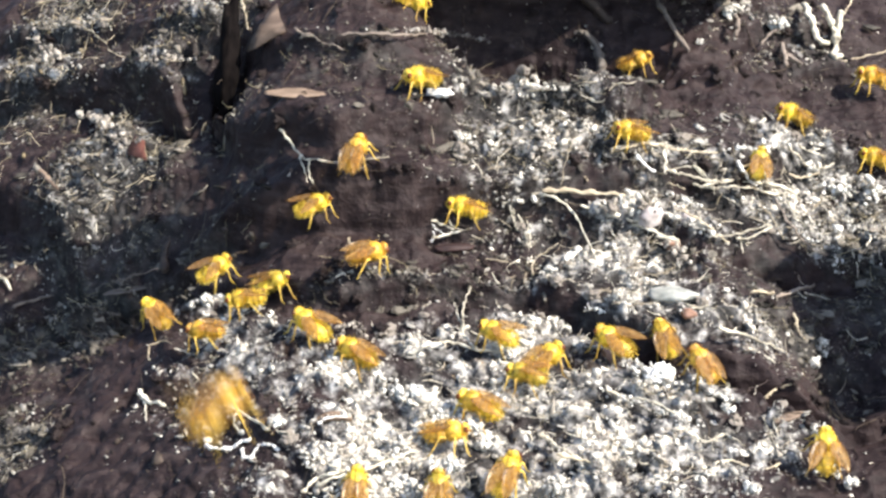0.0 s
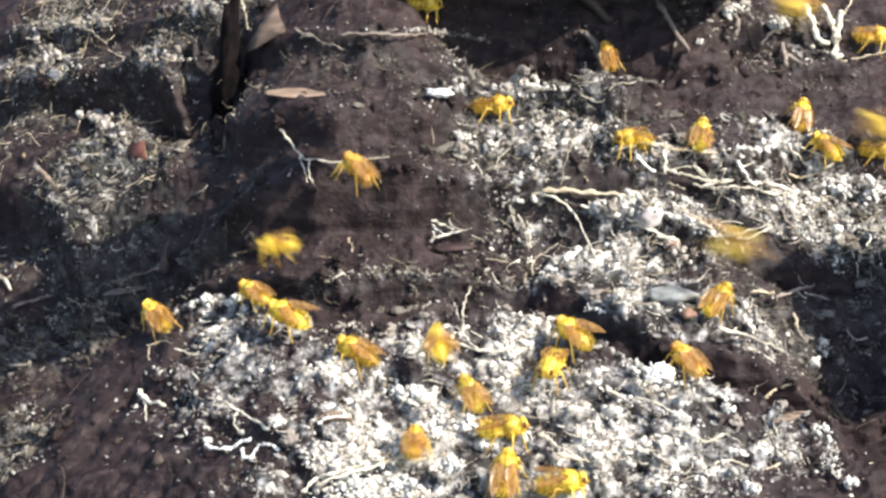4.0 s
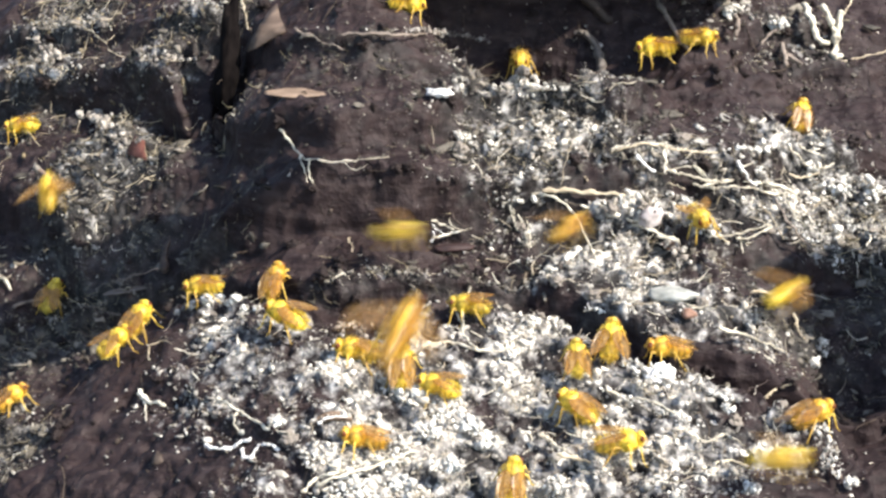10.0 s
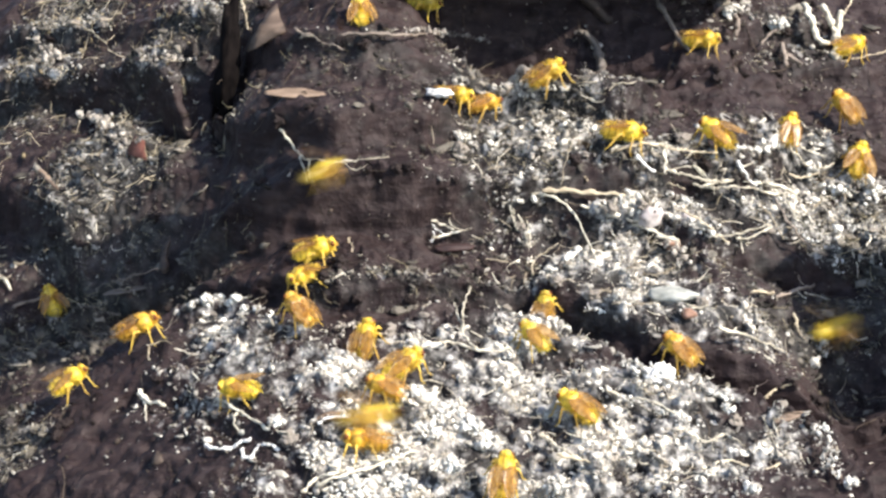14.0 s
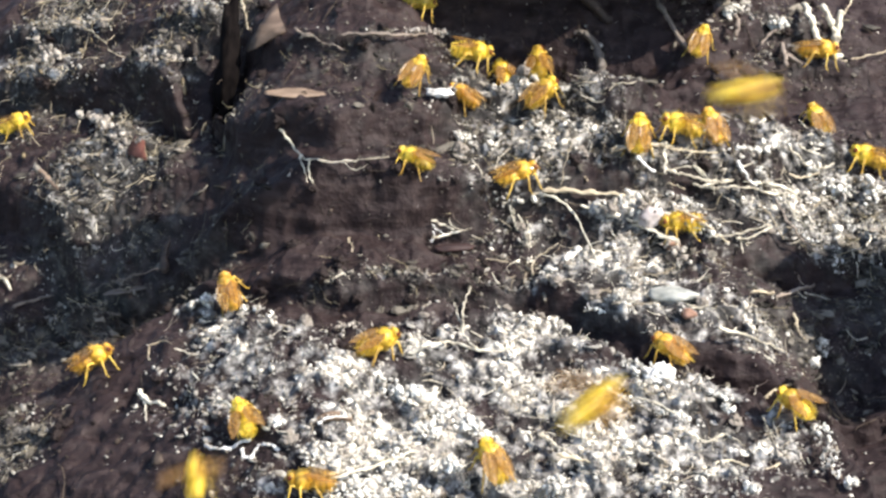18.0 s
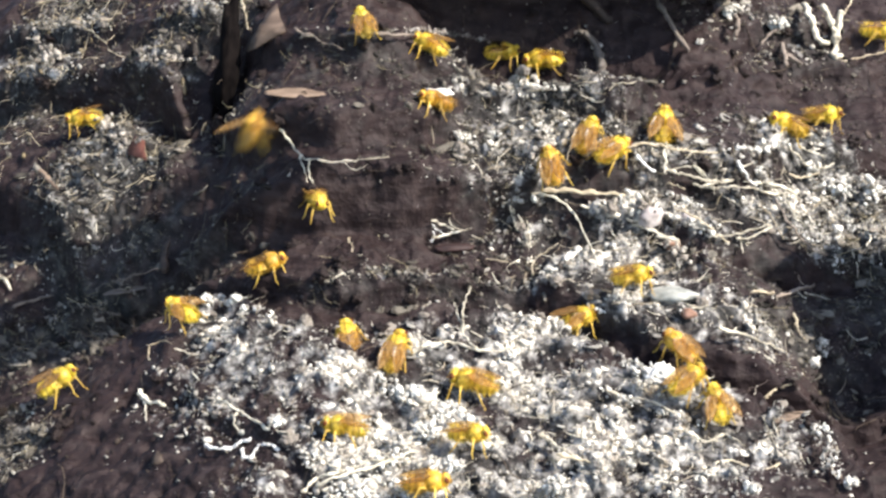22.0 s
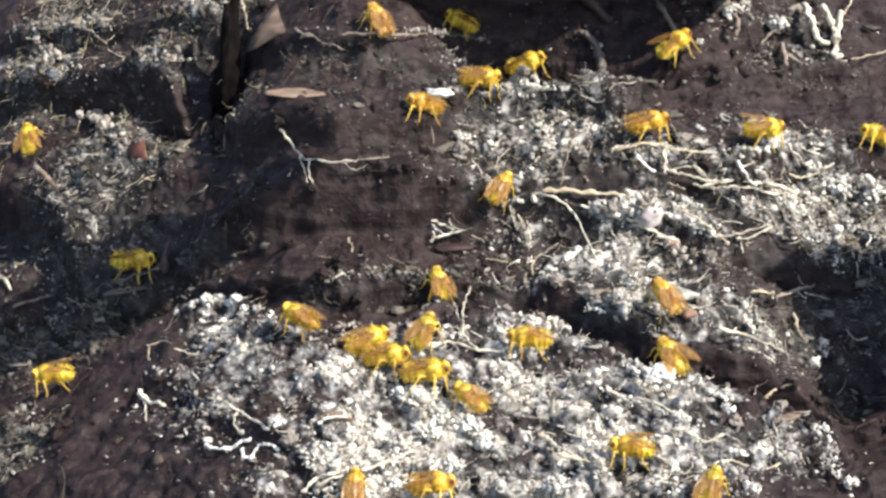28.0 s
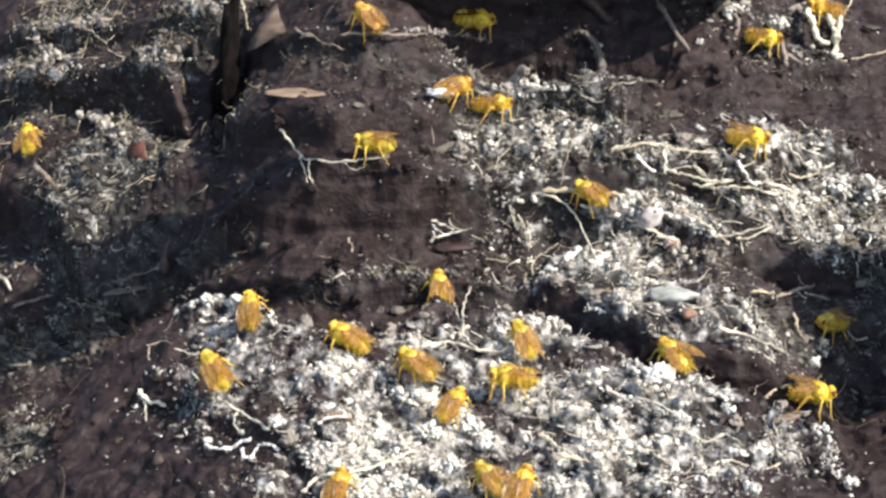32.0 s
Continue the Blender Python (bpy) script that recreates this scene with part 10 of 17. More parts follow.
    key_fly(3, 0.97, [(0, -31.7, -5.7, -7.9, 0, -0.21, -0.03), (0.22, -31.6, -5.7, -7.9, 2, -0.21, -0.03), (0.38, -57, 1.7, -2.2, -34, -0.21, -0.03), (0.55, -82.3, 14.4, -7.2, -68, -0.21, -0.03), (0.72, -107.4, 32.5, -22.9, -100, 0, -0.22), (1, -107.6, 32.5, -22.9, -103, 0, -0.22), (3, -107.6, 32.5, -22.9, -103, 0, -0.22), (4.18, -107.8, 32.5, -22.9, -105, 0, -0.22), (4.31, -97.1, 14.5, -12.9, -63, 0, -0.22), (4.43, -86.7, -0.6, -9, -24, 0, -0.22), (4.56, -76.2, -12.6, -11.1, 15, 0, -0.22), (4.68, -65.8, -21.6, -19.1, 57, -0.26, -0.35), (6, -65.7, -21.6, -19.1, 54, -0.26, -0.35), (6.44, -65.9, -21.6, -19.1, 55, -0.26, -0.35), (6.61, -77.8, -5.3, -7.9, 27, -0.26, -0.35), (6.78, -89.8, 23, -20.7, -2, -0.04, -0.03), (7, -90, 23, -20.7, 0, -0.04, -0.03), (7.17, -89.9, 23, -20.7, -2, -0.04, -0.03), (7.34, -85.2, 23.6, -20.9, 39, -0.04, -0.03), (7.51, -80.6, 24.3, -21.2, 75, -0.01, -0.5), (8, -80.4, 24.3, -21.2, 78, -0.01, -0.5), (9, -80.1, 24.1, -21.1, 78, -0.01, -0.5), (10, -80.1, 24.1, -21.1, 78, -0.01, -0.5), (10.3, -80.3, 24.1, -21.1, 71, -0.01, -0.5), (10.39, -87, 21.9, -14.3, 122, -0.01, -0.5), (10.47, -93.9, 22.1, -12.4, 166, -0.01, -0.5), (10.56, -100.8, 24.8, -15.4, 211, -0.01, -0.5), (10.64, -107.7, 30, -23.4, 261, 0, -0.21), (11, -107.7, 30, -23.4, 255, 0, -0.21), (12, -107.7, 30, -23.4, 255, 0, -0.21), (12.38, -107.8, 30, -23.4, 261, 0, -0.21), (12.63, -77, -3.4, -5, 233, 0, -0.21), (12.88, -46.5, -24.7, -10.7, 206, -0.25, -0.1), (13, -46.3, -24.7, -10.7, 211, -0.25, -0.1), (13.05, -46.5, -24.7, -10.7, 213, -0.25, -0.1), (13.22, -65.8, -15.8, -6, 241, -0.25, -0.1), (13.39, -85.2, -1.5, -12, 270, -0.25, -0.1), (13.55, -104.6, 18.1, -28.7, 299, 0.12, -0.18), (14, -104.7, 18.1, -28.7, 300, 0.12, -0.18), (21, -104.7, 18.1, -28.7, 300, 0.12, -0.18), (21.45, -104.7, 18.1, -28.7, 305, 0.12, -0.18), (21.56, -93.3, -0.4, -15.5, 330, 0.12, -0.18), (21.68, -81.8, -13.5, -12.9, 361, 0.12, -0.18), (21.79, -70.3, -21.3, -21, 392, -0.25, -0.2), (22, -70.4, -21.3, -21, 391, -0.25, -0.2), (22.2, -70.4, -21.3, -21, 390, -0.25, -0.2), (22.28, -73, -22, -19.4, 428, -0.25, -0.2), (22.37, -75.7, -21.8, -19.6, 466, -0.25, -0.2), (22.45, -78.3, -20.6, -21.8, 503, -0.25, -0.2), (22.54, -80.7, -18.5, -25.9, 536, -0.25, -0.03), (23, -80.9, -18.5, -25.9, 540, -0.25, -0.03), (23.25, -80.7, -18.5, -25.9, 534, -0.25, -0.03), (23.36, -88.1, -16.4, -19.8, 573, -0.25, -0.03), (23.47, -95.4, -9.6, -22.9, 606, -0.25, -0.03), (23.59, -102.6, 1.8, -35.2, 636, -0.22, -0.22), (24, -102.6, 1.8, -35.2, 639, -0.22, -0.22), (29, -102.6, 1.8, -35.2, 639, -0.22, -0.22), (29.32, -102.6, 1.8, -35.2, 634, -0.22, -0.22), (29.44, -81.4, -1.6, -13.2, 671, -0.22, -0.22), (29.57, -60.2, -2, 2.8, 702, -0.22, -0.22), (29.69, -39, 0.7, 12.8, 733, -0.22, -0.22), (29.82, -17.7, 6.3, 16.8, 763, -0.11, -0.28), (30, -17.8, 6.3, 16.8, 764, -0.11, -0.28), (30.33, -17.6, 6.3, 16.8, 768, -0.11, -0.28), (30.39, -17.5, 6.1, 16.7, 820, -0.11, -0.28), (30.46, -17.2, 5.9, 16.6, 875, -0.11, -0.28), (30.53, -17, 5.7, 16.5, 934, -0.11, -0.1), (31, -16.9, 5.7, 16.5, 931, -0.11, -0.1), (31.25, -16.9, 5.7, 16.5, 925, -0.11, -0.1), (31.35, -15.2, 6.1, 16.2, 916, -0.11, -0.1), (31.45, -13.4, 6.5, 16, 906, 0.03, -0.03), (32, -13.5, 6.5, 16, 900, 0.03, -0.03)])
    key_fly(0, 0.97, [(0, -53.2, -11.6, -11, 121, -0.21, -0.38), (1, -53.2, -11.6, -11, 121, -0.21, -0.38), (2, -53.2, -11.6, -11, 121, -0.21, -0.38), (2.23, -53.1, -11.6, -11, 117, -0.21, -0.38), (2.33, -53.1, -12.4, -10.9, 121, -0.21, -0.38), (2.43, -53.1, -13.2, -10.9, 115, -0.21, -0.38), (3, -53, -13.2, -10.9, 121, -0.21, -0.38), (4.16, -52.8, -13.2, -10.9, 118, -0.21, -0.38), (4.23, -52.3, -14.1, -10.9, 81, -0.21, -0.38), (4.3, -51.7, -14.9, -10.8, 40, -0.21, -0.38), (4.36, -51.2, -15.8, -10.8, -2, -0.22, -0.03), (6, -51, -15.8, -10.8, 0, -0.22, -0.03), (6.58, -51.2, -15.8, -10.8, -2, -0.22, -0.03), (6.64, -51.4, -15.7, -10.9, 45, -0.22, -0.03), (6.71, -51.8, -15.5, -11.1, 91, -0.22, -0.03), (6.78, -52.3, -15.4, -11.2, 139, -0.22, -0.28), (7, -52.2, -15.4, -11.2, 136, -0.22, -0.28), (7.38, -52.4, -15.4, -11.2, 141, -0.22, -0.28), (7.48, -51.6, -16.6, -10.9, 158, -0.22, -0.28), (7.58, -51.1, -17.9, -10.7, 183, -0.22, -0.03), (8, -51, -17.9, -10.7, 180, -0.22, -0.03), (8.38, -50.8, -17.9, -10.7, 174, -0.22, -0.03), (8.48, -51.7, -16.9, -11.1, 180, -0.22, -0.03), (8.58, -52.5, -15.8, -11.6, 177, -0.22, -0.03), (9, -52.4, -15.8, -11.6, 180, -0.22, -0.03), (9.31, -52.2, -15.8, -11.6, 180, -0.22, -0.03), (9.37, -53.7, -14.4, -11.8, 140, -0.22, -0.03), (9.44, -55.1, -13.1, -11.9, 99, -0.22, -0.03), (9.51, -56.5, -11.7, -12.1, 59, -0.24, -0.38), (10, -56.4, -11.7, -12.1, 59, -0.24, -0.38), (10.54, -56.4, -11.7, -12.1, 58, -0.24, -0.38), (10.64, -54.4, -11.8, -11.2, 78, -0.24, -0.38), (10.74, -52.3, -11.8, -10.4, 98, -0.21, -0.52), (11, -52.4, -11.8, -10.4, 96, -0.21, -0.52), (11.29, -52.4, -11.8, -10.4, 91, -0.21, -0.52), (11.46, -50.6, -14.3, -9.9, 106, -0.21, -0.52), (11.63, -48.8, -16.9, -9.4, 122, -0.22, -0.41), (12, -48.8, -16.9, -9.4, 117, -0.22, -0.41), (12.25, -48.9, -16.9, -9.4, 118, -0.22, -0.41), (12.42, -50.7, -14.2, -9.9, 133, -0.22, -0.41), (12.59, -52.6, -11.6, -10.4, 144, -0.21, -0.2), (13, -52.6, -11.6, -10.4, 149, -0.21, -0.2), (13.23, -52.5, -11.6, -10.4, 142, -0.21, -0.2), (13.35, -65.7, -7.1, -5, 117, -0.21, -0.2), (13.48, -78.8, 0.3, -5.6, 86, -0.21, -0.2), (13.6, -91.8, 10.8, -12.3, 55, -0.21, -0.2), (13.73, -105.1, 24.3, -24.9, 27, -0.11, -0.16), (14, -104.9, 24.3, -24.9, 24, -0.11, -0.16), (22, -104.9, 24.3, -24.9, 24, -0.11, -0.16), (22.49, -105.1, 24.3, -24.9, 18, -0.11, -0.16), (22.61, -95.8, 16.4, -15.3, 61, -0.11, -0.16), (22.72, -86.7, 13, -14.8, 99, -0.11, -0.16), (22.83, -77.5, 14.2, -23.3, 133, -0.22, -0.28), (23, -77.6, 14.2, -23.3, 136, -0.22, -0.28), (23.39, -77.8, 14.2, -23.3, 135, -0.22, -0.28), (23.56, -90.4, 12.7, -15.3, 149, -0.22, -0.28), (23.73, -103.5, 20.5, -25.9, 160, 0.04, -0.13), (24, -103.3, 20.5, -25.9, 162, 0.04, -0.13), (29, -103.3, 20.5, -25.9, 162, 0.04, -0.13), (29.33, -103.3, 20.5, -25.9, 167, 0.04, -0.13), (29.58, -61.9, 6.6, 6.2, 171, 0.04, -0.13), (29.83, -20.3, 4.6, 14.3, 182, 0.08, -0.03), (30, -20.5, 4.6, 14.3, 180, 0.08, -0.03), (30.47, -20.7, 4.6, 14.3, 180, 0.08, -0.03), (30.58, -18.9, 6.9, 16.3, 130, 0.08, -0.03), (30.7, -17.4, 9.3, 18.3, 81, 0.08, -0.03), (30.81, -15.9, 11.6, 20.3, 33, 0.16, -0.2), (31, -15.8, 11.6, 20.3, 31, 0.16, -0.2), (31.09, -15.6, 11.6, 20.3, 29, 0.16, -0.2), (31.34, -64.1, 36.4, 23.1, 49, 0.16, -0.2), (31.59, -112.3, 73.2, 1.8, 73, -0, -0.44), (32, -112.4, 73.2, 1.8, 67, -0, -0.44)])
    key_fly(2, 0.89, [(0, -42.3, -26.4, -8.8, 164, -0.26, -0.12), (0.24, -42.5, -26.4, -8.8, 162, -0.26, -0.12), (0.41, -40.1, -30.2, -7.1, 104, -0.26, -0.12), (0.58, -37.7, -34, -5.3, 43, -0.23, -0.28), (0.95, -44.4, -40.2, -4.3, 44, -0.23, -0.28), (1, -37.9, -34, -5.3, 44, -0.23, -0.28), (1.05, -31.4, -27.8, -1.8, 44, -0.23, -0.28), (1.15, -37.8, -34, -5.3, 43, -0.23, -0.28), (1.32, -60.6, -21.6, -1.8, 71, -0.23, -0.28), (1.49, -83.4, -3.8, -9, 99, -0.23, -0.28), (1.65, -106, 19.3, -26.9, 125, 0.08, -0.35), (2, -106.1, 19.3, -26.9, 126, 0.08, -0.35), (7, -106.1, 19.3, -26.9, 126, 0.08, -0.35), (7.24, -106.3, 19.3, -26.9, 130, 0.08, -0.35), (7.33, -97.5, 5.2, -16.7, 95, 0.08, -0.35), (7.41, -88.9, -6, -12.5, 63, 0.08, -0.35), (7.5, -80.3, -14.2, -14.3, 32, 0.08, -0.35), (7.58, -71.6, -19.3, -22.1, -4, -0.25, -0.03), (8, -71.7, -19.3, -22.1, 0, -0.25, -0.03), (8.4, -71.7, -19.3, -22.1, 0, -0.25, -0.03), (8.5, -70.6, -17.8, -21.4, 0, -0.25, -0.03), (8.6, -69.3, -16.2, -20.6, 4, -0.25, -0.03), (9, -69.5, -16.2, -20.6, 0, -0.25, -0.03), (9.25, -69.6, -16.2, -20.6, 2, -0.25, -0.03), (9.42, -74.9, -18.8, -19.4, 16, -0.25, -0.03), (9.59, -80.5, -17.5, -25.8, 37, -0.25, -0.2), (10, -80.3, -17.5, -25.8, 31, -0.25, -0.2), (10.15, -80.3, -17.5, -25.8, 28, -0.25, -0.2), (10.32, -91.2, -12.8, -20, 15, -0.25, -0.2), (10.49, -102.2, 2.3, -34.8, -8, -0.22, -0.03), (11, -102.2, 2.3, -34.8, -2, -0.22, -0.03), (13, -102.2, 2.3, -34.8, -2, -0.22, -0.03), (13.14, -102, 2.3, -34.8, 2, -0.22, -0.03), (13.26, -79.2, -14.3, -19.9, 36, -0.22, -0.03), (13.39, -56.2, -27.8, -11, 73, -0.22, -0.03), (13.51, -33.2, -38.4, -8.1, 111, -0.22, -0.03), (13.64, -10.3, -46, -11.2, 148, 0.02, -0.2), (14, -10.2, -46, -11.2, 149, 0.02, -0.2), (14.69, -10.4, -46, -11.2, 144, 0.02, -0.2), (14.81, -31.9, -38.6, -7.6, 179, 0.02, -0.2), (14.94, -53.6, -28.2, -9.9, 209, 0.02, -0.2), (15.06, -75.3, -14.8, -18.2, 239, 0.02, -0.2), (15.19, -96.8, 1.6, -32.6, 267, -0.22, -0.23), (17, -97, 1.6, -32.6, 269, -0.22, -0.23), (22, -97, 1.6, -32.6, 269, -0.22, -0.23), (22.23, -97.2, 1.6, -32.6, 264, -0.22, -0.23), (22.34, -94.2, 3.8, -25.8, 240, -0.22, -0.23), (22.46, -91.3, 8.6, -24.2, 210, -0.22, -0.23), (22.57, -88.3, 16, -27.8, 183, -0.08, -0.03), (23, -88.5, 16, -27.8, 180, -0.08, -0.03), (23.5, -88.3, 16, -27.8, 184, -0.08, -0.03), (23.67, -96.5, 14.2, -22.6, 168, -0.08, -0.03), (23.84, -104.6, 18.1, -28.7, 151, 0.12, -0.16), (24, -104.5, 18.1, -28.7, 156, 0.12, -0.16), (32, -104.5, 18.1, -28.7, 156, 0.12, -0.16)])
    key_fly(1, 1.01, [(0, -23.7, -30.8, -5.9, 136, 0.05, -0.28), (0.33, -23.9, -30.8, -5.9, 133, 0.05, -0.28), (0.44, -19.6, -33.7, -3.2, 96, 0.05, -0.28), (0.55, -15.4, -34.6, -4.5, 56, 0.05, -0.28), (0.67, -11.1, -33.6, -9.7, 21, 0.03, -0.12), (1, -11.3, -33.6, -9.7, 16, 0.03, -0.12), (1.42, -11.2, -33.6, -9.7, 22, 0.03, -0.12), (1.54, -14.9, -34.2, -4.6, 56, 0.03, -0.12), (1.65, -18.6, -32.9, -3.1, 96, 0.03, -0.12), (1.76, -22.2, -29.9, -5.2, 134, 0.04, -0.28), (2, -22.2, -29.9, -5.2, 136, 0.04, -0.28), (2.43, -22.3, -29.9, -5.2, 130, 0.04, -0.28), (2.53, -25, -30.8, -4.5, 142, 0.04, -0.28), (2.63, -27.9, -31.6, -3.9, 148, 0.04, -0.2), (3, -27.8, -31.6, -3.9, 149, 0.04, -0.2), (6, -27.8, -31.6, -3.9, 149, 0.04, -0.2), (7, -27.8, -31.6, -3.9, 149, 0.04, -0.2), (8, -27.8, -31.6, -3.9, 149, 0.04, -0.2), (9, -27.8, -31.6, -3.9, 149, 0.04, -0.2), (10, -28.1, -31.7, -3.9, 149, 0.04, -0.2), (10.32, -27.9, -31.7, -3.9, 152, 0.04, -0.2), (10.49, -25.9, -36, -7.2, 122, 0.04, -0.2), (10.66, -23.7, -40.4, -10.5, 94, 0.01, -0.52), (11, -23.7, -40.4, -10.5, 96, 0.01, -0.52), (11.29, -23.8, -40.4, -10.5, 98, 0.01, -0.52), (11.37, -23.7, -42.5, -11, 51, 0.01, -0.52), (11.46, -23.7, -44.7, -11.6, 6, 0.01, -0.52), (11.54, -23.7, -46.9, -12.1, -39, 0.01, -0.52), (11.63, -23.5, -49, -12.6, -80, -0, -0.23), (12, -23.7, -49, -12.6, -84, -0, -0.23), (12.25, -23.9, -49, -12.6, -91, -0, -0.23), (12.33, -27.4, -48.3, -6.8, -52, -0, -0.23), (12.42, -31.1, -45.9, -4.5, -20, -0, -0.23), (12.5, -34.8, -41.8, -5.7, 12, -0, -0.23), (12.59, -38.5, -35.9, -10.3, 40, -0.23, -0.28), (13, -38.5, -35.9, -10.3, 44, -0.23, -0.28), (13.13, -38.6, -35.9, -10.3, 40, -0.23, -0.28), (13.3, -31.1, -25.6, 5.8, 22, -0.23, -0.28), (13.47, -23.7, -3.4, -2.1, 2, -0.16, -0.03), (14, -23.6, -3.4, -2.1, 0, -0.16, -0.03), (15.43, -23.7, -3.4, -2.1, 3, -0.16, -0.03), (15.6, -12.6, -3.8, 7.9, 27, -0.16, -0.03), (15.77, -1.6, 3.9, 1.6, 60, 0.18, -0.35), (17, -1.5, 3.9, 1.6, 54, 0.18, -0.35), (17.18, -1.5, 3.9, 1.6, 57, 0.18, -0.35), (17.35, 1.9, 13.7, 25.2, 27, 0.18, -0.35), (17.52, 5.4, 34.6, 26.8, 0, 0.24, -0.03), (18, 5.3, 34.6, 26.8, 0, 0.24, -0.03), (18.48, 5.4, 34.6, 26.8, 3, 0.24, -0.03), (18.65, 18.6, 37.9, 35.8, 0, 0.24, -0.03), (18.82, 31.6, 52.4, 22.4, -4, -0.21, -0.03), (19, 31.8, 52.4, 22.4, 0, -0.21, -0.03), (19.39, 31.8, 52.4, 22.4, -6, -0.21, -0.03), (19.49, 29.8, 53, 21.9, 16, -0.21, -0.03), (19.59, 27.8, 53.5, 21.5, 29, -0.21, -0.2), (20, 27.7, 53.5, 21.5, 31, -0.21, -0.2), (20.39, 27.7, 53.5, 21.5, 36, -0.21, -0.2), (20.49, 26.7, 53.7, 21.1, 61, -0.21, -0.2), (20.59, 25.6, 53.9, 20.8, 91, -0.21, -0.53), (21, 25.7, 53.9, 20.8, 90, -0.21, -0.53), (21.44, 25.8, 53.9, 20.8, 87, -0.21, -0.53), (21.54, 23.8, 54.3, 20.2, 135, -0.21, -0.53), (21.64, 21.7, 54.7, 19.7, 180, -0.21, -0.03), (22, 21.8, 54.7, 19.7, 180, -0.21, -0.03), (22.44, 21.9, 54.7, 19.7, 175, -0.21, -0.03), (22.54, 22.1, 54.7, 19.8, 158, -0.21, -0.03), (22.64, 22.4, 54.7, 19.9, 137, -0.21, -0.28), (23, 22.4, 54.7, 19.9, 136, -0.21, -0.28), (23.13, 22.2, 54.7, 19.9, 142, -0.21, -0.28), (23.29, 50.2, 50.3, 29.9, 103, -0.21, -0.28), (23.46, 78.1, 51.2, 29.2, 69, -0.21, -0.28), (23.63, 105.7, 57.5, 17.9, 36, -0.13, -0.23), (24, 105.9, 57.5, 17.9, 36, -0.13, -0.23), (24.17, 105.7, 57.5, 17.9, 33, -0.13, -0.23), (24.29, 89.6, 50.8, 28, 68, -0.13, -0.23), (24.42, 73.2, 47.1, 32, 100, -0.13, -0.23), (24.54, 56.9, 46.5, 30.1, 132, -0.13, -0.23), (24.67, 40.3, 48.8, 22.2, 162, -0.21, -0.12), (25, 40.5, 48.8, 22.2, 164, -0.21, -0.12), (26.82, 40.3, 48.8, 22.2, 162, -0.21, -0.12), (26.94, 43.3, 47.5, 23.5, 119, -0.21, -0.12), (27.05, 46.1, 46.3, 24.7, 75, -0.21, -0.12), (27.16, 49, 45, 26, 33, -0.24, -0.2), (28, 48.9, 45, 26, 31, -0.24, -0.2), (29, 48.9, 45, 26, 31, -0.24, -0.2), (30, 48.9, 45, 26, 31, -0.24, -0.2), (31, 48.9, 45, 26, 31, -0.24, -0.2), (31.49, 48.9, 45, 26, 28, -0.24, -0.2), (31.57, 63, 43.7, 33, -1, -0.24, -0.2), (31.66, 77.1, 45.4, 34, -33, -0.24, -0.2), (31.74, 91.2, 50, 28.9, -65, -0.24, -0.2), (31.83, 105.3, 57.7, 17.9, -97, -0.1, -0.23), (32, 105.3, 57.7, 17.9, -97, -0.1, -0.23)])
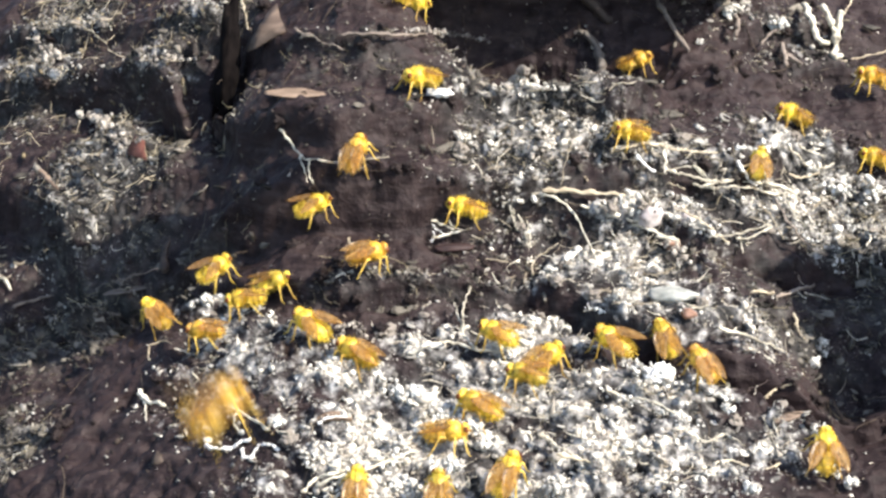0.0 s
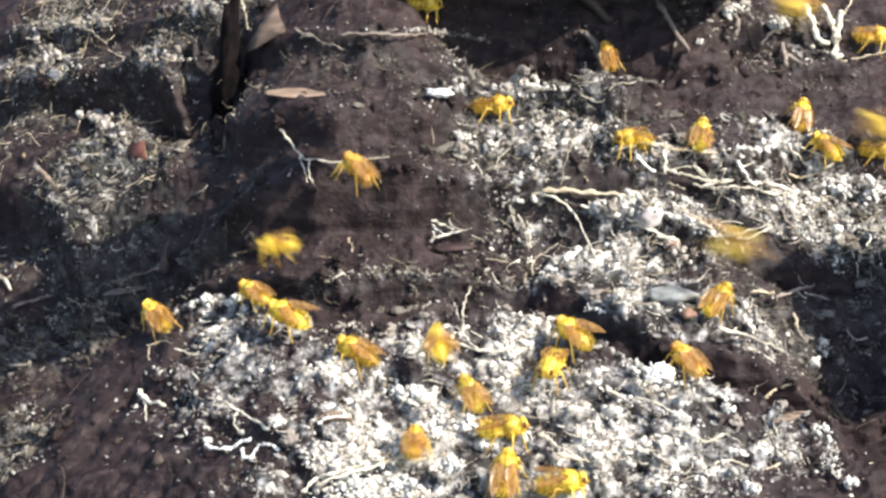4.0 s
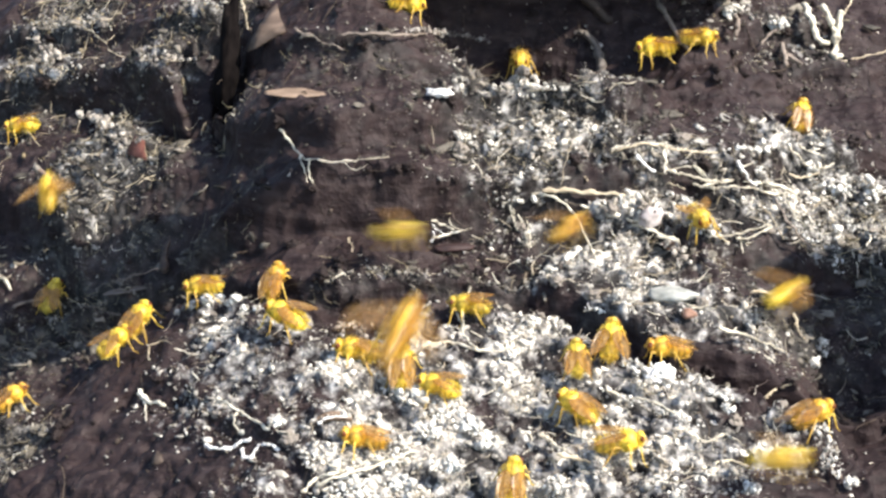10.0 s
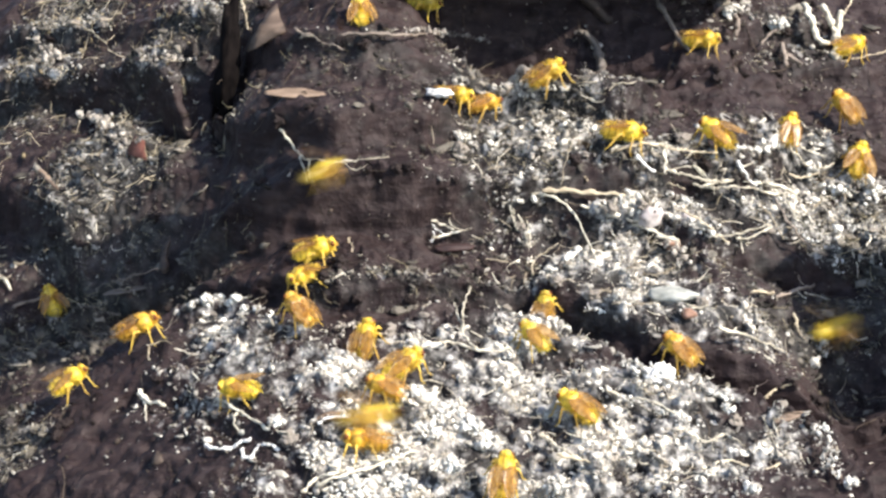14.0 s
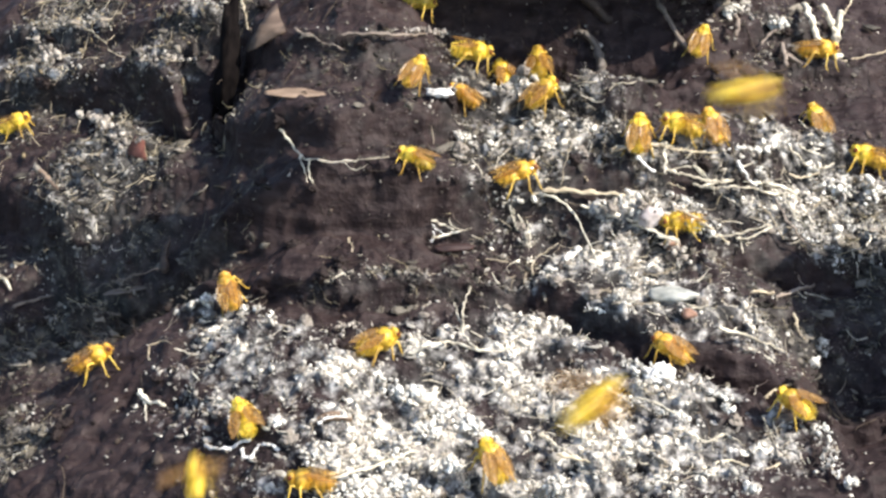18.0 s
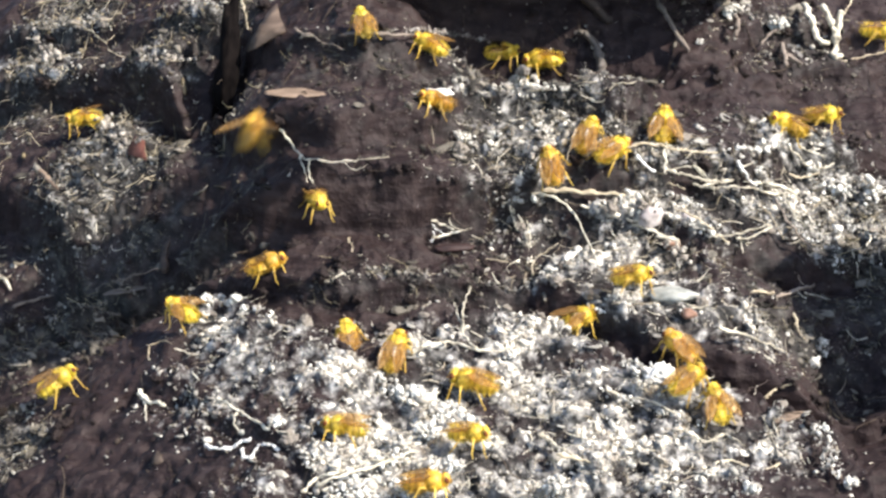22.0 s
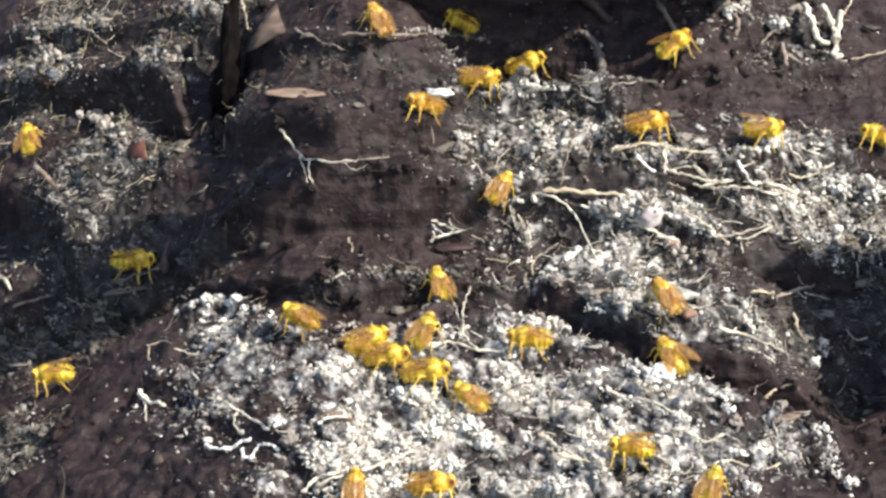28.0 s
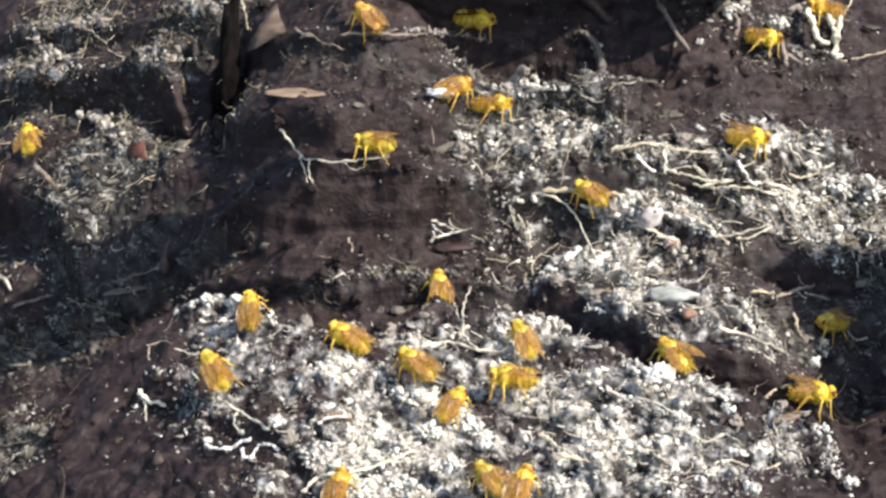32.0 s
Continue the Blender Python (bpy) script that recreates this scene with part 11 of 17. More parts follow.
    key_fly(0, 1.0, [(0, -15.6, -37, -8.8, 149, 0.09, -0.2), (1, -15.6, -37, -8.8, 149, 0.09, -0.2), (2, -15.6, -37, -8.8, 149, 0.09, -0.2), (3, -15.6, -36.9, -8.6, 149, 0.09, -0.2), (4.37, -15.6, -36.9, -8.6, 153, 0.09, -0.2), (4.47, -14.5, -37.4, -9.3, 173, 0.09, -0.2), (4.57, -13.2, -37.9, -10, 198, 0.06, -0.06), (6, -13.4, -37.9, -10, 196, 0.06, -0.06), (7, -13.4, -37.9, -10, 196, 0.06, -0.06), (7.4, -13.3, -37.9, -10, 194, 0.06, -0.06), (7.5, -14.7, -37, -9.5, 188, 0.06, -0.06), (7.6, -15.8, -36, -9, 178, 0.09, -0.03), (8, -15.9, -36, -9, 180, 0.09, -0.03), (9, -15.6, -36.9, -8.6, 180, 0.09, -0.03), (10, -15.6, -36.9, -8.8, 180, 0.09, -0.03), (10.47, -15.4, -36.9, -8.8, 183, 0.09, -0.03), (10.57, -16.4, -38, -9.1, 153, 0.09, -0.03), (10.67, -17.2, -39.2, -9.4, 128, 0.09, -0.35), (11, -17.3, -39.2, -9.4, 126, 0.09, -0.35), (11.22, -17.2, -39.2, -9.4, 127, 0.09, -0.35), (11.39, -15.4, -36.4, -9, 71, 0.09, -0.35), (11.56, -13.7, -33.5, -8.6, 20, 0.07, -0.12), (12, -13.5, -33.5, -8.6, 16, 0.07, -0.12), (12.22, -13.5, -33.5, -8.6, 17, 0.07, -0.12), (12.39, -14.4, -28.9, -9.8, 24, 0.07, -0.12), (12.56, -15.3, -24.2, -10.9, 35, 0.05, -0.2), (13, -15.4, -24.2, -10.9, 31, 0.05, -0.2), (13.32, -15.2, -24.2, -10.9, 30, 0.05, -0.2), (13.49, -14.2, -27.3, -9.6, 51, 0.05, -0.2), (13.66, -13.1, -30.4, -8.3, 78, -0.24, -0.46), (14, -13.1, -30.4, -8.3, 71, -0.24, -0.46), (15.19, -13, -30.4, -8.3, 77, -0.24, -0.46), (15.29, -13.1, -30.8, -8.4, 94, -0.24, -0.46), (15.39, -13.3, -31.1, -8.6, 121, -0.12, -0.41), (17, -13.1, -31.1, -8.6, 117, -0.12, -0.41), (17.46, -13.1, -31.1, -8.6, 121, -0.12, -0.41), (17.56, -12.3, -31.9, -8.6, 74, -0.12, -0.41), (17.66, -11.3, -32.7, -8.6, 26, 0.03, -0.2), (18, -11.5, -32.7, -8.6, 31, 0.03, -0.2), (18.39, -11.4, -32.7, -8.6, 34, 0.03, -0.2), (18.49, -12.5, -32.8, -8.4, 70, 0.03, -0.2), (18.59, -13.3, -32.9, -8.3, 113, 0.06, -0.46), (19, -13.5, -32.9, -8.3, 109, 0.06, -0.46), (19.53, -13.7, -32.9, -8.3, 108, 0.06, -0.46), (19.63, -13.2, -34.2, -8.9, 117, 0.06, -0.46), (19.73, -12.7, -35.5, -9.4, 132, 0.05, -0.35), (20, -12.9, -35.5, -9.4, 126, 0.05, -0.35), (20.5, -13, -35.5, -9.4, 129, 0.05, -0.35), (20.6, -12.2, -34.7, -9.5, 131, 0.05, -0.35), (20.7, -11.5, -33.9, -9.6, 138, 0.03, -0.28), (21, -11.5, -33.9, -9.6, 136, 0.03, -0.28), (21.45, -11.3, -33.9, -9.6, 139, 0.03, -0.28), (21.55, -10, -33.9, -9.3, 107, 0.03, -0.28), (21.65, -8.3, -33.9, -9, 78, 0.03, -0.5), (22, -8.5, -33.9, -9, 78, 0.03, -0.5), (22.4, -8.4, -33.9, -9, 79, 0.03, -0.5), (22.5, -8.4, -36.3, -9.3, 107, 0.03, -0.5), (22.6, -8.6, -38.7, -9.6, 143, 0.03, -0.28), (23, -8.4, -38.7, -9.6, 136, 0.03, -0.28), (24, -8.3, -39.6, -10.4, 136, 0.02, -0.28), (25, -8.3, -39.6, -10.4, 136, 0.02, -0.28), (25.85, -8.5, -39.6, -10.4, 142, 0.02, -0.28), (25.92, -8.8, -39, -10.1, 91, 0.02, -0.28), (25.98, -9.4, -38.4, -9.8, 45, 0.02, -0.28), (26.05, -10, -37.8, -9.5, -3, 0.03, -0.03), (28, -9.9, -37.8, -9.5, 0, 0.03, -0.03), (28.52, -10, -37.8, -9.5, 2, 0.03, -0.03), (28.62, -10.2, -37.2, -9.4, 0, 0.03, -0.03), (28.72, -10.4, -36.7, -9.4, 6, 0.03, -0.03), (29, -10.4, -36.7, -9.4, 0, 0.03, -0.03), (29.39, -10.5, -36.7, -9.4, -3, 0.03, -0.03), (29.49, -9.9, -37.2, -9.5, 0, 0.03, -0.03), (29.59, -9.5, -37.6, -9.6, -7, 0.03, -0.03), (30, -9.4, -37.6, -9.6, 0, 0.03, -0.03), (30.25, -9.6, -37.6, -9.6, -3, 0.03, -0.03), (30.31, -7.9, -37.4, -9.7, 45, 0.03, -0.03), (30.38, -6.4, -37.3, -9.7, 91, 0.03, -0.03), (30.45, -4.8, -37.1, -9.8, 142, 0.02, -0.28), (31, -4.9, -37.1, -9.8, 136, 0.02, -0.28), (31.34, -5, -37.1, -9.8, 133, 0.02, -0.28), (31.44, -4.8, -38.8, -9.6, 136, 0.02, -0.28), (31.54, -4.7, -40.5, -9.4, 136, 0.02, -0.28), (32, -4.8, -40.5, -9.4, 136, 0.02, -0.28)])
    key_fly(2, 0.97, [(0, -23.7, -169, 40.6, 31, -0.24, -0.2), (0.05, -27.7, -166, 46.6, 31, -0.24, -0.2), (0.24, -40.2, -45.6, -13.4, 35, -0.24, -0.2), (0.41, -34.8, -48.7, -9.2, 16, -0.24, -0.2), (0.58, -29.8, -48, -12.5, -1, -0.1, -0.03), (1, -29.6, -48, -12.5, 0, -0.1, -0.03), (1.36, -29.6, -48, -12.5, 5, -0.1, -0.03), (1.48, -46.3, -41, -8.8, -41, -0.1, -0.03), (1.61, -62.9, -30.9, -11.1, -83, -0.1, -0.03), (1.73, -79.6, -17.8, -19.3, -124, -0.1, -0.03), (1.86, -96.4, -1.8, -33.6, -160, -0.22, -0.06), (2, -96.3, -1.8, -33.6, -166, -0.22, -0.06), (8, -96.3, -1.8, -33.6, -166, -0.22, -0.06), (8.07, -96.1, -1.8, -33.6, -167, -0.22, -0.06), (8.19, -80, -7.4, -17.8, -197, -0.22, -0.06), (8.32, -63.7, -9.9, -8, -228, -0.22, -0.06), (8.44, -47.4, -9.5, -4.1, -258, -0.22, -0.06), (8.57, -31.3, -6.1, -6.3, -292, -0.21, -0.46), (9, -31.1, -6.1, -6.3, -289, -0.21, -0.46), (10, -31.1, -6.1, -6.3, -289, -0.21, -0.46), (10.42, -31, -6.1, -6.3, -285, -0.21, -0.46), (10.59, -31.1, -2.2, 3.5, -293, -0.21, -0.46), (10.76, -31.3, 6, 4.9, -299, -0.21, -0.41), (11, -31.1, 6, 4.9, -297, -0.21, -0.41), (11.32, -30.9, 6, 4.9, -291, -0.21, -0.41), (11.43, -31, -8, 11.1, -272, -0.21, -0.41), (11.54, -30.9, -17.6, 8.4, -248, -0.21, -0.41), (11.66, -31, -22.7, -3.2, -217, -0.16, -0.28), (12, -30.8, -22.7, -3.2, -224, -0.16, -0.28), (12.35, -30.9, -22.7, -3.2, -230, -0.16, -0.28), (12.52, -27.1, -24.5, -3.5, -224, -0.16, -0.28), (12.69, -23.4, -26.4, -3.9, -224, 0.26, -0.28), (13, -23.4, -26.4, -3.9, -224, 0.26, -0.28), (13.38, -23.5, -26.4, -3.9, -218, 0.26, -0.28), (13.48, -24.6, -26.7, -4, -229, 0.26, -0.28), (13.58, -25.9, -27, -4.2, -237, 0.04, -0.35), (14, -25.9, -27, -4.2, -234, 0.04, -0.35), (15.66, -26, -27, -4.2, -236, 0.04, -0.35), (15.83, -32.5, -23.5, 1.8, -249, 0.04, -0.35), (16, -39.2, -13.3, -5.4, -268, -0.23, -0.52), (17, -39, -13.3, -5.4, -264, -0.23, -0.52), (18, -39, -13.3, -5.4, -264, -0.23, -0.52), (19, -39.3, -13.3, -5.4, -264, -0.22, -0.52), (19.34, -39.2, -13.3, -5.4, -262, -0.22, -0.52), (19.51, -40, -20.7, -2.3, -290, -0.22, -0.52), (19.68, -40.6, -24.3, -6.9, -318, -0.25, -0.28), (20, -40.6, -24.3, -6.9, -316, -0.25, -0.28), (20.19, -40.8, -24.3, -6.9, -321, -0.25, -0.28), (20.36, -47.8, -10.9, 1.1, -296, -0.25, -0.28), (20.53, -55, 14.5, -14.9, -283, -0.02, -0.52), (21, -55, 14.5, -14.9, -276, -0.02, -0.52), (21.4, -55.1, 14.5, -14.9, -280, -0.02, -0.52), (21.51, -47.6, 3.9, -2.6, -304, -0.02, -0.52), (21.63, -40.2, -2.2, 0.8, -332, -0.02, -0.52), (21.74, -32.9, -3.8, -4.8, -360, -0.21, -0.03), (22, -32.8, -3.8, -4.8, -360, -0.21, -0.03), (22.21, -32.6, -3.8, -4.8, -360, -0.21, -0.03), (22.33, -25.3, -5.2, 6.9, -390, -0.21, -0.03), (22.44, -17.7, -2.9, 11.2, -420, -0.21, -0.03), (22.55, -10.4, 3, 8.2, -456, -0.06, -0.23), (23, -10.2, 3, 8.2, -450, -0.06, -0.23), (23.56, -10.2, 3, 8.2, -453, -0.06, -0.23), (23.66, -11, 3.2, 9.8, -405, -0.06, -0.23), (23.76, -11.7, 3.5, 11.5, -366, -0.21, -0.03), (24, -11.8, 3.5, 11.5, -360, -0.21, -0.03), (24.56, -11.6, 3.5, 11.5, -358, -0.21, -0.03), (24.66, -10.4, 5.3, 13.8, -338, -0.21, -0.03), (24.76, -9.3, 7.2, 16.2, -317, 0.11, -0.28), (25, -9.1, 7.2, 16.2, -316, 0.11, -0.28), (26.73, -9.1, 7.2, 16.2, -320, 0.11, -0.28), (26.82, -7.9, 8.2, 20.2, -278, 0.11, -0.28), (26.9, -6.7, 10.1, 22.3, -240, 0.11, -0.28), (26.99, -5.5, 12.9, 22.6, -202, 0.11, -0.28), (27.07, -4.4, 16.6, 21.1, -170, 0.21, -0.06), (28, -4.3, 16.6, 21.1, -164, 0.21, -0.06), (28.34, -4.5, 16.6, 21.1, -164, 0.21, -0.06), (28.45, -6.5, 15.3, 20.5, -119, 0.21, -0.06), (28.57, -8.7, 14.1, 20, -75, 0.21, -0.06), (28.68, -10.7, 12.8, 19.4, -26, 0.21, -0.1), (29, -10.9, 12.8, 19.4, -31, 0.21, -0.1), (29.33, -10.8, 12.8, 19.4, -36, 0.21, -0.1), (29.44, -8.5, 14.2, 20.2, -81, 0.21, -0.1), (29.55, -6.1, 15.7, 21.1, -130, 0.21, -0.1), (29.67, -3.5, 17.1, 21.9, -175, 0.21, -0.03), (30, -3.7, 17.1, 21.9, -180, 0.21, -0.03), (30.39, -3.5, 17.1, 21.9, -183, 0.21, -0.03), (30.46, -4.9, 16.2, 20.9, -225, 0.21, -0.03), (30.53, -6.1, 15.2, 19.9, -271, 0.21, -0.03), (30.59, -7.1, 14.3, 18.9, -319, 0.21, -0.28), (31, -7.3, 14.3, 18.9, -316, 0.21, -0.28), (31.5, -7.1, 14.3, 18.9, -310, 0.21, -0.28), (31.67, -2.8, 16.7, 25.3, -316, 0.21, -0.28), (31.84, 1.9, 23.6, 22.6, -322, 0.21, -0.28), (32, 1.8, 23.6, 22.6, -316, 0.21, -0.28)])
    key_fly(1, 0.92, [(0, 9.7, -32.2, -7, 149, 0.02, -0.2), (0.56, 9.8, -32.2, -7, 142, 0.02, -0.2), (0.66, 6.9, -31.2, -7.4, 142, 0.02, -0.2), (0.76, 4.1, -30.2, -7.8, 134, 0.02, -0.28), (1, 4.2, -30.2, -7.8, 136, 0.02, -0.28), (1.2, 4.1, -30.2, -7.8, 136, 0.02, -0.28), (1.37, 1.9, -23.6, -0.4, 123, 0.02, -0.28), (1.54, -0.5, -9.7, -7.8, 106, 0.16, -0.46), (2, -0.4, -9.7, -7.8, 109, 0.16, -0.46), (2.29, -0.2, -9.7, -7.8, 110, 0.16, -0.46), (2.41, 0.2, -18.1, -2.1, 83, 0.16, -0.46), (2.52, 0.7, -23.8, -1.8, 57, 0.16, -0.46), (2.63, 1.4, -26.8, -6.8, 37, 0.02, -0.2), (3, 1.3, -26.8, -6.8, 31, 0.02, -0.2), (3.77, 1.5, -26.8, -6.8, 26, 0.02, -0.2), (3.88, 0.2, -34.9, -3.5, 66, 0.02, -0.2), (3.99, -0.8, -40.3, -5.4, 101, 0.02, -0.2), (4.11, -2.1, -43.2, -12.5, 139, 0.02, -0.28), (6, -1.9, -43.2, -12.5, 136, 0.02, -0.28), (7, -2.2, -43.2, -12.5, 136, 0.02, -0.28), (8, -2.2, -43.2, -12.5, 136, 0.02, -0.28), (9, -1.2, -43.4, -12.4, 136, 0.02, -0.28), (9.49, -1.2, -43.4, -12.4, 132, 0.02, -0.28), (9.59, -1.1, -43.4, -12.4, 150, 0.02, -0.28), (9.69, -1, -43.4, -12.4, 158, 0.02, -0.12), (10, -0.9, -43.4, -12.4, 164, 0.02, -0.12), (10.14, -0.7, -43.4, -12.4, 170, 0.02, -0.12), (10.31, -1.9, -47.8, -12.6, 172, 0.02, -0.12), (10.48, -2.9, -52.1, -12.8, 179, 0.02, -0.03), (11, -2.8, -52.1, -12.8, 180, 0.02, -0.03), (11.24, -2.7, -52.1, -12.8, 180, 0.02, -0.03), (11.35, -12.2, -54, -3.5, 144, 0.02, -0.03), (11.47, -21.5, -51.4, -3.3, 107, 0.02, -0.03), (11.58, -31.1, -44.2, -12.1, 76, -0.18, -0.46), (12, -30.9, -44.2, -12.1, 71, -0.18, -0.46), (12.57, -31.1, -44.2, -12.1, 70, -0.18, -0.46), (12.67, -31.7, -43.5, -11.9, 44, -0.18, -0.46), (12.77, -32.6, -42.7, -11.7, 18, -0.22, -0.12), (13, -32.5, -42.7, -11.7, 16, -0.22, -0.12), (13.34, -32.6, -42.7, -11.7, 14, -0.22, -0.12), (13.41, -33.4, -42.4, -12.3, 65, -0.22, -0.12), (13.48, -34.2, -42.2, -13, 115, -0.22, -0.12), (13.54, -35, -41.9, -13.6, 164, -0.22, -0.12), (14, -35.1, -41.9, -13.6, 164, -0.22, -0.12), (15.39, -35, -41.9, -13.6, 163, -0.22, -0.12), (15.45, -36.7, -42.4, -14.7, 119, -0.22, -0.12), (15.52, -38.4, -42.9, -15.7, 75, -0.22, -0.12), (15.59, -39.8, -43.4, -16.8, 30, -0.25, -0.2), (16.75, -40, -43.4, -16.8, 31, -0.25, -0.2), (16.95, -35, -132.3, 17.9, 31, -0.25, -0.2), (17, -30, -129.3, 20.9, 31, -0.25, -0.2), (17.05, -25, -126.3, 23.9, 31, -0.25, -0.2), (17.45, -39.8, -43.4, -16.8, 33, -0.25, -0.2), (17.62, -36.8, -45.6, -16.1, 67, -0.25, -0.2), (17.79, -33.6, -47.8, -15.3, 106, -0.22, -0.5), (18, -33.6, -47.8, -15.3, 102, -0.22, -0.5), (18.41, -33.8, -47.8, -15.3, 101, -0.22, -0.5), (18.58, -46.9, -37.9, -2.9, 96, -0.22, -0.5), (18.75, -60.4, -16, -14.4, 83, -0.26, -0.53), (19, -60.2, -16, -14.4, 90, -0.26, -0.53), (19.4, -60.3, -16, -14.4, 87, -0.26, -0.53), (19.57, -56.8, -13.4, -12.7, 113, -0.26, -0.53), (19.74, -53.5, -10.8, -11, 129, -0.21, -0.28), (20, -53.3, -10.8, -11, 136, -0.21, -0.28), (20.47, -53.4, -10.8, -11, 135, -0.21, -0.28), (20.57, -53.1, -12, -10.9, 142, -0.21, -0.28), (20.67, -52.9, -13.2, -10.9, 154, -0.21, -0.2), (21, -53, -13.2, -10.9, 149, -0.21, -0.2), (21.41, -53.1, -13.2, -10.9, 156, -0.21, -0.2), (21.58, -50.4, -14.9, -9.7, 142, -0.21, -0.2), (21.75, -47.9, -16.6, -8.4, 137, -0.22, -0.28), (22, -47.7, -16.6, -8.4, 136, -0.22, -0.28), (22.39, -47.8, -16.6, -8.4, 142, -0.22, -0.28), (22.56, -51.1, -15.5, -10.2, 158, -0.22, -0.28), (22.73, -54.4, -14.4, -12.1, 183, -0.21, -0.03), (23, -54.5, -14.4, -12.1, 180, -0.21, -0.03), (23.26, -54.3, -14.4, -12.1, 177, -0.21, -0.03), (23.36, -54.5, -14.7, -12.1, 164, -0.21, -0.03), (23.46, -54.3, -15, -12.2, 152, -0.21, -0.2), (24, -54.4, -15, -12.2, 149, -0.21, -0.2), (25, -54.4, -15, -12.2, 149, -0.21, -0.2), (26.05, -54.5, -15, -12.2, 155, -0.21, -0.2), (26.22, -63.4, -19.3, -10.6, 164, -0.21, -0.2), (26.39, -72.3, -17.2, -21.6, 180, -0.25, -0.03), (28, -72.4, -17.2, -21.6, 180, -0.25, -0.03), (28.35, -72.3, -17.2, -21.6, 177, -0.25, -0.03), (28.42, -69.2, -18.9, -16.2, 144, -0.25, -0.03), (28.49, -66, -19.7, -12.6, 108, -0.25, -0.03), (28.56, -62.7, -19.5, -10.8, 72, -0.25, -0.03), (28.63, -59.5, -18.5, -10.9, 36, -0.25, -0.03), (28.69, -56.5, -16.6, -12.7, -5, -0.24, -0.03), (29, -56.3, -16.6, -12.7, 0, -0.24, -0.03), (29.36, -56.3, -16.6, -12.7, 7, -0.24, -0.03), (29.48, -71.4, -9.8, -7.1, -37, -0.24, -0.03), (29.59, -86.5, 2.3, -12.2, -75, -0.24, -0.03), (29.7, -101.5, 19.8, -27.9, -107, 0.15, -0.2), (30, -101.6, 19.8, -27.9, -112, 0.15, -0.2), (32, -101.6, 19.8, -27.9, -112, 0.15, -0.2)])
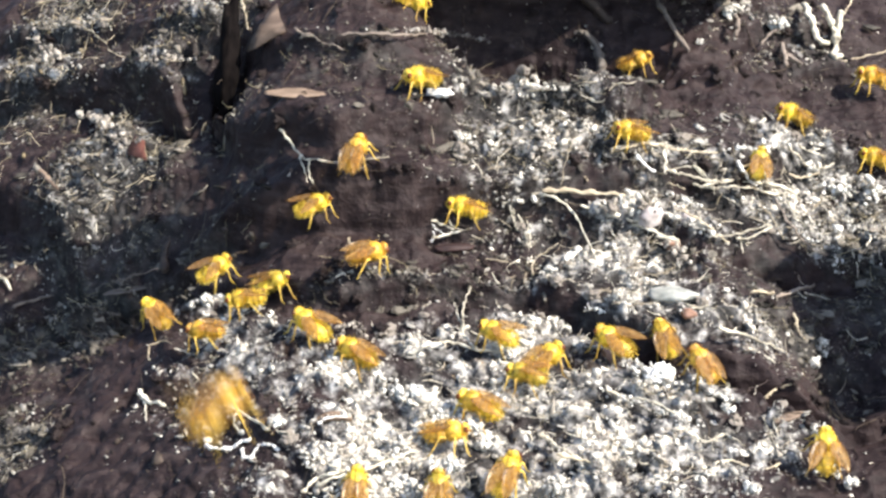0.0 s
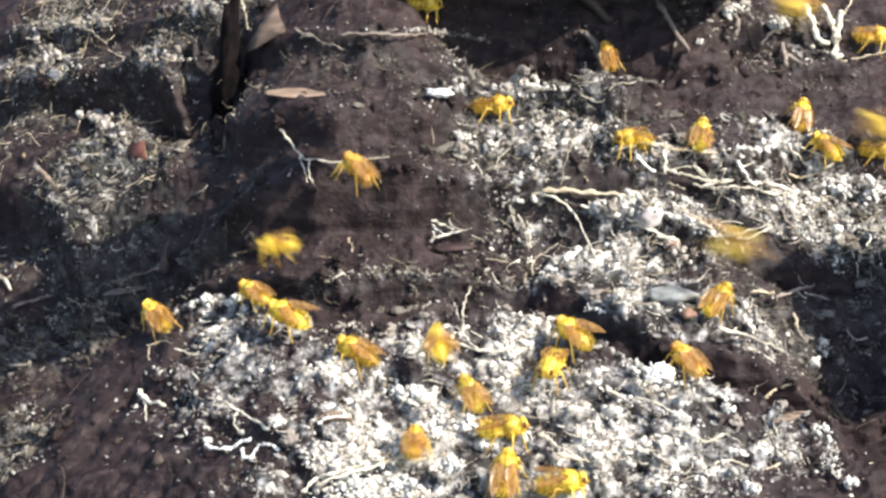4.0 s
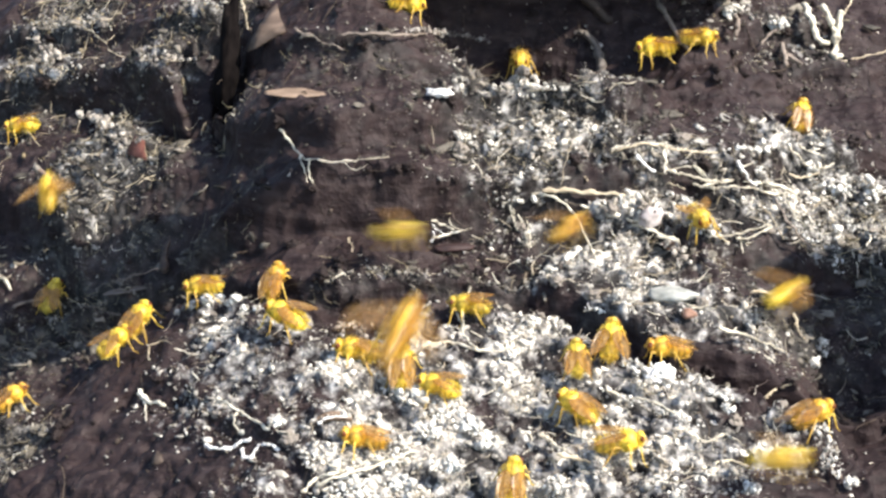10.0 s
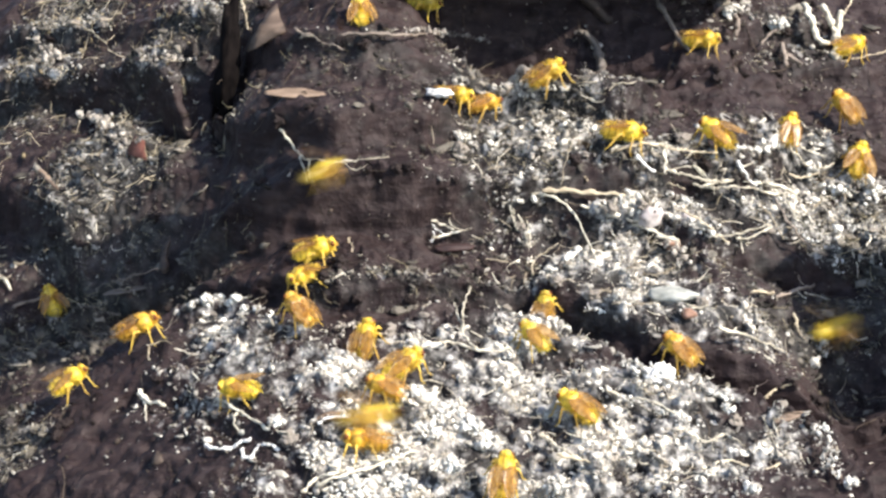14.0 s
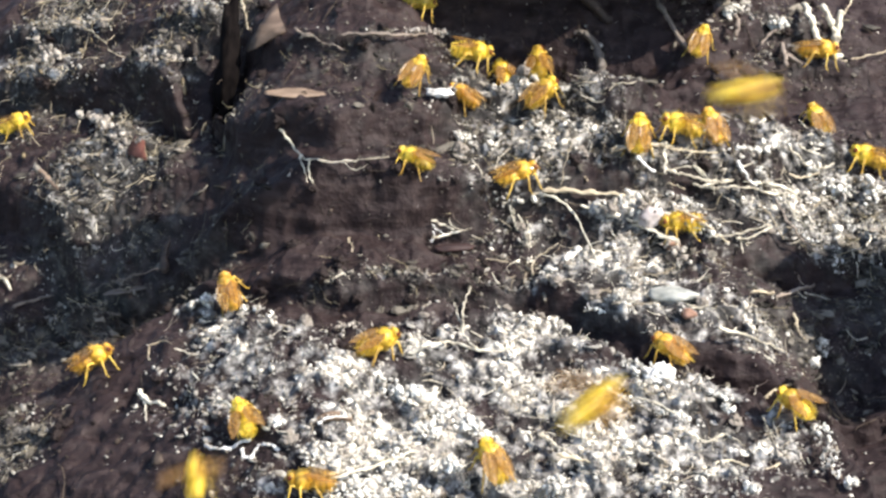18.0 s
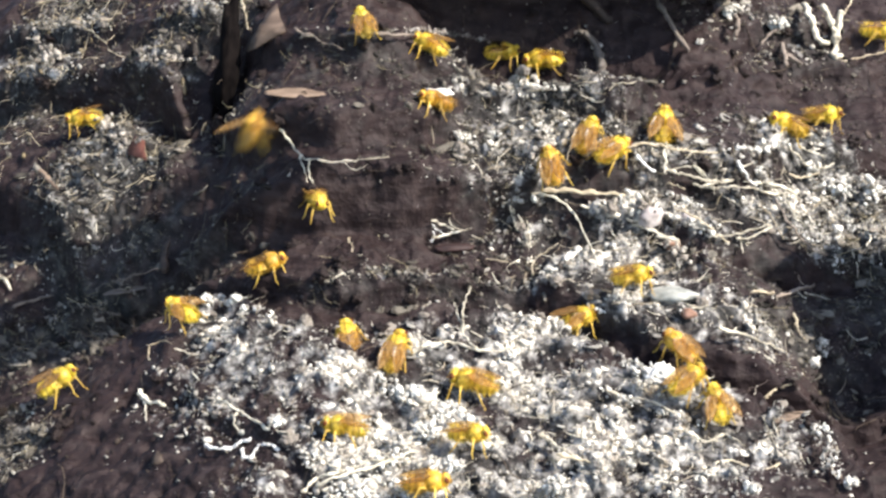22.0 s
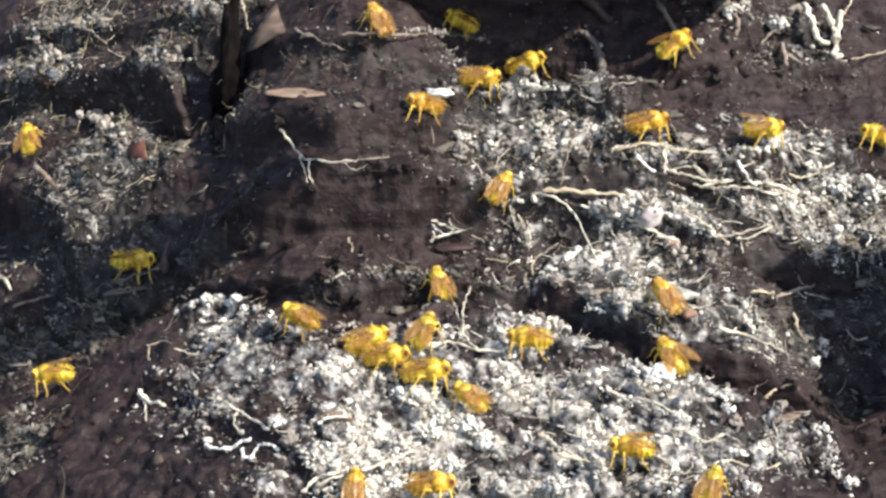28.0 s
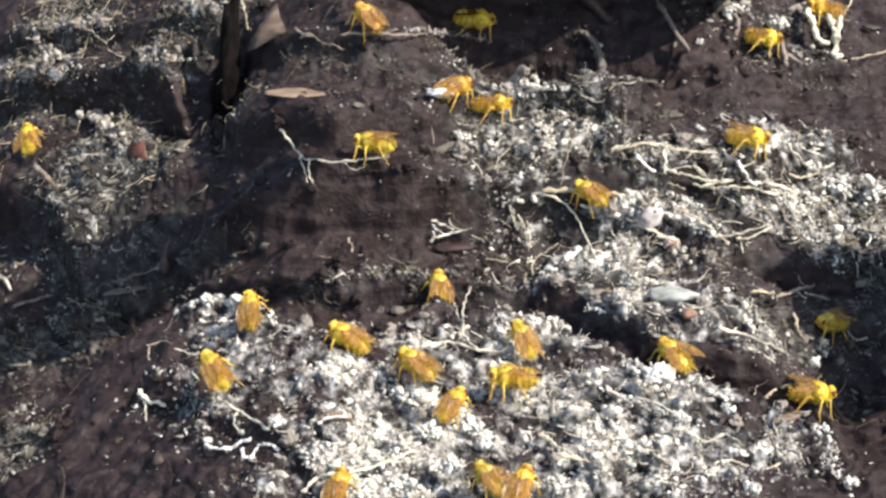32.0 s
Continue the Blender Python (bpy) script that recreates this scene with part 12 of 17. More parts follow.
    key_fly(0, 1.02, [(0, 18.2, -34.5, -10.9, 44, -0.01, -0.28), (1, 18.2, -34.5, -10.9, 44, -0.01, -0.28), (1.4, 18.2, -34.5, -10.9, 43, -0.01, -0.28), (1.47, 18.3, -35.6, -10.4, 100, -0.01, -0.28), (1.53, 18.4, -36.6, -10, 155, -0.01, -0.28), (1.6, 18.4, -37.7, -9.5, 215, -0.02, -0.1), (2, 18.5, -37.7, -9.5, 211, -0.02, -0.1), (2.43, 18.3, -37.7, -9.5, 218, -0.02, -0.1), (2.53, 18.8, -38.7, -9.9, 231, -0.02, -0.1), (2.63, 19, -39.7, -10.3, 254, -0.02, -0.2), (3, 19, -39.7, -10.3, 251, -0.02, -0.2), (4.39, 19, -39.7, -10.3, 252, -0.02, -0.2), (4.56, 21.1, -42.7, -12.4, 193, -0.02, -0.2), (4.73, 23, -45.7, -14.6, 131, -0.02, -0.28), (6, 23.2, -45.7, -14.6, 136, -0.02, -0.28), (6.49, 23.1, -45.7, -14.6, 131, -0.02, -0.28), (6.59, 23.1, -46.4, -14.6, 136, -0.02, -0.28), (6.69, 23.3, -47.1, -14.5, 140, -0.01, -0.28), (7, 23.1, -47.1, -14.5, 136, -0.01, -0.28), (7.51, 23, -47.1, -14.5, 131, -0.01, -0.28), (7.61, 22.5, -47.2, -14.5, 136, -0.01, -0.28), (7.71, 22, -47.2, -14.5, 132, -0.01, -0.28), (8, 21.9, -47.2, -14.5, 136, -0.01, -0.28), (8.47, 22, -47.2, -14.5, 133, -0.01, -0.28), (8.57, 22.5, -47.2, -14.5, 136, -0.01, -0.28), (8.67, 22.9, -47.1, -14.5, 137, -0.01, -0.28), (9, 23.1, -47.1, -14.5, 136, -0.01, -0.28), (10, 23.1, -47.1, -14.5, 136, -0.01, -0.28), (11, 23.1, -47.3, -15, 136, -0.01, -0.28), (12, 23.1, -47.1, -14.5, 136, -0.01, -0.28), (13, 23.1, -47.1, -14.5, 136, -0.01, -0.28), (14, 23.1, -47.1, -14.5, 136, -0.01, -0.28), (17, 23.1, -47.3, -15, 136, -0.01, -0.28), (17.43, 23, -47.3, -15, 132, -0.01, -0.28), (17.53, 25.1, -47.1, -13.7, 90, -0.01, -0.28), (17.63, 27, -46.9, -12.3, 45, -0.02, -0.28), (17.95, 13.6, -128.6, 16.4, 44, -0.02, -0.28), (18, 20.1, -122.4, 19.9, 44, -0.02, -0.28), (18.05, 26.6, -116.2, 23.4, 44, -0.02, -0.28), (18.25, 27, -46.9, -12.3, 44, -0.02, -0.28), (18.49, 27.1, -46.9, -12.3, 44, -0.02, -0.28), (18.66, 22.6, -48.5, -12.6, 70, -0.02, -0.28), (18.83, 18.2, -50, -12.8, 98, 0, -0.52), (18.95, 16.7, -137.8, 15.3, 96, 0, -0.52), (19, 13.7, -134.8, 22.3, 96, 0, -0.52), (19.05, 10.7, -131.8, 29.3, 96, 0, -0.52), (19.29, 18, -50, -12.8, 99, 0, -0.52), (19.46, 8.6, -50, -5.1, 116, 0, -0.52), (19.63, -1, -42.8, -11.6, 130, 0.02, -0.28), (20, -0.9, -42.8, -11.6, 136, 0.02, -0.28), (21, -1.4, -42.8, -11.6, 136, 0.02, -0.28), (21.27, -1.3, -42.8, -11.6, 138, 0.02, -0.28), (21.44, -9.1, -37.9, -2.8, 116, 0.02, -0.28), (21.61, -16.9, -24.6, -10.8, 100, -0.06, -0.52), (22, -16.9, -24.6, -10.8, 96, -0.06, -0.52), (22.33, -17, -24.6, -10.8, 100, -0.06, -0.52), (22.43, -16.4, -24.6, -11, 116, -0.06, -0.52), (22.53, -15.8, -24.7, -11.2, 135, 0.02, -0.28), (23, -15.9, -24.7, -11.2, 136, 0.02, -0.28), (23.49, -16.1, -24.7, -11.2, 137, 0.02, -0.28), (23.66, -15.9, -29.4, -10.1, 142, 0.02, -0.28), (23.83, -15.8, -34, -8.9, 154, 0.1, -0.2), (24, -16, -34, -8.9, 149, 0.1, -0.2), (25, -16, -34, -8.9, 149, 0.1, -0.2), (26.77, -16, -34, -8.9, 155, 0.1, -0.2), (26.87, -14.8, -33.5, -8.6, 90, 0.1, -0.2), (26.97, -13.6, -32.9, -8.3, 34, 0.06, -0.2), (28, -13.5, -32.9, -8.3, 31, 0.06, -0.2), (28.46, -13.3, -32.9, -8.3, 29, 0.06, -0.2), (28.56, -15.5, -32.8, -8.1, 90, 0.06, -0.2), (28.66, -17.6, -32.6, -7.9, 144, 0.15, -0.2), (29, -17.5, -32.6, -7.9, 149, 0.15, -0.2), (29.47, -17.7, -32.6, -7.9, 154, 0.15, -0.2), (29.57, -18.3, -32.4, -7.7, 149, 0.15, -0.2), (29.67, -19.3, -32.2, -7.5, 144, 0.1, -0.2), (30, -19.1, -32.2, -7.5, 149, 0.1, -0.2), (31, -18.6, -32, -7.6, 149, 0.16, -0.2), (31.4, -18.5, -32, -7.6, 147, 0.16, -0.2), (31.5, -18.1, -32.3, -7.8, 149, 0.16, -0.2), (31.6, -17.6, -32.6, -7.9, 147, 0.15, -0.2), (32, -17.5, -32.6, -7.9, 149, 0.15, -0.2)])
    key_fly(3, 0.91, [(0, 14.5, -39.6, -11.8, 164, -0.01, -0.12), (0.49, 14.7, -39.6, -11.8, 165, -0.01, -0.12), (0.56, 13.6, -41, -12, 119, -0.01, -0.12), (0.63, 12.8, -42.4, -12.1, 75, -0.01, -0.12), (0.69, 11.8, -43.8, -12.3, 33, -0, -0.2), (1, 11.9, -43.8, -12.3, 31, -0, -0.2), (1.58, 11.9, -43.8, -12.3, 26, -0, -0.2), (1.68, 12.6, -45.1, -12.8, 67, -0, -0.2), (1.78, 13.2, -46.5, -13.2, 104, -0, -0.5), (2, 13.3, -46.5, -13.2, 102, -0, -0.5), (2.07, 13.1, -46.5, -13.2, 101, -0, -0.5), (2.32, 53.6, -44.4, -4.9, 90, -0, -0.5), (2.57, 93.8, -30.3, -20.6, 77, 0.21, -0.5), (3, 93.9, -30.3, -20.6, 77, 0.21, -0.5), (3.74, 93.9, -30.3, -20.6, 80, 0.21, -0.5), (3.99, 52.5, -17.2, 5.5, 60, 0.21, -0.5), (4.24, 11, 8, 7.7, 45, 0.21, -0.28), (6, 11.1, 8, 7.7, 44, 0.21, -0.28), (6.34, 11.2, 8, 7.7, 45, 0.21, -0.28), (6.43, 8.5, 5.8, 8.9, 78, 0.21, -0.28), (6.51, 5.9, 4.6, 8.2, 112, 0.21, -0.28), (6.6, 3.3, 4.3, 5.7, 146, 0.21, -0.28), (6.68, 0.8, 4.9, 1.2, 181, 0.16, -0.03), (7, 0.7, 4.9, 1.2, 180, 0.16, -0.03), (7.53, 0.5, 4.9, 1.2, 175, 0.16, -0.03), (7.63, -0.2, 4.7, 1.6, 180, 0.16, -0.03), (7.73, -0.8, 4.4, 2, 185, 0.21, -0.03), (8, -1, 4.4, 2, 180, 0.21, -0.03), (8.2, -0.8, 4.4, 2, 182, 0.21, -0.03), (8.3, 0.4, 4.6, 2.2, 172, 0.21, -0.03), (8.4, 2, 4.8, 2.4, 166, 0.07, -0.12), (9, 1.8, 4.8, 2.4, 164, 0.07, -0.12), (9.28, 1.6, 4.8, 2.4, 167, 0.07, -0.12), (9.37, -0.8, -0.9, 7.2, 123, 0.07, -0.12), (9.45, -3.3, -5, 9.1, 82, 0.07, -0.12), (9.54, -5.9, -7.7, 7.9, 41, 0.07, -0.12), (9.62, -8.3, -8.9, 3.8, 0, -0, -0.03), (9.95, -17.4, -8.9, 4.8, 0, -0, -0.03), (10, -8.4, -8.9, 3.8, 0, -0, -0.03), (10.05, 0.6, -8.9, 5.3, 0, -0, -0.03), (10.24, -8.5, -8.9, 3.8, 6, -0, -0.03), (10.41, -5, -1, 19, 30, -0, -0.03), (10.58, -1.5, 15.9, 16.1, 55, 0.16, -0.38), (11, -1.5, 15.9, 16.1, 59, 0.16, -0.38), (11.52, -1.3, 15.9, 16.1, 55, 0.16, -0.38), (11.69, -3.4, 26.8, 36.8, 30, 0.16, -0.38), (11.86, -5.4, 49.5, 33.8, 3, 0.26, -0.03), (12, -5.2, 49.5, 33.8, 0, 0.26, -0.03), (13, -4.6, 50.5, 33.5, 0, 0.25, -0.03), (14, -4.6, 50.5, 33.5, 0, 0.25, -0.03), (17, -4.6, 50.8, 33.8, 0, 0.24, -0.03), (17.31, -4.6, 50.8, 33.8, -4, 0.24, -0.03), (17.41, -5.2, 49.8, 33.9, 0, 0.24, -0.03), (17.51, -5.8, 48.8, 34, 1, 0.26, -0.03), (18, -5.7, 48.8, 34, 0, 0.26, -0.03), (18.37, -5.5, 48.8, 34, -5, 0.26, -0.03), (18.47, -4.8, 50, 33.7, 0, 0.26, -0.03), (18.57, -3.8, 51.2, 33.4, -3, 0.24, -0.03), (19, -4, 51.2, 33.4, 0, 0.24, -0.03), (19.34, -4.2, 51.2, 33.4, -3, 0.24, -0.03), (19.44, -3.7, 51.9, 33.4, 0, 0.24, -0.03), (19.54, -3.2, 52.5, 33.4, -2, 0.22, -0.03), (20, -3.4, 52.5, 33.4, 0, 0.22, -0.03), (20.53, -3.2, 52.5, 33.4, 3, 0.22, -0.03), (20.63, -0.8, 53.2, 30.8, 48, 0.22, -0.03), (20.73, 1.7, 54, 28.1, 95, 0.21, -0.52), (21, 1.9, 54, 28.1, 96, 0.21, -0.52), (21.12, 1.8, 54, 28.1, 94, 0.21, -0.52), (21.24, 29, 50.1, 34.6, 58, 0.21, -0.52), (21.37, 56.1, 49.2, 35.1, 20, 0.21, -0.52), (21.49, 83.2, 51.4, 29.7, -18, 0.21, -0.52), (21.62, 110.1, 56.5, 18.2, -54, 0.09, -0.16), (22, 110.3, 56.5, 18.2, -56, 0.09, -0.16), (23, 110.3, 56.5, 18.2, -56, 0.09, -0.16), (23.26, 110.2, 56.5, 18.2, -60, 0.09, -0.16), (23.43, 91.6, 23.8, 18.9, -27, 0.09, -0.16), (23.59, 72.8, -3.5, 9, 2, 0.09, -0.16), (23.76, 53.9, -25.5, -11.6, 26, -0.17, -0.2), (24, 54.1, -25.5, -11.6, 31, -0.17, -0.2), (24.31, 53.9, -25.5, -11.6, 32, -0.17, -0.2), (24.48, 53.6, -39, -5.9, 61, -0.17, -0.2), (24.65, 53, -45.5, -14.2, 94, 0.02, -0.53), (25, 53.1, -45.5, -14.2, 90, 0.02, -0.53), (26.05, 53.3, -45.5, -14.2, 96, 0.02, -0.53), (26.22, 48.5, -60, -8.8, 80, 0.02, -0.53), (26.39, 44.2, -66.5, -19.4, 67, 0, -0.46), (28, 44, -66.5, -19.4, 71, 0, -0.46), (28.5, 44, -66.5, -19.4, 76, 0, -0.46), (28.67, 68, -55.4, -10.4, 82, 0, -0.46), (28.84, 92, -32.3, -25.3, 94, -0.01, -0.53), (29, 92, -32.3, -25.3, 93, -0.01, -0.53), (29.23, 92.1, -32.3, -25.3, 92, -0.01, -0.53), (29.35, 88.2, -28.6, -13.4, 122, -0.01, -0.53), (29.46, 84.4, -20.9, -9.6, 151, -0.01, -0.53), (29.57, 80.8, -9.2, -13.7, 183, -0.16, -0.03), (30, 80.6, -9.2, -13.7, 180, -0.16, -0.03), (30.3, 80.4, -9.2, -13.7, 177, -0.16, -0.03), (30.47, 76.9, -9.1, -13.8, 180, -0.16, -0.03), (30.64, 73.2, -9.1, -14, 178, 0.16, -0.03), (31, 73.2, -9.1, -14, 180, 0.16, -0.03), (31.43, 73, -9.1, -14, 180, 0.16, -0.03), (31.53, 73.2, -9.3, -14.1, 196, 0.16, -0.03), (31.63, 73.3, -9.5, -14.2, 218, 0.16, -0.1), (32, 73.1, -9.5, -14.2, 211, 0.16, -0.1)])
    key_fly(0, 1.03, [(0, 6, -48, -14.1, 149, 0.02, -0.2), (0.52, 6, -48, -14.1, 149, 0.02, -0.2), (0.62, 5.8, -49.4, -12.4, 142, 0.02, -0.2), (0.72, 5.7, -50.7, -10.7, 137, 0.02, -0.28), (0.95, 12, -56.9, -9.7, 136, 0.02, -0.28), (1, 5.5, -50.7, -10.7, 136, 0.02, -0.28), (1.05, -1, -44.5, -7.2, 136, 0.02, -0.28), (1.44, 5.4, -50.7, -10.7, 138, 0.02, -0.28), (1.54, 5.7, -50.2, -12.8, 150, 0.02, -0.28), (1.64, 5.9, -49.8, -14.9, 170, 0.02, -0.12), (2, 5.9, -49.8, -14.9, 164, 0.02, -0.12), (2.6, 6.1, -49.8, -14.9, 170, 0.02, -0.12), (2.67, 7.3, -50.7, -15.5, 109, 0.02, -0.12), (2.73, 8.8, -51.5, -16.2, 55, 0.02, -0.12), (2.8, 10, -52.4, -16.8, -6, 0.01, -0.03), (3, 10.2, -52.4, -16.8, 0, 0.01, -0.03), (4.06, 10.4, -52.4, -16.8, 1, 0.01, -0.03), (4.22, 37.5, -51, -9, -35, 0.01, -0.03), (4.39, 64.8, -44.3, -11.8, -69, 0.01, -0.03), (4.56, 92, -32.2, -25.3, -110, -0.01, -0.21), (6, 92.1, -32.2, -25.3, -104, -0.01, -0.21), (6.15, 91.9, -32.2, -25.3, -109, -0.01, -0.21), (6.28, 69.2, -44.7, -14.1, -139, -0.01, -0.21), (6.4, 46.3, -54.1, -8.9, -174, -0.01, -0.21), (6.53, 23.5, -60.6, -9.7, -209, -0.01, -0.21), (6.65, 0.7, -64.1, -16.5, -248, 0.02, -0.41), (7, 0.6, -64.1, -16.5, -243, 0.02, -0.41), (7.27, 0.7, -64.1, -16.5, -248, 0.02, -0.41), (7.37, -0.3, -66.2, -17.8, -302, 0.02, -0.41), (7.47, -1.1, -68.4, -19, -358, 0.02, -0.03), (8, -1.3, -68.4, -19, -360, 0.02, -0.03), (8.48, -1.2, -68.4, -19, -357, 0.02, -0.03), (8.59, -3.3, -63.2, -6.2, -324, 0.02, -0.03), (8.71, -5.4, -53.2, -3, -287, 0.02, -0.03), (8.82, -7.5, -38.5, -9.2, -252, 0.02, -0.46), (9, -7.4, -38.5, -9.2, -251, 0.02, -0.46), (9.35, -7.5, -38.5, -9.2, -245, 0.02, -0.46), (9.45, -7.3, -38.6, -9.4, -260, 0.02, -0.46), (9.55, -7.2, -38.7, -9.7, -266, 0.02, -0.53), (10, -7.2, -38.7, -9.7, -270, 0.02, -0.53), (10.38, -7.4, -38.7, -9.7, -274, 0.02, -0.53), (10.55, -7.7, -41.7, -9.9, -267, 0.02, -0.53), (10.72, -8.2, -44.7, -10.2, -260, 0.02, -0.52), (11, -8.2, -44.7, -10.2, -264, 0.02, -0.52), (11.22, -8.3, -44.7, -10.2, -266, 0.02, -0.52), (11.34, -6.7, -38.4, 1.5, -296, 0.02, -0.52), (11.45, -5.1, -26.8, 2.5, -328, 0.02, -0.52), (11.56, -3.6, -9.9, -7.1, -361, 0.07, -0.03), (12, -3.6, -9.9, -7.1, -360, 0.07, -0.03), (12.5, -3.5, -9.9, -7.1, -363, 0.07, -0.03), (12.58, -3.5, -22, 0.4, -326, 0.07, -0.03), (12.67, -3.5, -31.4, 2.3, -292, 0.07, -0.03), (12.75, -3.5, -37.9, -1.3, -258, 0.07, -0.03), (12.84, -3.5, -41.7, -10.5, -224, 0.02, -0.28), (13, -3.4, -41.7, -10.5, -224, 0.02, -0.28), (13.26, -3.5, -41.7, -10.5, -230, 0.02, -0.28), (13.36, -5.2, -40.4, -10.2, -270, 0.02, -0.28), (13.46, -6.8, -39.1, -10, -311, 0.02, -0.28), (14, -6.9, -39.1, -10, -316, 0.02, -0.28), (15.73, -6.9, -39.1, -10, -318, 0.02, -0.28), (15.98, -54.7, -19.6, -9.1, -338, 0.02, -0.28), (16.23, -102.5, 11.9, -32.2, -360, -0.22, -0.03), (17, -102.5, 11.9, -32.2, -360, -0.22, -0.03), (22, -102.5, 11.9, -32.2, -360, -0.22, -0.03), (22.2, -102.5, 11.9, -32.2, -360, -0.22, -0.03), (22.37, -80.8, -8.7, -11.3, -352, -0.22, -0.03), (22.54, -59.2, -17.2, -14.4, -344, -0.26, -0.12), (23, -59, -17.2, -14.4, -344, -0.26, -0.12), (23.46, -58.9, -17.2, -14.4, -346, -0.26, -0.12), (23.63, -51.5, -11.3, -2.4, -322, -0.26, -0.12), (23.8, -44.1, 3.6, -8.3, -299, -0.21, -0.38), (24, -44, 3.6, -8.3, -301, -0.21, -0.38), (24.35, -44.1, 3.6, -8.3, -301, -0.21, -0.38), (24.52, -57.1, 2.1, -4, -330, -0.21, -0.38), (24.69, -70.2, 10.1, -18.6, -358, -0.18, -0.03), (25, -70.2, 10.1, -18.6, -360, -0.18, -0.03), (26.78, -70.3, 10.1, -18.6, -359, -0.18, -0.03), (26.95, -66.2, 12.9, -15.1, -360, -0.18, -0.03), (27.12, -62.3, 15.8, -11.5, -358, 0.11, -0.03), (28, -62.3, 15.8, -11.5, -360, 0.11, -0.03), (29, -62.3, 15.8, -11.5, -360, 0.11, -0.03), (29.23, -62.1, 15.8, -11.5, -365, 0.11, -0.03), (29.4, -55, -2.4, 1.4, -338, 0.11, -0.03), (29.57, -47.7, -10.2, -6.6, -319, -0.22, -0.28), (30, -47.8, -10.2, -6.6, -316, -0.22, -0.28), (30.33, -47.8, -10.2, -6.6, -320, -0.22, -0.28), (30.44, -45.3, -11.9, -6.4, -271, -0.22, -0.28), (30.55, -42.9, -13.6, -6.3, -225, -0.22, -0.28), (30.67, -40.6, -15.3, -6.1, -174, -0.22, -0.03), (31, -40.4, -15.3, -6.1, -180, -0.22, -0.03), (31.15, -40.6, -15.3, -6.1, -177, -0.22, -0.03), (31.26, -40, -26.4, -0.7, -204, -0.22, -0.03), (31.37, -39.7, -34, -2.4, -227, -0.22, -0.03), (31.49, -39.4, -38, -11.1, -255, -0.23, -0.46), (32, -39.3, -38, -11.1, -251, -0.23, -0.46)])
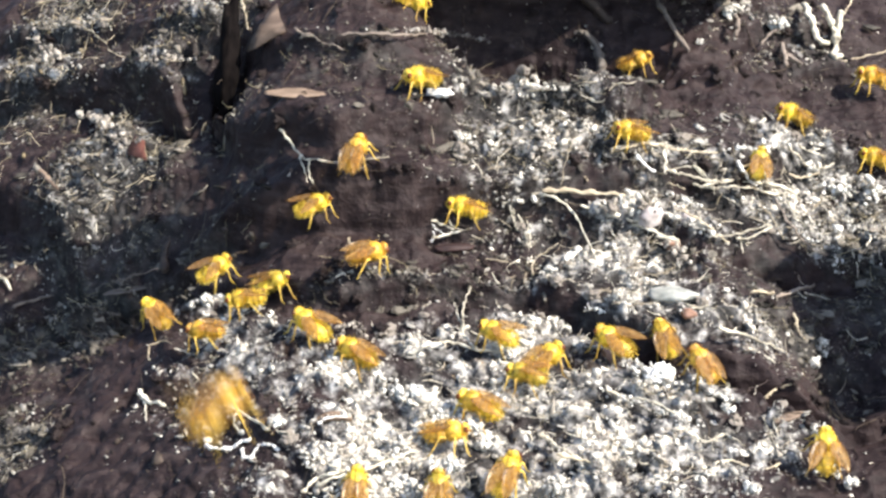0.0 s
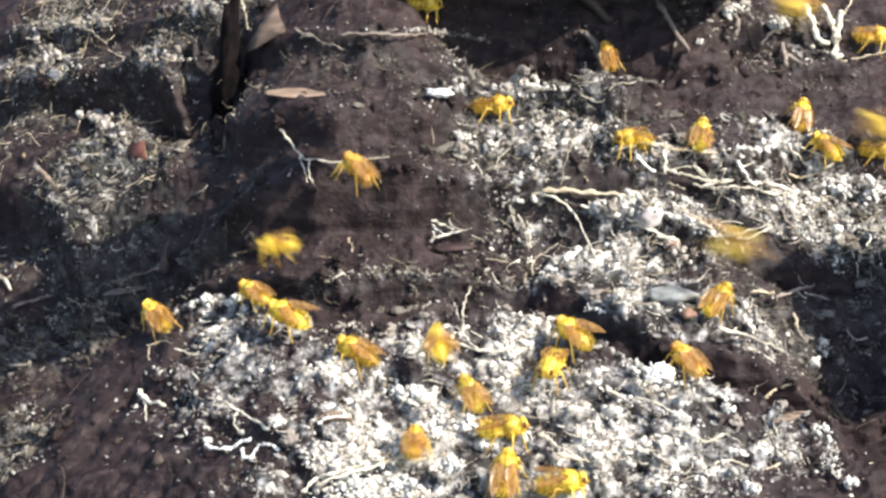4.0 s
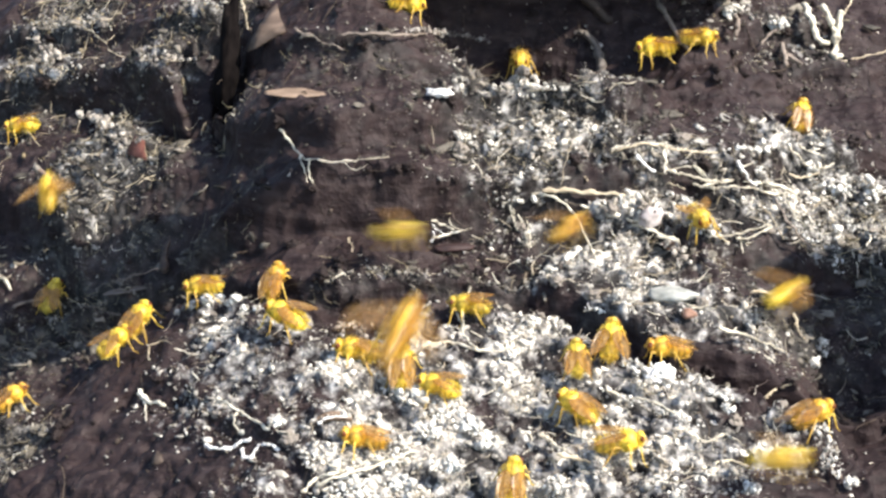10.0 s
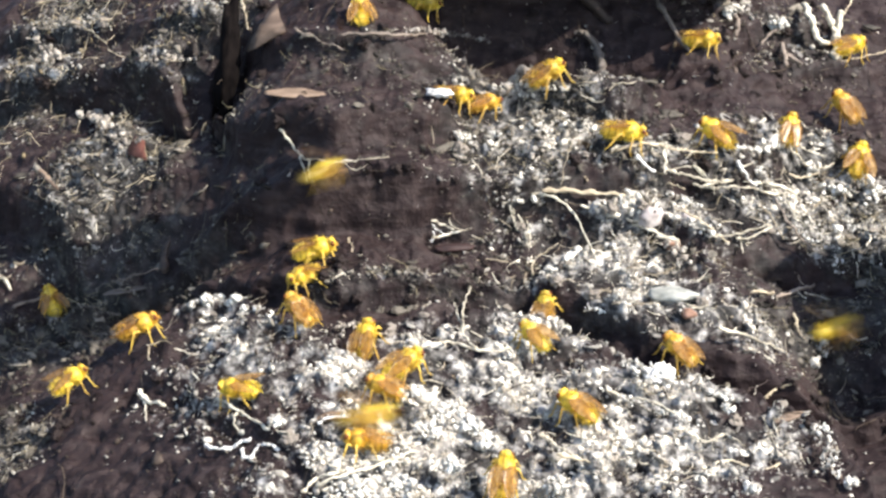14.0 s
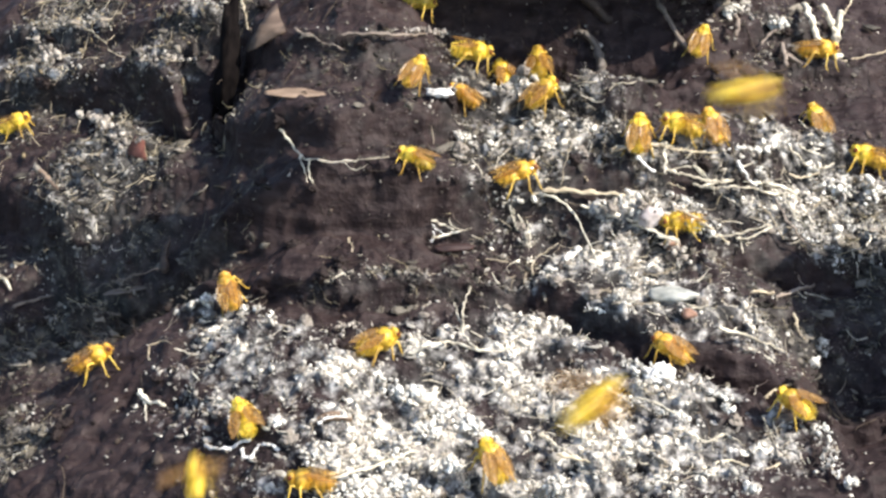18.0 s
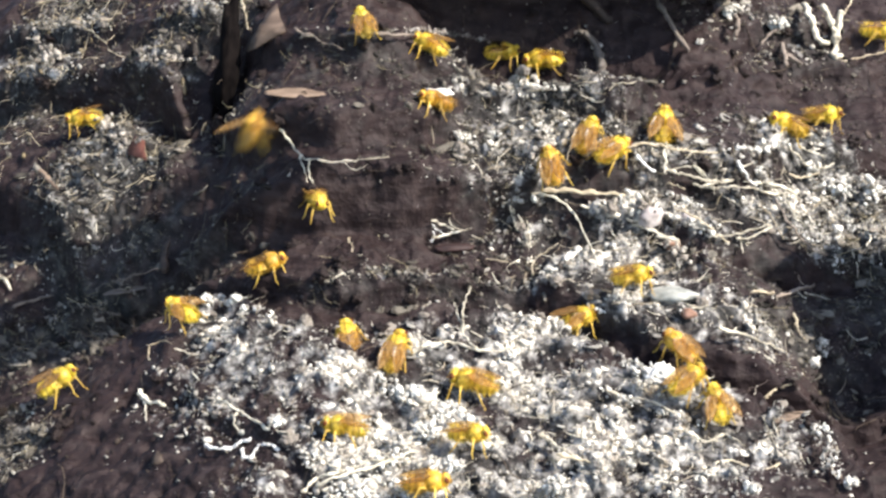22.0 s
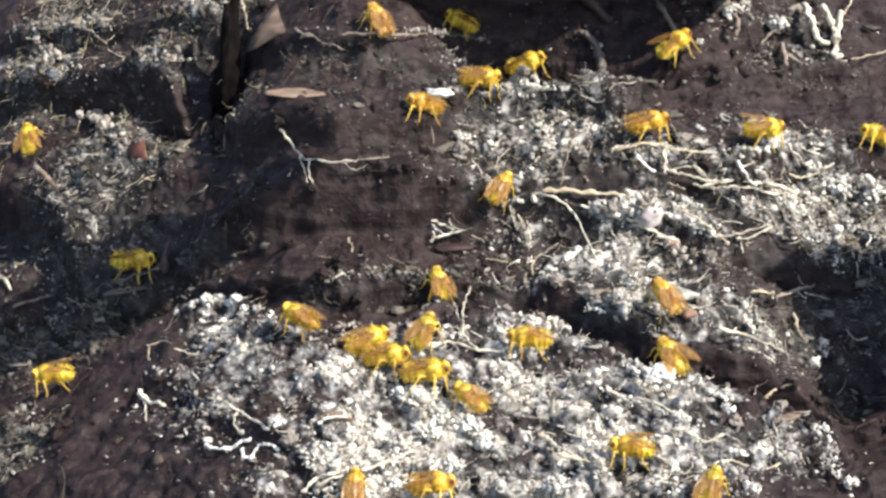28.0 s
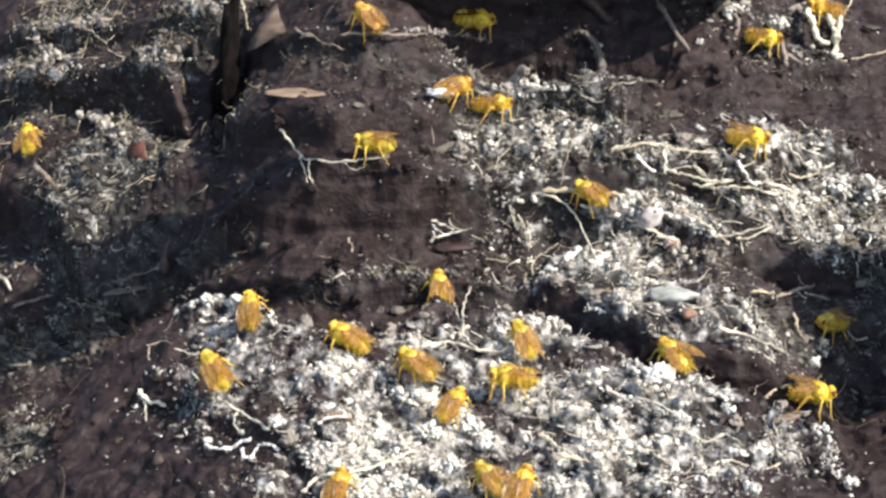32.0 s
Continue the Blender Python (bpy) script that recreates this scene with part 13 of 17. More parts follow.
    key_fly(2, 0.96, [(0, 0.6, -55.5, -15.9, 0, 0.02, -0.03), (0.28, 0.7, -55.5, -15.9, -1, 0.02, -0.03), (0.33, 0.5, -55.6, -16, -45, 0.02, -0.03), (0.38, 0.3, -55.7, -16.1, -90, 0.02, -0.03), (0.43, 0.2, -55.8, -16.1, -135, 0.02, -0.03), (0.48, 0.3, -55.9, -16.2, -179, 0.02, -0.03), (1, 0.1, -55.9, -16.2, -180, 0.02, -0.03), (1.56, 0.2, -55.9, -16.2, -185, 0.02, -0.03), (1.66, 0.1, -55.9, -16.2, -172, 0.02, -0.03), (1.76, 0.1, -55.9, -16.2, -161, 0.02, -0.06), (2, 0.1, -55.9, -16.2, -164, 0.02, -0.06), (2.26, -0.1, -55.9, -16.2, -157, 0.02, -0.06), (2.36, -0.7, -57.2, -16.1, -172, 0.02, -0.06), (2.46, -1.3, -58.6, -16, -178, 0.02, -0.03), (3, -1.5, -58.6, -16, -180, 0.02, -0.03), (3.81, -1.4, -58.6, -16, -173, 0.02, -0.03), (3.92, -3.5, -58.7, -16.1, -235, 0.02, -0.03), (4.03, -5.5, -58.7, -16.3, -289, 0.02, -0.03), (4.15, -7.4, -58.8, -16.4, -341, 0.02, -0.12), (6, -7.5, -58.8, -16.4, -344, 0.02, -0.12), (6.38, -7.4, -58.8, -16.4, -338, 0.02, -0.12), (6.48, -8.2, -58, -16.3, -344, 0.02, -0.12), (6.58, -9, -57.1, -16.2, -350, 0.02, -0.12), (7, -9, -57.1, -16.2, -344, 0.02, -0.12), (7.26, -8.8, -57.1, -16.2, -341, 0.02, -0.12), (7.36, -10.7, -55.8, -16.1, -310, 0.02, -0.12), (7.46, -12.2, -54.4, -15.9, -281, 0.04, -0.52), (8, -12.4, -54.4, -15.9, -276, 0.04, -0.52), (8.17, -12.3, -54.4, -15.9, -277, 0.04, -0.52), (8.34, -11.6, -57.4, -14.9, -318, 0.04, -0.52), (8.51, -10.7, -60.4, -13.9, -364, 0.02, -0.03), (8.95, -19.7, -60.4, -10.9, -360, 0.02, -0.03), (9, -10.7, -60.4, -13.9, -360, 0.02, -0.03), (9.05, -1.7, -60.4, -12.4, -360, 0.02, -0.03), (9.51, -10.6, -60.4, -13.9, -357, 0.02, -0.03), (9.56, -11.4, -59.5, -14.5, -405, 0.02, -0.03), (9.61, -12.2, -58.6, -15.1, -450, 0.02, -0.03), (9.66, -12.9, -57.7, -15.7, -495, 0.02, -0.03), (9.71, -13.7, -56.8, -16.3, -540, 0.06, -0.03), (10, -13.7, -56.8, -16.3, -540, 0.06, -0.03), (11, -14.2, -57.5, -16.5, -540, 0.07, -0.03), (11.39, -14.3, -57.5, -16.5, -540, 0.07, -0.03), (11.49, -13.7, -58.4, -16.4, -540, 0.07, -0.03), (11.59, -13, -59.2, -16.2, -536, 0.05, -0.03), (12, -13.2, -59.2, -16.2, -540, 0.05, -0.03), (12.25, -13.1, -59.2, -16.2, -536, 0.05, -0.03), (12.35, -13.2, -58.3, -16.4, -540, 0.05, -0.03), (12.45, -13.4, -57.4, -16.5, -535, 0.05, -0.03), (13, -13.3, -57.4, -16.5, -540, 0.05, -0.03), (14, -13.3, -57.4, -16.5, -540, 0.05, -0.03), (14.81, -13.2, -57.4, -16.5, -542, 0.05, -0.03), (14.98, -18.1, -64.2, -13.4, -540, 0.05, -0.03), (15.15, -22.8, -66.4, -19.5, -539, 0, -0.03), (17, -22.8, -66.4, -19.5, -540, 0, -0.03), (18, -22, -66.6, -19.5, -540, 0, -0.03), (19, -22, -66.6, -19.5, -540, 0, -0.03), (19.56, -22.1, -66.6, -19.5, -536, 0, -0.03), (19.62, -23.1, -67.7, -18.9, -590, 0, -0.03), (19.69, -24.3, -68.9, -18.2, -639, 0, -0.03), (19.76, -25.5, -70, -17.6, -693, 0, -0.2), (19.95, -33.1, -74.7, -16.1, -689, 0, -0.2), (20, -25.4, -70, -17.6, -689, 0, -0.2), (20.05, -17.7, -65.3, -14.6, -689, 0, -0.2), (20.45, -25.4, -70, -17.6, -693, 0, -0.2), (20.62, -14, -72.8, -10.7, -704, 0, -0.2), (20.79, -2.5, -67.6, -19.7, -720, 0.02, -0.03), (21, -2.7, -67.6, -19.7, -720, 0.02, -0.03), (22, -2.7, -67.5, -19.4, -720, 0.02, -0.03), (23, -2.7, -67.6, -19.7, -720, 0.02, -0.03), (24, -2.7, -67.5, -19.4, -720, 0.02, -0.03), (25, -2.7, -67.5, -19.4, -720, 0.02, -0.03), (26.46, -2.8, -67.5, -19.4, -720, 0.02, -0.03), (26.56, -2.2, -67.9, -19.4, -720, 0.02, -0.03), (26.66, -1.6, -68.3, -19.3, -717, 0.02, -0.03), (28, -1.8, -68.3, -19.3, -720, 0.02, -0.03), (29, -1.8, -68.3, -19.3, -720, 0.02, -0.03), (29.47, -1.7, -68.3, -19.3, -722, 0.02, -0.03), (29.54, -0.7, -68.2, -19.1, -665, 0.02, -0.03), (29.61, 0.4, -68.1, -18.9, -611, 0.02, -0.03), (29.67, 1.6, -68, -18.7, -558, 0.02, -0.12), (30, 1.5, -68, -18.7, -556, 0.02, -0.12), (30.36, 1.4, -68, -18.7, -552, 0.02, -0.12), (30.49, 24.3, -63.5, -11.4, -600, 0.02, -0.12), (30.61, 47, -56, -10, -644, 0.02, -0.12), (30.74, 69.8, -45.6, -14.6, -687, 0.02, -0.12), (30.86, 92.5, -32.1, -25.3, -736, 0, -0.05), (31, 92.6, -32.1, -25.3, -731, 0, -0.05), (32, 92.6, -32.1, -25.3, -731, 0, -0.05)])
    key_fly(1, 1.02, [(0, 30.4, -32.4, -8.5, 136, -0.01, -0.28), (0.55, 30.6, -32.4, -8.5, 135, -0.01, -0.28), (0.65, 28.2, -31.5, -8.3, 136, -0.01, -0.28), (0.75, 25.9, -30.6, -8.2, 141, -0, -0.28), (1, 26, -30.6, -8.2, 136, -0, -0.28), (1.54, 25.9, -30.6, -8.2, 133, -0, -0.28), (1.64, 24.2, -30, -7.6, 136, -0, -0.28), (1.74, 22.5, -29.3, -7.1, 131, -0, -0.28), (2, 22.5, -29.3, -7.1, 136, -0, -0.28), (3, 23.5, -29.3, -8.2, 136, -0, -0.28), (4.28, 23.3, -29.3, -8.2, 131, -0, -0.28), (4.38, 25.6, -31.2, -8.5, 142, -0, -0.28), (4.48, 27.9, -33.1, -8.8, 146, -0.01, -0.2), (6, 27.8, -33.1, -8.8, 149, -0.01, -0.2), (6.57, 28, -33.1, -8.8, 151, -0.01, -0.2), (6.67, 28.5, -34.5, -8.4, 149, -0.01, -0.2), (6.77, 29, -35.9, -8.1, 152, -0.03, -0.2), (7, 29.1, -35.9, -8.1, 149, -0.03, -0.2), (7.34, 29.3, -35.9, -8.1, 148, -0.03, -0.2), (7.44, 29.8, -33.9, -8.2, 119, -0.03, -0.2), (7.54, 30.5, -31.8, -8.3, 94, -0.01, -0.53), (8, 30.4, -31.8, -8.3, 90, -0.01, -0.53), (9, 29.9, -31.6, -7.8, 84, -0.01, -0.52), (10, 29.9, -31.6, -7.8, 84, -0.01, -0.52), (10.27, 29.7, -31.6, -7.8, 82, -0.01, -0.52), (10.44, 26, -29, -6.4, 93, -0.01, -0.52), (10.61, 22.3, -26.3, -5.1, 96, -0, -0.5), (11, 22.1, -26.3, -5.1, 102, -0, -0.5), (11.24, 22, -26.3, -5.1, 101, -0, -0.5), (11.41, 27.3, -24.1, 3.1, 106, -0, -0.5), (11.58, 32.7, -17, 1.5, 105, 0, -0.46), (11.95, 35.4, -25.5, 1.8, 109, 0, -0.46), (12, 32.5, -17, 1.5, 109, 0, -0.46), (12.05, 29.6, -8.5, 5.7, 109, 0, -0.46), (12.09, 32.3, -17, 1.5, 107, 0, -0.46), (12.34, 62.6, -19.6, 12.7, 84, 0, -0.46), (12.59, 92.8, -10.1, -0.2, 59, -0.06, -0.38), (13, 92.7, -10.1, -0.2, 59, -0.06, -0.38), (13.39, 92.7, -10.1, -0.2, 57, -0.06, -0.38), (13.5, 79.5, -6.7, 15.7, 85, -0.06, -0.38), (13.62, 66.3, 2, 20.9, 110, -0.06, -0.38), (13.73, 53.1, 16.1, 15.5, 130, 0.12, -0.28), (14, 53.1, 16.1, 15.5, 136, 0.12, -0.28), (15.87, 53.2, 16.1, 15.5, 130, 0.12, -0.28), (16.04, 49.5, 14.7, 16.6, 158, 0.12, -0.28), (16.21, 45.7, 13.2, 17.6, 184, 0.15, -0.03), (17, 45.8, 13.2, 17.6, 180, 0.15, -0.03), (18, 45.8, 13.2, 17.6, 180, 0.15, -0.03), (18.5, 45.9, 13.2, 17.6, 175, 0.15, -0.03), (18.6, 44.4, 15.7, 17.7, 138, 0.15, -0.03), (18.7, 43.2, 18.2, 17.8, 92, 0.08, -0.52), (19, 43, 18.2, 17.8, 96, 0.08, -0.52), (19.19, 43.1, 18.2, 17.8, 100, 0.08, -0.52), (19.36, 45.1, 15, 15.7, 138, 0.08, -0.52), (19.53, 47.1, 11.8, 13.6, 178, 0.2, -0.03), (20, 47.2, 11.8, 13.6, 180, 0.2, -0.03), (20.42, 47.1, 11.8, 13.6, 179, 0.2, -0.03), (20.54, 44.9, 12.1, 14.4, 125, 0.2, -0.03), (20.65, 42.6, 12.4, 15.2, 71, 0.2, -0.03), (20.76, 40.5, 12.7, 16, 11, -0.11, -0.12), (21, 40.3, 12.7, 16, 16, -0.11, -0.12), (21.58, 40.5, 12.7, 16, 23, -0.11, -0.12), (21.68, 41.6, 15, 16.7, 53, -0.11, -0.12), (21.78, 42.9, 17.3, 17.4, 86, 0.08, -0.53), (22, 43, 17.3, 17.4, 90, 0.08, -0.53), (22.31, 42.8, 17.3, 17.4, 96, 0.08, -0.53), (22.48, 47, 14.7, 14.5, 45, 0.08, -0.53), (22.65, 50.9, 12, 11.6, 5, 0.21, -0.03), (23, 50.9, 12, 11.6, 0, 0.21, -0.03), (23.33, 50.9, 12, 11.6, 6, 0.21, -0.03), (23.5, 56.9, 13.2, 18, 0, 0.21, -0.03), (23.67, 62.7, 19.4, 14.5, -4, 0.21, -0.03), (24, 62.9, 19.4, 14.5, 0, 0.21, -0.03), (24.47, 62.9, 19.4, 14.5, 4, 0.21, -0.03), (24.64, 63.8, 24.1, 15.4, 48, 0.21, -0.03), (24.81, 64.9, 28.8, 16.3, 100, 0.21, -0.52), (25, 64.7, 28.8, 16.3, 96, 0.21, -0.52), (26.46, 64.8, 28.8, 16.3, 96, 0.21, -0.52), (26.63, 63.8, 24.2, 15.7, 56, 0.21, -0.52), (26.8, 62.8, 19.7, 15, 14, 0.21, -0.12), (28, 62.9, 19.7, 15, 16, 0.21, -0.12), (28.57, 62.9, 19.7, 15, 10, 0.21, -0.12), (28.64, 62.9, 19.7, 14.9, 71, 0.21, -0.12), (28.7, 62.9, 19.7, 14.8, 125, 0.21, -0.12), (28.77, 63, 19.7, 14.7, 187, 0.21, -0.03), (29, 62.9, 19.7, 14.7, 180, 0.21, -0.03), (29.38, 62.9, 19.7, 14.7, 179, 0.21, -0.03), (29.55, 63.8, 24, 15, 135, 0.21, -0.03), (29.72, 64.8, 28.3, 15.3, 92, 0.21, -0.53), (30, 64.7, 28.3, 15.3, 90, 0.21, -0.53), (30.4, 64.9, 28.3, 15.3, 95, 0.21, -0.53), (30.5, 67.1, 28.9, 14.6, 53, 0.21, -0.53), (30.6, 69.6, 29.4, 13.8, 20, 0.26, -0.12), (31, 69.5, 29.4, 13.8, 16, 0.26, -0.12), (31.42, 69.3, 29.4, 13.8, 16, 0.26, -0.12), (31.59, 64.5, 20.6, 19.3, 8, 0.26, -0.12), (31.76, 59.5, 17.2, 13.8, -4, 0.21, -0.03), (32, 59.6, 17.2, 13.8, 0, 0.21, -0.03)])
    key_fly(0, 0.96, [(0, 41, -23.5, -10.6, 96, -0.21, -0.52), (0.58, 40.9, -23.5, -10.6, 100, -0.21, -0.52), (0.68, 40.5, -21.4, -7.3, 83, -0.21, -0.52), (0.78, 40.3, -19.3, -4, 70, 0.04, -0.46), (1, 40.1, -19.3, -4, 71, 0.04, -0.46), (1.21, 39.9, -19.3, -4, 73, 0.04, -0.46), (1.31, 42, -19.1, -4.1, 71, 0.04, -0.46), (1.41, 43.9, -18.8, -4.2, 69, 0.05, -0.46), (2, 43.8, -18.8, -4.2, 71, 0.05, -0.46), (2.37, 43.6, -18.8, -4.2, 73, 0.05, -0.46), (2.54, 47, -18.4, -4.9, 67, 0.05, -0.46), (2.71, 50.3, -18, -5.6, 67, 0.1, -0.41), (3, 50.2, -18, -5.6, 63, 0.1, -0.41), (4.41, 50.2, -18, -5.6, 56, 0.1, -0.41), (4.58, 57, -16, 0.3, 47, 0.1, -0.41), (4.75, 63.6, -8.1, -5.5, 30, 0.21, -0.2), (6, 63.7, -8.1, -5.5, 31, 0.21, -0.2), (6.16, 63.5, -8.1, -5.5, 38, 0.21, -0.2), (6.33, 70.8, -1.6, 6.9, 61, 0.21, -0.2), (6.5, 78, 14, 0.9, 91, 0.06, -0.53), (7, 77.9, 14, 0.9, 90, 0.06, -0.53), (7.41, 78.1, 14, 0.9, 92, 0.06, -0.53), (7.58, 79.8, 18.3, 9.5, 90, 0.06, -0.53), (7.75, 81.6, 27.6, 8.3, 88, 0.21, -0.53), (8, 81.6, 27.6, 8.3, 90, 0.21, -0.53), (8.52, 81.8, 27.6, 8.3, 85, 0.21, -0.53), (8.69, 84.8, 29.2, 8.4, 135, 0.21, -0.53), (8.86, 88.1, 30.9, 8.5, 182, 0.21, -0.03), (9, 87.9, 30.9, 8.5, 180, 0.21, -0.03), (9.27, 88, 30.9, 8.5, 177, 0.21, -0.03), (9.35, 81.6, 14.4, 14.1, 146, 0.21, -0.03), (9.44, 75.2, 0.9, 13.7, 112, 0.21, -0.03), (9.52, 68.9, -9.5, 7.3, 78, 0.21, -0.03), (9.61, 62.7, -17, -5.1, 45, 0.24, -0.28), (9.95, 56.1, -23.2, -4.1, 44, 0.24, -0.28), (10, 62.6, -17, -5.1, 44, 0.24, -0.28), (10.05, 69.1, -10.8, -1.6, 44, 0.24, -0.28), (10.36, 62.4, -17, -5.1, 50, 0.24, -0.28), (10.53, 68.2, -15.2, -4.3, 22, 0.24, -0.28), (10.7, 74, -8.5, -13.4, 4, 0.11, -0.03), (11, 73.8, -8.5, -13.4, 0, 0.11, -0.03), (11.32, 73.9, -8.5, -13.4, -5, 0.11, -0.03), (11.42, 73.7, -8.7, -12.2, 58, 0.11, -0.03), (11.52, 73.6, -8.8, -11, 115, 0.14, -0.41), (12, 73.6, -8.8, -11, 117, 0.14, -0.41), (12.32, 73.5, -8.8, -11, 111, 0.14, -0.41), (12.49, 65.2, -31.8, -0.4, 113, 0.14, -0.41), (12.66, 56.9, -42.8, -13.8, 105, 0.08, -0.46), (13, 56.9, -42.8, -13.8, 109, 0.08, -0.46), (13.2, 56.8, -42.8, -13.8, 104, 0.08, -0.46), (13.31, 62.4, -38.1, -3.2, 83, 0.08, -0.46), (13.43, 67.9, -28.1, -3.2, 57, 0.08, -0.46), (13.54, 73.2, -12.8, -13.9, 38, 0.21, -0.2), (13.95, 65.7, -17.5, -12.4, 31, 0.21, -0.2), (14, 73.4, -12.8, -13.9, 31, 0.21, -0.2), (14.05, 81.1, -8.1, -10.9, 31, 0.21, -0.2), (14.8, 73.6, -12.8, -13.9, 30, 0.21, -0.2), (14.88, 66.5, -13.8, -1.9, 68, 0.21, -0.2), (14.97, 59.6, -12.2, 4.8, 106, 0.21, -0.2), (15.05, 52.7, -8, 6.3, 143, 0.21, -0.2), (15.14, 45.6, -1.1, 2.6, 179, -0.11, -0.03), (17, 45.8, -1.1, 2.6, 180, -0.11, -0.03), (18, 45.8, -1.1, 2.6, 180, -0.11, -0.03), (18.15, 45.8, -1.1, 2.6, 173, -0.11, -0.03), (18.27, 45.7, -12, 7.2, 144, -0.11, -0.03), (18.38, 45.5, -19.4, 4.8, 107, -0.11, -0.03), (18.49, 45.3, -23.4, -4.5, 74, -0.21, -0.46), (19, 45.4, -23.4, -4.5, 71, -0.21, -0.46), (19.47, 45.2, -23.4, -4.5, 70, -0.21, -0.46), (19.64, 53.2, -38.6, 2.6, 44, -0.21, -0.46), (19.81, 61.3, -44.6, -8.8, 14, 0.07, -0.12), (19.95, 33.2, -149.1, 32.9, 16, 0.07, -0.12), (20, 41.8, -146.6, 35.2, 16, 0.07, -0.12), (20.05, 50.4, -144.1, 37.5, 16, 0.07, -0.12), (20.18, 61, -44.6, -8.8, 21, 0.07, -0.12), (20.35, 53.5, -44.9, -3.7, 44, 0.07, -0.12), (20.52, 45.7, -39.6, -9.8, 73, 0.04, -0.46), (21, 45.8, -39.6, -9.8, 71, 0.04, -0.46), (21.58, 45.9, -39.6, -9.8, 67, 0.04, -0.46), (21.68, 44.1, -41.5, -10.3, 57, 0.04, -0.46), (21.78, 42.4, -43.5, -10.8, 41, 0.02, -0.28), (22, 42.4, -43.5, -10.8, 44, 0.02, -0.28), (22.32, 42.5, -43.5, -10.8, 51, 0.02, -0.28), (22.49, 40.9, -36.9, -3.6, 70, 0.02, -0.28), (22.66, 39.5, -23.1, -10.8, 96, -0.21, -0.52), (23, 39.4, -23.1, -10.8, 96, -0.21, -0.52), (23.45, 39.4, -23.1, -10.8, 92, -0.21, -0.52), (23.62, 36, -20.6, -1.6, 93, -0.21, -0.52), (23.79, 32.7, -14.2, -0.3, 87, 0, -0.53), (24, 32.6, -14.2, -0.3, 90, 0, -0.53), (24.21, 32.5, -14.2, -0.3, 90, 0, -0.53), (24.38, 30.5, -9.1, 7.4, 100, 0, -0.53), (24.55, 28.1, 1.7, 3.5, 107, 0, -0.46), (25, 28.3, 1.7, 3.5, 109, 0, -0.46), (26.88, 28.3, 1.7, 3.5, 107, 0, -0.46), (27, 23.9, -15.1, 10.3, 133, 0, -0.46), (27.11, 19.6, -26.5, 6.4, 156, 0, -0.46), (27.22, 15.2, -32.6, -8.2, 183, 0, -0.03), (28, 15.2, -32.6, -8.2, 180, 0, -0.03), (28.4, 15.2, -32.6, -8.2, 181, 0, -0.03), (28.47, 15.1, -31.7, -7.9, 138, 0, -0.03), (28.53, 14.9, -30.7, -7.7, 96, 0, -0.03), (28.6, 14.7, -29.8, -7.4, 57, 0, -0.35), (29, 14.8, -29.8, -7.4, 54, 0, -0.35), (29.37, 14.9, -29.8, -7.4, 52, 0, -0.35), (29.47, 14.6, -30.6, -7.7, 86, 0, -0.35), (29.57, 14.4, -31.4, -7.9, 112, 0, -0.41), (30, 14.3, -31.4, -7.9, 117, 0, -0.41), (31, 14.3, -31.4, -7.9, 117, 0, -0.41), (32, 14.3, -31.4, -7.9, 109, 0, -0.46)])
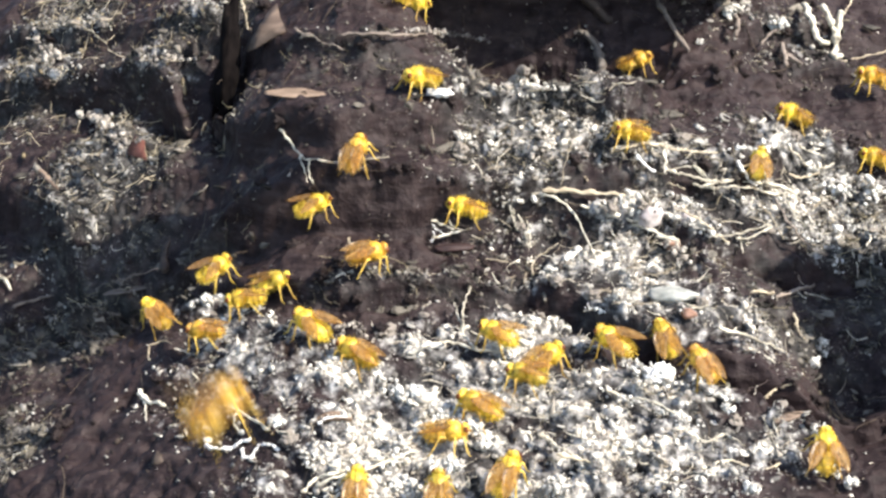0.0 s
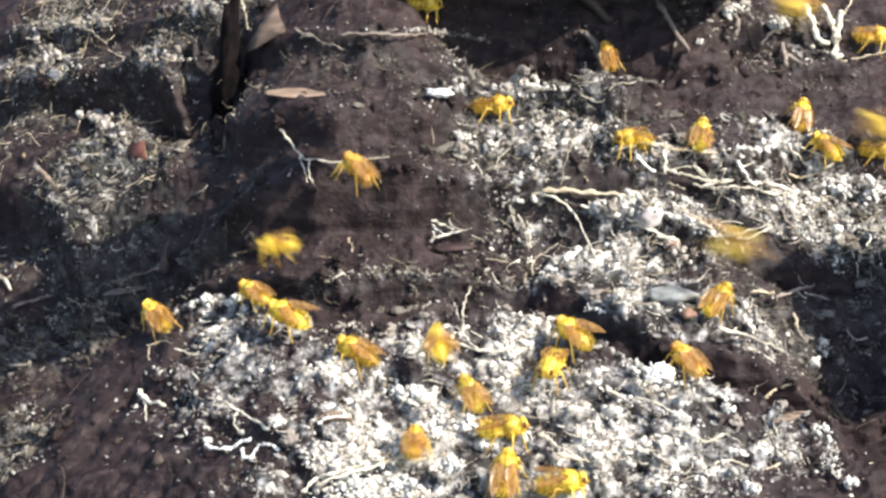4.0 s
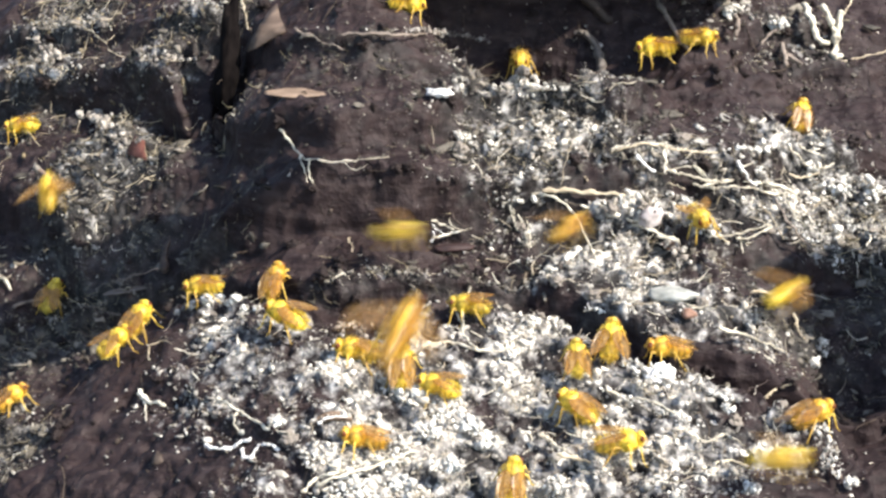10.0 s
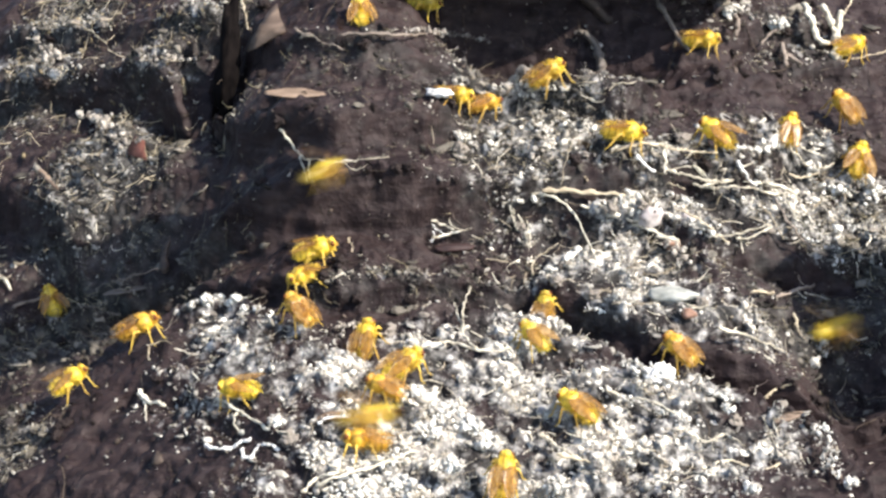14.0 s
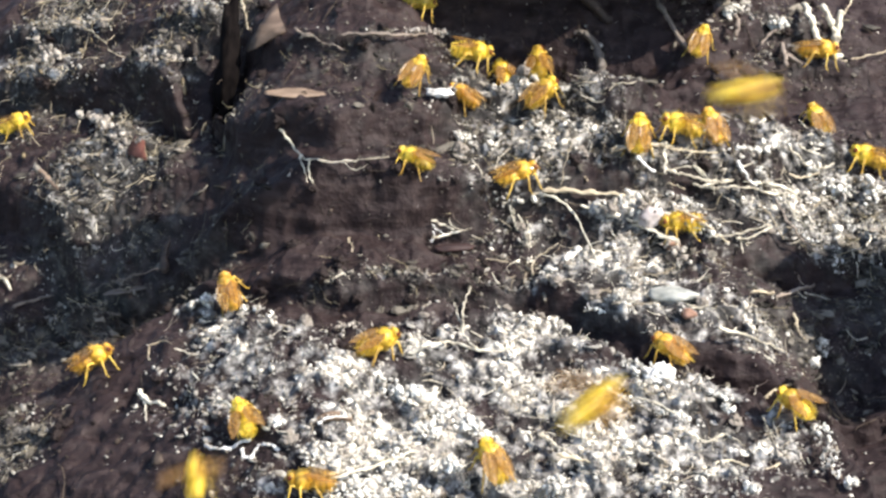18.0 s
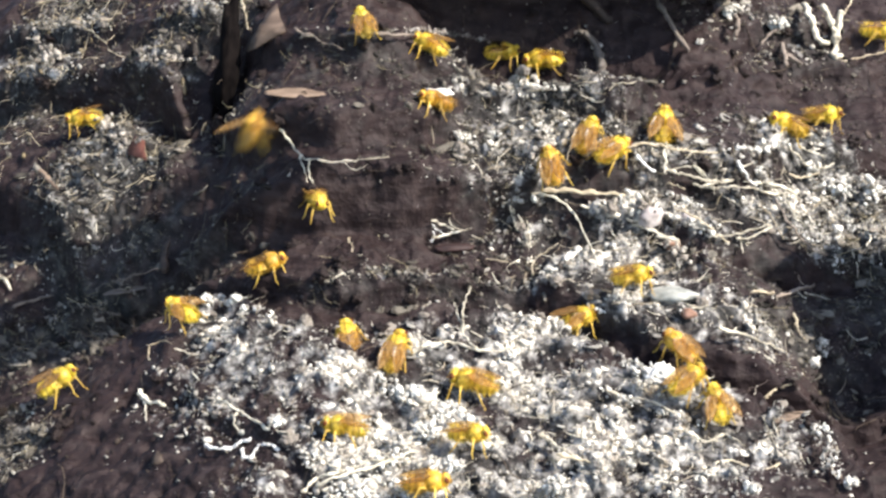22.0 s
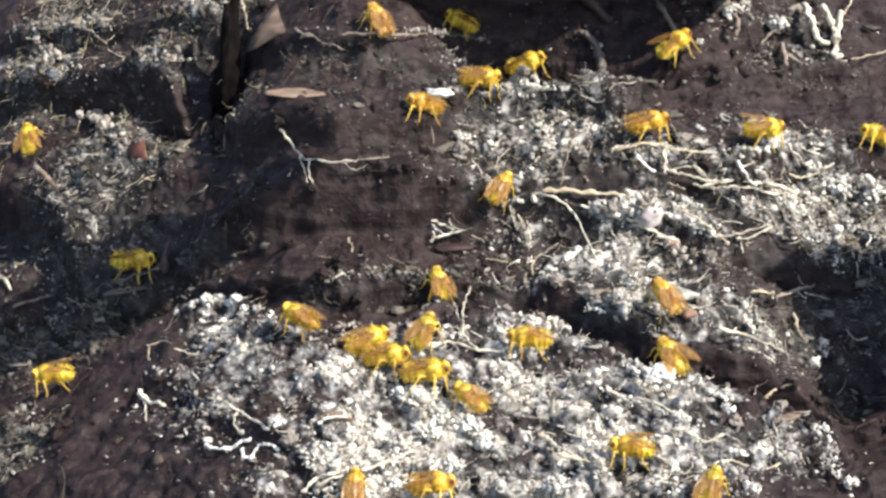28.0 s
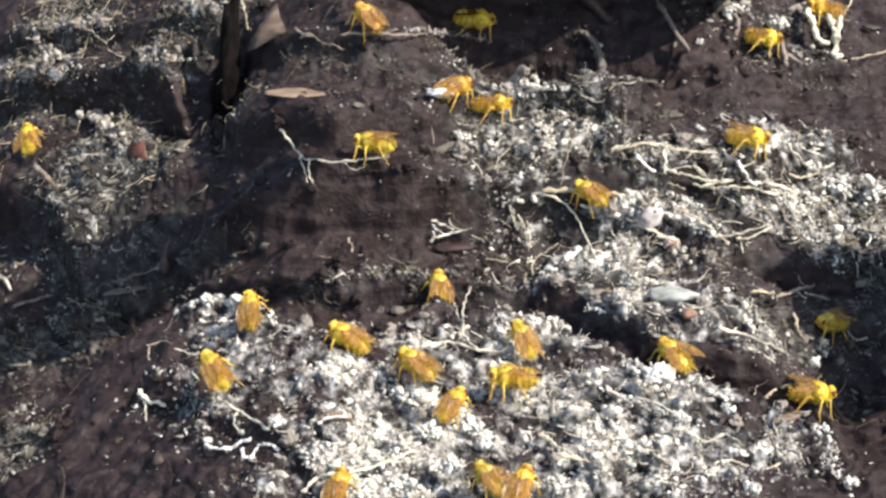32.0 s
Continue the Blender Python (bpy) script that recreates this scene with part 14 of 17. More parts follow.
    key_fly(2, 0.97, [(0, 45.4, -38.7, -9.7, 117, 0.04, -0.41), (0.38, 45.5, -38.7, -9.7, 121, 0.04, -0.41), (0.48, 44.2, -37.9, -9.8, 117, 0.04, -0.41), (0.58, 43.3, -37.1, -9.8, 121, 0.02, -0.41), (1, 43.1, -37.1, -9.8, 117, 0.02, -0.41), (2, 43.1, -37.1, -9.8, 117, 0.02, -0.41), (3, 42.8, -36.5, -9.9, 126, 0.02, -0.35), (6, 43.1, -37.1, -9.8, 126, 0.02, -0.35), (7, 43.1, -37.1, -9.8, 126, 0.02, -0.35), (7.52, 42.9, -37.1, -9.8, 123, 0.02, -0.35), (7.62, 42.5, -35.6, -9.4, 126, 0.02, -0.35), (7.72, 41.7, -34.1, -8.9, 131, 0.01, -0.35), (8, 41.9, -34.1, -8.9, 126, 0.01, -0.35), (8.28, 41.8, -34.1, -8.9, 127, 0.01, -0.35), (8.38, 40.6, -36, -8.7, 153, 0.01, -0.35), (8.48, 39.5, -37.9, -8.4, 174, 0, -0.03), (9, 39.4, -37.9, -8.4, 180, 0, -0.03), (9.43, 39.4, -37.9, -8.4, 181, 0, -0.03), (9.53, 39.6, -36, -8.9, 180, 0, -0.03), (9.63, 39.9, -34, -9.5, 184, 0, -0.03), (10, 39.9, -34, -9.5, 180, 0, -0.03), (11, 39.9, -34, -9.5, 180, 0, -0.03), (11.54, 39.8, -34, -9.5, 174, 0, -0.03), (11.64, 40.4, -34.1, -9.4, 148, 0, -0.03), (11.74, 40.9, -34.2, -9.4, 110, 0.01, -0.41), (12, 40.9, -34.2, -9.4, 117, 0.01, -0.41), (13, 41.4, -34, -9, 126, 0.01, -0.35), (14, 41.9, -34.1, -8.9, 126, 0.01, -0.35), (15.7, 42.1, -34.1, -8.9, 129, 0.01, -0.35), (15.8, 42, -35.1, -9.3, 126, 0.01, -0.35), (15.9, 42.3, -36.1, -9.7, 123, 0.02, -0.35), (17, 42.2, -36.1, -9.7, 126, 0.02, -0.35), (17.49, 42.3, -36.1, -9.7, 122, 0.02, -0.35), (17.59, 41.3, -34.9, -9.4, 131, 0.02, -0.35), (17.69, 40.6, -33.7, -9.1, 136, 0, -0.28), (18, 40.4, -33.7, -9.1, 136, 0, -0.28), (18.41, 40.2, -33.7, -9.1, 141, 0, -0.28), (18.51, 40.5, -33, -8.8, 136, 0, -0.28), (18.61, 40.5, -32.4, -8.6, 139, 0.07, -0.28), (19, 40.5, -32.4, -8.6, 136, 0.07, -0.28), (19.47, 40.5, -32.4, -8.6, 137, 0.07, -0.28), (19.64, 41.8, -28.4, -9.9, 142, 0.07, -0.28), (19.81, 43, -24.5, -11.3, 145, -0.01, -0.2), (20, 43, -24.5, -11.3, 149, -0.01, -0.2), (20.45, 43.2, -24.5, -11.3, 142, -0.01, -0.2), (20.62, 42.2, -28.5, -9.9, 137, -0.01, -0.2), (20.79, 41.3, -32.5, -8.5, 125, 0.16, -0.35), (21, 41.5, -32.5, -8.5, 126, 0.16, -0.35), (21.23, 41.5, -32.5, -8.5, 123, 0.16, -0.35), (21.33, 41.7, -33.2, -8.5, 126, 0.16, -0.35), (21.43, 41.8, -33.9, -8.5, 129, 0.01, -0.35), (22, 41.9, -33.9, -8.5, 126, 0.01, -0.35), (22.43, 42.1, -33.9, -8.5, 121, 0.01, -0.35), (22.53, 42, -35, -9.1, 126, 0.01, -0.35), (22.63, 42.1, -36.1, -9.7, 127, 0.02, -0.35), (23, 42.2, -36.1, -9.7, 126, 0.02, -0.35), (23.51, 42.2, -36.1, -9.7, 121, 0.02, -0.35), (23.61, 41.5, -35, -9.3, 126, 0.02, -0.35), (23.71, 40.8, -34, -9, 127, 0, -0.35), (24, 40.9, -34, -9, 126, 0, -0.35), (24.52, 41, -34, -9, 130, 0, -0.35), (24.69, 41.4, -30.7, -5.6, 121, 0, -0.35), (24.86, 42.1, -23.7, -9.5, 116, -0.21, -0.41), (25, 41.9, -23.7, -9.5, 117, -0.21, -0.41), (26.41, 42.1, -23.7, -9.5, 120, -0.21, -0.41), (26.51, 41.2, -21.8, -6.9, 117, -0.21, -0.41), (26.61, 40.5, -19.8, -4.3, 112, 0.04, -0.41), (28, 40.6, -19.8, -4.3, 117, 0.04, -0.41), (28.42, 40.5, -19.8, -4.3, 113, 0.04, -0.41), (28.59, 65.3, -23.6, 6.8, 88, 0.04, -0.41), (28.76, 90, -15.3, -6.1, 62, -0.21, -0.39), (29, 90.1, -15.3, -6.1, 59, -0.21, -0.39), (29.31, 90.3, -15.3, -6.1, 61, -0.21, -0.39), (29.56, 52.8, -47.3, -1.3, 30, -0.21, -0.39), (29.81, 15.5, -67.3, -20.5, 5, -0, -0.03), (30, 15.5, -67.3, -20.5, 0, -0, -0.03), (30.26, 15.5, -67.3, -20.5, 7, -0, -0.03), (30.32, 14.3, -66.9, -19.7, 45, -0, -0.03), (30.39, 13, -66.6, -18.8, 91, -0, -0.03), (30.46, 11.7, -66.2, -18, 131, 0, -0.28), (31, 11.8, -66.2, -18, 136, 0, -0.28), (31.25, 11.6, -66.2, -18, 139, 0, -0.28), (31.35, 12.2, -66.8, -18.4, 103, 0, -0.28), (31.45, 12.7, -67.5, -18.9, 75, -0, -0.46), (32, 12.7, -67.5, -18.9, 71, -0, -0.46)])
    key_fly(1, 1.02, [(0, 63.9, -57.9, -16.9, 90, 0.06, -0.53), (0.23, 63.8, -57.9, -16.9, 89, 0.06, -0.53), (0.35, 73.6, -54.7, -9, 65, 0.06, -0.53), (0.46, 83.3, -46.1, -11.8, 40, 0.06, -0.53), (0.57, 93, -32.2, -25.3, 22, 0, -0.11), (1, 93, -32.2, -25.3, 15, 0, -0.11), (1.09, 92.8, -32.2, -25.3, 21, 0, -0.11), (1.26, 68.9, -48.5, -12.9, 36, 0, -0.11), (1.43, 44.8, -59.5, -11.2, 57, 0, -0.11), (1.59, 20.6, -65.2, -20.1, 78, -0, -0.5), (2, 20.7, -65.2, -20.1, 78, -0, -0.5), (2.32, 20.9, -65.2, -20.1, 84, -0, -0.5), (2.42, 20.2, -65.8, -20.2, 39, -0, -0.5), (2.52, 19.7, -66.3, -20.3, -6, -0, -0.03), (3, 19.7, -66.3, -20.3, 0, -0, -0.03), (4.18, 19.8, -66.3, -20.3, 1, -0, -0.03), (4.35, 24.8, -64.6, -13.9, 0, -0, -0.03), (4.52, 29.8, -58.3, -16.6, -1, -0, -0.03), (6, 29.9, -58.3, -16.6, 0, -0, -0.03), (7, 29.9, -58.3, -16.6, 0, -0, -0.03), (8, 29.9, -58.3, -16.6, 0, -0, -0.03), (9, 29.9, -58.3, -16.6, 0, -0, -0.03), (10, 29.9, -58.3, -16.6, 0, -0, -0.03), (10.39, 29.7, -58.3, -16.6, 3, -0, -0.03), (10.45, 29.7, -57.4, -16.7, 50, -0, -0.03), (10.52, 29.5, -56.5, -16.8, 99, -0, -0.03), (10.59, 29.3, -55.6, -16.9, 147, -0, -0.2), (11, 29.3, -55.6, -16.9, 149, -0, -0.2), (11.44, 29.2, -55.6, -16.9, 143, -0, -0.2), (11.61, 32.6, -48.5, -4.4, 164, -0, -0.2), (11.78, 36, -33.3, -8.1, 183, -0.01, -0.03), (12, 35.9, -33.3, -8.1, 180, -0.01, -0.03), (12.15, 35.8, -33.3, -8.1, 185, -0.01, -0.03), (12.26, 54.3, -34.6, 0.8, 151, -0.01, -0.03), (12.38, 72.8, -30.6, -0.9, 122, -0.01, -0.03), (12.49, 91.2, -21.3, -13.3, 92, -0.21, -0.53), (13, 91.2, -21.3, -13.3, 93, -0.21, -0.53), (13.18, 91.1, -21.3, -13.3, 94, -0.21, -0.53), (13.35, 87.3, -2.8, 8.9, 88, -0.21, -0.53), (13.52, 83.6, 27.6, 7.1, 86, 0.2, -0.52), (14, 83.4, 27.6, 7.1, 84, 0.2, -0.52), (15.96, 83.4, 27.6, 7.1, 78, 0.2, -0.52), (16.06, 84.8, 28.5, 6.5, 132, 0.2, -0.52), (16.16, 86, 29.4, 6, 178, 0.21, -0.03), (17, 86.1, 29.4, 6, 180, 0.21, -0.03), (18, 86.1, 29.4, 6, 180, 0.21, -0.03), (18.23, 86.3, 29.4, 6, 186, 0.21, -0.03), (18.3, 85.7, 29.5, 7.2, 135, 0.21, -0.03), (18.37, 85.2, 29.6, 8.3, 89, 0.21, -0.03), (18.43, 84.6, 29.7, 9.5, 38, 0.21, -0.28), (19, 84.8, 29.7, 9.5, 44, 0.21, -0.28), (19.52, 84.6, 29.7, 9.5, 41, 0.21, -0.28), (19.61, 82, 27.6, 12.6, 86, 0.21, -0.28), (19.69, 79.1, 26.6, 13.7, 128, 0.21, -0.28), (19.78, 76.2, 26.5, 12.8, 169, 0.21, -0.28), (19.86, 73.3, 27.5, 9.8, 207, 0.21, -0.1), (20, 73.4, 27.5, 9.8, 211, 0.21, -0.1), (20.21, 73.4, 27.5, 9.8, 215, 0.21, -0.1), (20.31, 71.1, 27.6, 11.6, 174, 0.21, -0.1), (20.41, 68.5, 27.8, 13.3, 136, 0.26, -0.28), (21, 68.7, 27.8, 13.3, 136, 0.26, -0.28), (21.25, 68.8, 27.8, 13.3, 142, 0.26, -0.28), (21.35, 68.7, 27.8, 13.3, 158, 0.26, -0.28), (21.45, 68.9, 27.8, 13.3, 180, 0.26, -0.03), (22, 68.7, 27.8, 13.3, 180, 0.26, -0.03), (22.19, 68.8, 27.8, 13.3, 174, 0.26, -0.03), (22.25, 73.4, 29.1, 21.6, 144, 0.26, -0.03), (22.32, 78.2, 32.4, 26.1, 108, 0.26, -0.03), (22.39, 82.9, 37.5, 26.7, 72, 0.26, -0.03), (22.46, 87.7, 44.6, 23.5, 36, 0.26, -0.03), (22.53, 92.5, 53.6, 16.5, -3, 0.21, -0.03), (23, 92.4, 53.6, 16.5, 0, 0.21, -0.03), (23.49, 92.3, 53.6, 16.5, 3, 0.21, -0.03), (23.66, 99.1, 52.4, 20.9, 8, 0.21, -0.03), (23.83, 105.7, 55.9, 15.9, 13, -0.03, -0.12), (24, 105.7, 55.9, 15.9, 17, -0.03, -0.12), (30, 105.7, 55.9, 15.9, 17, -0.03, -0.12), (30.25, 105.7, 55.9, 15.9, 12, -0.03, -0.12), (30.41, 89.8, 17.9, 16.7, 57, -0.03, -0.12), (30.58, 73.9, -14.8, 6.9, 96, -0.03, -0.12), (30.75, 58, -42.1, -13.6, 137, 0.09, -0.28), (31, 58, -42.1, -13.6, 136, 0.09, -0.28), (31.41, 57.9, -42.1, -13.6, 138, 0.09, -0.28), (31.49, 60, -41.1, -11.4, 102, 0.09, -0.28), (31.58, 62.1, -38.8, -11.8, 68, 0.09, -0.28), (31.66, 64.2, -35.3, -14.6, 34, 0.09, -0.28), (31.75, 66, -30.5, -19.9, 0, 0.19, -0.03), (32, 66.2, -30.5, -19.9, 0, 0.19, -0.03)])
    key_fly(0, 0.95, [(0, -14.6, -65.1, -20.1, 90, 0.08, -0.53), (0.1, -14.4, -65.1, -20.1, 87, 0.08, -0.53), (0.22, -34.9, -55.5, -15.2, 47, 0.08, -0.53), (0.35, -55.2, -42.8, -16.2, 4, 0.08, -0.53), (0.47, -75.5, -27.2, -23.3, -39, 0.08, -0.53), (0.6, -95.9, -8.6, -36.4, -84, -0.22, -0.22), (1, -95.8, -8.6, -36.4, -82, -0.22, -0.22), (9, -95.8, -8.6, -36.4, -82, -0.22, -0.22), (9.47, -95.7, -8.6, -36.4, -77, -0.22, -0.22), (9.55, -91.8, -3.8, -18.3, -39, -0.22, -0.22), (9.64, -87.8, 4.1, -6.2, 4, -0.22, -0.22), (9.72, -83.7, 14.9, -0.2, 47, -0.22, -0.22), (9.81, -79.7, 28.8, -0.1, 88, -0.21, -0.53), (9.95, -79.7, 19.8, 0, 90, -0.21, -0.53), (10, -79.7, 28.8, -0.1, 90, -0.21, -0.53), (10.05, -79.7, 37.8, 4.3, 90, -0.21, -0.53), (10.33, -79.9, 28.8, -0.1, 93, -0.21, -0.53), (10.5, -61.9, 17.9, 16.9, 61, -0.21, -0.53), (10.67, -43.8, 19, 10, 37, -0.23, -0.2), (10.95, -51.7, 14.3, 11.5, 31, -0.23, -0.2), (11, -44, 19, 10, 31, -0.23, -0.2), (11.05, -36.3, 23.7, 13, 31, -0.23, -0.2), (11.38, -43.9, 19, 10, 35, -0.23, -0.2), (11.55, -65.3, 27.3, 16.5, 54, -0.23, -0.2), (11.72, -86.6, 40.9, 12.3, 76, -0.23, -0.2), (11.88, -108, 59.8, -2.6, 100, -0, -0.51), (12, -107.9, 59.8, -2.6, 99, -0, -0.51), (13, -107.9, 59.8, -2.6, 99, -0, -0.51), (13.12, -107.7, 59.8, -2.6, 99, -0, -0.51), (13.28, -76.2, 16.7, 4.3, 71, -0, -0.51), (13.45, -44.5, -21, 0.6, 44, -0, -0.51), (13.62, -13, -53.4, -13.8, 23, 0.05, -0.12), (13.95, -21.4, -55.9, -11.6, 16, 0.05, -0.12), (14, -12.8, -53.4, -13.8, 16, 0.05, -0.12), (14.05, -4.2, -50.9, -11.5, 16, 0.05, -0.12), (15.39, -12.9, -53.4, -13.8, 21, 0.05, -0.12), (15.56, -40.1, -43.4, -10.3, 45, 0.05, -0.12), (15.73, -67.5, -28.1, -17.4, 73, 0.05, -0.12), (15.89, -94.7, -7.5, -35.2, 103, -0.22, -0.51), (17, -94.8, -7.5, -35.2, 101, -0.22, -0.51), (23, -94.8, -7.5, -35.2, 101, -0.22, -0.51), (23.4, -94.9, -7.5, -35.2, 98, -0.22, -0.51), (23.65, -72.5, 11.9, 5.4, 82, -0.22, -0.51), (23.9, -50.1, 43.2, 22.1, 59, -0.21, -0.41), (23.95, -54.1, 35.2, 22.5, 63, -0.21, -0.41), (24, -50.1, 43.2, 22.1, 63, -0.21, -0.41), (24.05, -46.1, 51.2, 26.2, 63, -0.21, -0.41), (24.33, -50.1, 43.2, 22.1, 59, -0.21, -0.41), (24.58, -82, 55.9, 28.9, 74, -0.21, -0.41), (24.83, -114.2, 80.6, 11.6, 81, 0.21, -0.53), (25, -114, 80.6, 11.6, 85, 0.21, -0.53), (32, -114, 80.6, 11.6, 85, 0.21, -0.53)])
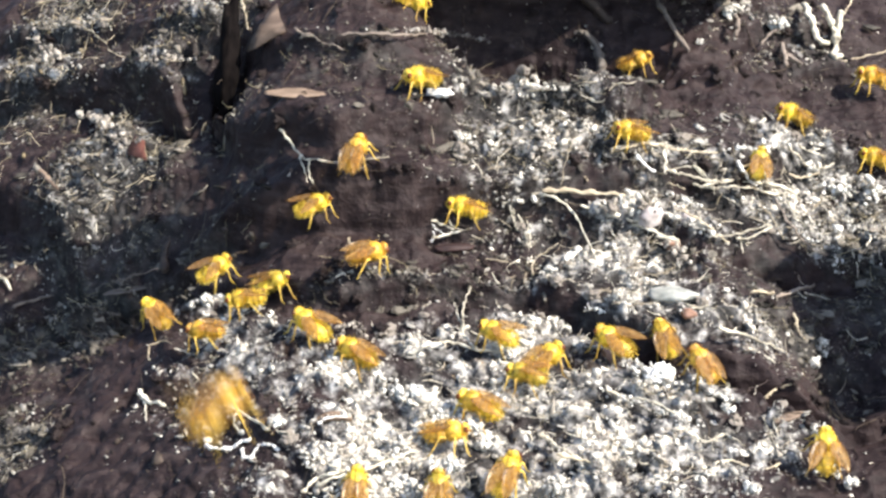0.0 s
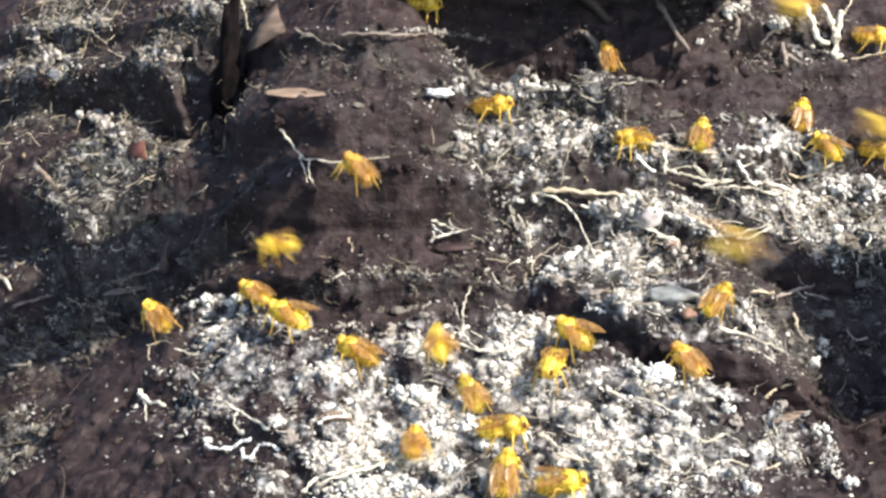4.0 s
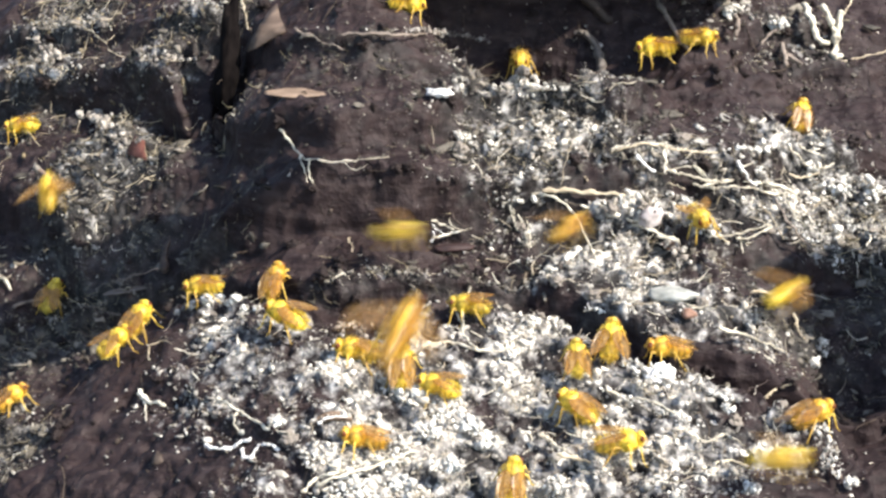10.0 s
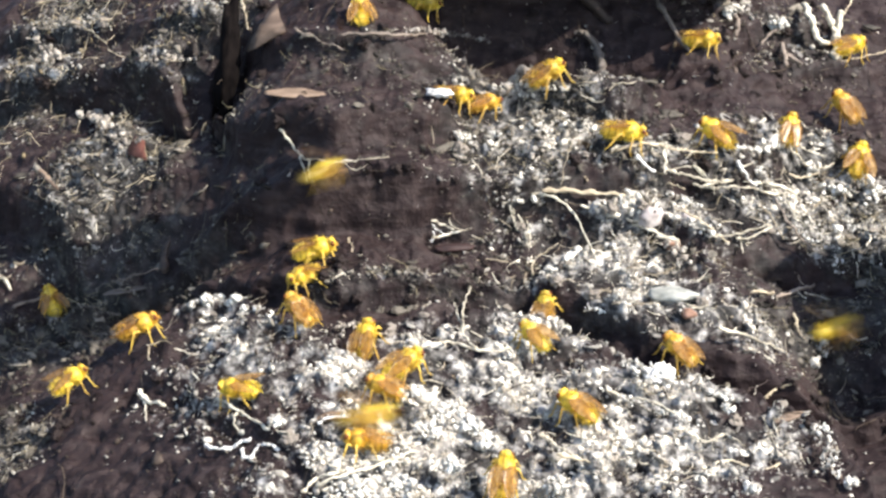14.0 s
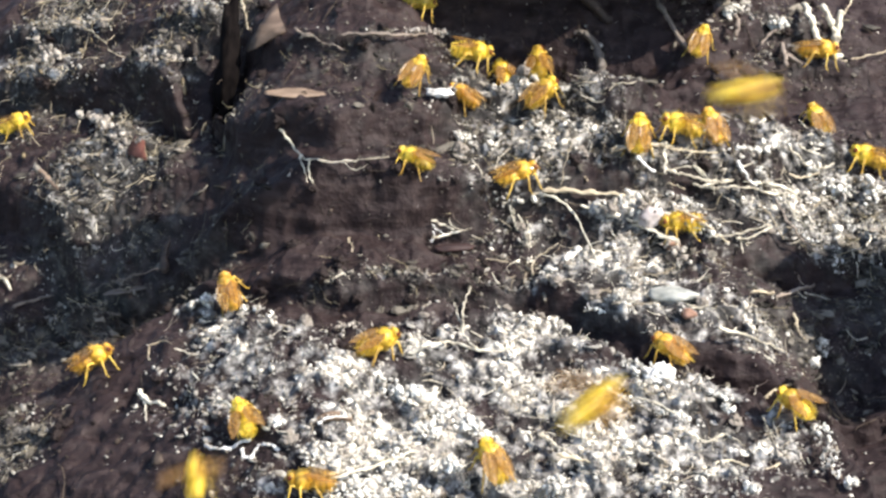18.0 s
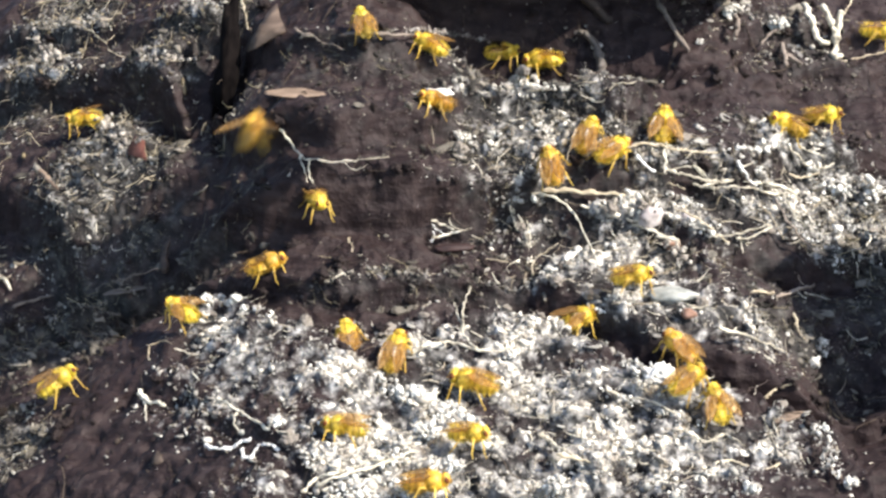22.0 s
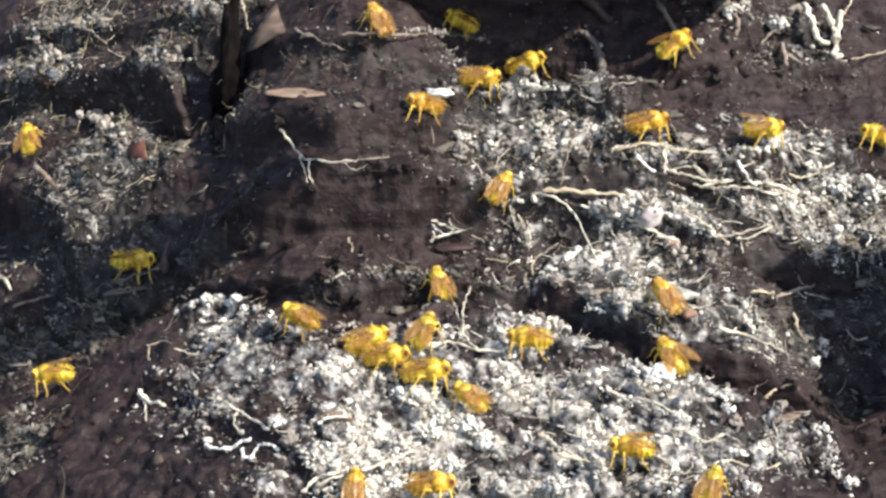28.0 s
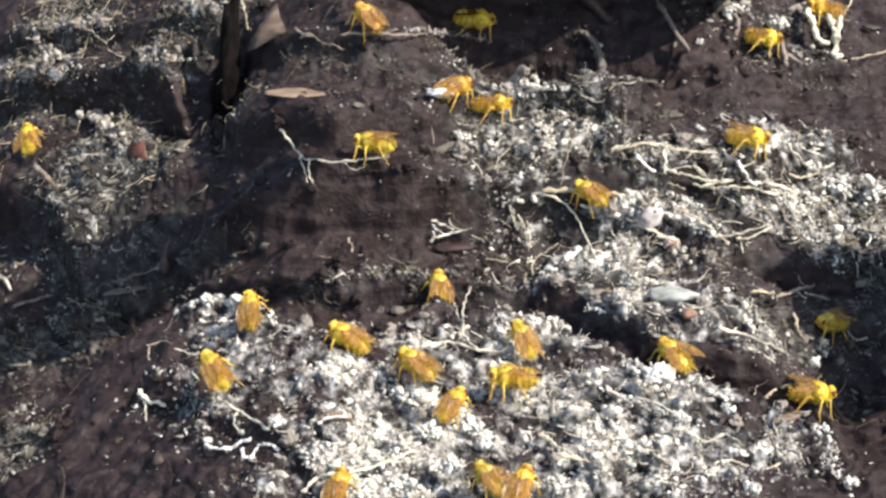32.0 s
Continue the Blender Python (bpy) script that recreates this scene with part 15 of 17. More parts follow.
    key_fly(3, 0.93, [(0, -0.8, -68.4, -19, 90, 0.02, -0.53), (0.36, -0.6, -68.4, -19, 88, 0.02, -0.53), (0.53, -1.8, -60.5, -5.1, 113, 0.02, -0.53), (0.7, -2.9, -44.1, -8.3, 142, 0.02, -0.28), (0.95, 3.7, -50.3, -7.3, 136, 0.02, -0.28), (1, -2.8, -44.1, -8.3, 136, 0.02, -0.28), (1.05, -9.3, -37.9, -4.8, 136, 0.02, -0.28), (1.3, -2.7, -44.1, -8.3, 137, 0.02, -0.28), (1.4, -0.6, -42.4, -10.2, 142, 0.02, -0.28), (1.5, 1.4, -40.7, -12, 150, 0.02, -0.2), (2, 1.6, -40.7, -12, 149, 0.02, -0.2), (2.52, 1.8, -40.7, -12, 148, 0.02, -0.2), (2.62, 3.2, -42.7, -12.2, 129, 0.02, -0.2), (2.72, 4.9, -44.6, -12.5, 103, 0.02, -0.46), (3, 4.7, -44.6, -12.5, 109, 0.02, -0.46), (4.89, 4.8, -44.6, -12.5, 113, 0.02, -0.46), (4.99, 5.8, -46.1, -11.8, 55, 0.02, -0.46), (5.09, 7, -47.6, -11, 1, 0.02, -0.03), (5.95, -2, -47.6, -10, 0, 0.02, -0.03), (6, 7, -47.6, -11, 0, 0.02, -0.03), (6.05, 16, -47.6, -9.5, 0, 0.02, -0.03), (6.46, 6.9, -47.6, -11, -4, 0.02, -0.03), (6.57, 7.4, -44.9, -4.7, 24, 0.02, -0.03), (6.69, 7.8, -39.7, -3.2, 47, 0.02, -0.03), (6.8, 8.3, -32.2, -6.5, 76, 0.02, -0.46), (7, 8.2, -32.2, -6.5, 71, 0.02, -0.46), (7.22, 8.2, -32.2, -6.5, 71, 0.02, -0.46), (7.39, 7.2, -27.9, -6.9, 35, 0.02, -0.46), (7.56, 6.2, -23.5, -7.3, 5, 0.02, -0.03), (8, 6.3, -23.5, -7.3, 0, 0.02, -0.03), (8.31, 6.4, -23.5, -7.3, -1, 0.02, -0.03), (8.36, 5.9, -23.1, -7, -45, 0.02, -0.03), (8.41, 5.4, -22.6, -6.7, -90, 0.02, -0.03), (8.46, 5, -22.1, -6.4, -135, 0.02, -0.03), (8.51, 4.4, -21.7, -6.1, -174, 0.02, -0.03), (9, 4.6, -21.7, -6.1, -180, 0.02, -0.03), (10, 4.6, -21.7, -6.1, -180, 0.02, -0.03), (10.09, 4.4, -21.7, -6.1, -182, 0.02, -0.03), (10.22, 26.7, -25.3, 2.5, -146, 0.02, -0.03), (10.34, 48.9, -25.9, 5.2, -112, 0.02, -0.03), (10.47, 71, -23.4, 1.8, -79, 0.02, -0.03), (10.59, 92.9, -18, -7.6, -50, -0.07, -0.13), (11, 93.1, -18, -7.6, -45, -0.07, -0.13), (13, 93.1, -18, -7.6, -45, -0.07, -0.13), (13.43, 93, -18, -7.6, -42, -0.07, -0.13), (13.55, 74.8, -21.1, 0.9, -14, -0.07, -0.13), (13.68, 56.4, -21.2, 3.4, 16, -0.07, -0.13), (13.8, 38, -18.4, -0, 47, -0.07, -0.13), (13.93, 19.6, -12.5, -9.5, 71, -0.21, -0.5), (14, 19.7, -12.5, -9.5, 78, -0.21, -0.5), (14.74, 19.5, -12.5, -9.5, 84, -0.21, -0.5), (14.91, 18.6, -21.2, -3.2, 74, -0.21, -0.5), (15.08, 17.5, -25.3, -6, 67, -0, -0.46), (17, 17.5, -25.3, -6, 71, -0, -0.46), (17.07, 17.6, -25.3, -6, 68, -0, -0.46), (17.19, 36.7, -28.2, 2.4, 36, -0, -0.46), (17.32, 56, -28.1, 4.8, 2, -0, -0.46), (17.44, 75.2, -25.1, 1.1, -32, -0, -0.46), (17.57, 94.2, -19, -8.5, -68, 0.12, -0.19), (18, 94.4, -19, -8.5, -67, 0.12, -0.19), (19, 94.4, -19, -8.5, -67, 0.12, -0.19), (19.33, 94.3, -19, -8.5, -66, 0.12, -0.19), (19.5, 63, -27.3, 2.8, -34, 0.12, -0.19), (19.67, 31.5, -30.2, 3.4, -1, 0.12, -0.19), (19.83, -0.1, -27.8, -6.6, 32, 0.02, -0.2), (20, 0.1, -27.8, -6.6, 31, 0.02, -0.2), (20.15, 0.3, -27.8, -6.6, 37, 0.02, -0.2), (20.32, -4.7, -45.3, -0.9, 24, 0.02, -0.2), (20.49, -9.5, -53.2, -14.3, 16, 0.02, -0.12), (21, -9.5, -53.2, -14.3, 16, 0.02, -0.12), (21.29, -9.4, -53.2, -14.3, 17, 0.02, -0.12), (21.4, -12.1, -53.4, -14.7, 71, 0.02, -0.12), (21.52, -14.6, -53.6, -15.2, 125, 0.02, -0.12), (21.63, -17.1, -53.8, -15.6, 179, 0.08, -0.03), (22, -17.2, -53.8, -15.6, 180, 0.08, -0.03), (22.29, -17.1, -53.8, -15.6, 176, 0.08, -0.03), (22.37, -13.9, -51.4, -6.3, 146, 0.08, -0.03), (22.46, -10.6, -46.5, -1.9, 112, 0.08, -0.03), (22.54, -7.3, -39.3, -2.3, 78, 0.08, -0.03), (22.63, -4.1, -29.6, -7.5, 40, 0.02, -0.28), (23, -4, -29.6, -7.5, 44, 0.02, -0.28), (23.28, -3.8, -29.6, -7.5, 41, 0.02, -0.28), (23.38, -5.8, -30.1, -7.9, 57, 0.02, -0.28), (23.48, -7.4, -30.5, -8.3, 65, 0.03, -0.46), (24, -7.5, -30.5, -8.3, 71, 0.03, -0.46), (24.57, -7.5, -30.5, -8.3, 74, 0.03, -0.46), (24.67, -7.8, -31.1, -8.3, 71, 0.03, -0.46), (24.77, -8.2, -31.6, -8.3, 72, 0.03, -0.46), (25, -8, -31.6, -8.3, 71, 0.03, -0.46), (26.77, -8.1, -31.6, -8.3, 65, 0.03, -0.46), (26.87, -5.7, -31.9, -7.1, 71, 0.03, -0.46), (26.97, -3.5, -32.2, -5.9, 75, 0.02, -0.46), (28, -3.4, -32.2, -5.9, 71, 0.02, -0.46), (28.43, -3.6, -32.2, -5.9, 68, 0.02, -0.46), (28.6, -8.8, -49.8, -1.8, 87, 0.02, -0.46), (28.77, -14, -57.7, -17, 99, 0.07, -0.5), (29, -14.2, -57.7, -17, 102, 0.07, -0.5), (29.23, -14, -57.7, -17, 107, 0.07, -0.5), (29.33, -15.2, -57.4, -16.9, 119, 0.07, -0.5), (29.43, -16.1, -57.1, -16.7, 139, 0.08, -0.28), (30, -16.1, -57.1, -16.7, 136, 0.08, -0.28), (30.5, -15.9, -57.1, -16.7, 132, 0.08, -0.28), (30.6, -18.2, -55.8, -15.3, 116, 0.08, -0.28), (30.7, -20.2, -54.4, -14, 102, 0.04, -0.52), (31, -20.3, -54.4, -14, 96, 0.04, -0.52), (31.45, -20.3, -54.4, -14, 95, 0.04, -0.52), (31.62, -6.4, -65.8, -5.6, 111, 0.04, -0.52), (31.79, 7.8, -66.5, -18.4, 132, 0.02, -0.35), (32, 7.6, -66.5, -18.4, 126, 0.02, -0.35)])
    key_fly(0, 1.03, [(0, 10.4, -66, -17.6, 71, 0.01, -0.46), (0.52, 10.4, -66, -17.6, 76, 0.01, -0.46), (0.62, 11.3, -67.7, -16.4, 83, 0.01, -0.46), (0.72, 12.4, -69.4, -15.2, 96, 0, -0.52), (0.95, 13.1, -78.4, -15.1, 96, 0, -0.52), (1, 12.2, -69.4, -15.2, 96, 0, -0.52), (1.05, 11.3, -60.4, -10.8, 96, 0, -0.52), (1.25, 12.3, -69.4, -15.2, 91, 0, -0.52), (1.35, 11.2, -67.9, -16.5, 83, 0, -0.52), (1.45, 10.2, -66.4, -17.9, 72, 0.01, -0.46), (2, 10.3, -66.4, -17.9, 71, 0.01, -0.46), (2.4, 10.4, -66.4, -17.9, 75, 0.01, -0.46), (2.5, 10.4, -65.3, -17.9, 77, 0.01, -0.46), (2.6, 10.6, -64.2, -18, 81, 0.01, -0.52), (3, 10.4, -64.2, -18, 84, 0.01, -0.52), (4.94, 10.3, -64.2, -18, 82, 0.01, -0.52), (5.04, 10.4, -65.3, -17.9, 77, 0.01, -0.52), (5.14, 10.4, -66.4, -17.9, 78, 0.01, -0.46), (6, 10.3, -66.4, -17.9, 71, 0.01, -0.46), (7, 10.3, -66.5, -18.2, 71, 0.01, -0.46), (8, 10.8, -66.5, -18.2, 84, 0.01, -0.52), (9, 11.3, -67.1, -18.1, 84, 0.01, -0.52), (10, 11.3, -67.1, -18.1, 84, 0.01, -0.52), (11, 11.3, -66.2, -18, 71, 0.01, -0.46), (11.58, 11.1, -66.2, -18, 66, 0.01, -0.46), (11.68, 10.8, -66.8, -18.4, 71, 0.01, -0.46), (11.78, 10.5, -67.5, -18.9, 72, 0.01, -0.46), (12, 10.3, -67.5, -18.9, 71, 0.01, -0.46), (13, 9.9, -67.2, -18.5, 71, 0.02, -0.46), (14, 9.9, -66.2, -17.5, 84, 0.02, -0.52), (15.33, 9.7, -66.2, -17.5, 82, 0.02, -0.52), (15.43, 8.8, -64.5, -17.1, 84, 0.02, -0.52), (15.53, 7.7, -62.9, -16.6, 86, 0.02, -0.52), (17, 7.6, -62.9, -16.6, 84, 0.02, -0.52), (17.4, 7.4, -62.9, -16.6, 91, 0.02, -0.52), (17.5, 7.8, -62.9, -16.6, 97, 0.02, -0.52), (17.6, 7.9, -62.9, -16.6, 106, 0.02, -0.46), (18, 8.1, -62.9, -16.6, 109, 0.02, -0.46), (18.45, 8.3, -62.9, -16.6, 112, 0.02, -0.46), (18.62, 8.9, -59.1, -12.1, 109, 0.02, -0.46), (18.79, 9.7, -51.2, -15.8, 113, 0.02, -0.46), (19, 9.8, -51.2, -15.8, 109, 0.02, -0.46), (19.4, 9.8, -51.2, -15.8, 113, 0.02, -0.46), (19.57, 7.7, -47.5, -14.3, 129, 0.02, -0.46), (19.74, 5.5, -43.9, -12.8, 149, 0.02, -0.2), (20, 5.5, -43.9, -12.8, 149, 0.02, -0.2), (21, 6, -43.2, -13.1, 149, 0.02, -0.2), (21.51, 5.8, -43.2, -13.1, 143, 0.02, -0.2), (21.61, 5.5, -42.8, -12.8, 156, 0.02, -0.2), (21.71, 5.1, -42.3, -12.4, 157, 0.02, -0.12), (22, 5, -42.3, -12.4, 164, 0.02, -0.12), (22.55, 4.8, -42.3, -12.4, 163, 0.02, -0.12), (22.65, 6.8, -41.3, -11.2, 121, 0.02, -0.12), (22.75, 8.5, -40.3, -9.9, 77, 0.02, -0.5), (23, 8.6, -40.3, -9.9, 78, 0.02, -0.5), (23.38, 8.4, -40.3, -9.9, 78, 0.02, -0.5), (23.55, 11.4, -37.2, -4, 61, 0.02, -0.5), (23.72, 14.5, -30.1, -6.2, 39, -0, -0.28), (24, 14.3, -30.1, -6.2, 44, -0, -0.28), (24.22, 14.1, -30.1, -6.2, 38, -0, -0.28), (24.39, 6.5, -36, -2.3, 22, -0, -0.28), (24.56, -1.6, -36.1, -10.2, 6, 0.02, -0.03), (25, -1.4, -36.1, -10.2, 0, 0.02, -0.03), (26.89, -1.6, -36.1, -10.2, 5, 0.02, -0.03), (27.06, -2.1, -39.1, -10.4, 0, 0.02, -0.03), (27.23, -2.9, -42.1, -10.7, -4, 0.02, -0.03), (28, -2.9, -42.1, -10.7, 0, 0.02, -0.03), (28.48, -3.1, -42.1, -10.7, 2, 0.02, -0.03), (28.65, 3.1, -42.9, -6, 16, 0.02, -0.03), (28.82, 9.1, -39.4, -9.9, 34, 0.02, -0.2), (29, 9, -39.4, -9.9, 31, 0.02, -0.2), (29.29, 8.8, -39.4, -9.9, 33, 0.02, -0.2), (29.36, 10, -40.7, -10.4, 81, 0.02, -0.2), (29.43, 10.9, -42.1, -10.9, 130, 0.02, -0.2), (29.49, 11.8, -43.4, -11.4, 181, -0, -0.03), (30, 11.9, -43.4, -11.4, 180, -0, -0.03), (31, 11.9, -43.4, -11.4, 180, -0, -0.03), (32, 11.9, -43.4, -11.4, 180, -0, -0.03)])
    key_fly(2, 1.03, [(0, 90.6, 48.6, 17.5, 180, 0.09, -0.03), (0.22, 90.4, 48.6, 17.5, 180, 0.09, -0.03), (0.3, 89.8, 50.8, 18.7, 135, 0.09, -0.03), (0.39, 88.9, 53, 19.9, 90, 0.09, -0.03), (0.47, 88, 55.1, 21.2, 45, 0.09, -0.03), (0.56, 87.2, 57.3, 22.4, 1, 0.08, -0.03), (1, 87.2, 57.3, 22.4, 0, 0.08, -0.03), (1.21, 87.4, 57.3, 22.4, 0, 0.08, -0.03), (1.38, 85.3, 41, 26.3, 27, 0.08, -0.03), (1.55, 83.3, 33.2, 13.2, 58, 0.09, -0.35), (2, 83.4, 33.2, 13.2, 54, 0.09, -0.35), (2.22, 83.6, 33.2, 13.2, 59, 0.09, -0.35), (2.32, 83.4, 31.5, 12.6, 102, 0.09, -0.35), (2.42, 83.3, 29.7, 11.9, 148, 0.21, -0.2), (3, 83.4, 29.7, 11.9, 149, 0.21, -0.2), (3.78, 83.5, 29.7, 11.9, 155, 0.21, -0.2), (3.86, 88.7, 28.1, 17.3, 108, 0.21, -0.2), (3.95, 94.1, 28.5, 18.8, 68, 0.21, -0.2), (4.03, 99.4, 30.8, 16.5, 28, 0.21, -0.2), (4.12, 104.7, 35, 10.3, -6, -0.16, -0.06), (6, 104.7, 35, 10.3, -13, -0.16, -0.06), (7, 104.7, 35, 10.3, -13, -0.16, -0.06), (7.24, 104.9, 35, 10.3, -8, -0.16, -0.06), (7.49, 84.1, -12.7, 9.4, 9, -0.16, -0.06), (7.74, 63.7, -48.4, -15.5, 31, 0.06, -0.2), (8, 63.5, -48.4, -15.5, 31, 0.06, -0.2), (8.33, 63.3, -48.4, -15.5, 38, 0.06, -0.2), (8.42, 70.2, -48.4, -9.2, -12, 0.06, -0.2), (8.5, 76.8, -45.6, -8.4, -54, 0.06, -0.2), (8.59, 83.5, -40.1, -13, -97, 0.06, -0.2), (8.67, 90, -31.9, -23.2, -139, -0.04, -0.12), (9, 90.2, -31.9, -23.2, -140, -0.04, -0.12), (14, 90.2, -31.9, -23.2, -140, -0.04, -0.12), (15.37, 90, -31.9, -23.2, -142, -0.04, -0.12), (15.5, 70.2, -26.4, -6, -97, -0.04, -0.12), (15.62, 50.1, -18, 5.2, -54, -0.04, -0.12), (15.75, 30, -6.6, 10.3, -12, -0.04, -0.12), (15.87, 9.9, 7.9, 9.5, 24, 0.21, -0.2), (17, 10, 7.9, 9.5, 31, 0.21, -0.2), (17.36, 9.9, 7.9, 9.5, 34, 0.21, -0.2), (17.46, 12.3, 8.3, 9.3, 24, 0.21, -0.2), (17.56, 14.8, 8.7, 9.2, 23, -0.09, -0.12), (18, 14.7, 8.7, 9.2, 16, -0.09, -0.12), (18.55, 14.6, 8.7, 9.2, 18, -0.09, -0.12), (18.62, 15.1, 8.6, 8.9, 71, -0.09, -0.12), (18.68, 15.6, 8.4, 8.5, 125, -0.09, -0.12), (18.75, 16.1, 8.3, 8.2, 184, -0.07, -0.03), (19, 16, 8.3, 8.2, 180, -0.07, -0.03), (20, 15.8, 8.4, 7.8, 180, -0.09, -0.03), (20.33, 15.9, 8.4, 7.8, 177, -0.09, -0.03), (20.4, 16.6, 8.2, 7.6, 125, -0.09, -0.03), (20.47, 17.4, 8.1, 7.4, 71, -0.09, -0.03), (20.53, 18.4, 7.9, 7.2, 15, -0.16, -0.12), (21, 18.2, 7.9, 7.2, 16, -0.16, -0.12), (21.48, 18, 7.9, 7.2, 22, -0.16, -0.12), (21.58, 19.9, 7.2, 9.9, 53, -0.16, -0.12), (21.68, 21.7, 6.5, 12.6, 97, -0.21, -0.53), (22, 21.5, 6.5, 12.6, 90, -0.21, -0.53), (22.34, 21.7, 6.5, 12.6, 97, -0.21, -0.53), (22.44, 23.4, 7.4, 13.2, 45, -0.21, -0.53), (22.54, 25, 8.3, 13.9, -6, -0.06, -0.03), (23, 25.2, 8.3, 13.9, 0, -0.06, -0.03), (23.4, 25.4, 8.3, 13.9, -7, -0.06, -0.03), (23.57, 30, 8.7, 19.2, 16, -0.06, -0.03), (23.74, 35, 12.8, 17.1, 33, 0.21, -0.2), (24, 34.8, 12.8, 17.1, 31, 0.21, -0.2), (24.39, 34.6, 12.8, 17.1, 31, 0.21, -0.2), (24.49, 37.3, 12.8, 16.4, 16, 0.21, -0.2), (24.59, 39.8, 12.7, 15.7, -4, -0.11, -0.03), (25, 39.8, 12.7, 15.7, 0, -0.11, -0.03), (26.88, 39.9, 12.7, 15.7, -5, -0.11, -0.03), (26.98, 39.8, 13.8, 16.6, 8, -0.11, -0.03), (27.08, 40, 14.9, 17.6, 18, 0.06, -0.12), (28, 39.9, 14.9, 17.6, 16, 0.06, -0.12), (28.58, 40.1, 14.9, 17.6, 22, 0.06, -0.12), (28.68, 42, 15.6, 17.2, 30, 0.06, -0.12), (28.78, 43.8, 16.3, 16.8, 43, 0.08, -0.28), (29, 44, 16.3, 16.8, 44, 0.08, -0.28), (29.26, 44.1, 16.3, 16.8, 38, 0.08, -0.28), (29.36, 44, 16.4, 17, 57, 0.08, -0.28), (29.46, 44.2, 16.4, 17.2, 73, 0.08, -0.46), (30, 44, 16.4, 17.2, 71, 0.08, -0.46), (31, 44, 16.4, 17.2, 71, 0.08, -0.46), (31.43, 44.2, 16.4, 17.2, 74, 0.08, -0.46), (31.55, 58.6, 17.1, 24.6, 39, 0.08, -0.46), (31.68, 73.2, 20.8, 26.1, 7, 0.08, -0.46), (31.8, 87.8, 27.4, 21.5, -25, 0.08, -0.46), (31.93, 102.5, 37.1, 10.9, -57, 0.02, -0.17), (32, 102.4, 37.1, 10.9, -57, 0.02, -0.17)])
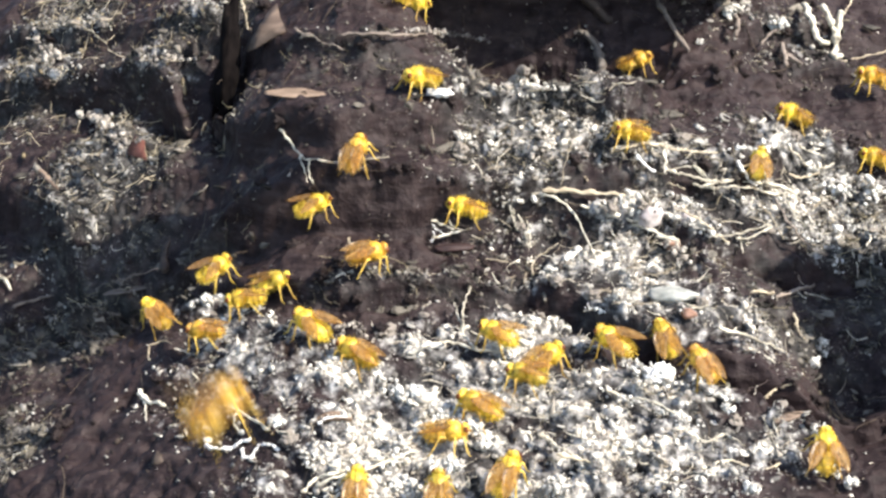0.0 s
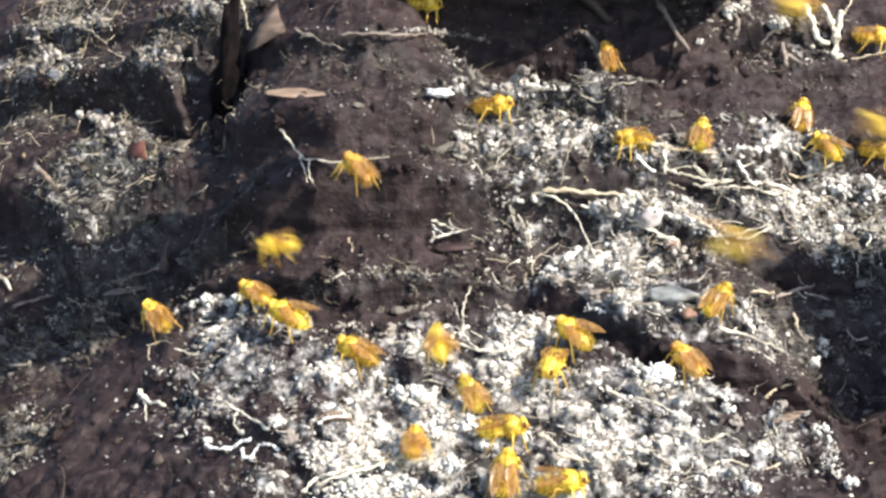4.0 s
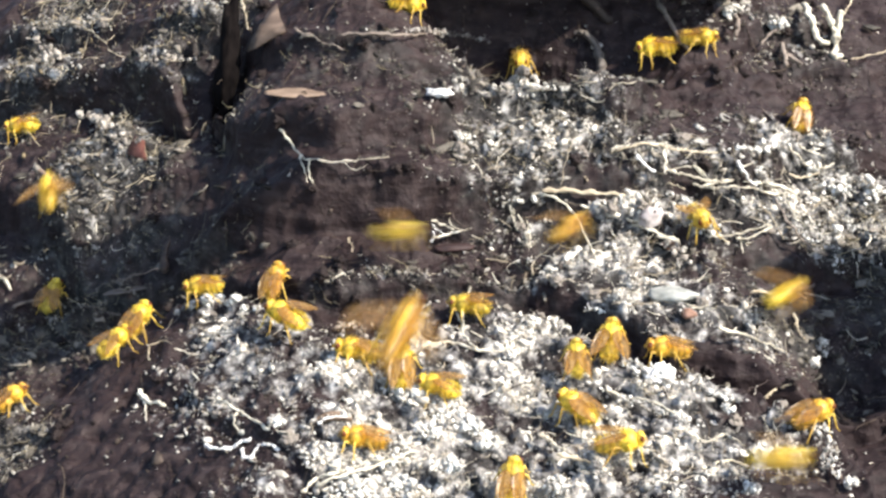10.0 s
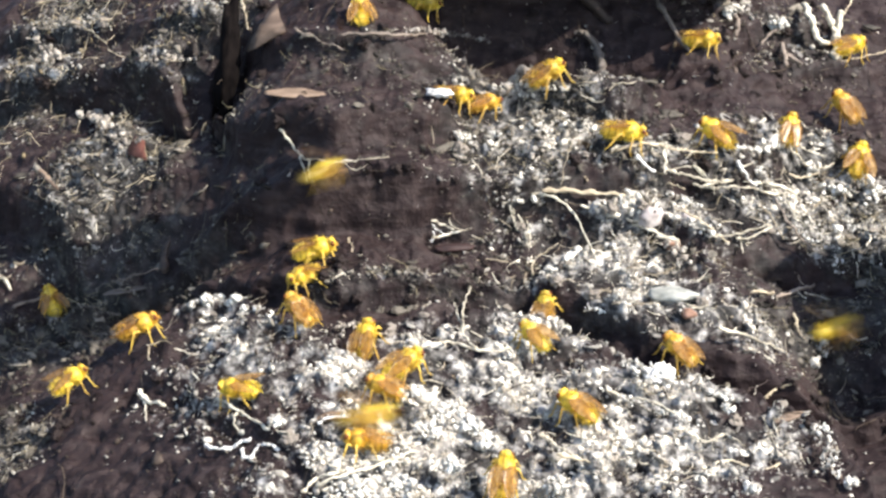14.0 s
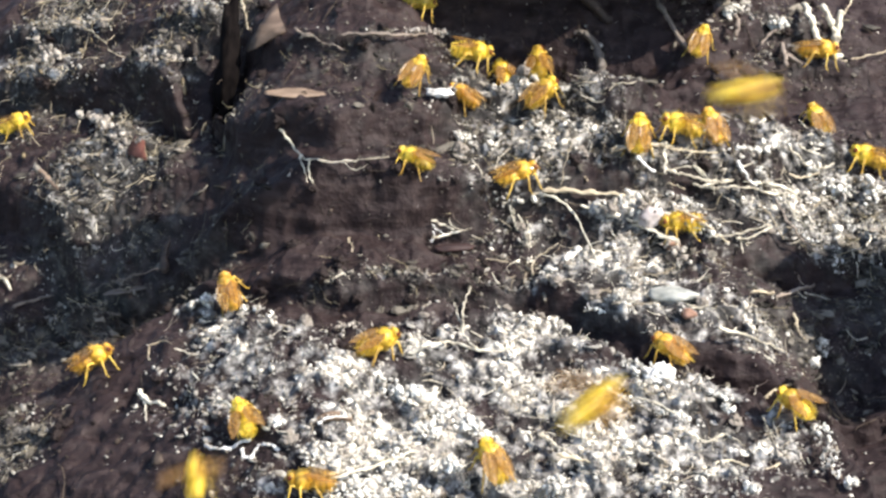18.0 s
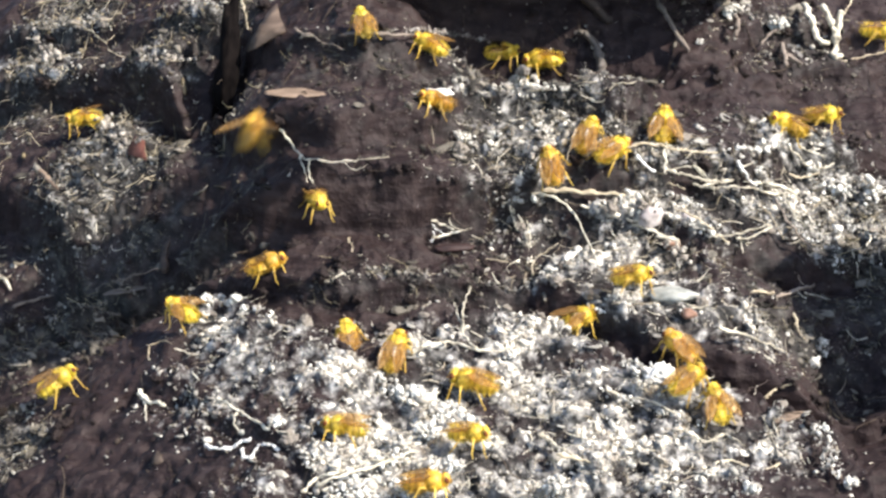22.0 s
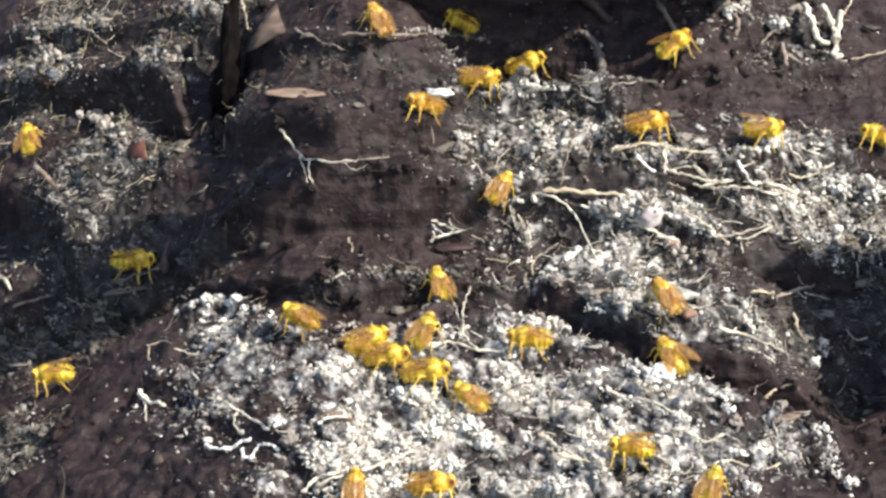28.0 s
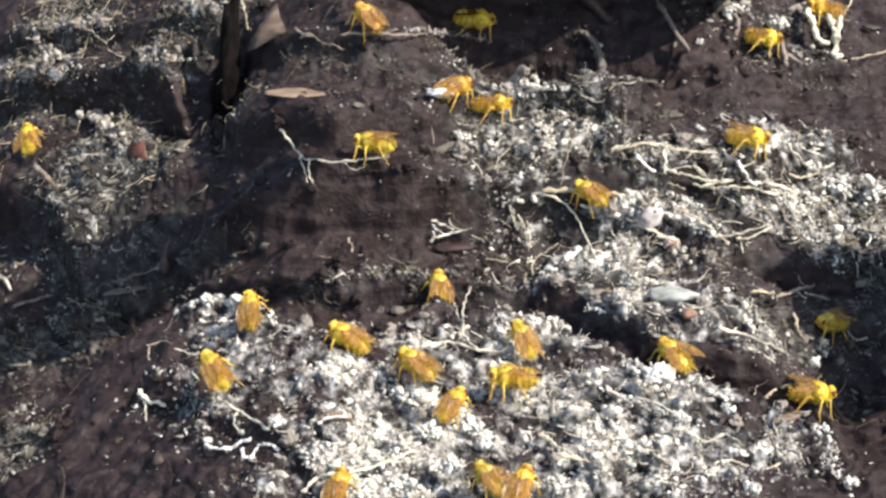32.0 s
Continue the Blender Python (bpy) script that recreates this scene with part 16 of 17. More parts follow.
    key_fly(1, 0.9, [(0, -6.9, 46.3, 34.6, 0, 0.27, -0.03), (0.28, -6.8, 46.3, 34.6, -1, 0.27, -0.03), (0.38, -6.3, 47.5, 34.3, 0, 0.27, -0.03), (0.48, -5.7, 48.8, 34, 5, 0.26, -0.03), (1, -5.7, 48.8, 34, 0, 0.26, -0.03), (2, -5.7, 48.2, 33.9, 0, 0.26, -0.03), (2.49, -5.5, 48.2, 33.9, 5, 0.26, -0.03), (2.59, -5.2, 49.2, 33.6, 0, 0.26, -0.03), (2.69, -4.7, 50.2, 33.4, 2, 0.25, -0.03), (3, -4.6, 50.2, 33.4, 0, 0.25, -0.03), (4.36, -4.6, 50.2, 33.4, -6, 0.25, -0.03), (4.41, -5.2, 49.1, 33.6, -45, 0.25, -0.03), (4.46, -5.9, 48, 33.9, -90, 0.25, -0.03), (4.51, -6.5, 46.9, 34.1, -135, 0.25, -0.03), (4.56, -7.4, 45.8, 34.4, -184, 0.27, -0.03), (6, -7.2, 45.8, 34.4, -180, 0.27, -0.03), (6.51, -7.1, 45.8, 34.4, -182, 0.27, -0.03), (6.61, -7.6, 45.2, 34.5, -180, 0.27, -0.03), (6.71, -7.9, 44.7, 34.5, -181, 0.27, -0.03), (7, -8, 44.7, 34.5, -180, 0.27, -0.03), (7.41, -8.1, 44.7, 34.5, -182, 0.27, -0.03), (7.51, -8, 42.2, 35, -180, 0.27, -0.03), (7.61, -7.7, 39.6, 35.4, -175, 0.23, -0.03), (8, -7.9, 39.6, 35.4, -180, 0.23, -0.03), (8.25, -8.1, 39.6, 35.4, -175, 0.23, -0.03), (8.3, -7.9, 40.9, 35.2, -225, 0.23, -0.03), (8.35, -8, 42.2, 35, -270, 0.23, -0.03), (8.4, -8, 43.4, 34.7, -315, 0.23, -0.03), (8.45, -8, 44.7, 34.5, -358, 0.27, -0.03), (9, -8, 44.7, 34.5, -360, 0.27, -0.03), (10, -8, 44.7, 34.5, -360, 0.27, -0.03), (10.37, -7.8, 44.7, 34.5, -365, 0.27, -0.03), (10.54, -9.9, 40.9, 34.9, -344, 0.27, -0.03), (10.71, -11.7, 37.1, 35.2, -332, 0.15, -0.2), (11, -11.9, 37.1, 35.2, -329, 0.15, -0.2), (11.23, -12, 37.1, 35.2, -329, 0.15, -0.2), (11.33, -13.6, 35.3, 35.5, -344, 0.15, -0.2), (11.43, -15, 33.5, 35.7, -359, 0.07, -0.03), (12, -15.2, 33.5, 35.7, -360, 0.07, -0.03), (12.59, -15.4, 33.5, 35.7, -362, 0.07, -0.03), (12.64, -16.2, 34.5, 35.8, -405, 0.07, -0.03), (12.69, -17.3, 35.5, 35.8, -450, 0.07, -0.03), (12.74, -18.3, 36.5, 35.9, -495, 0.07, -0.03), (12.79, -19.4, 37.5, 35.9, -539, -0.1, -0.03), (13, -19.4, 37.5, 35.9, -540, -0.1, -0.03), (13.48, -19.4, 37.5, 35.9, -546, -0.1, -0.03), (13.58, -17.9, 37.3, 36, -582, -0.1, -0.03), (13.68, -16.4, 37.1, 36, -620, -0.02, -0.52), (14, -16.5, 37.1, 36, -624, -0.02, -0.52), (14.82, -16.3, 37.1, 36, -631, -0.02, -0.52), (14.99, -0.5, 40.4, 40.5, -621, -0.02, -0.52), (15.16, 15.6, 55.7, 20.9, -616, -0.01, -0.5), (17, 15.5, 55.7, 20.9, -618, -0.01, -0.5), (17.32, 15.3, 55.7, 20.9, -621, -0.01, -0.5), (17.42, 13.8, 55.4, 19.2, -610, -0.01, -0.5), (17.52, 12.3, 55, 17.6, -603, 0.21, -0.41), (18, 12.2, 55, 17.6, -603, 0.21, -0.41), (18.53, 12, 55, 17.6, -602, 0.21, -0.41), (18.63, 13.4, 55.3, 19, -617, 0.21, -0.41), (18.73, 14.5, 55.6, 20.3, -636, 0.04, -0.53), (19, 14.6, 55.6, 20.3, -630, 0.04, -0.53), (19.27, 14.4, 55.6, 20.3, -635, 0.04, -0.53), (19.37, 14.6, 55.7, 20.6, -620, 0.04, -0.53), (19.47, 14.4, 55.8, 20.9, -604, 0.04, -0.46), (20, 14.6, 55.8, 20.9, -611, 0.04, -0.46), (20.27, 14.7, 55.8, 20.9, -612, 0.04, -0.46), (20.44, 12.8, 37.5, 32.4, -591, 0.04, -0.46), (20.61, 10.9, 28.7, 24.7, -575, 0.04, -0.2), (21, 10.9, 28.7, 24.7, -571, 0.04, -0.2), (21.51, 10.8, 28.7, 24.7, -565, 0.04, -0.2), (21.59, 11.2, 31.9, 31.1, -604, 0.04, -0.2), (21.68, 11.6, 37.6, 32.7, -637, 0.04, -0.2), (21.76, 11.9, 45.6, 29.5, -671, 0.04, -0.2), (21.85, 12.3, 56, 21.5, -699, 0.19, -0.12), (22, 12.2, 56, 21.5, -704, 0.19, -0.12), (22.17, 12.4, 56, 21.5, -701, 0.19, -0.12), (22.34, 6.9, 53.8, 29.9, -712, 0.19, -0.12), (22.51, 1.7, 55.3, 30.9, -719, 0.21, -0.03), (23, 1.7, 55.3, 30.9, -720, 0.21, -0.03), (24, 1.3, 55, 31, -720, 0.21, -0.03), (24.58, 1.5, 55, 31, -714, 0.21, -0.03), (24.68, 0.7, 54.5, 31.1, -704, 0.21, -0.03), (24.78, -0.1, 54.1, 31.2, -688, 0.21, -0.2), (25, 0.1, 54.1, 31.2, -689, 0.21, -0.2), (26.64, -0.1, 54.1, 31.2, -683, 0.21, -0.2), (26.71, 1.1, 54.5, 30.3, -645, 0.21, -0.2), (26.77, 2.1, 54.8, 29.4, -601, 0.21, -0.2), (26.84, 3.2, 55.2, 28.5, -562, 0.21, -0.12), (28, 3.1, 55.2, 28.5, -556, 0.21, -0.12), (28.17, 3.2, 55.2, 28.5, -551, 0.21, -0.12), (28.29, 29.2, 51.1, 34.9, -593, 0.21, -0.12), (28.42, 55.4, 50, 35.3, -630, 0.21, -0.12), (28.54, 81.5, 52, 29.7, -666, 0.21, -0.12), (28.67, 107.8, 56.9, 18.1, -706, -0.08, -0.12), (29, 107.6, 56.9, 18.1, -703, -0.08, -0.12), (32, 107.6, 56.9, 18.1, -703, -0.08, -0.12)])
    key_fly(0, 1.01, [(0, 109.1, 52.6, 15.6, 225, -0, -0.13), (0.19, 109, 52.6, 15.6, 220, -0, -0.13), (0.32, 83.8, 41.5, 26.4, 267, -0, -0.13), (0.44, 58.4, 33.3, 31.2, 308, -0, -0.13), (0.57, 33, 28.1, 30.1, 350, -0, -0.13), (0.69, 7.5, 26, 22.9, 390, 0.21, -0.2), (1, 7.7, 26, 22.9, 391, 0.21, -0.2), (1.25, 7.6, 26, 22.9, 389, 0.21, -0.2), (1.35, 7, 25.4, 20.5, 414, 0.21, -0.2), (1.45, 6.1, 24.8, 18.1, 434, 0.05, -0.5), (2, 6.3, 24.8, 18.1, 438, 0.05, -0.5), (2.3, 6.5, 24.8, 18.1, 437, 0.05, -0.5), (2.4, 8, 25.1, 18.1, 399, 0.05, -0.5), (2.5, 9.8, 25.3, 18, 361, 0.04, -0.03), (3, 9.7, 25.3, 18, 360, 0.04, -0.03), (4.95, 9.9, 25.3, 18, 366, 0.04, -0.03), (5.05, 8.1, 25.8, 20.5, 402, 0.04, -0.03), (5.15, 6.8, 26.2, 23, 447, 0.19, -0.52), (6, 6.6, 26.2, 23, 444, 0.19, -0.52), (7, 6.1, 26.3, 23.2, 444, 0.16, -0.52), (7.33, 6.2, 26.3, 23.2, 442, 0.16, -0.52), (7.43, 6.2, 26.4, 23.4, 484, 0.16, -0.52), (7.53, 6.5, 26.4, 23.6, 520, 0.18, -0.12), (8, 6.3, 26.4, 23.6, 524, 0.18, -0.12), (9, 6.3, 26.4, 23.6, 524, 0.18, -0.12), (9.22, 6.2, 26.4, 23.6, 527, 0.18, -0.12), (9.34, 9.8, 31.2, 31.9, 559, 0.18, -0.12), (9.45, 13.3, 40.6, 30.7, 595, 0.18, -0.12), (9.56, 16.8, 54.8, 20.1, 626, -0.11, -0.23), (10, 16.8, 54.8, 20.1, 630, -0.11, -0.23), (10.25, 17, 54.8, 20.1, 626, -0.11, -0.23), (10.32, 17.5, 55.1, 21, 684, -0.11, -0.23), (10.38, 18.1, 55.5, 21.8, 737, -0.11, -0.23), (10.45, 18.8, 55.8, 22.7, 796, -0.19, -0.46), (11, 18.8, 55.8, 22.7, 791, -0.19, -0.46), (11.39, 18.8, 55.8, 22.7, 786, -0.19, -0.46), (11.49, 17.3, 55.9, 22.2, 771, -0.19, -0.46), (11.59, 16, 56, 21.8, 753, -0.03, -0.2), (12, 15.8, 56, 21.8, 751, -0.03, -0.2), (12.4, 15.7, 56, 21.8, 754, -0.03, -0.2), (12.48, 16.4, 44.8, 30.1, 788, -0.03, -0.2), (12.57, 17, 36.2, 33.2, 826, -0.03, -0.2), (12.65, 17.6, 30.2, 31.2, 863, -0.03, -0.2), (12.74, 18.1, 26.7, 24.1, 896, 0.02, -0.03), (13, 18.2, 26.7, 24.1, 900, 0.02, -0.03), (13.34, 18.3, 26.7, 24.1, 905, 0.02, -0.03), (13.41, 19.3, 26.5, 24.3, 850, 0.02, -0.03), (13.48, 20.4, 26.2, 24.6, 801, 0.02, -0.03), (13.54, 21.5, 26, 24.8, 753, -0.21, -0.2), (14, 21.5, 26, 24.8, 751, -0.21, -0.2), (15.92, 21.6, 26, 24.8, 758, -0.21, -0.2), (16.02, 20.4, 26.3, 24.5, 804, -0.21, -0.2), (16.12, 19.2, 26.6, 24.1, 861, -0.17, -0.28), (17, 19.3, 26.6, 24.1, 856, -0.17, -0.28), (17.5, 19.3, 26.6, 24.1, 857, -0.17, -0.28), (17.6, 19.9, 26.1, 22.6, 810, -0.17, -0.28), (17.7, 20.2, 25.5, 21.1, 757, -0.18, -0.28), (18, 20.4, 25.5, 21.1, 764, -0.18, -0.28), (18.21, 20.6, 25.5, 21.1, 762, -0.18, -0.28), (18.31, 20.4, 25.8, 22.1, 777, -0.18, -0.28), (18.41, 20.5, 26, 23.1, 790, -0.21, -0.46), (19, 20.4, 26, 23.1, 791, -0.21, -0.46), (19.55, 20.5, 26, 23.1, 789, -0.21, -0.46), (19.65, 20.9, 26.1, 24.2, 755, -0.21, -0.46), (19.75, 21.6, 26.1, 25.4, 716, -0.21, -0.03), (20, 21.5, 26.1, 25.4, 720, -0.21, -0.03), (20.51, 21.3, 26.1, 25.4, 726, -0.21, -0.03), (20.68, 26.4, 34.2, 32.4, 720, -0.21, -0.03), (20.85, 31.2, 51.9, 20.1, 715, -0.21, -0.03), (21, 31.2, 51.9, 20.1, 720, -0.21, -0.03), (21.52, 31, 51.9, 20.1, 722, -0.21, -0.03), (21.64, 30.2, 34, 29.4, 744, -0.21, -0.03), (21.75, 29.3, 21.5, 28.1, 767, -0.21, -0.03), (21.86, 28.2, 14.3, 16.1, 786, -0.03, -0.46), (22, 28.3, 14.3, 16.1, 791, -0.03, -0.46), (22.52, 28.5, 14.3, 16.1, 796, -0.03, -0.46), (22.62, 26.1, 13.5, 16.4, 823, -0.03, -0.46), (22.72, 23.9, 12.7, 16.6, 858, -0.11, -0.28), (23, 23.8, 12.7, 16.6, 856, -0.11, -0.28), (23.26, 24, 12.7, 16.6, 854, -0.11, -0.28), (23.36, 22.4, 11.3, 15.6, 823, -0.11, -0.28), (23.46, 21, 9.9, 14.6, 784, -0.21, -0.46), (24, 20.9, 9.9, 14.6, 791, -0.21, -0.46), (24.26, 20.9, 9.9, 14.6, 791, -0.21, -0.46), (24.43, 19.9, 13.3, 15.8, 800, -0.21, -0.46), (24.6, 19, 16.7, 17, 808, -0.1, -0.53), (25, 19, 16.7, 17, 810, -0.1, -0.53), (25.75, 19.1, 16.7, 17, 808, -0.1, -0.53), (25.87, 15, 17.6, 24, 785, -0.1, -0.53), (25.98, 10.9, 20.9, 26.2, 761, -0.1, -0.53), (26.09, 6.7, 26.6, 23.5, 735, 0.21, -0.12), (28, 6.9, 26.6, 23.5, 736, 0.21, -0.12), (28.47, 7, 26.6, 23.5, 735, 0.21, -0.12), (28.57, 7.7, 26.3, 21.6, 744, 0.21, -0.12), (28.67, 8.2, 26, 19.6, 753, 0.21, -0.2), (29, 8.4, 26, 19.6, 751, 0.21, -0.2), (30, 9.2, 25.9, 18.4, 736, 0.15, -0.12), (31, 9.2, 25.9, 18.4, 736, 0.15, -0.12), (32, 9.5, 26.1, 18.3, 736, 0.16, -0.12)])
    key_fly(2, 0.99, [(0, 106.5, 57.1, 18, 193, -0.13, -0.06), (0.5, 106.5, 57.1, 18, 193, -0.13, -0.06), (0.58, 96.4, 51, 28.9, 153, -0.13, -0.06), (0.67, 86.3, 47.9, 33.7, 112, -0.13, -0.06), (0.75, 76.3, 47.7, 32.5, 72, -0.13, -0.06), (0.84, 66.2, 50.6, 25.4, 28, 0.21, -0.2), (1, 66.2, 50.6, 25.4, 31, 0.21, -0.2), (2, 66.2, 50.6, 25.4, 31, 0.21, -0.2), (2.42, 66.2, 50.6, 25.4, 25, 0.21, -0.2), (2.59, 79.1, 50.4, 33.7, 16, 0.21, -0.2), (2.76, 91.7, 59.7, 23, -7, 0.14, -0.03), (3, 91.9, 59.7, 23, 0, 0.14, -0.03), (6, 92, 60.8, 25.2, 0, 0.19, -0.03), (7, 91.4, 60.9, 25.2, 0, 0.13, -0.03), (7.31, 91.4, 60.9, 25.2, -2, 0.13, -0.03), (7.42, 95.7, 57.8, 26.9, 20, 0.13, -0.03), (7.54, 100, 56.8, 24.4, 41, 0.13, -0.03), (7.65, 104.2, 57.9, 17.8, 68, -0.05, -0.4), (8, 104.3, 57.9, 17.8, 61, -0.05, -0.4), (17, 104.3, 57.9, 17.8, 61, -0.05, -0.4), (17.43, 104.4, 57.9, 17.8, 62, -0.05, -0.4), (17.68, 78.4, 31.9, 29.4, 85, -0.05, -0.4), (17.93, 52.7, 17.9, 17, 112, 0.13, -0.46), (18, 52.5, 17.9, 17, 109, 0.13, -0.46), (18.22, 52.3, 17.9, 17, 104, 0.13, -0.46), (18.39, 77, 21.5, 26.1, 92, 0.13, -0.46), (18.56, 101.2, 37.1, 11.2, 74, 0.03, -0.49), (19, 101.4, 37.1, 11.2, 76, 0.03, -0.49), (23, 101.4, 37.1, 11.2, 76, 0.03, -0.49), (23.37, 101.3, 37.1, 11.2, 70, 0.03, -0.49), (23.54, 91.9, 8.8, 12.1, 83, 0.03, -0.49), (23.71, 82.3, -7.5, -11, 89, -0.23, -0.53), (24, 82.4, -7.5, -11, 90, -0.23, -0.53), (24.48, 82.6, -7.5, -11, 95, -0.23, -0.53), (24.65, 86.6, -14.3, -4.7, 72, -0.23, -0.53), (24.82, 90.7, -16.8, -7.2, 58, -0.21, -0.34), (25, 90.8, -16.8, -7.2, 53, -0.21, -0.34), (32, 90.8, -16.8, -7.2, 53, -0.21, -0.34)])
    key_fly(1, 0.91, [(0, 102.9, 41.3, 12, 225, 0.06, -0.13), (0.44, 102.7, 41.3, 12, 218, 0.06, -0.13), (0.61, 83.5, 29, 25.9, 202, 0.06, -0.13), (0.78, 64.1, 28.6, 15.8, 185, 0.18, -0.03), (1, 64.1, 28.6, 15.8, 180, 0.18, -0.03), (1.38, 64, 28.6, 15.8, 180, 0.18, -0.03), (1.5, 77.7, 27.8, 25.1, 149, 0.18, -0.03), (1.61, 91.3, 32.4, 23.7, 118, 0.18, -0.03), (1.72, 104.8, 42.3, 11.7, 89, 0.03, -0.53), (2, 104.9, 42.3, 11.7, 86, 0.03, -0.53), (2.25, 104.7, 42.3, 11.7, 93, 0.03, -0.53), (2.42, 90.8, 28.8, 22.1, 111, 0.03, -0.53), (2.59, 76.5, 26.6, 9.9, 131, 0.2, -0.28), (3, 76.7, 26.6, 9.9, 136, 0.2, -0.28), (4.11, 76.6, 26.6, 9.9, 137, 0.2, -0.28), (4.28, 90.1, 25.6, 18.4, 114, 0.2, -0.28), (4.45, 103.5, 34.3, 7.4, 88, -0.12, -0.53), (6, 103.5, 34.3, 7.4, 93, -0.12, -0.53), (17, 103.5, 34.3, 7.4, 93, -0.12, -0.53), (17.38, 103.6, 34.3, 7.4, 88, -0.12, -0.53), (17.63, 82, -12, 8.8, 114, -0.12, -0.53), (17.88, 60.3, -46.4, -13.9, 131, 0.06, -0.28), (18, 60.5, -46.4, -13.9, 136, 0.06, -0.28), (18.33, 60.6, -46.4, -13.9, 139, 0.06, -0.28), (18.5, 53.5, -46.9, -7.8, 131, 0.06, -0.28), (18.67, 46.4, -42.3, -11.9, 131, 0.04, -0.35), (19, 46.5, -42.3, -11.9, 126, 0.04, -0.35), (19.56, 46.5, -42.3, -11.9, 120, 0.04, -0.35), (19.63, 46.5, -42.5, -12.2, 180, 0.04, -0.35), (19.69, 46.5, -42.7, -12.4, 235, 0.04, -0.35), (19.76, 46.3, -42.9, -12.7, 292, 0.04, -0.2), (20, 46.5, -42.9, -12.7, 289, 0.04, -0.2), (20.23, 46.6, -42.9, -12.7, 292, 0.04, -0.2), (20.33, 46.4, -43.5, -12.6, 286, 0.04, -0.2), (20.43, 46.1, -44.2, -12.6, 277, 0.03, -0.22), (21, 46.3, -44.2, -12.6, 282, 0.03, -0.22), (21.3, 46.3, -44.2, -12.6, 287, 0.03, -0.22), (21.35, 46.5, -44.8, -12.8, 237, 0.03, -0.22), (21.4, 46.7, -45.4, -12.9, 192, 0.03, -0.22), (21.45, 46.9, -46, -13, 147, 0.03, -0.22), (21.5, 47.2, -46.6, -13.2, 101, 0.02, -0.5), (22, 47.1, -46.6, -13.2, 102, 0.02, -0.5), (22.13, 47.1, -46.6, -13.2, 98, 0.02, -0.5), (22.25, 41.9, -53.6, -8.4, 128, 0.02, -0.5), (22.36, 36.7, -57.5, -9.7, 154, 0.02, -0.5), (22.47, 31.4, -58.4, -17.1, 186, -0, -0.03), (23, 31.5, -58.4, -17.1, 180, -0, -0.03), (24, 31.5, -58.4, -17.1, 180, -0, -0.03), (25, 31.5, -58.4, -17.1, 180, -0, -0.03), (28, 31.5, -58.4, -17.1, 180, -0, -0.03), (28.42, 31.3, -58.4, -17.1, 181, -0, -0.03), (28.59, 51.9, -55, -9.2, 149, -0, -0.03), (28.76, 72.3, -46.3, -11.9, 118, -0, -0.03), (28.92, 92.8, -32.2, -25.3, 82, 0, -0.53), (29, 92.7, -32.2, -25.3, 87, 0, -0.53), (32, 92.7, -32.2, -25.3, 87, 0, -0.53)])
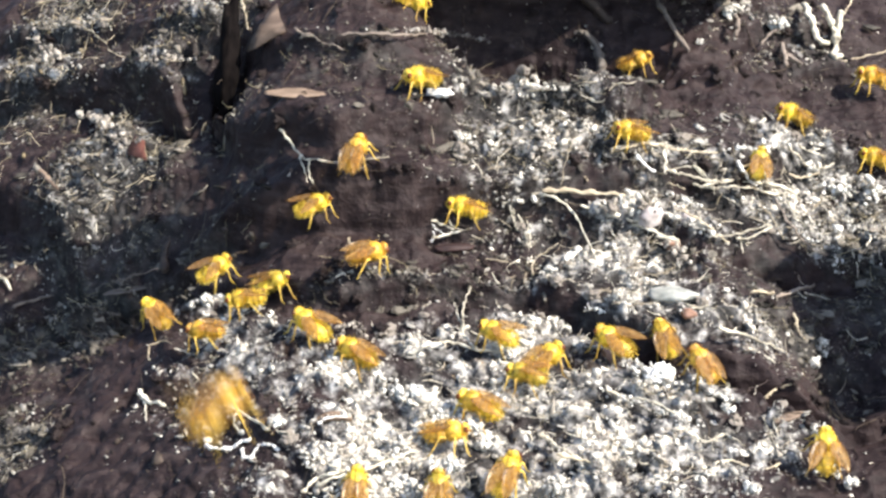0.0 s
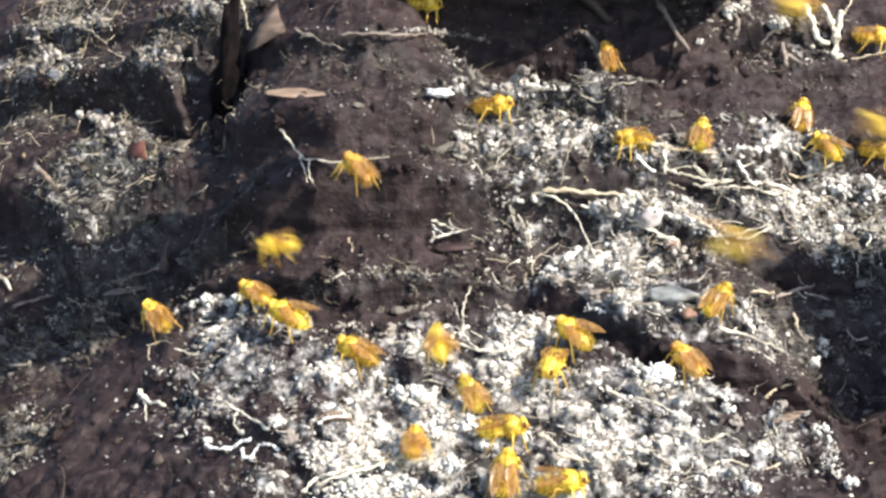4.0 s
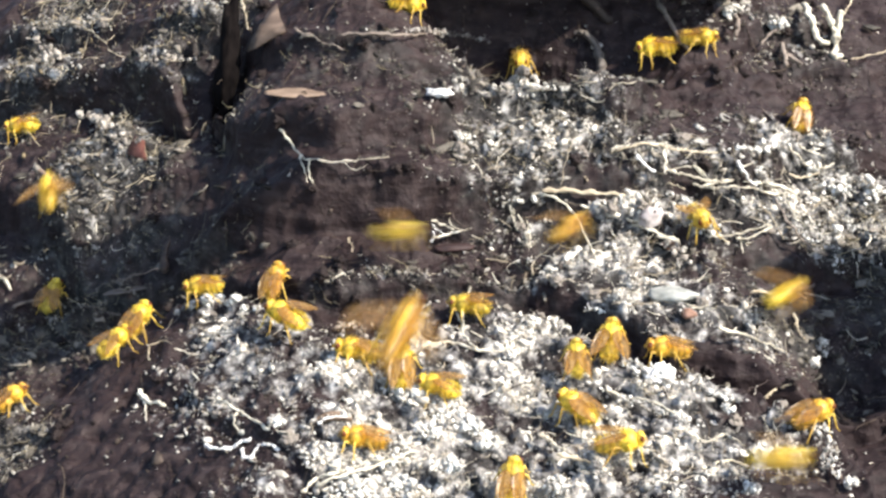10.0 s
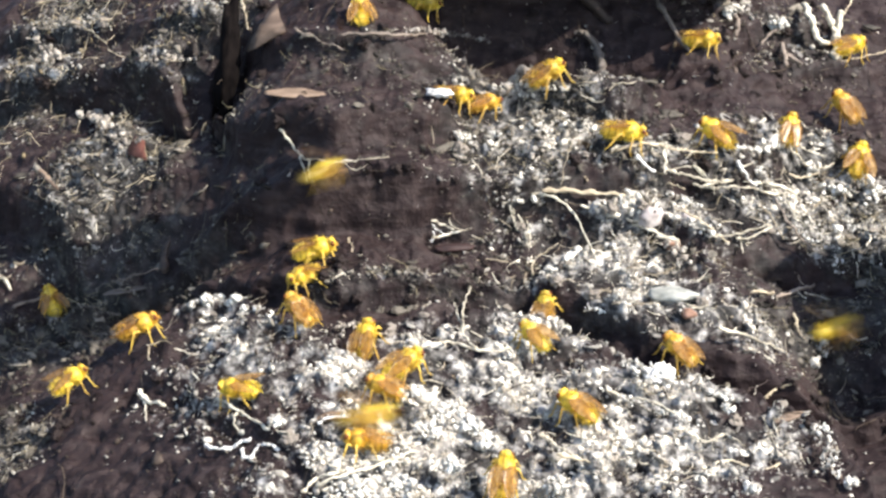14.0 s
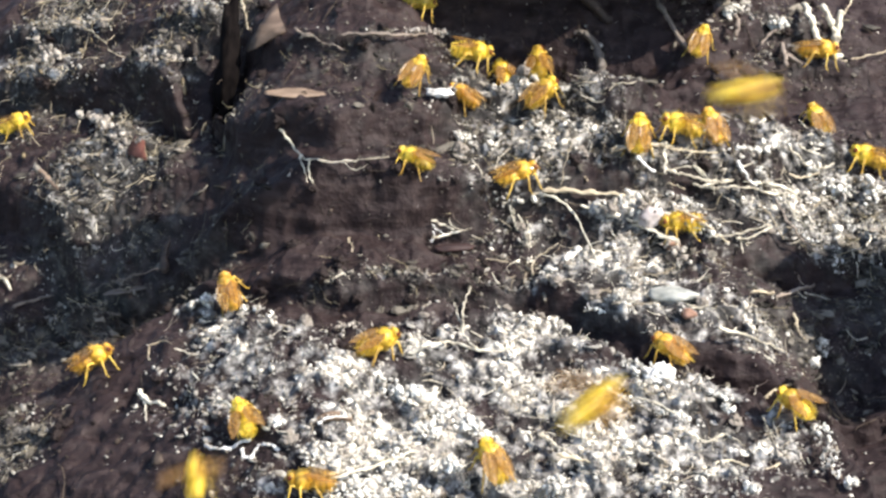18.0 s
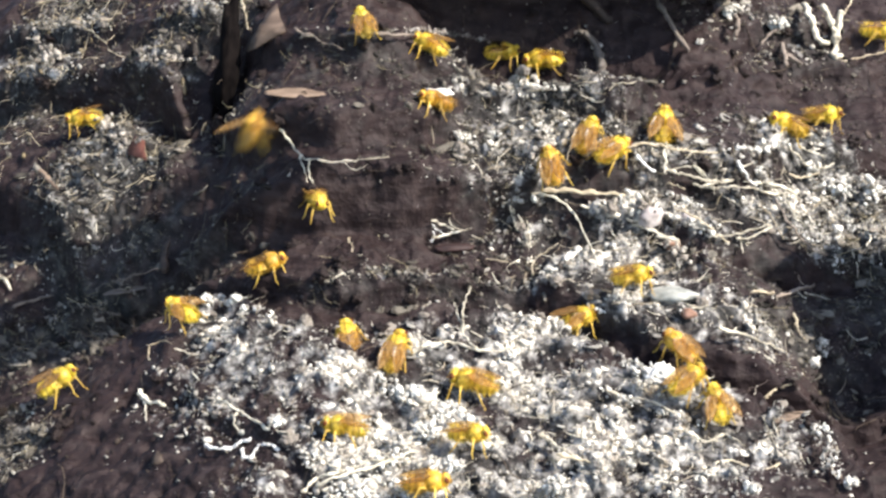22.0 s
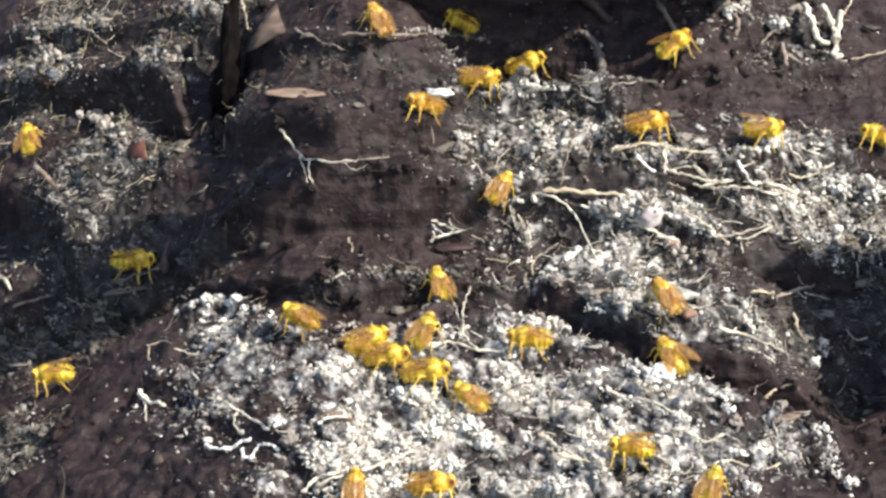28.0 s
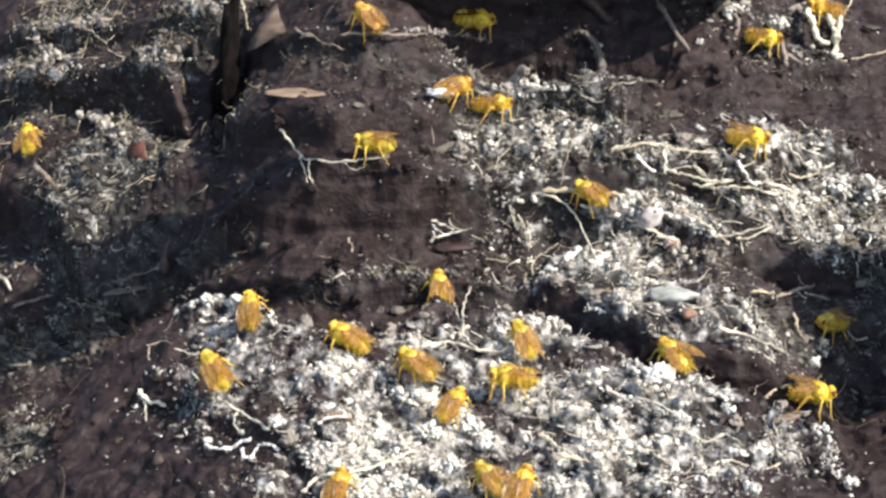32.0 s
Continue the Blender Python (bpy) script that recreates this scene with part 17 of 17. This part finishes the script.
    key_fly(0, 0.92, [(0, -110.8, 81.4, 11.4, 109, 0.21, -0.46), (10, -110.8, 81.4, 11.4, 109, 0.21, -0.46), (10.19, -110.7, 81.4, 11.4, 116, 0.21, -0.46), (10.35, -75.3, 59.7, 28.5, 83, 0.21, -0.46), (10.52, -39.9, 43.3, 34.9, 57, 0.21, -0.46), (10.69, -4.3, 32.2, 30.7, 30, 0.21, -0.2), (11, -4.4, 32.2, 30.7, 31, 0.21, -0.2), (11.6, -4.2, 32.2, 30.7, 30, 0.21, -0.2), (11.7, -1.9, 32.4, 29.4, 16, 0.21, -0.2), (11.8, 0.7, 32.6, 28.1, 0, 0.19, -0.03), (12, 0.7, 32.6, 28.1, 0, 0.19, -0.03), (12.17, 0.8, 32.6, 28.1, 3, 0.19, -0.03), (12.24, 0, 27.8, 30.2, -36, 0.19, -0.03), (12.31, -0.6, 24, 30.7, -72, 0.19, -0.03), (12.38, -1.3, 20.9, 29.3, -108, 0.19, -0.03), (12.44, -1.9, 18.8, 26.3, -144, 0.19, -0.03), (12.51, -2.6, 17.5, 21.5, -179, 0.21, -0.03), (13, -2.6, 17.5, 21.5, -180, 0.21, -0.03), (13.49, -2.5, 17.5, 21.5, -177, 0.21, -0.03), (13.58, -1.5, 18.9, 21.4, -225, 0.21, -0.03), (13.66, -0.4, 20.2, 21.3, -270, 0.21, -0.03), (13.75, 0.7, 21.5, 21.2, -315, 0.21, -0.03), (13.83, 2, 22.9, 21.1, -357, 0.21, -0.03), (14, 1.8, 22.9, 21.1, -360, 0.21, -0.03), (15.28, 2, 22.9, 21.1, -354, 0.21, -0.03), (15.45, 0.4, 26.4, 24.5, -315, 0.21, -0.03), (15.62, -1.2, 29.9, 27.8, -263, 0.13, -0.53), (17, -1, 29.9, 27.8, -270, 0.13, -0.53), (17.2, -0.8, 29.9, 27.8, -268, 0.13, -0.53), (17.37, -3.5, 22.8, 31.7, -280, 0.13, -0.53), (17.54, -5.8, 19.6, 27.7, -291, 0.14, -0.46), (18, -5.9, 19.6, 27.7, -289, 0.14, -0.46), (18.24, -6.1, 19.6, 27.7, -294, 0.14, -0.46), (18.33, -8.5, 13, 28, -254, 0.14, -0.46), (18.41, -11.1, 8.1, 24.9, -219, 0.14, -0.46), (18.5, -13.6, 4.9, 18.5, -184, 0.14, -0.46), (18.58, -16.4, 3.4, 8.7, -153, -0.14, -0.1), (19, -16.2, 3.4, 8.7, -149, -0.14, -0.1), (20, -16.2, 3.4, 8.7, -149, -0.14, -0.1), (21, -16.2, 3.4, 8.7, -149, -0.14, -0.1), (21.47, -16, 3.4, 8.7, -150, -0.14, -0.1), (21.64, -20.2, 3, 7.5, -110, -0.14, -0.1), (21.81, -24.5, 2.7, 6.3, -65, 0.07, -0.2), (22, -24.3, 2.7, 6.3, -71, 0.07, -0.2), (22.18, -24.3, 2.7, 6.3, -66, 0.07, -0.2), (22.29, -21.8, -3.7, 8.4, -37, 0.07, -0.2), (22.4, -19.3, -7.9, 6, -3, 0.07, -0.2), (22.52, -17, -9.8, -0.9, 28, 0.21, -0.2), (23, -16.8, -9.8, -0.9, 31, 0.21, -0.2), (23.39, -17, -9.8, -0.9, 36, 0.21, -0.2), (23.56, -21.1, -21.3, 4.1, 31, 0.21, -0.2), (23.73, -25.3, -26.3, -3.9, 32, 0.04, -0.2), (24, -25.4, -26.3, -3.9, 31, 0.04, -0.2), (24.51, -25.6, -26.3, -3.9, 36, 0.04, -0.2), (24.61, -27.8, -25.7, -3.6, 90, 0.04, -0.2), (24.71, -30.1, -25.1, -3.3, 147, -0.11, -0.2), (25, -30.1, -25.1, -3.3, 149, -0.11, -0.2), (26.71, -30.1, -25.1, -3.3, 142, -0.11, -0.2), (26.88, -27.9, -27.9, -3.9, 149, -0.11, -0.2), (27.05, -25.6, -30.6, -4.4, 142, 0.05, -0.2), (28, -25.7, -30.6, -4.4, 149, 0.05, -0.2), (28.36, -25.8, -30.6, -4.4, 148, 0.05, -0.2), (28.47, -28.3, -30, -1.4, 127, 0.05, -0.2), (28.58, -30.9, -27.7, -1.5, 106, 0.05, -0.2), (28.7, -33.5, -23.9, -4.9, 87, -0.23, -0.52), (29, -33.5, -23.9, -4.9, 84, -0.23, -0.52), (30, -33.9, -24, -5.2, 84, -0.23, -0.52), (31, -33.9, -24, -5.2, 84, -0.23, -0.52), (32, -34.2, -23.7, -5, 84, -0.23, -0.52)])
    key_fly(3, 0.89, [(0, -115.8, 80.2, 10.6, 36, 0.21, -0.23), (10, -115.8, 80.2, 10.6, 36, 0.21, -0.23), (10.3, -116, 80.2, 10.6, 30, 0.21, -0.23), (10.55, -60.4, 47.4, 30.1, 18, 0.21, -0.23), (10.8, -4.9, 26.5, 25.5, 4, 0.14, -0.03), (11, -5, 26.5, 25.5, 0, 0.14, -0.03), (11.38, -4.8, 26.5, 25.5, 3, 0.14, -0.03), (11.5, -1, 26.6, 29.3, 36, 0.14, -0.03), (11.61, 3, 28.8, 28.8, 73, 0.14, -0.03), (11.72, 7, 33.2, 24, 116, 0.27, -0.46), (12, 7, 33.2, 24, 109, 0.27, -0.46), (12.23, 6.8, 33.2, 24, 108, 0.27, -0.46), (12.4, -3.6, 16.2, 31.4, 113, 0.27, -0.46), (12.57, -14.3, 10.1, 16.8, 118, 0.09, -0.41), (13, -14.1, 10.1, 16.8, 117, 0.09, -0.41), (13.34, -14.3, 10.1, 16.8, 118, 0.09, -0.41), (13.46, -17.3, 5.7, 19.1, 92, 0.09, -0.41), (13.57, -20.4, 3.1, 17.7, 68, 0.09, -0.41), (13.68, -23.6, 2.5, 12.4, 47, 0.21, -0.28), (13.95, -30.1, -3.7, 13.4, 44, 0.21, -0.28), (14, -23.6, 2.5, 12.4, 44, 0.21, -0.28), (14.05, -17.1, 8.7, 15.9, 44, 0.21, -0.28), (15.68, -23.5, 2.5, 12.4, 46, 0.21, -0.28), (15.85, -9.6, 1.7, 23.6, 54, 0.21, -0.28), (16.02, 4.3, 11.1, 14.2, 64, 0.07, -0.41), (17, 4.5, 11.1, 14.2, 63, 0.07, -0.41), (17.4, 4.3, 11.1, 14.2, 61, 0.07, -0.41), (17.51, 1, 7.5, 17.7, 97, 0.07, -0.41), (17.62, -2.6, 5.8, 17.5, 130, 0.07, -0.41), (17.74, -6.1, 5.9, 13.6, 160, 0.21, -0.12), (18, -6.1, 5.9, 13.6, 164, 0.21, -0.12), (18.16, -6.2, 5.9, 13.6, 162, 0.21, -0.12), (18.33, -7.1, 9.7, 15.6, 113, 0.21, -0.12), (18.5, -8, 13.4, 17.5, 70, 0.17, -0.41), (19, -8.1, 13.4, 17.5, 63, 0.17, -0.41), (19.47, -7.9, 13.4, 17.5, 70, 0.17, -0.41), (19.64, -17.5, 9.1, 26.7, 59, 0.17, -0.41), (19.81, -26.9, 11.4, 22.6, 56, -0.21, -0.35), (19.95, -32.1, 4.1, 23.3, 54, -0.21, -0.35), (20, -26.9, 11.4, 22.6, 54, -0.21, -0.35), (20.05, -21.7, 18.7, 26.4, 54, -0.21, -0.35), (20.14, -26.8, 11.4, 22.6, 59, -0.21, -0.35), (20.31, -25, 16.9, 31.8, 72, -0.21, -0.35), (20.48, -23.2, 28.5, 28.8, 92, -0.17, -0.53), (21, -23.1, 28.5, 28.8, 90, -0.17, -0.53), (21.17, -22.9, 28.5, 28.8, 89, -0.17, -0.53), (21.34, -19.4, 29.4, 31.9, 96, -0.17, -0.53), (21.51, -15.7, 30.4, 34.9, 98, -0.04, -0.5), (22, -15.7, 30.4, 34.9, 102, -0.04, -0.5), (22.48, -15.5, 30.4, 34.9, 101, -0.04, -0.5), (22.65, -11.4, 32.2, 38.6, 96, -0.04, -0.5), (22.82, -7.1, 38, 34.2, 87, 0.23, -0.53), (23, -7.1, 38, 34.2, 90, 0.23, -0.53), (23.33, -7, 38, 34.2, 95, 0.23, -0.53), (23.46, -33.9, 44.1, 37.6, 134, 0.23, -0.53), (23.58, -60.7, 53.3, 34.9, 178, 0.23, -0.53), (23.71, -87.5, 65.4, 26.2, 221, 0.23, -0.53), (23.83, -114.5, 80.6, 11.6, 265, 0.21, -0.23), (24, -114.3, 80.6, 11.6, 265, 0.21, -0.23), (32, -114.3, 80.6, 11.6, 265, 0.21, -0.23)])
    key_fly(0, 1.0, [(0, 95.1, -15.7, -5.4, 180, 0.21, -0.03), (8.7, 95.1, -15.7, -5.4, 180, 0.21, -0.03), (8.9, 32.9, -282.4, 89, 200, 0.0, -0.2), (8.967, 26.3, -278.3, 88.5, 155, 0.0, -0.2), (9.0, 19.3, -273.7, 90.1, 155, 0.0, -0.2), (9.033, 12, -267.8, 91.1, 155, 0.0, -0.2), (9.1, -3.4, -227.9, 112.7, 150, 0.0, -0.2), (9.5, 106.8, 61, 22, 136, -0.05, -0.28), (32, 106.8, 61, 22, 136, -0.05, -0.28)])
    for kind in KINDS:
        for ob in (*kind.children_recursive, kind):
            bpy.data.objects.remove(ob)


motions()
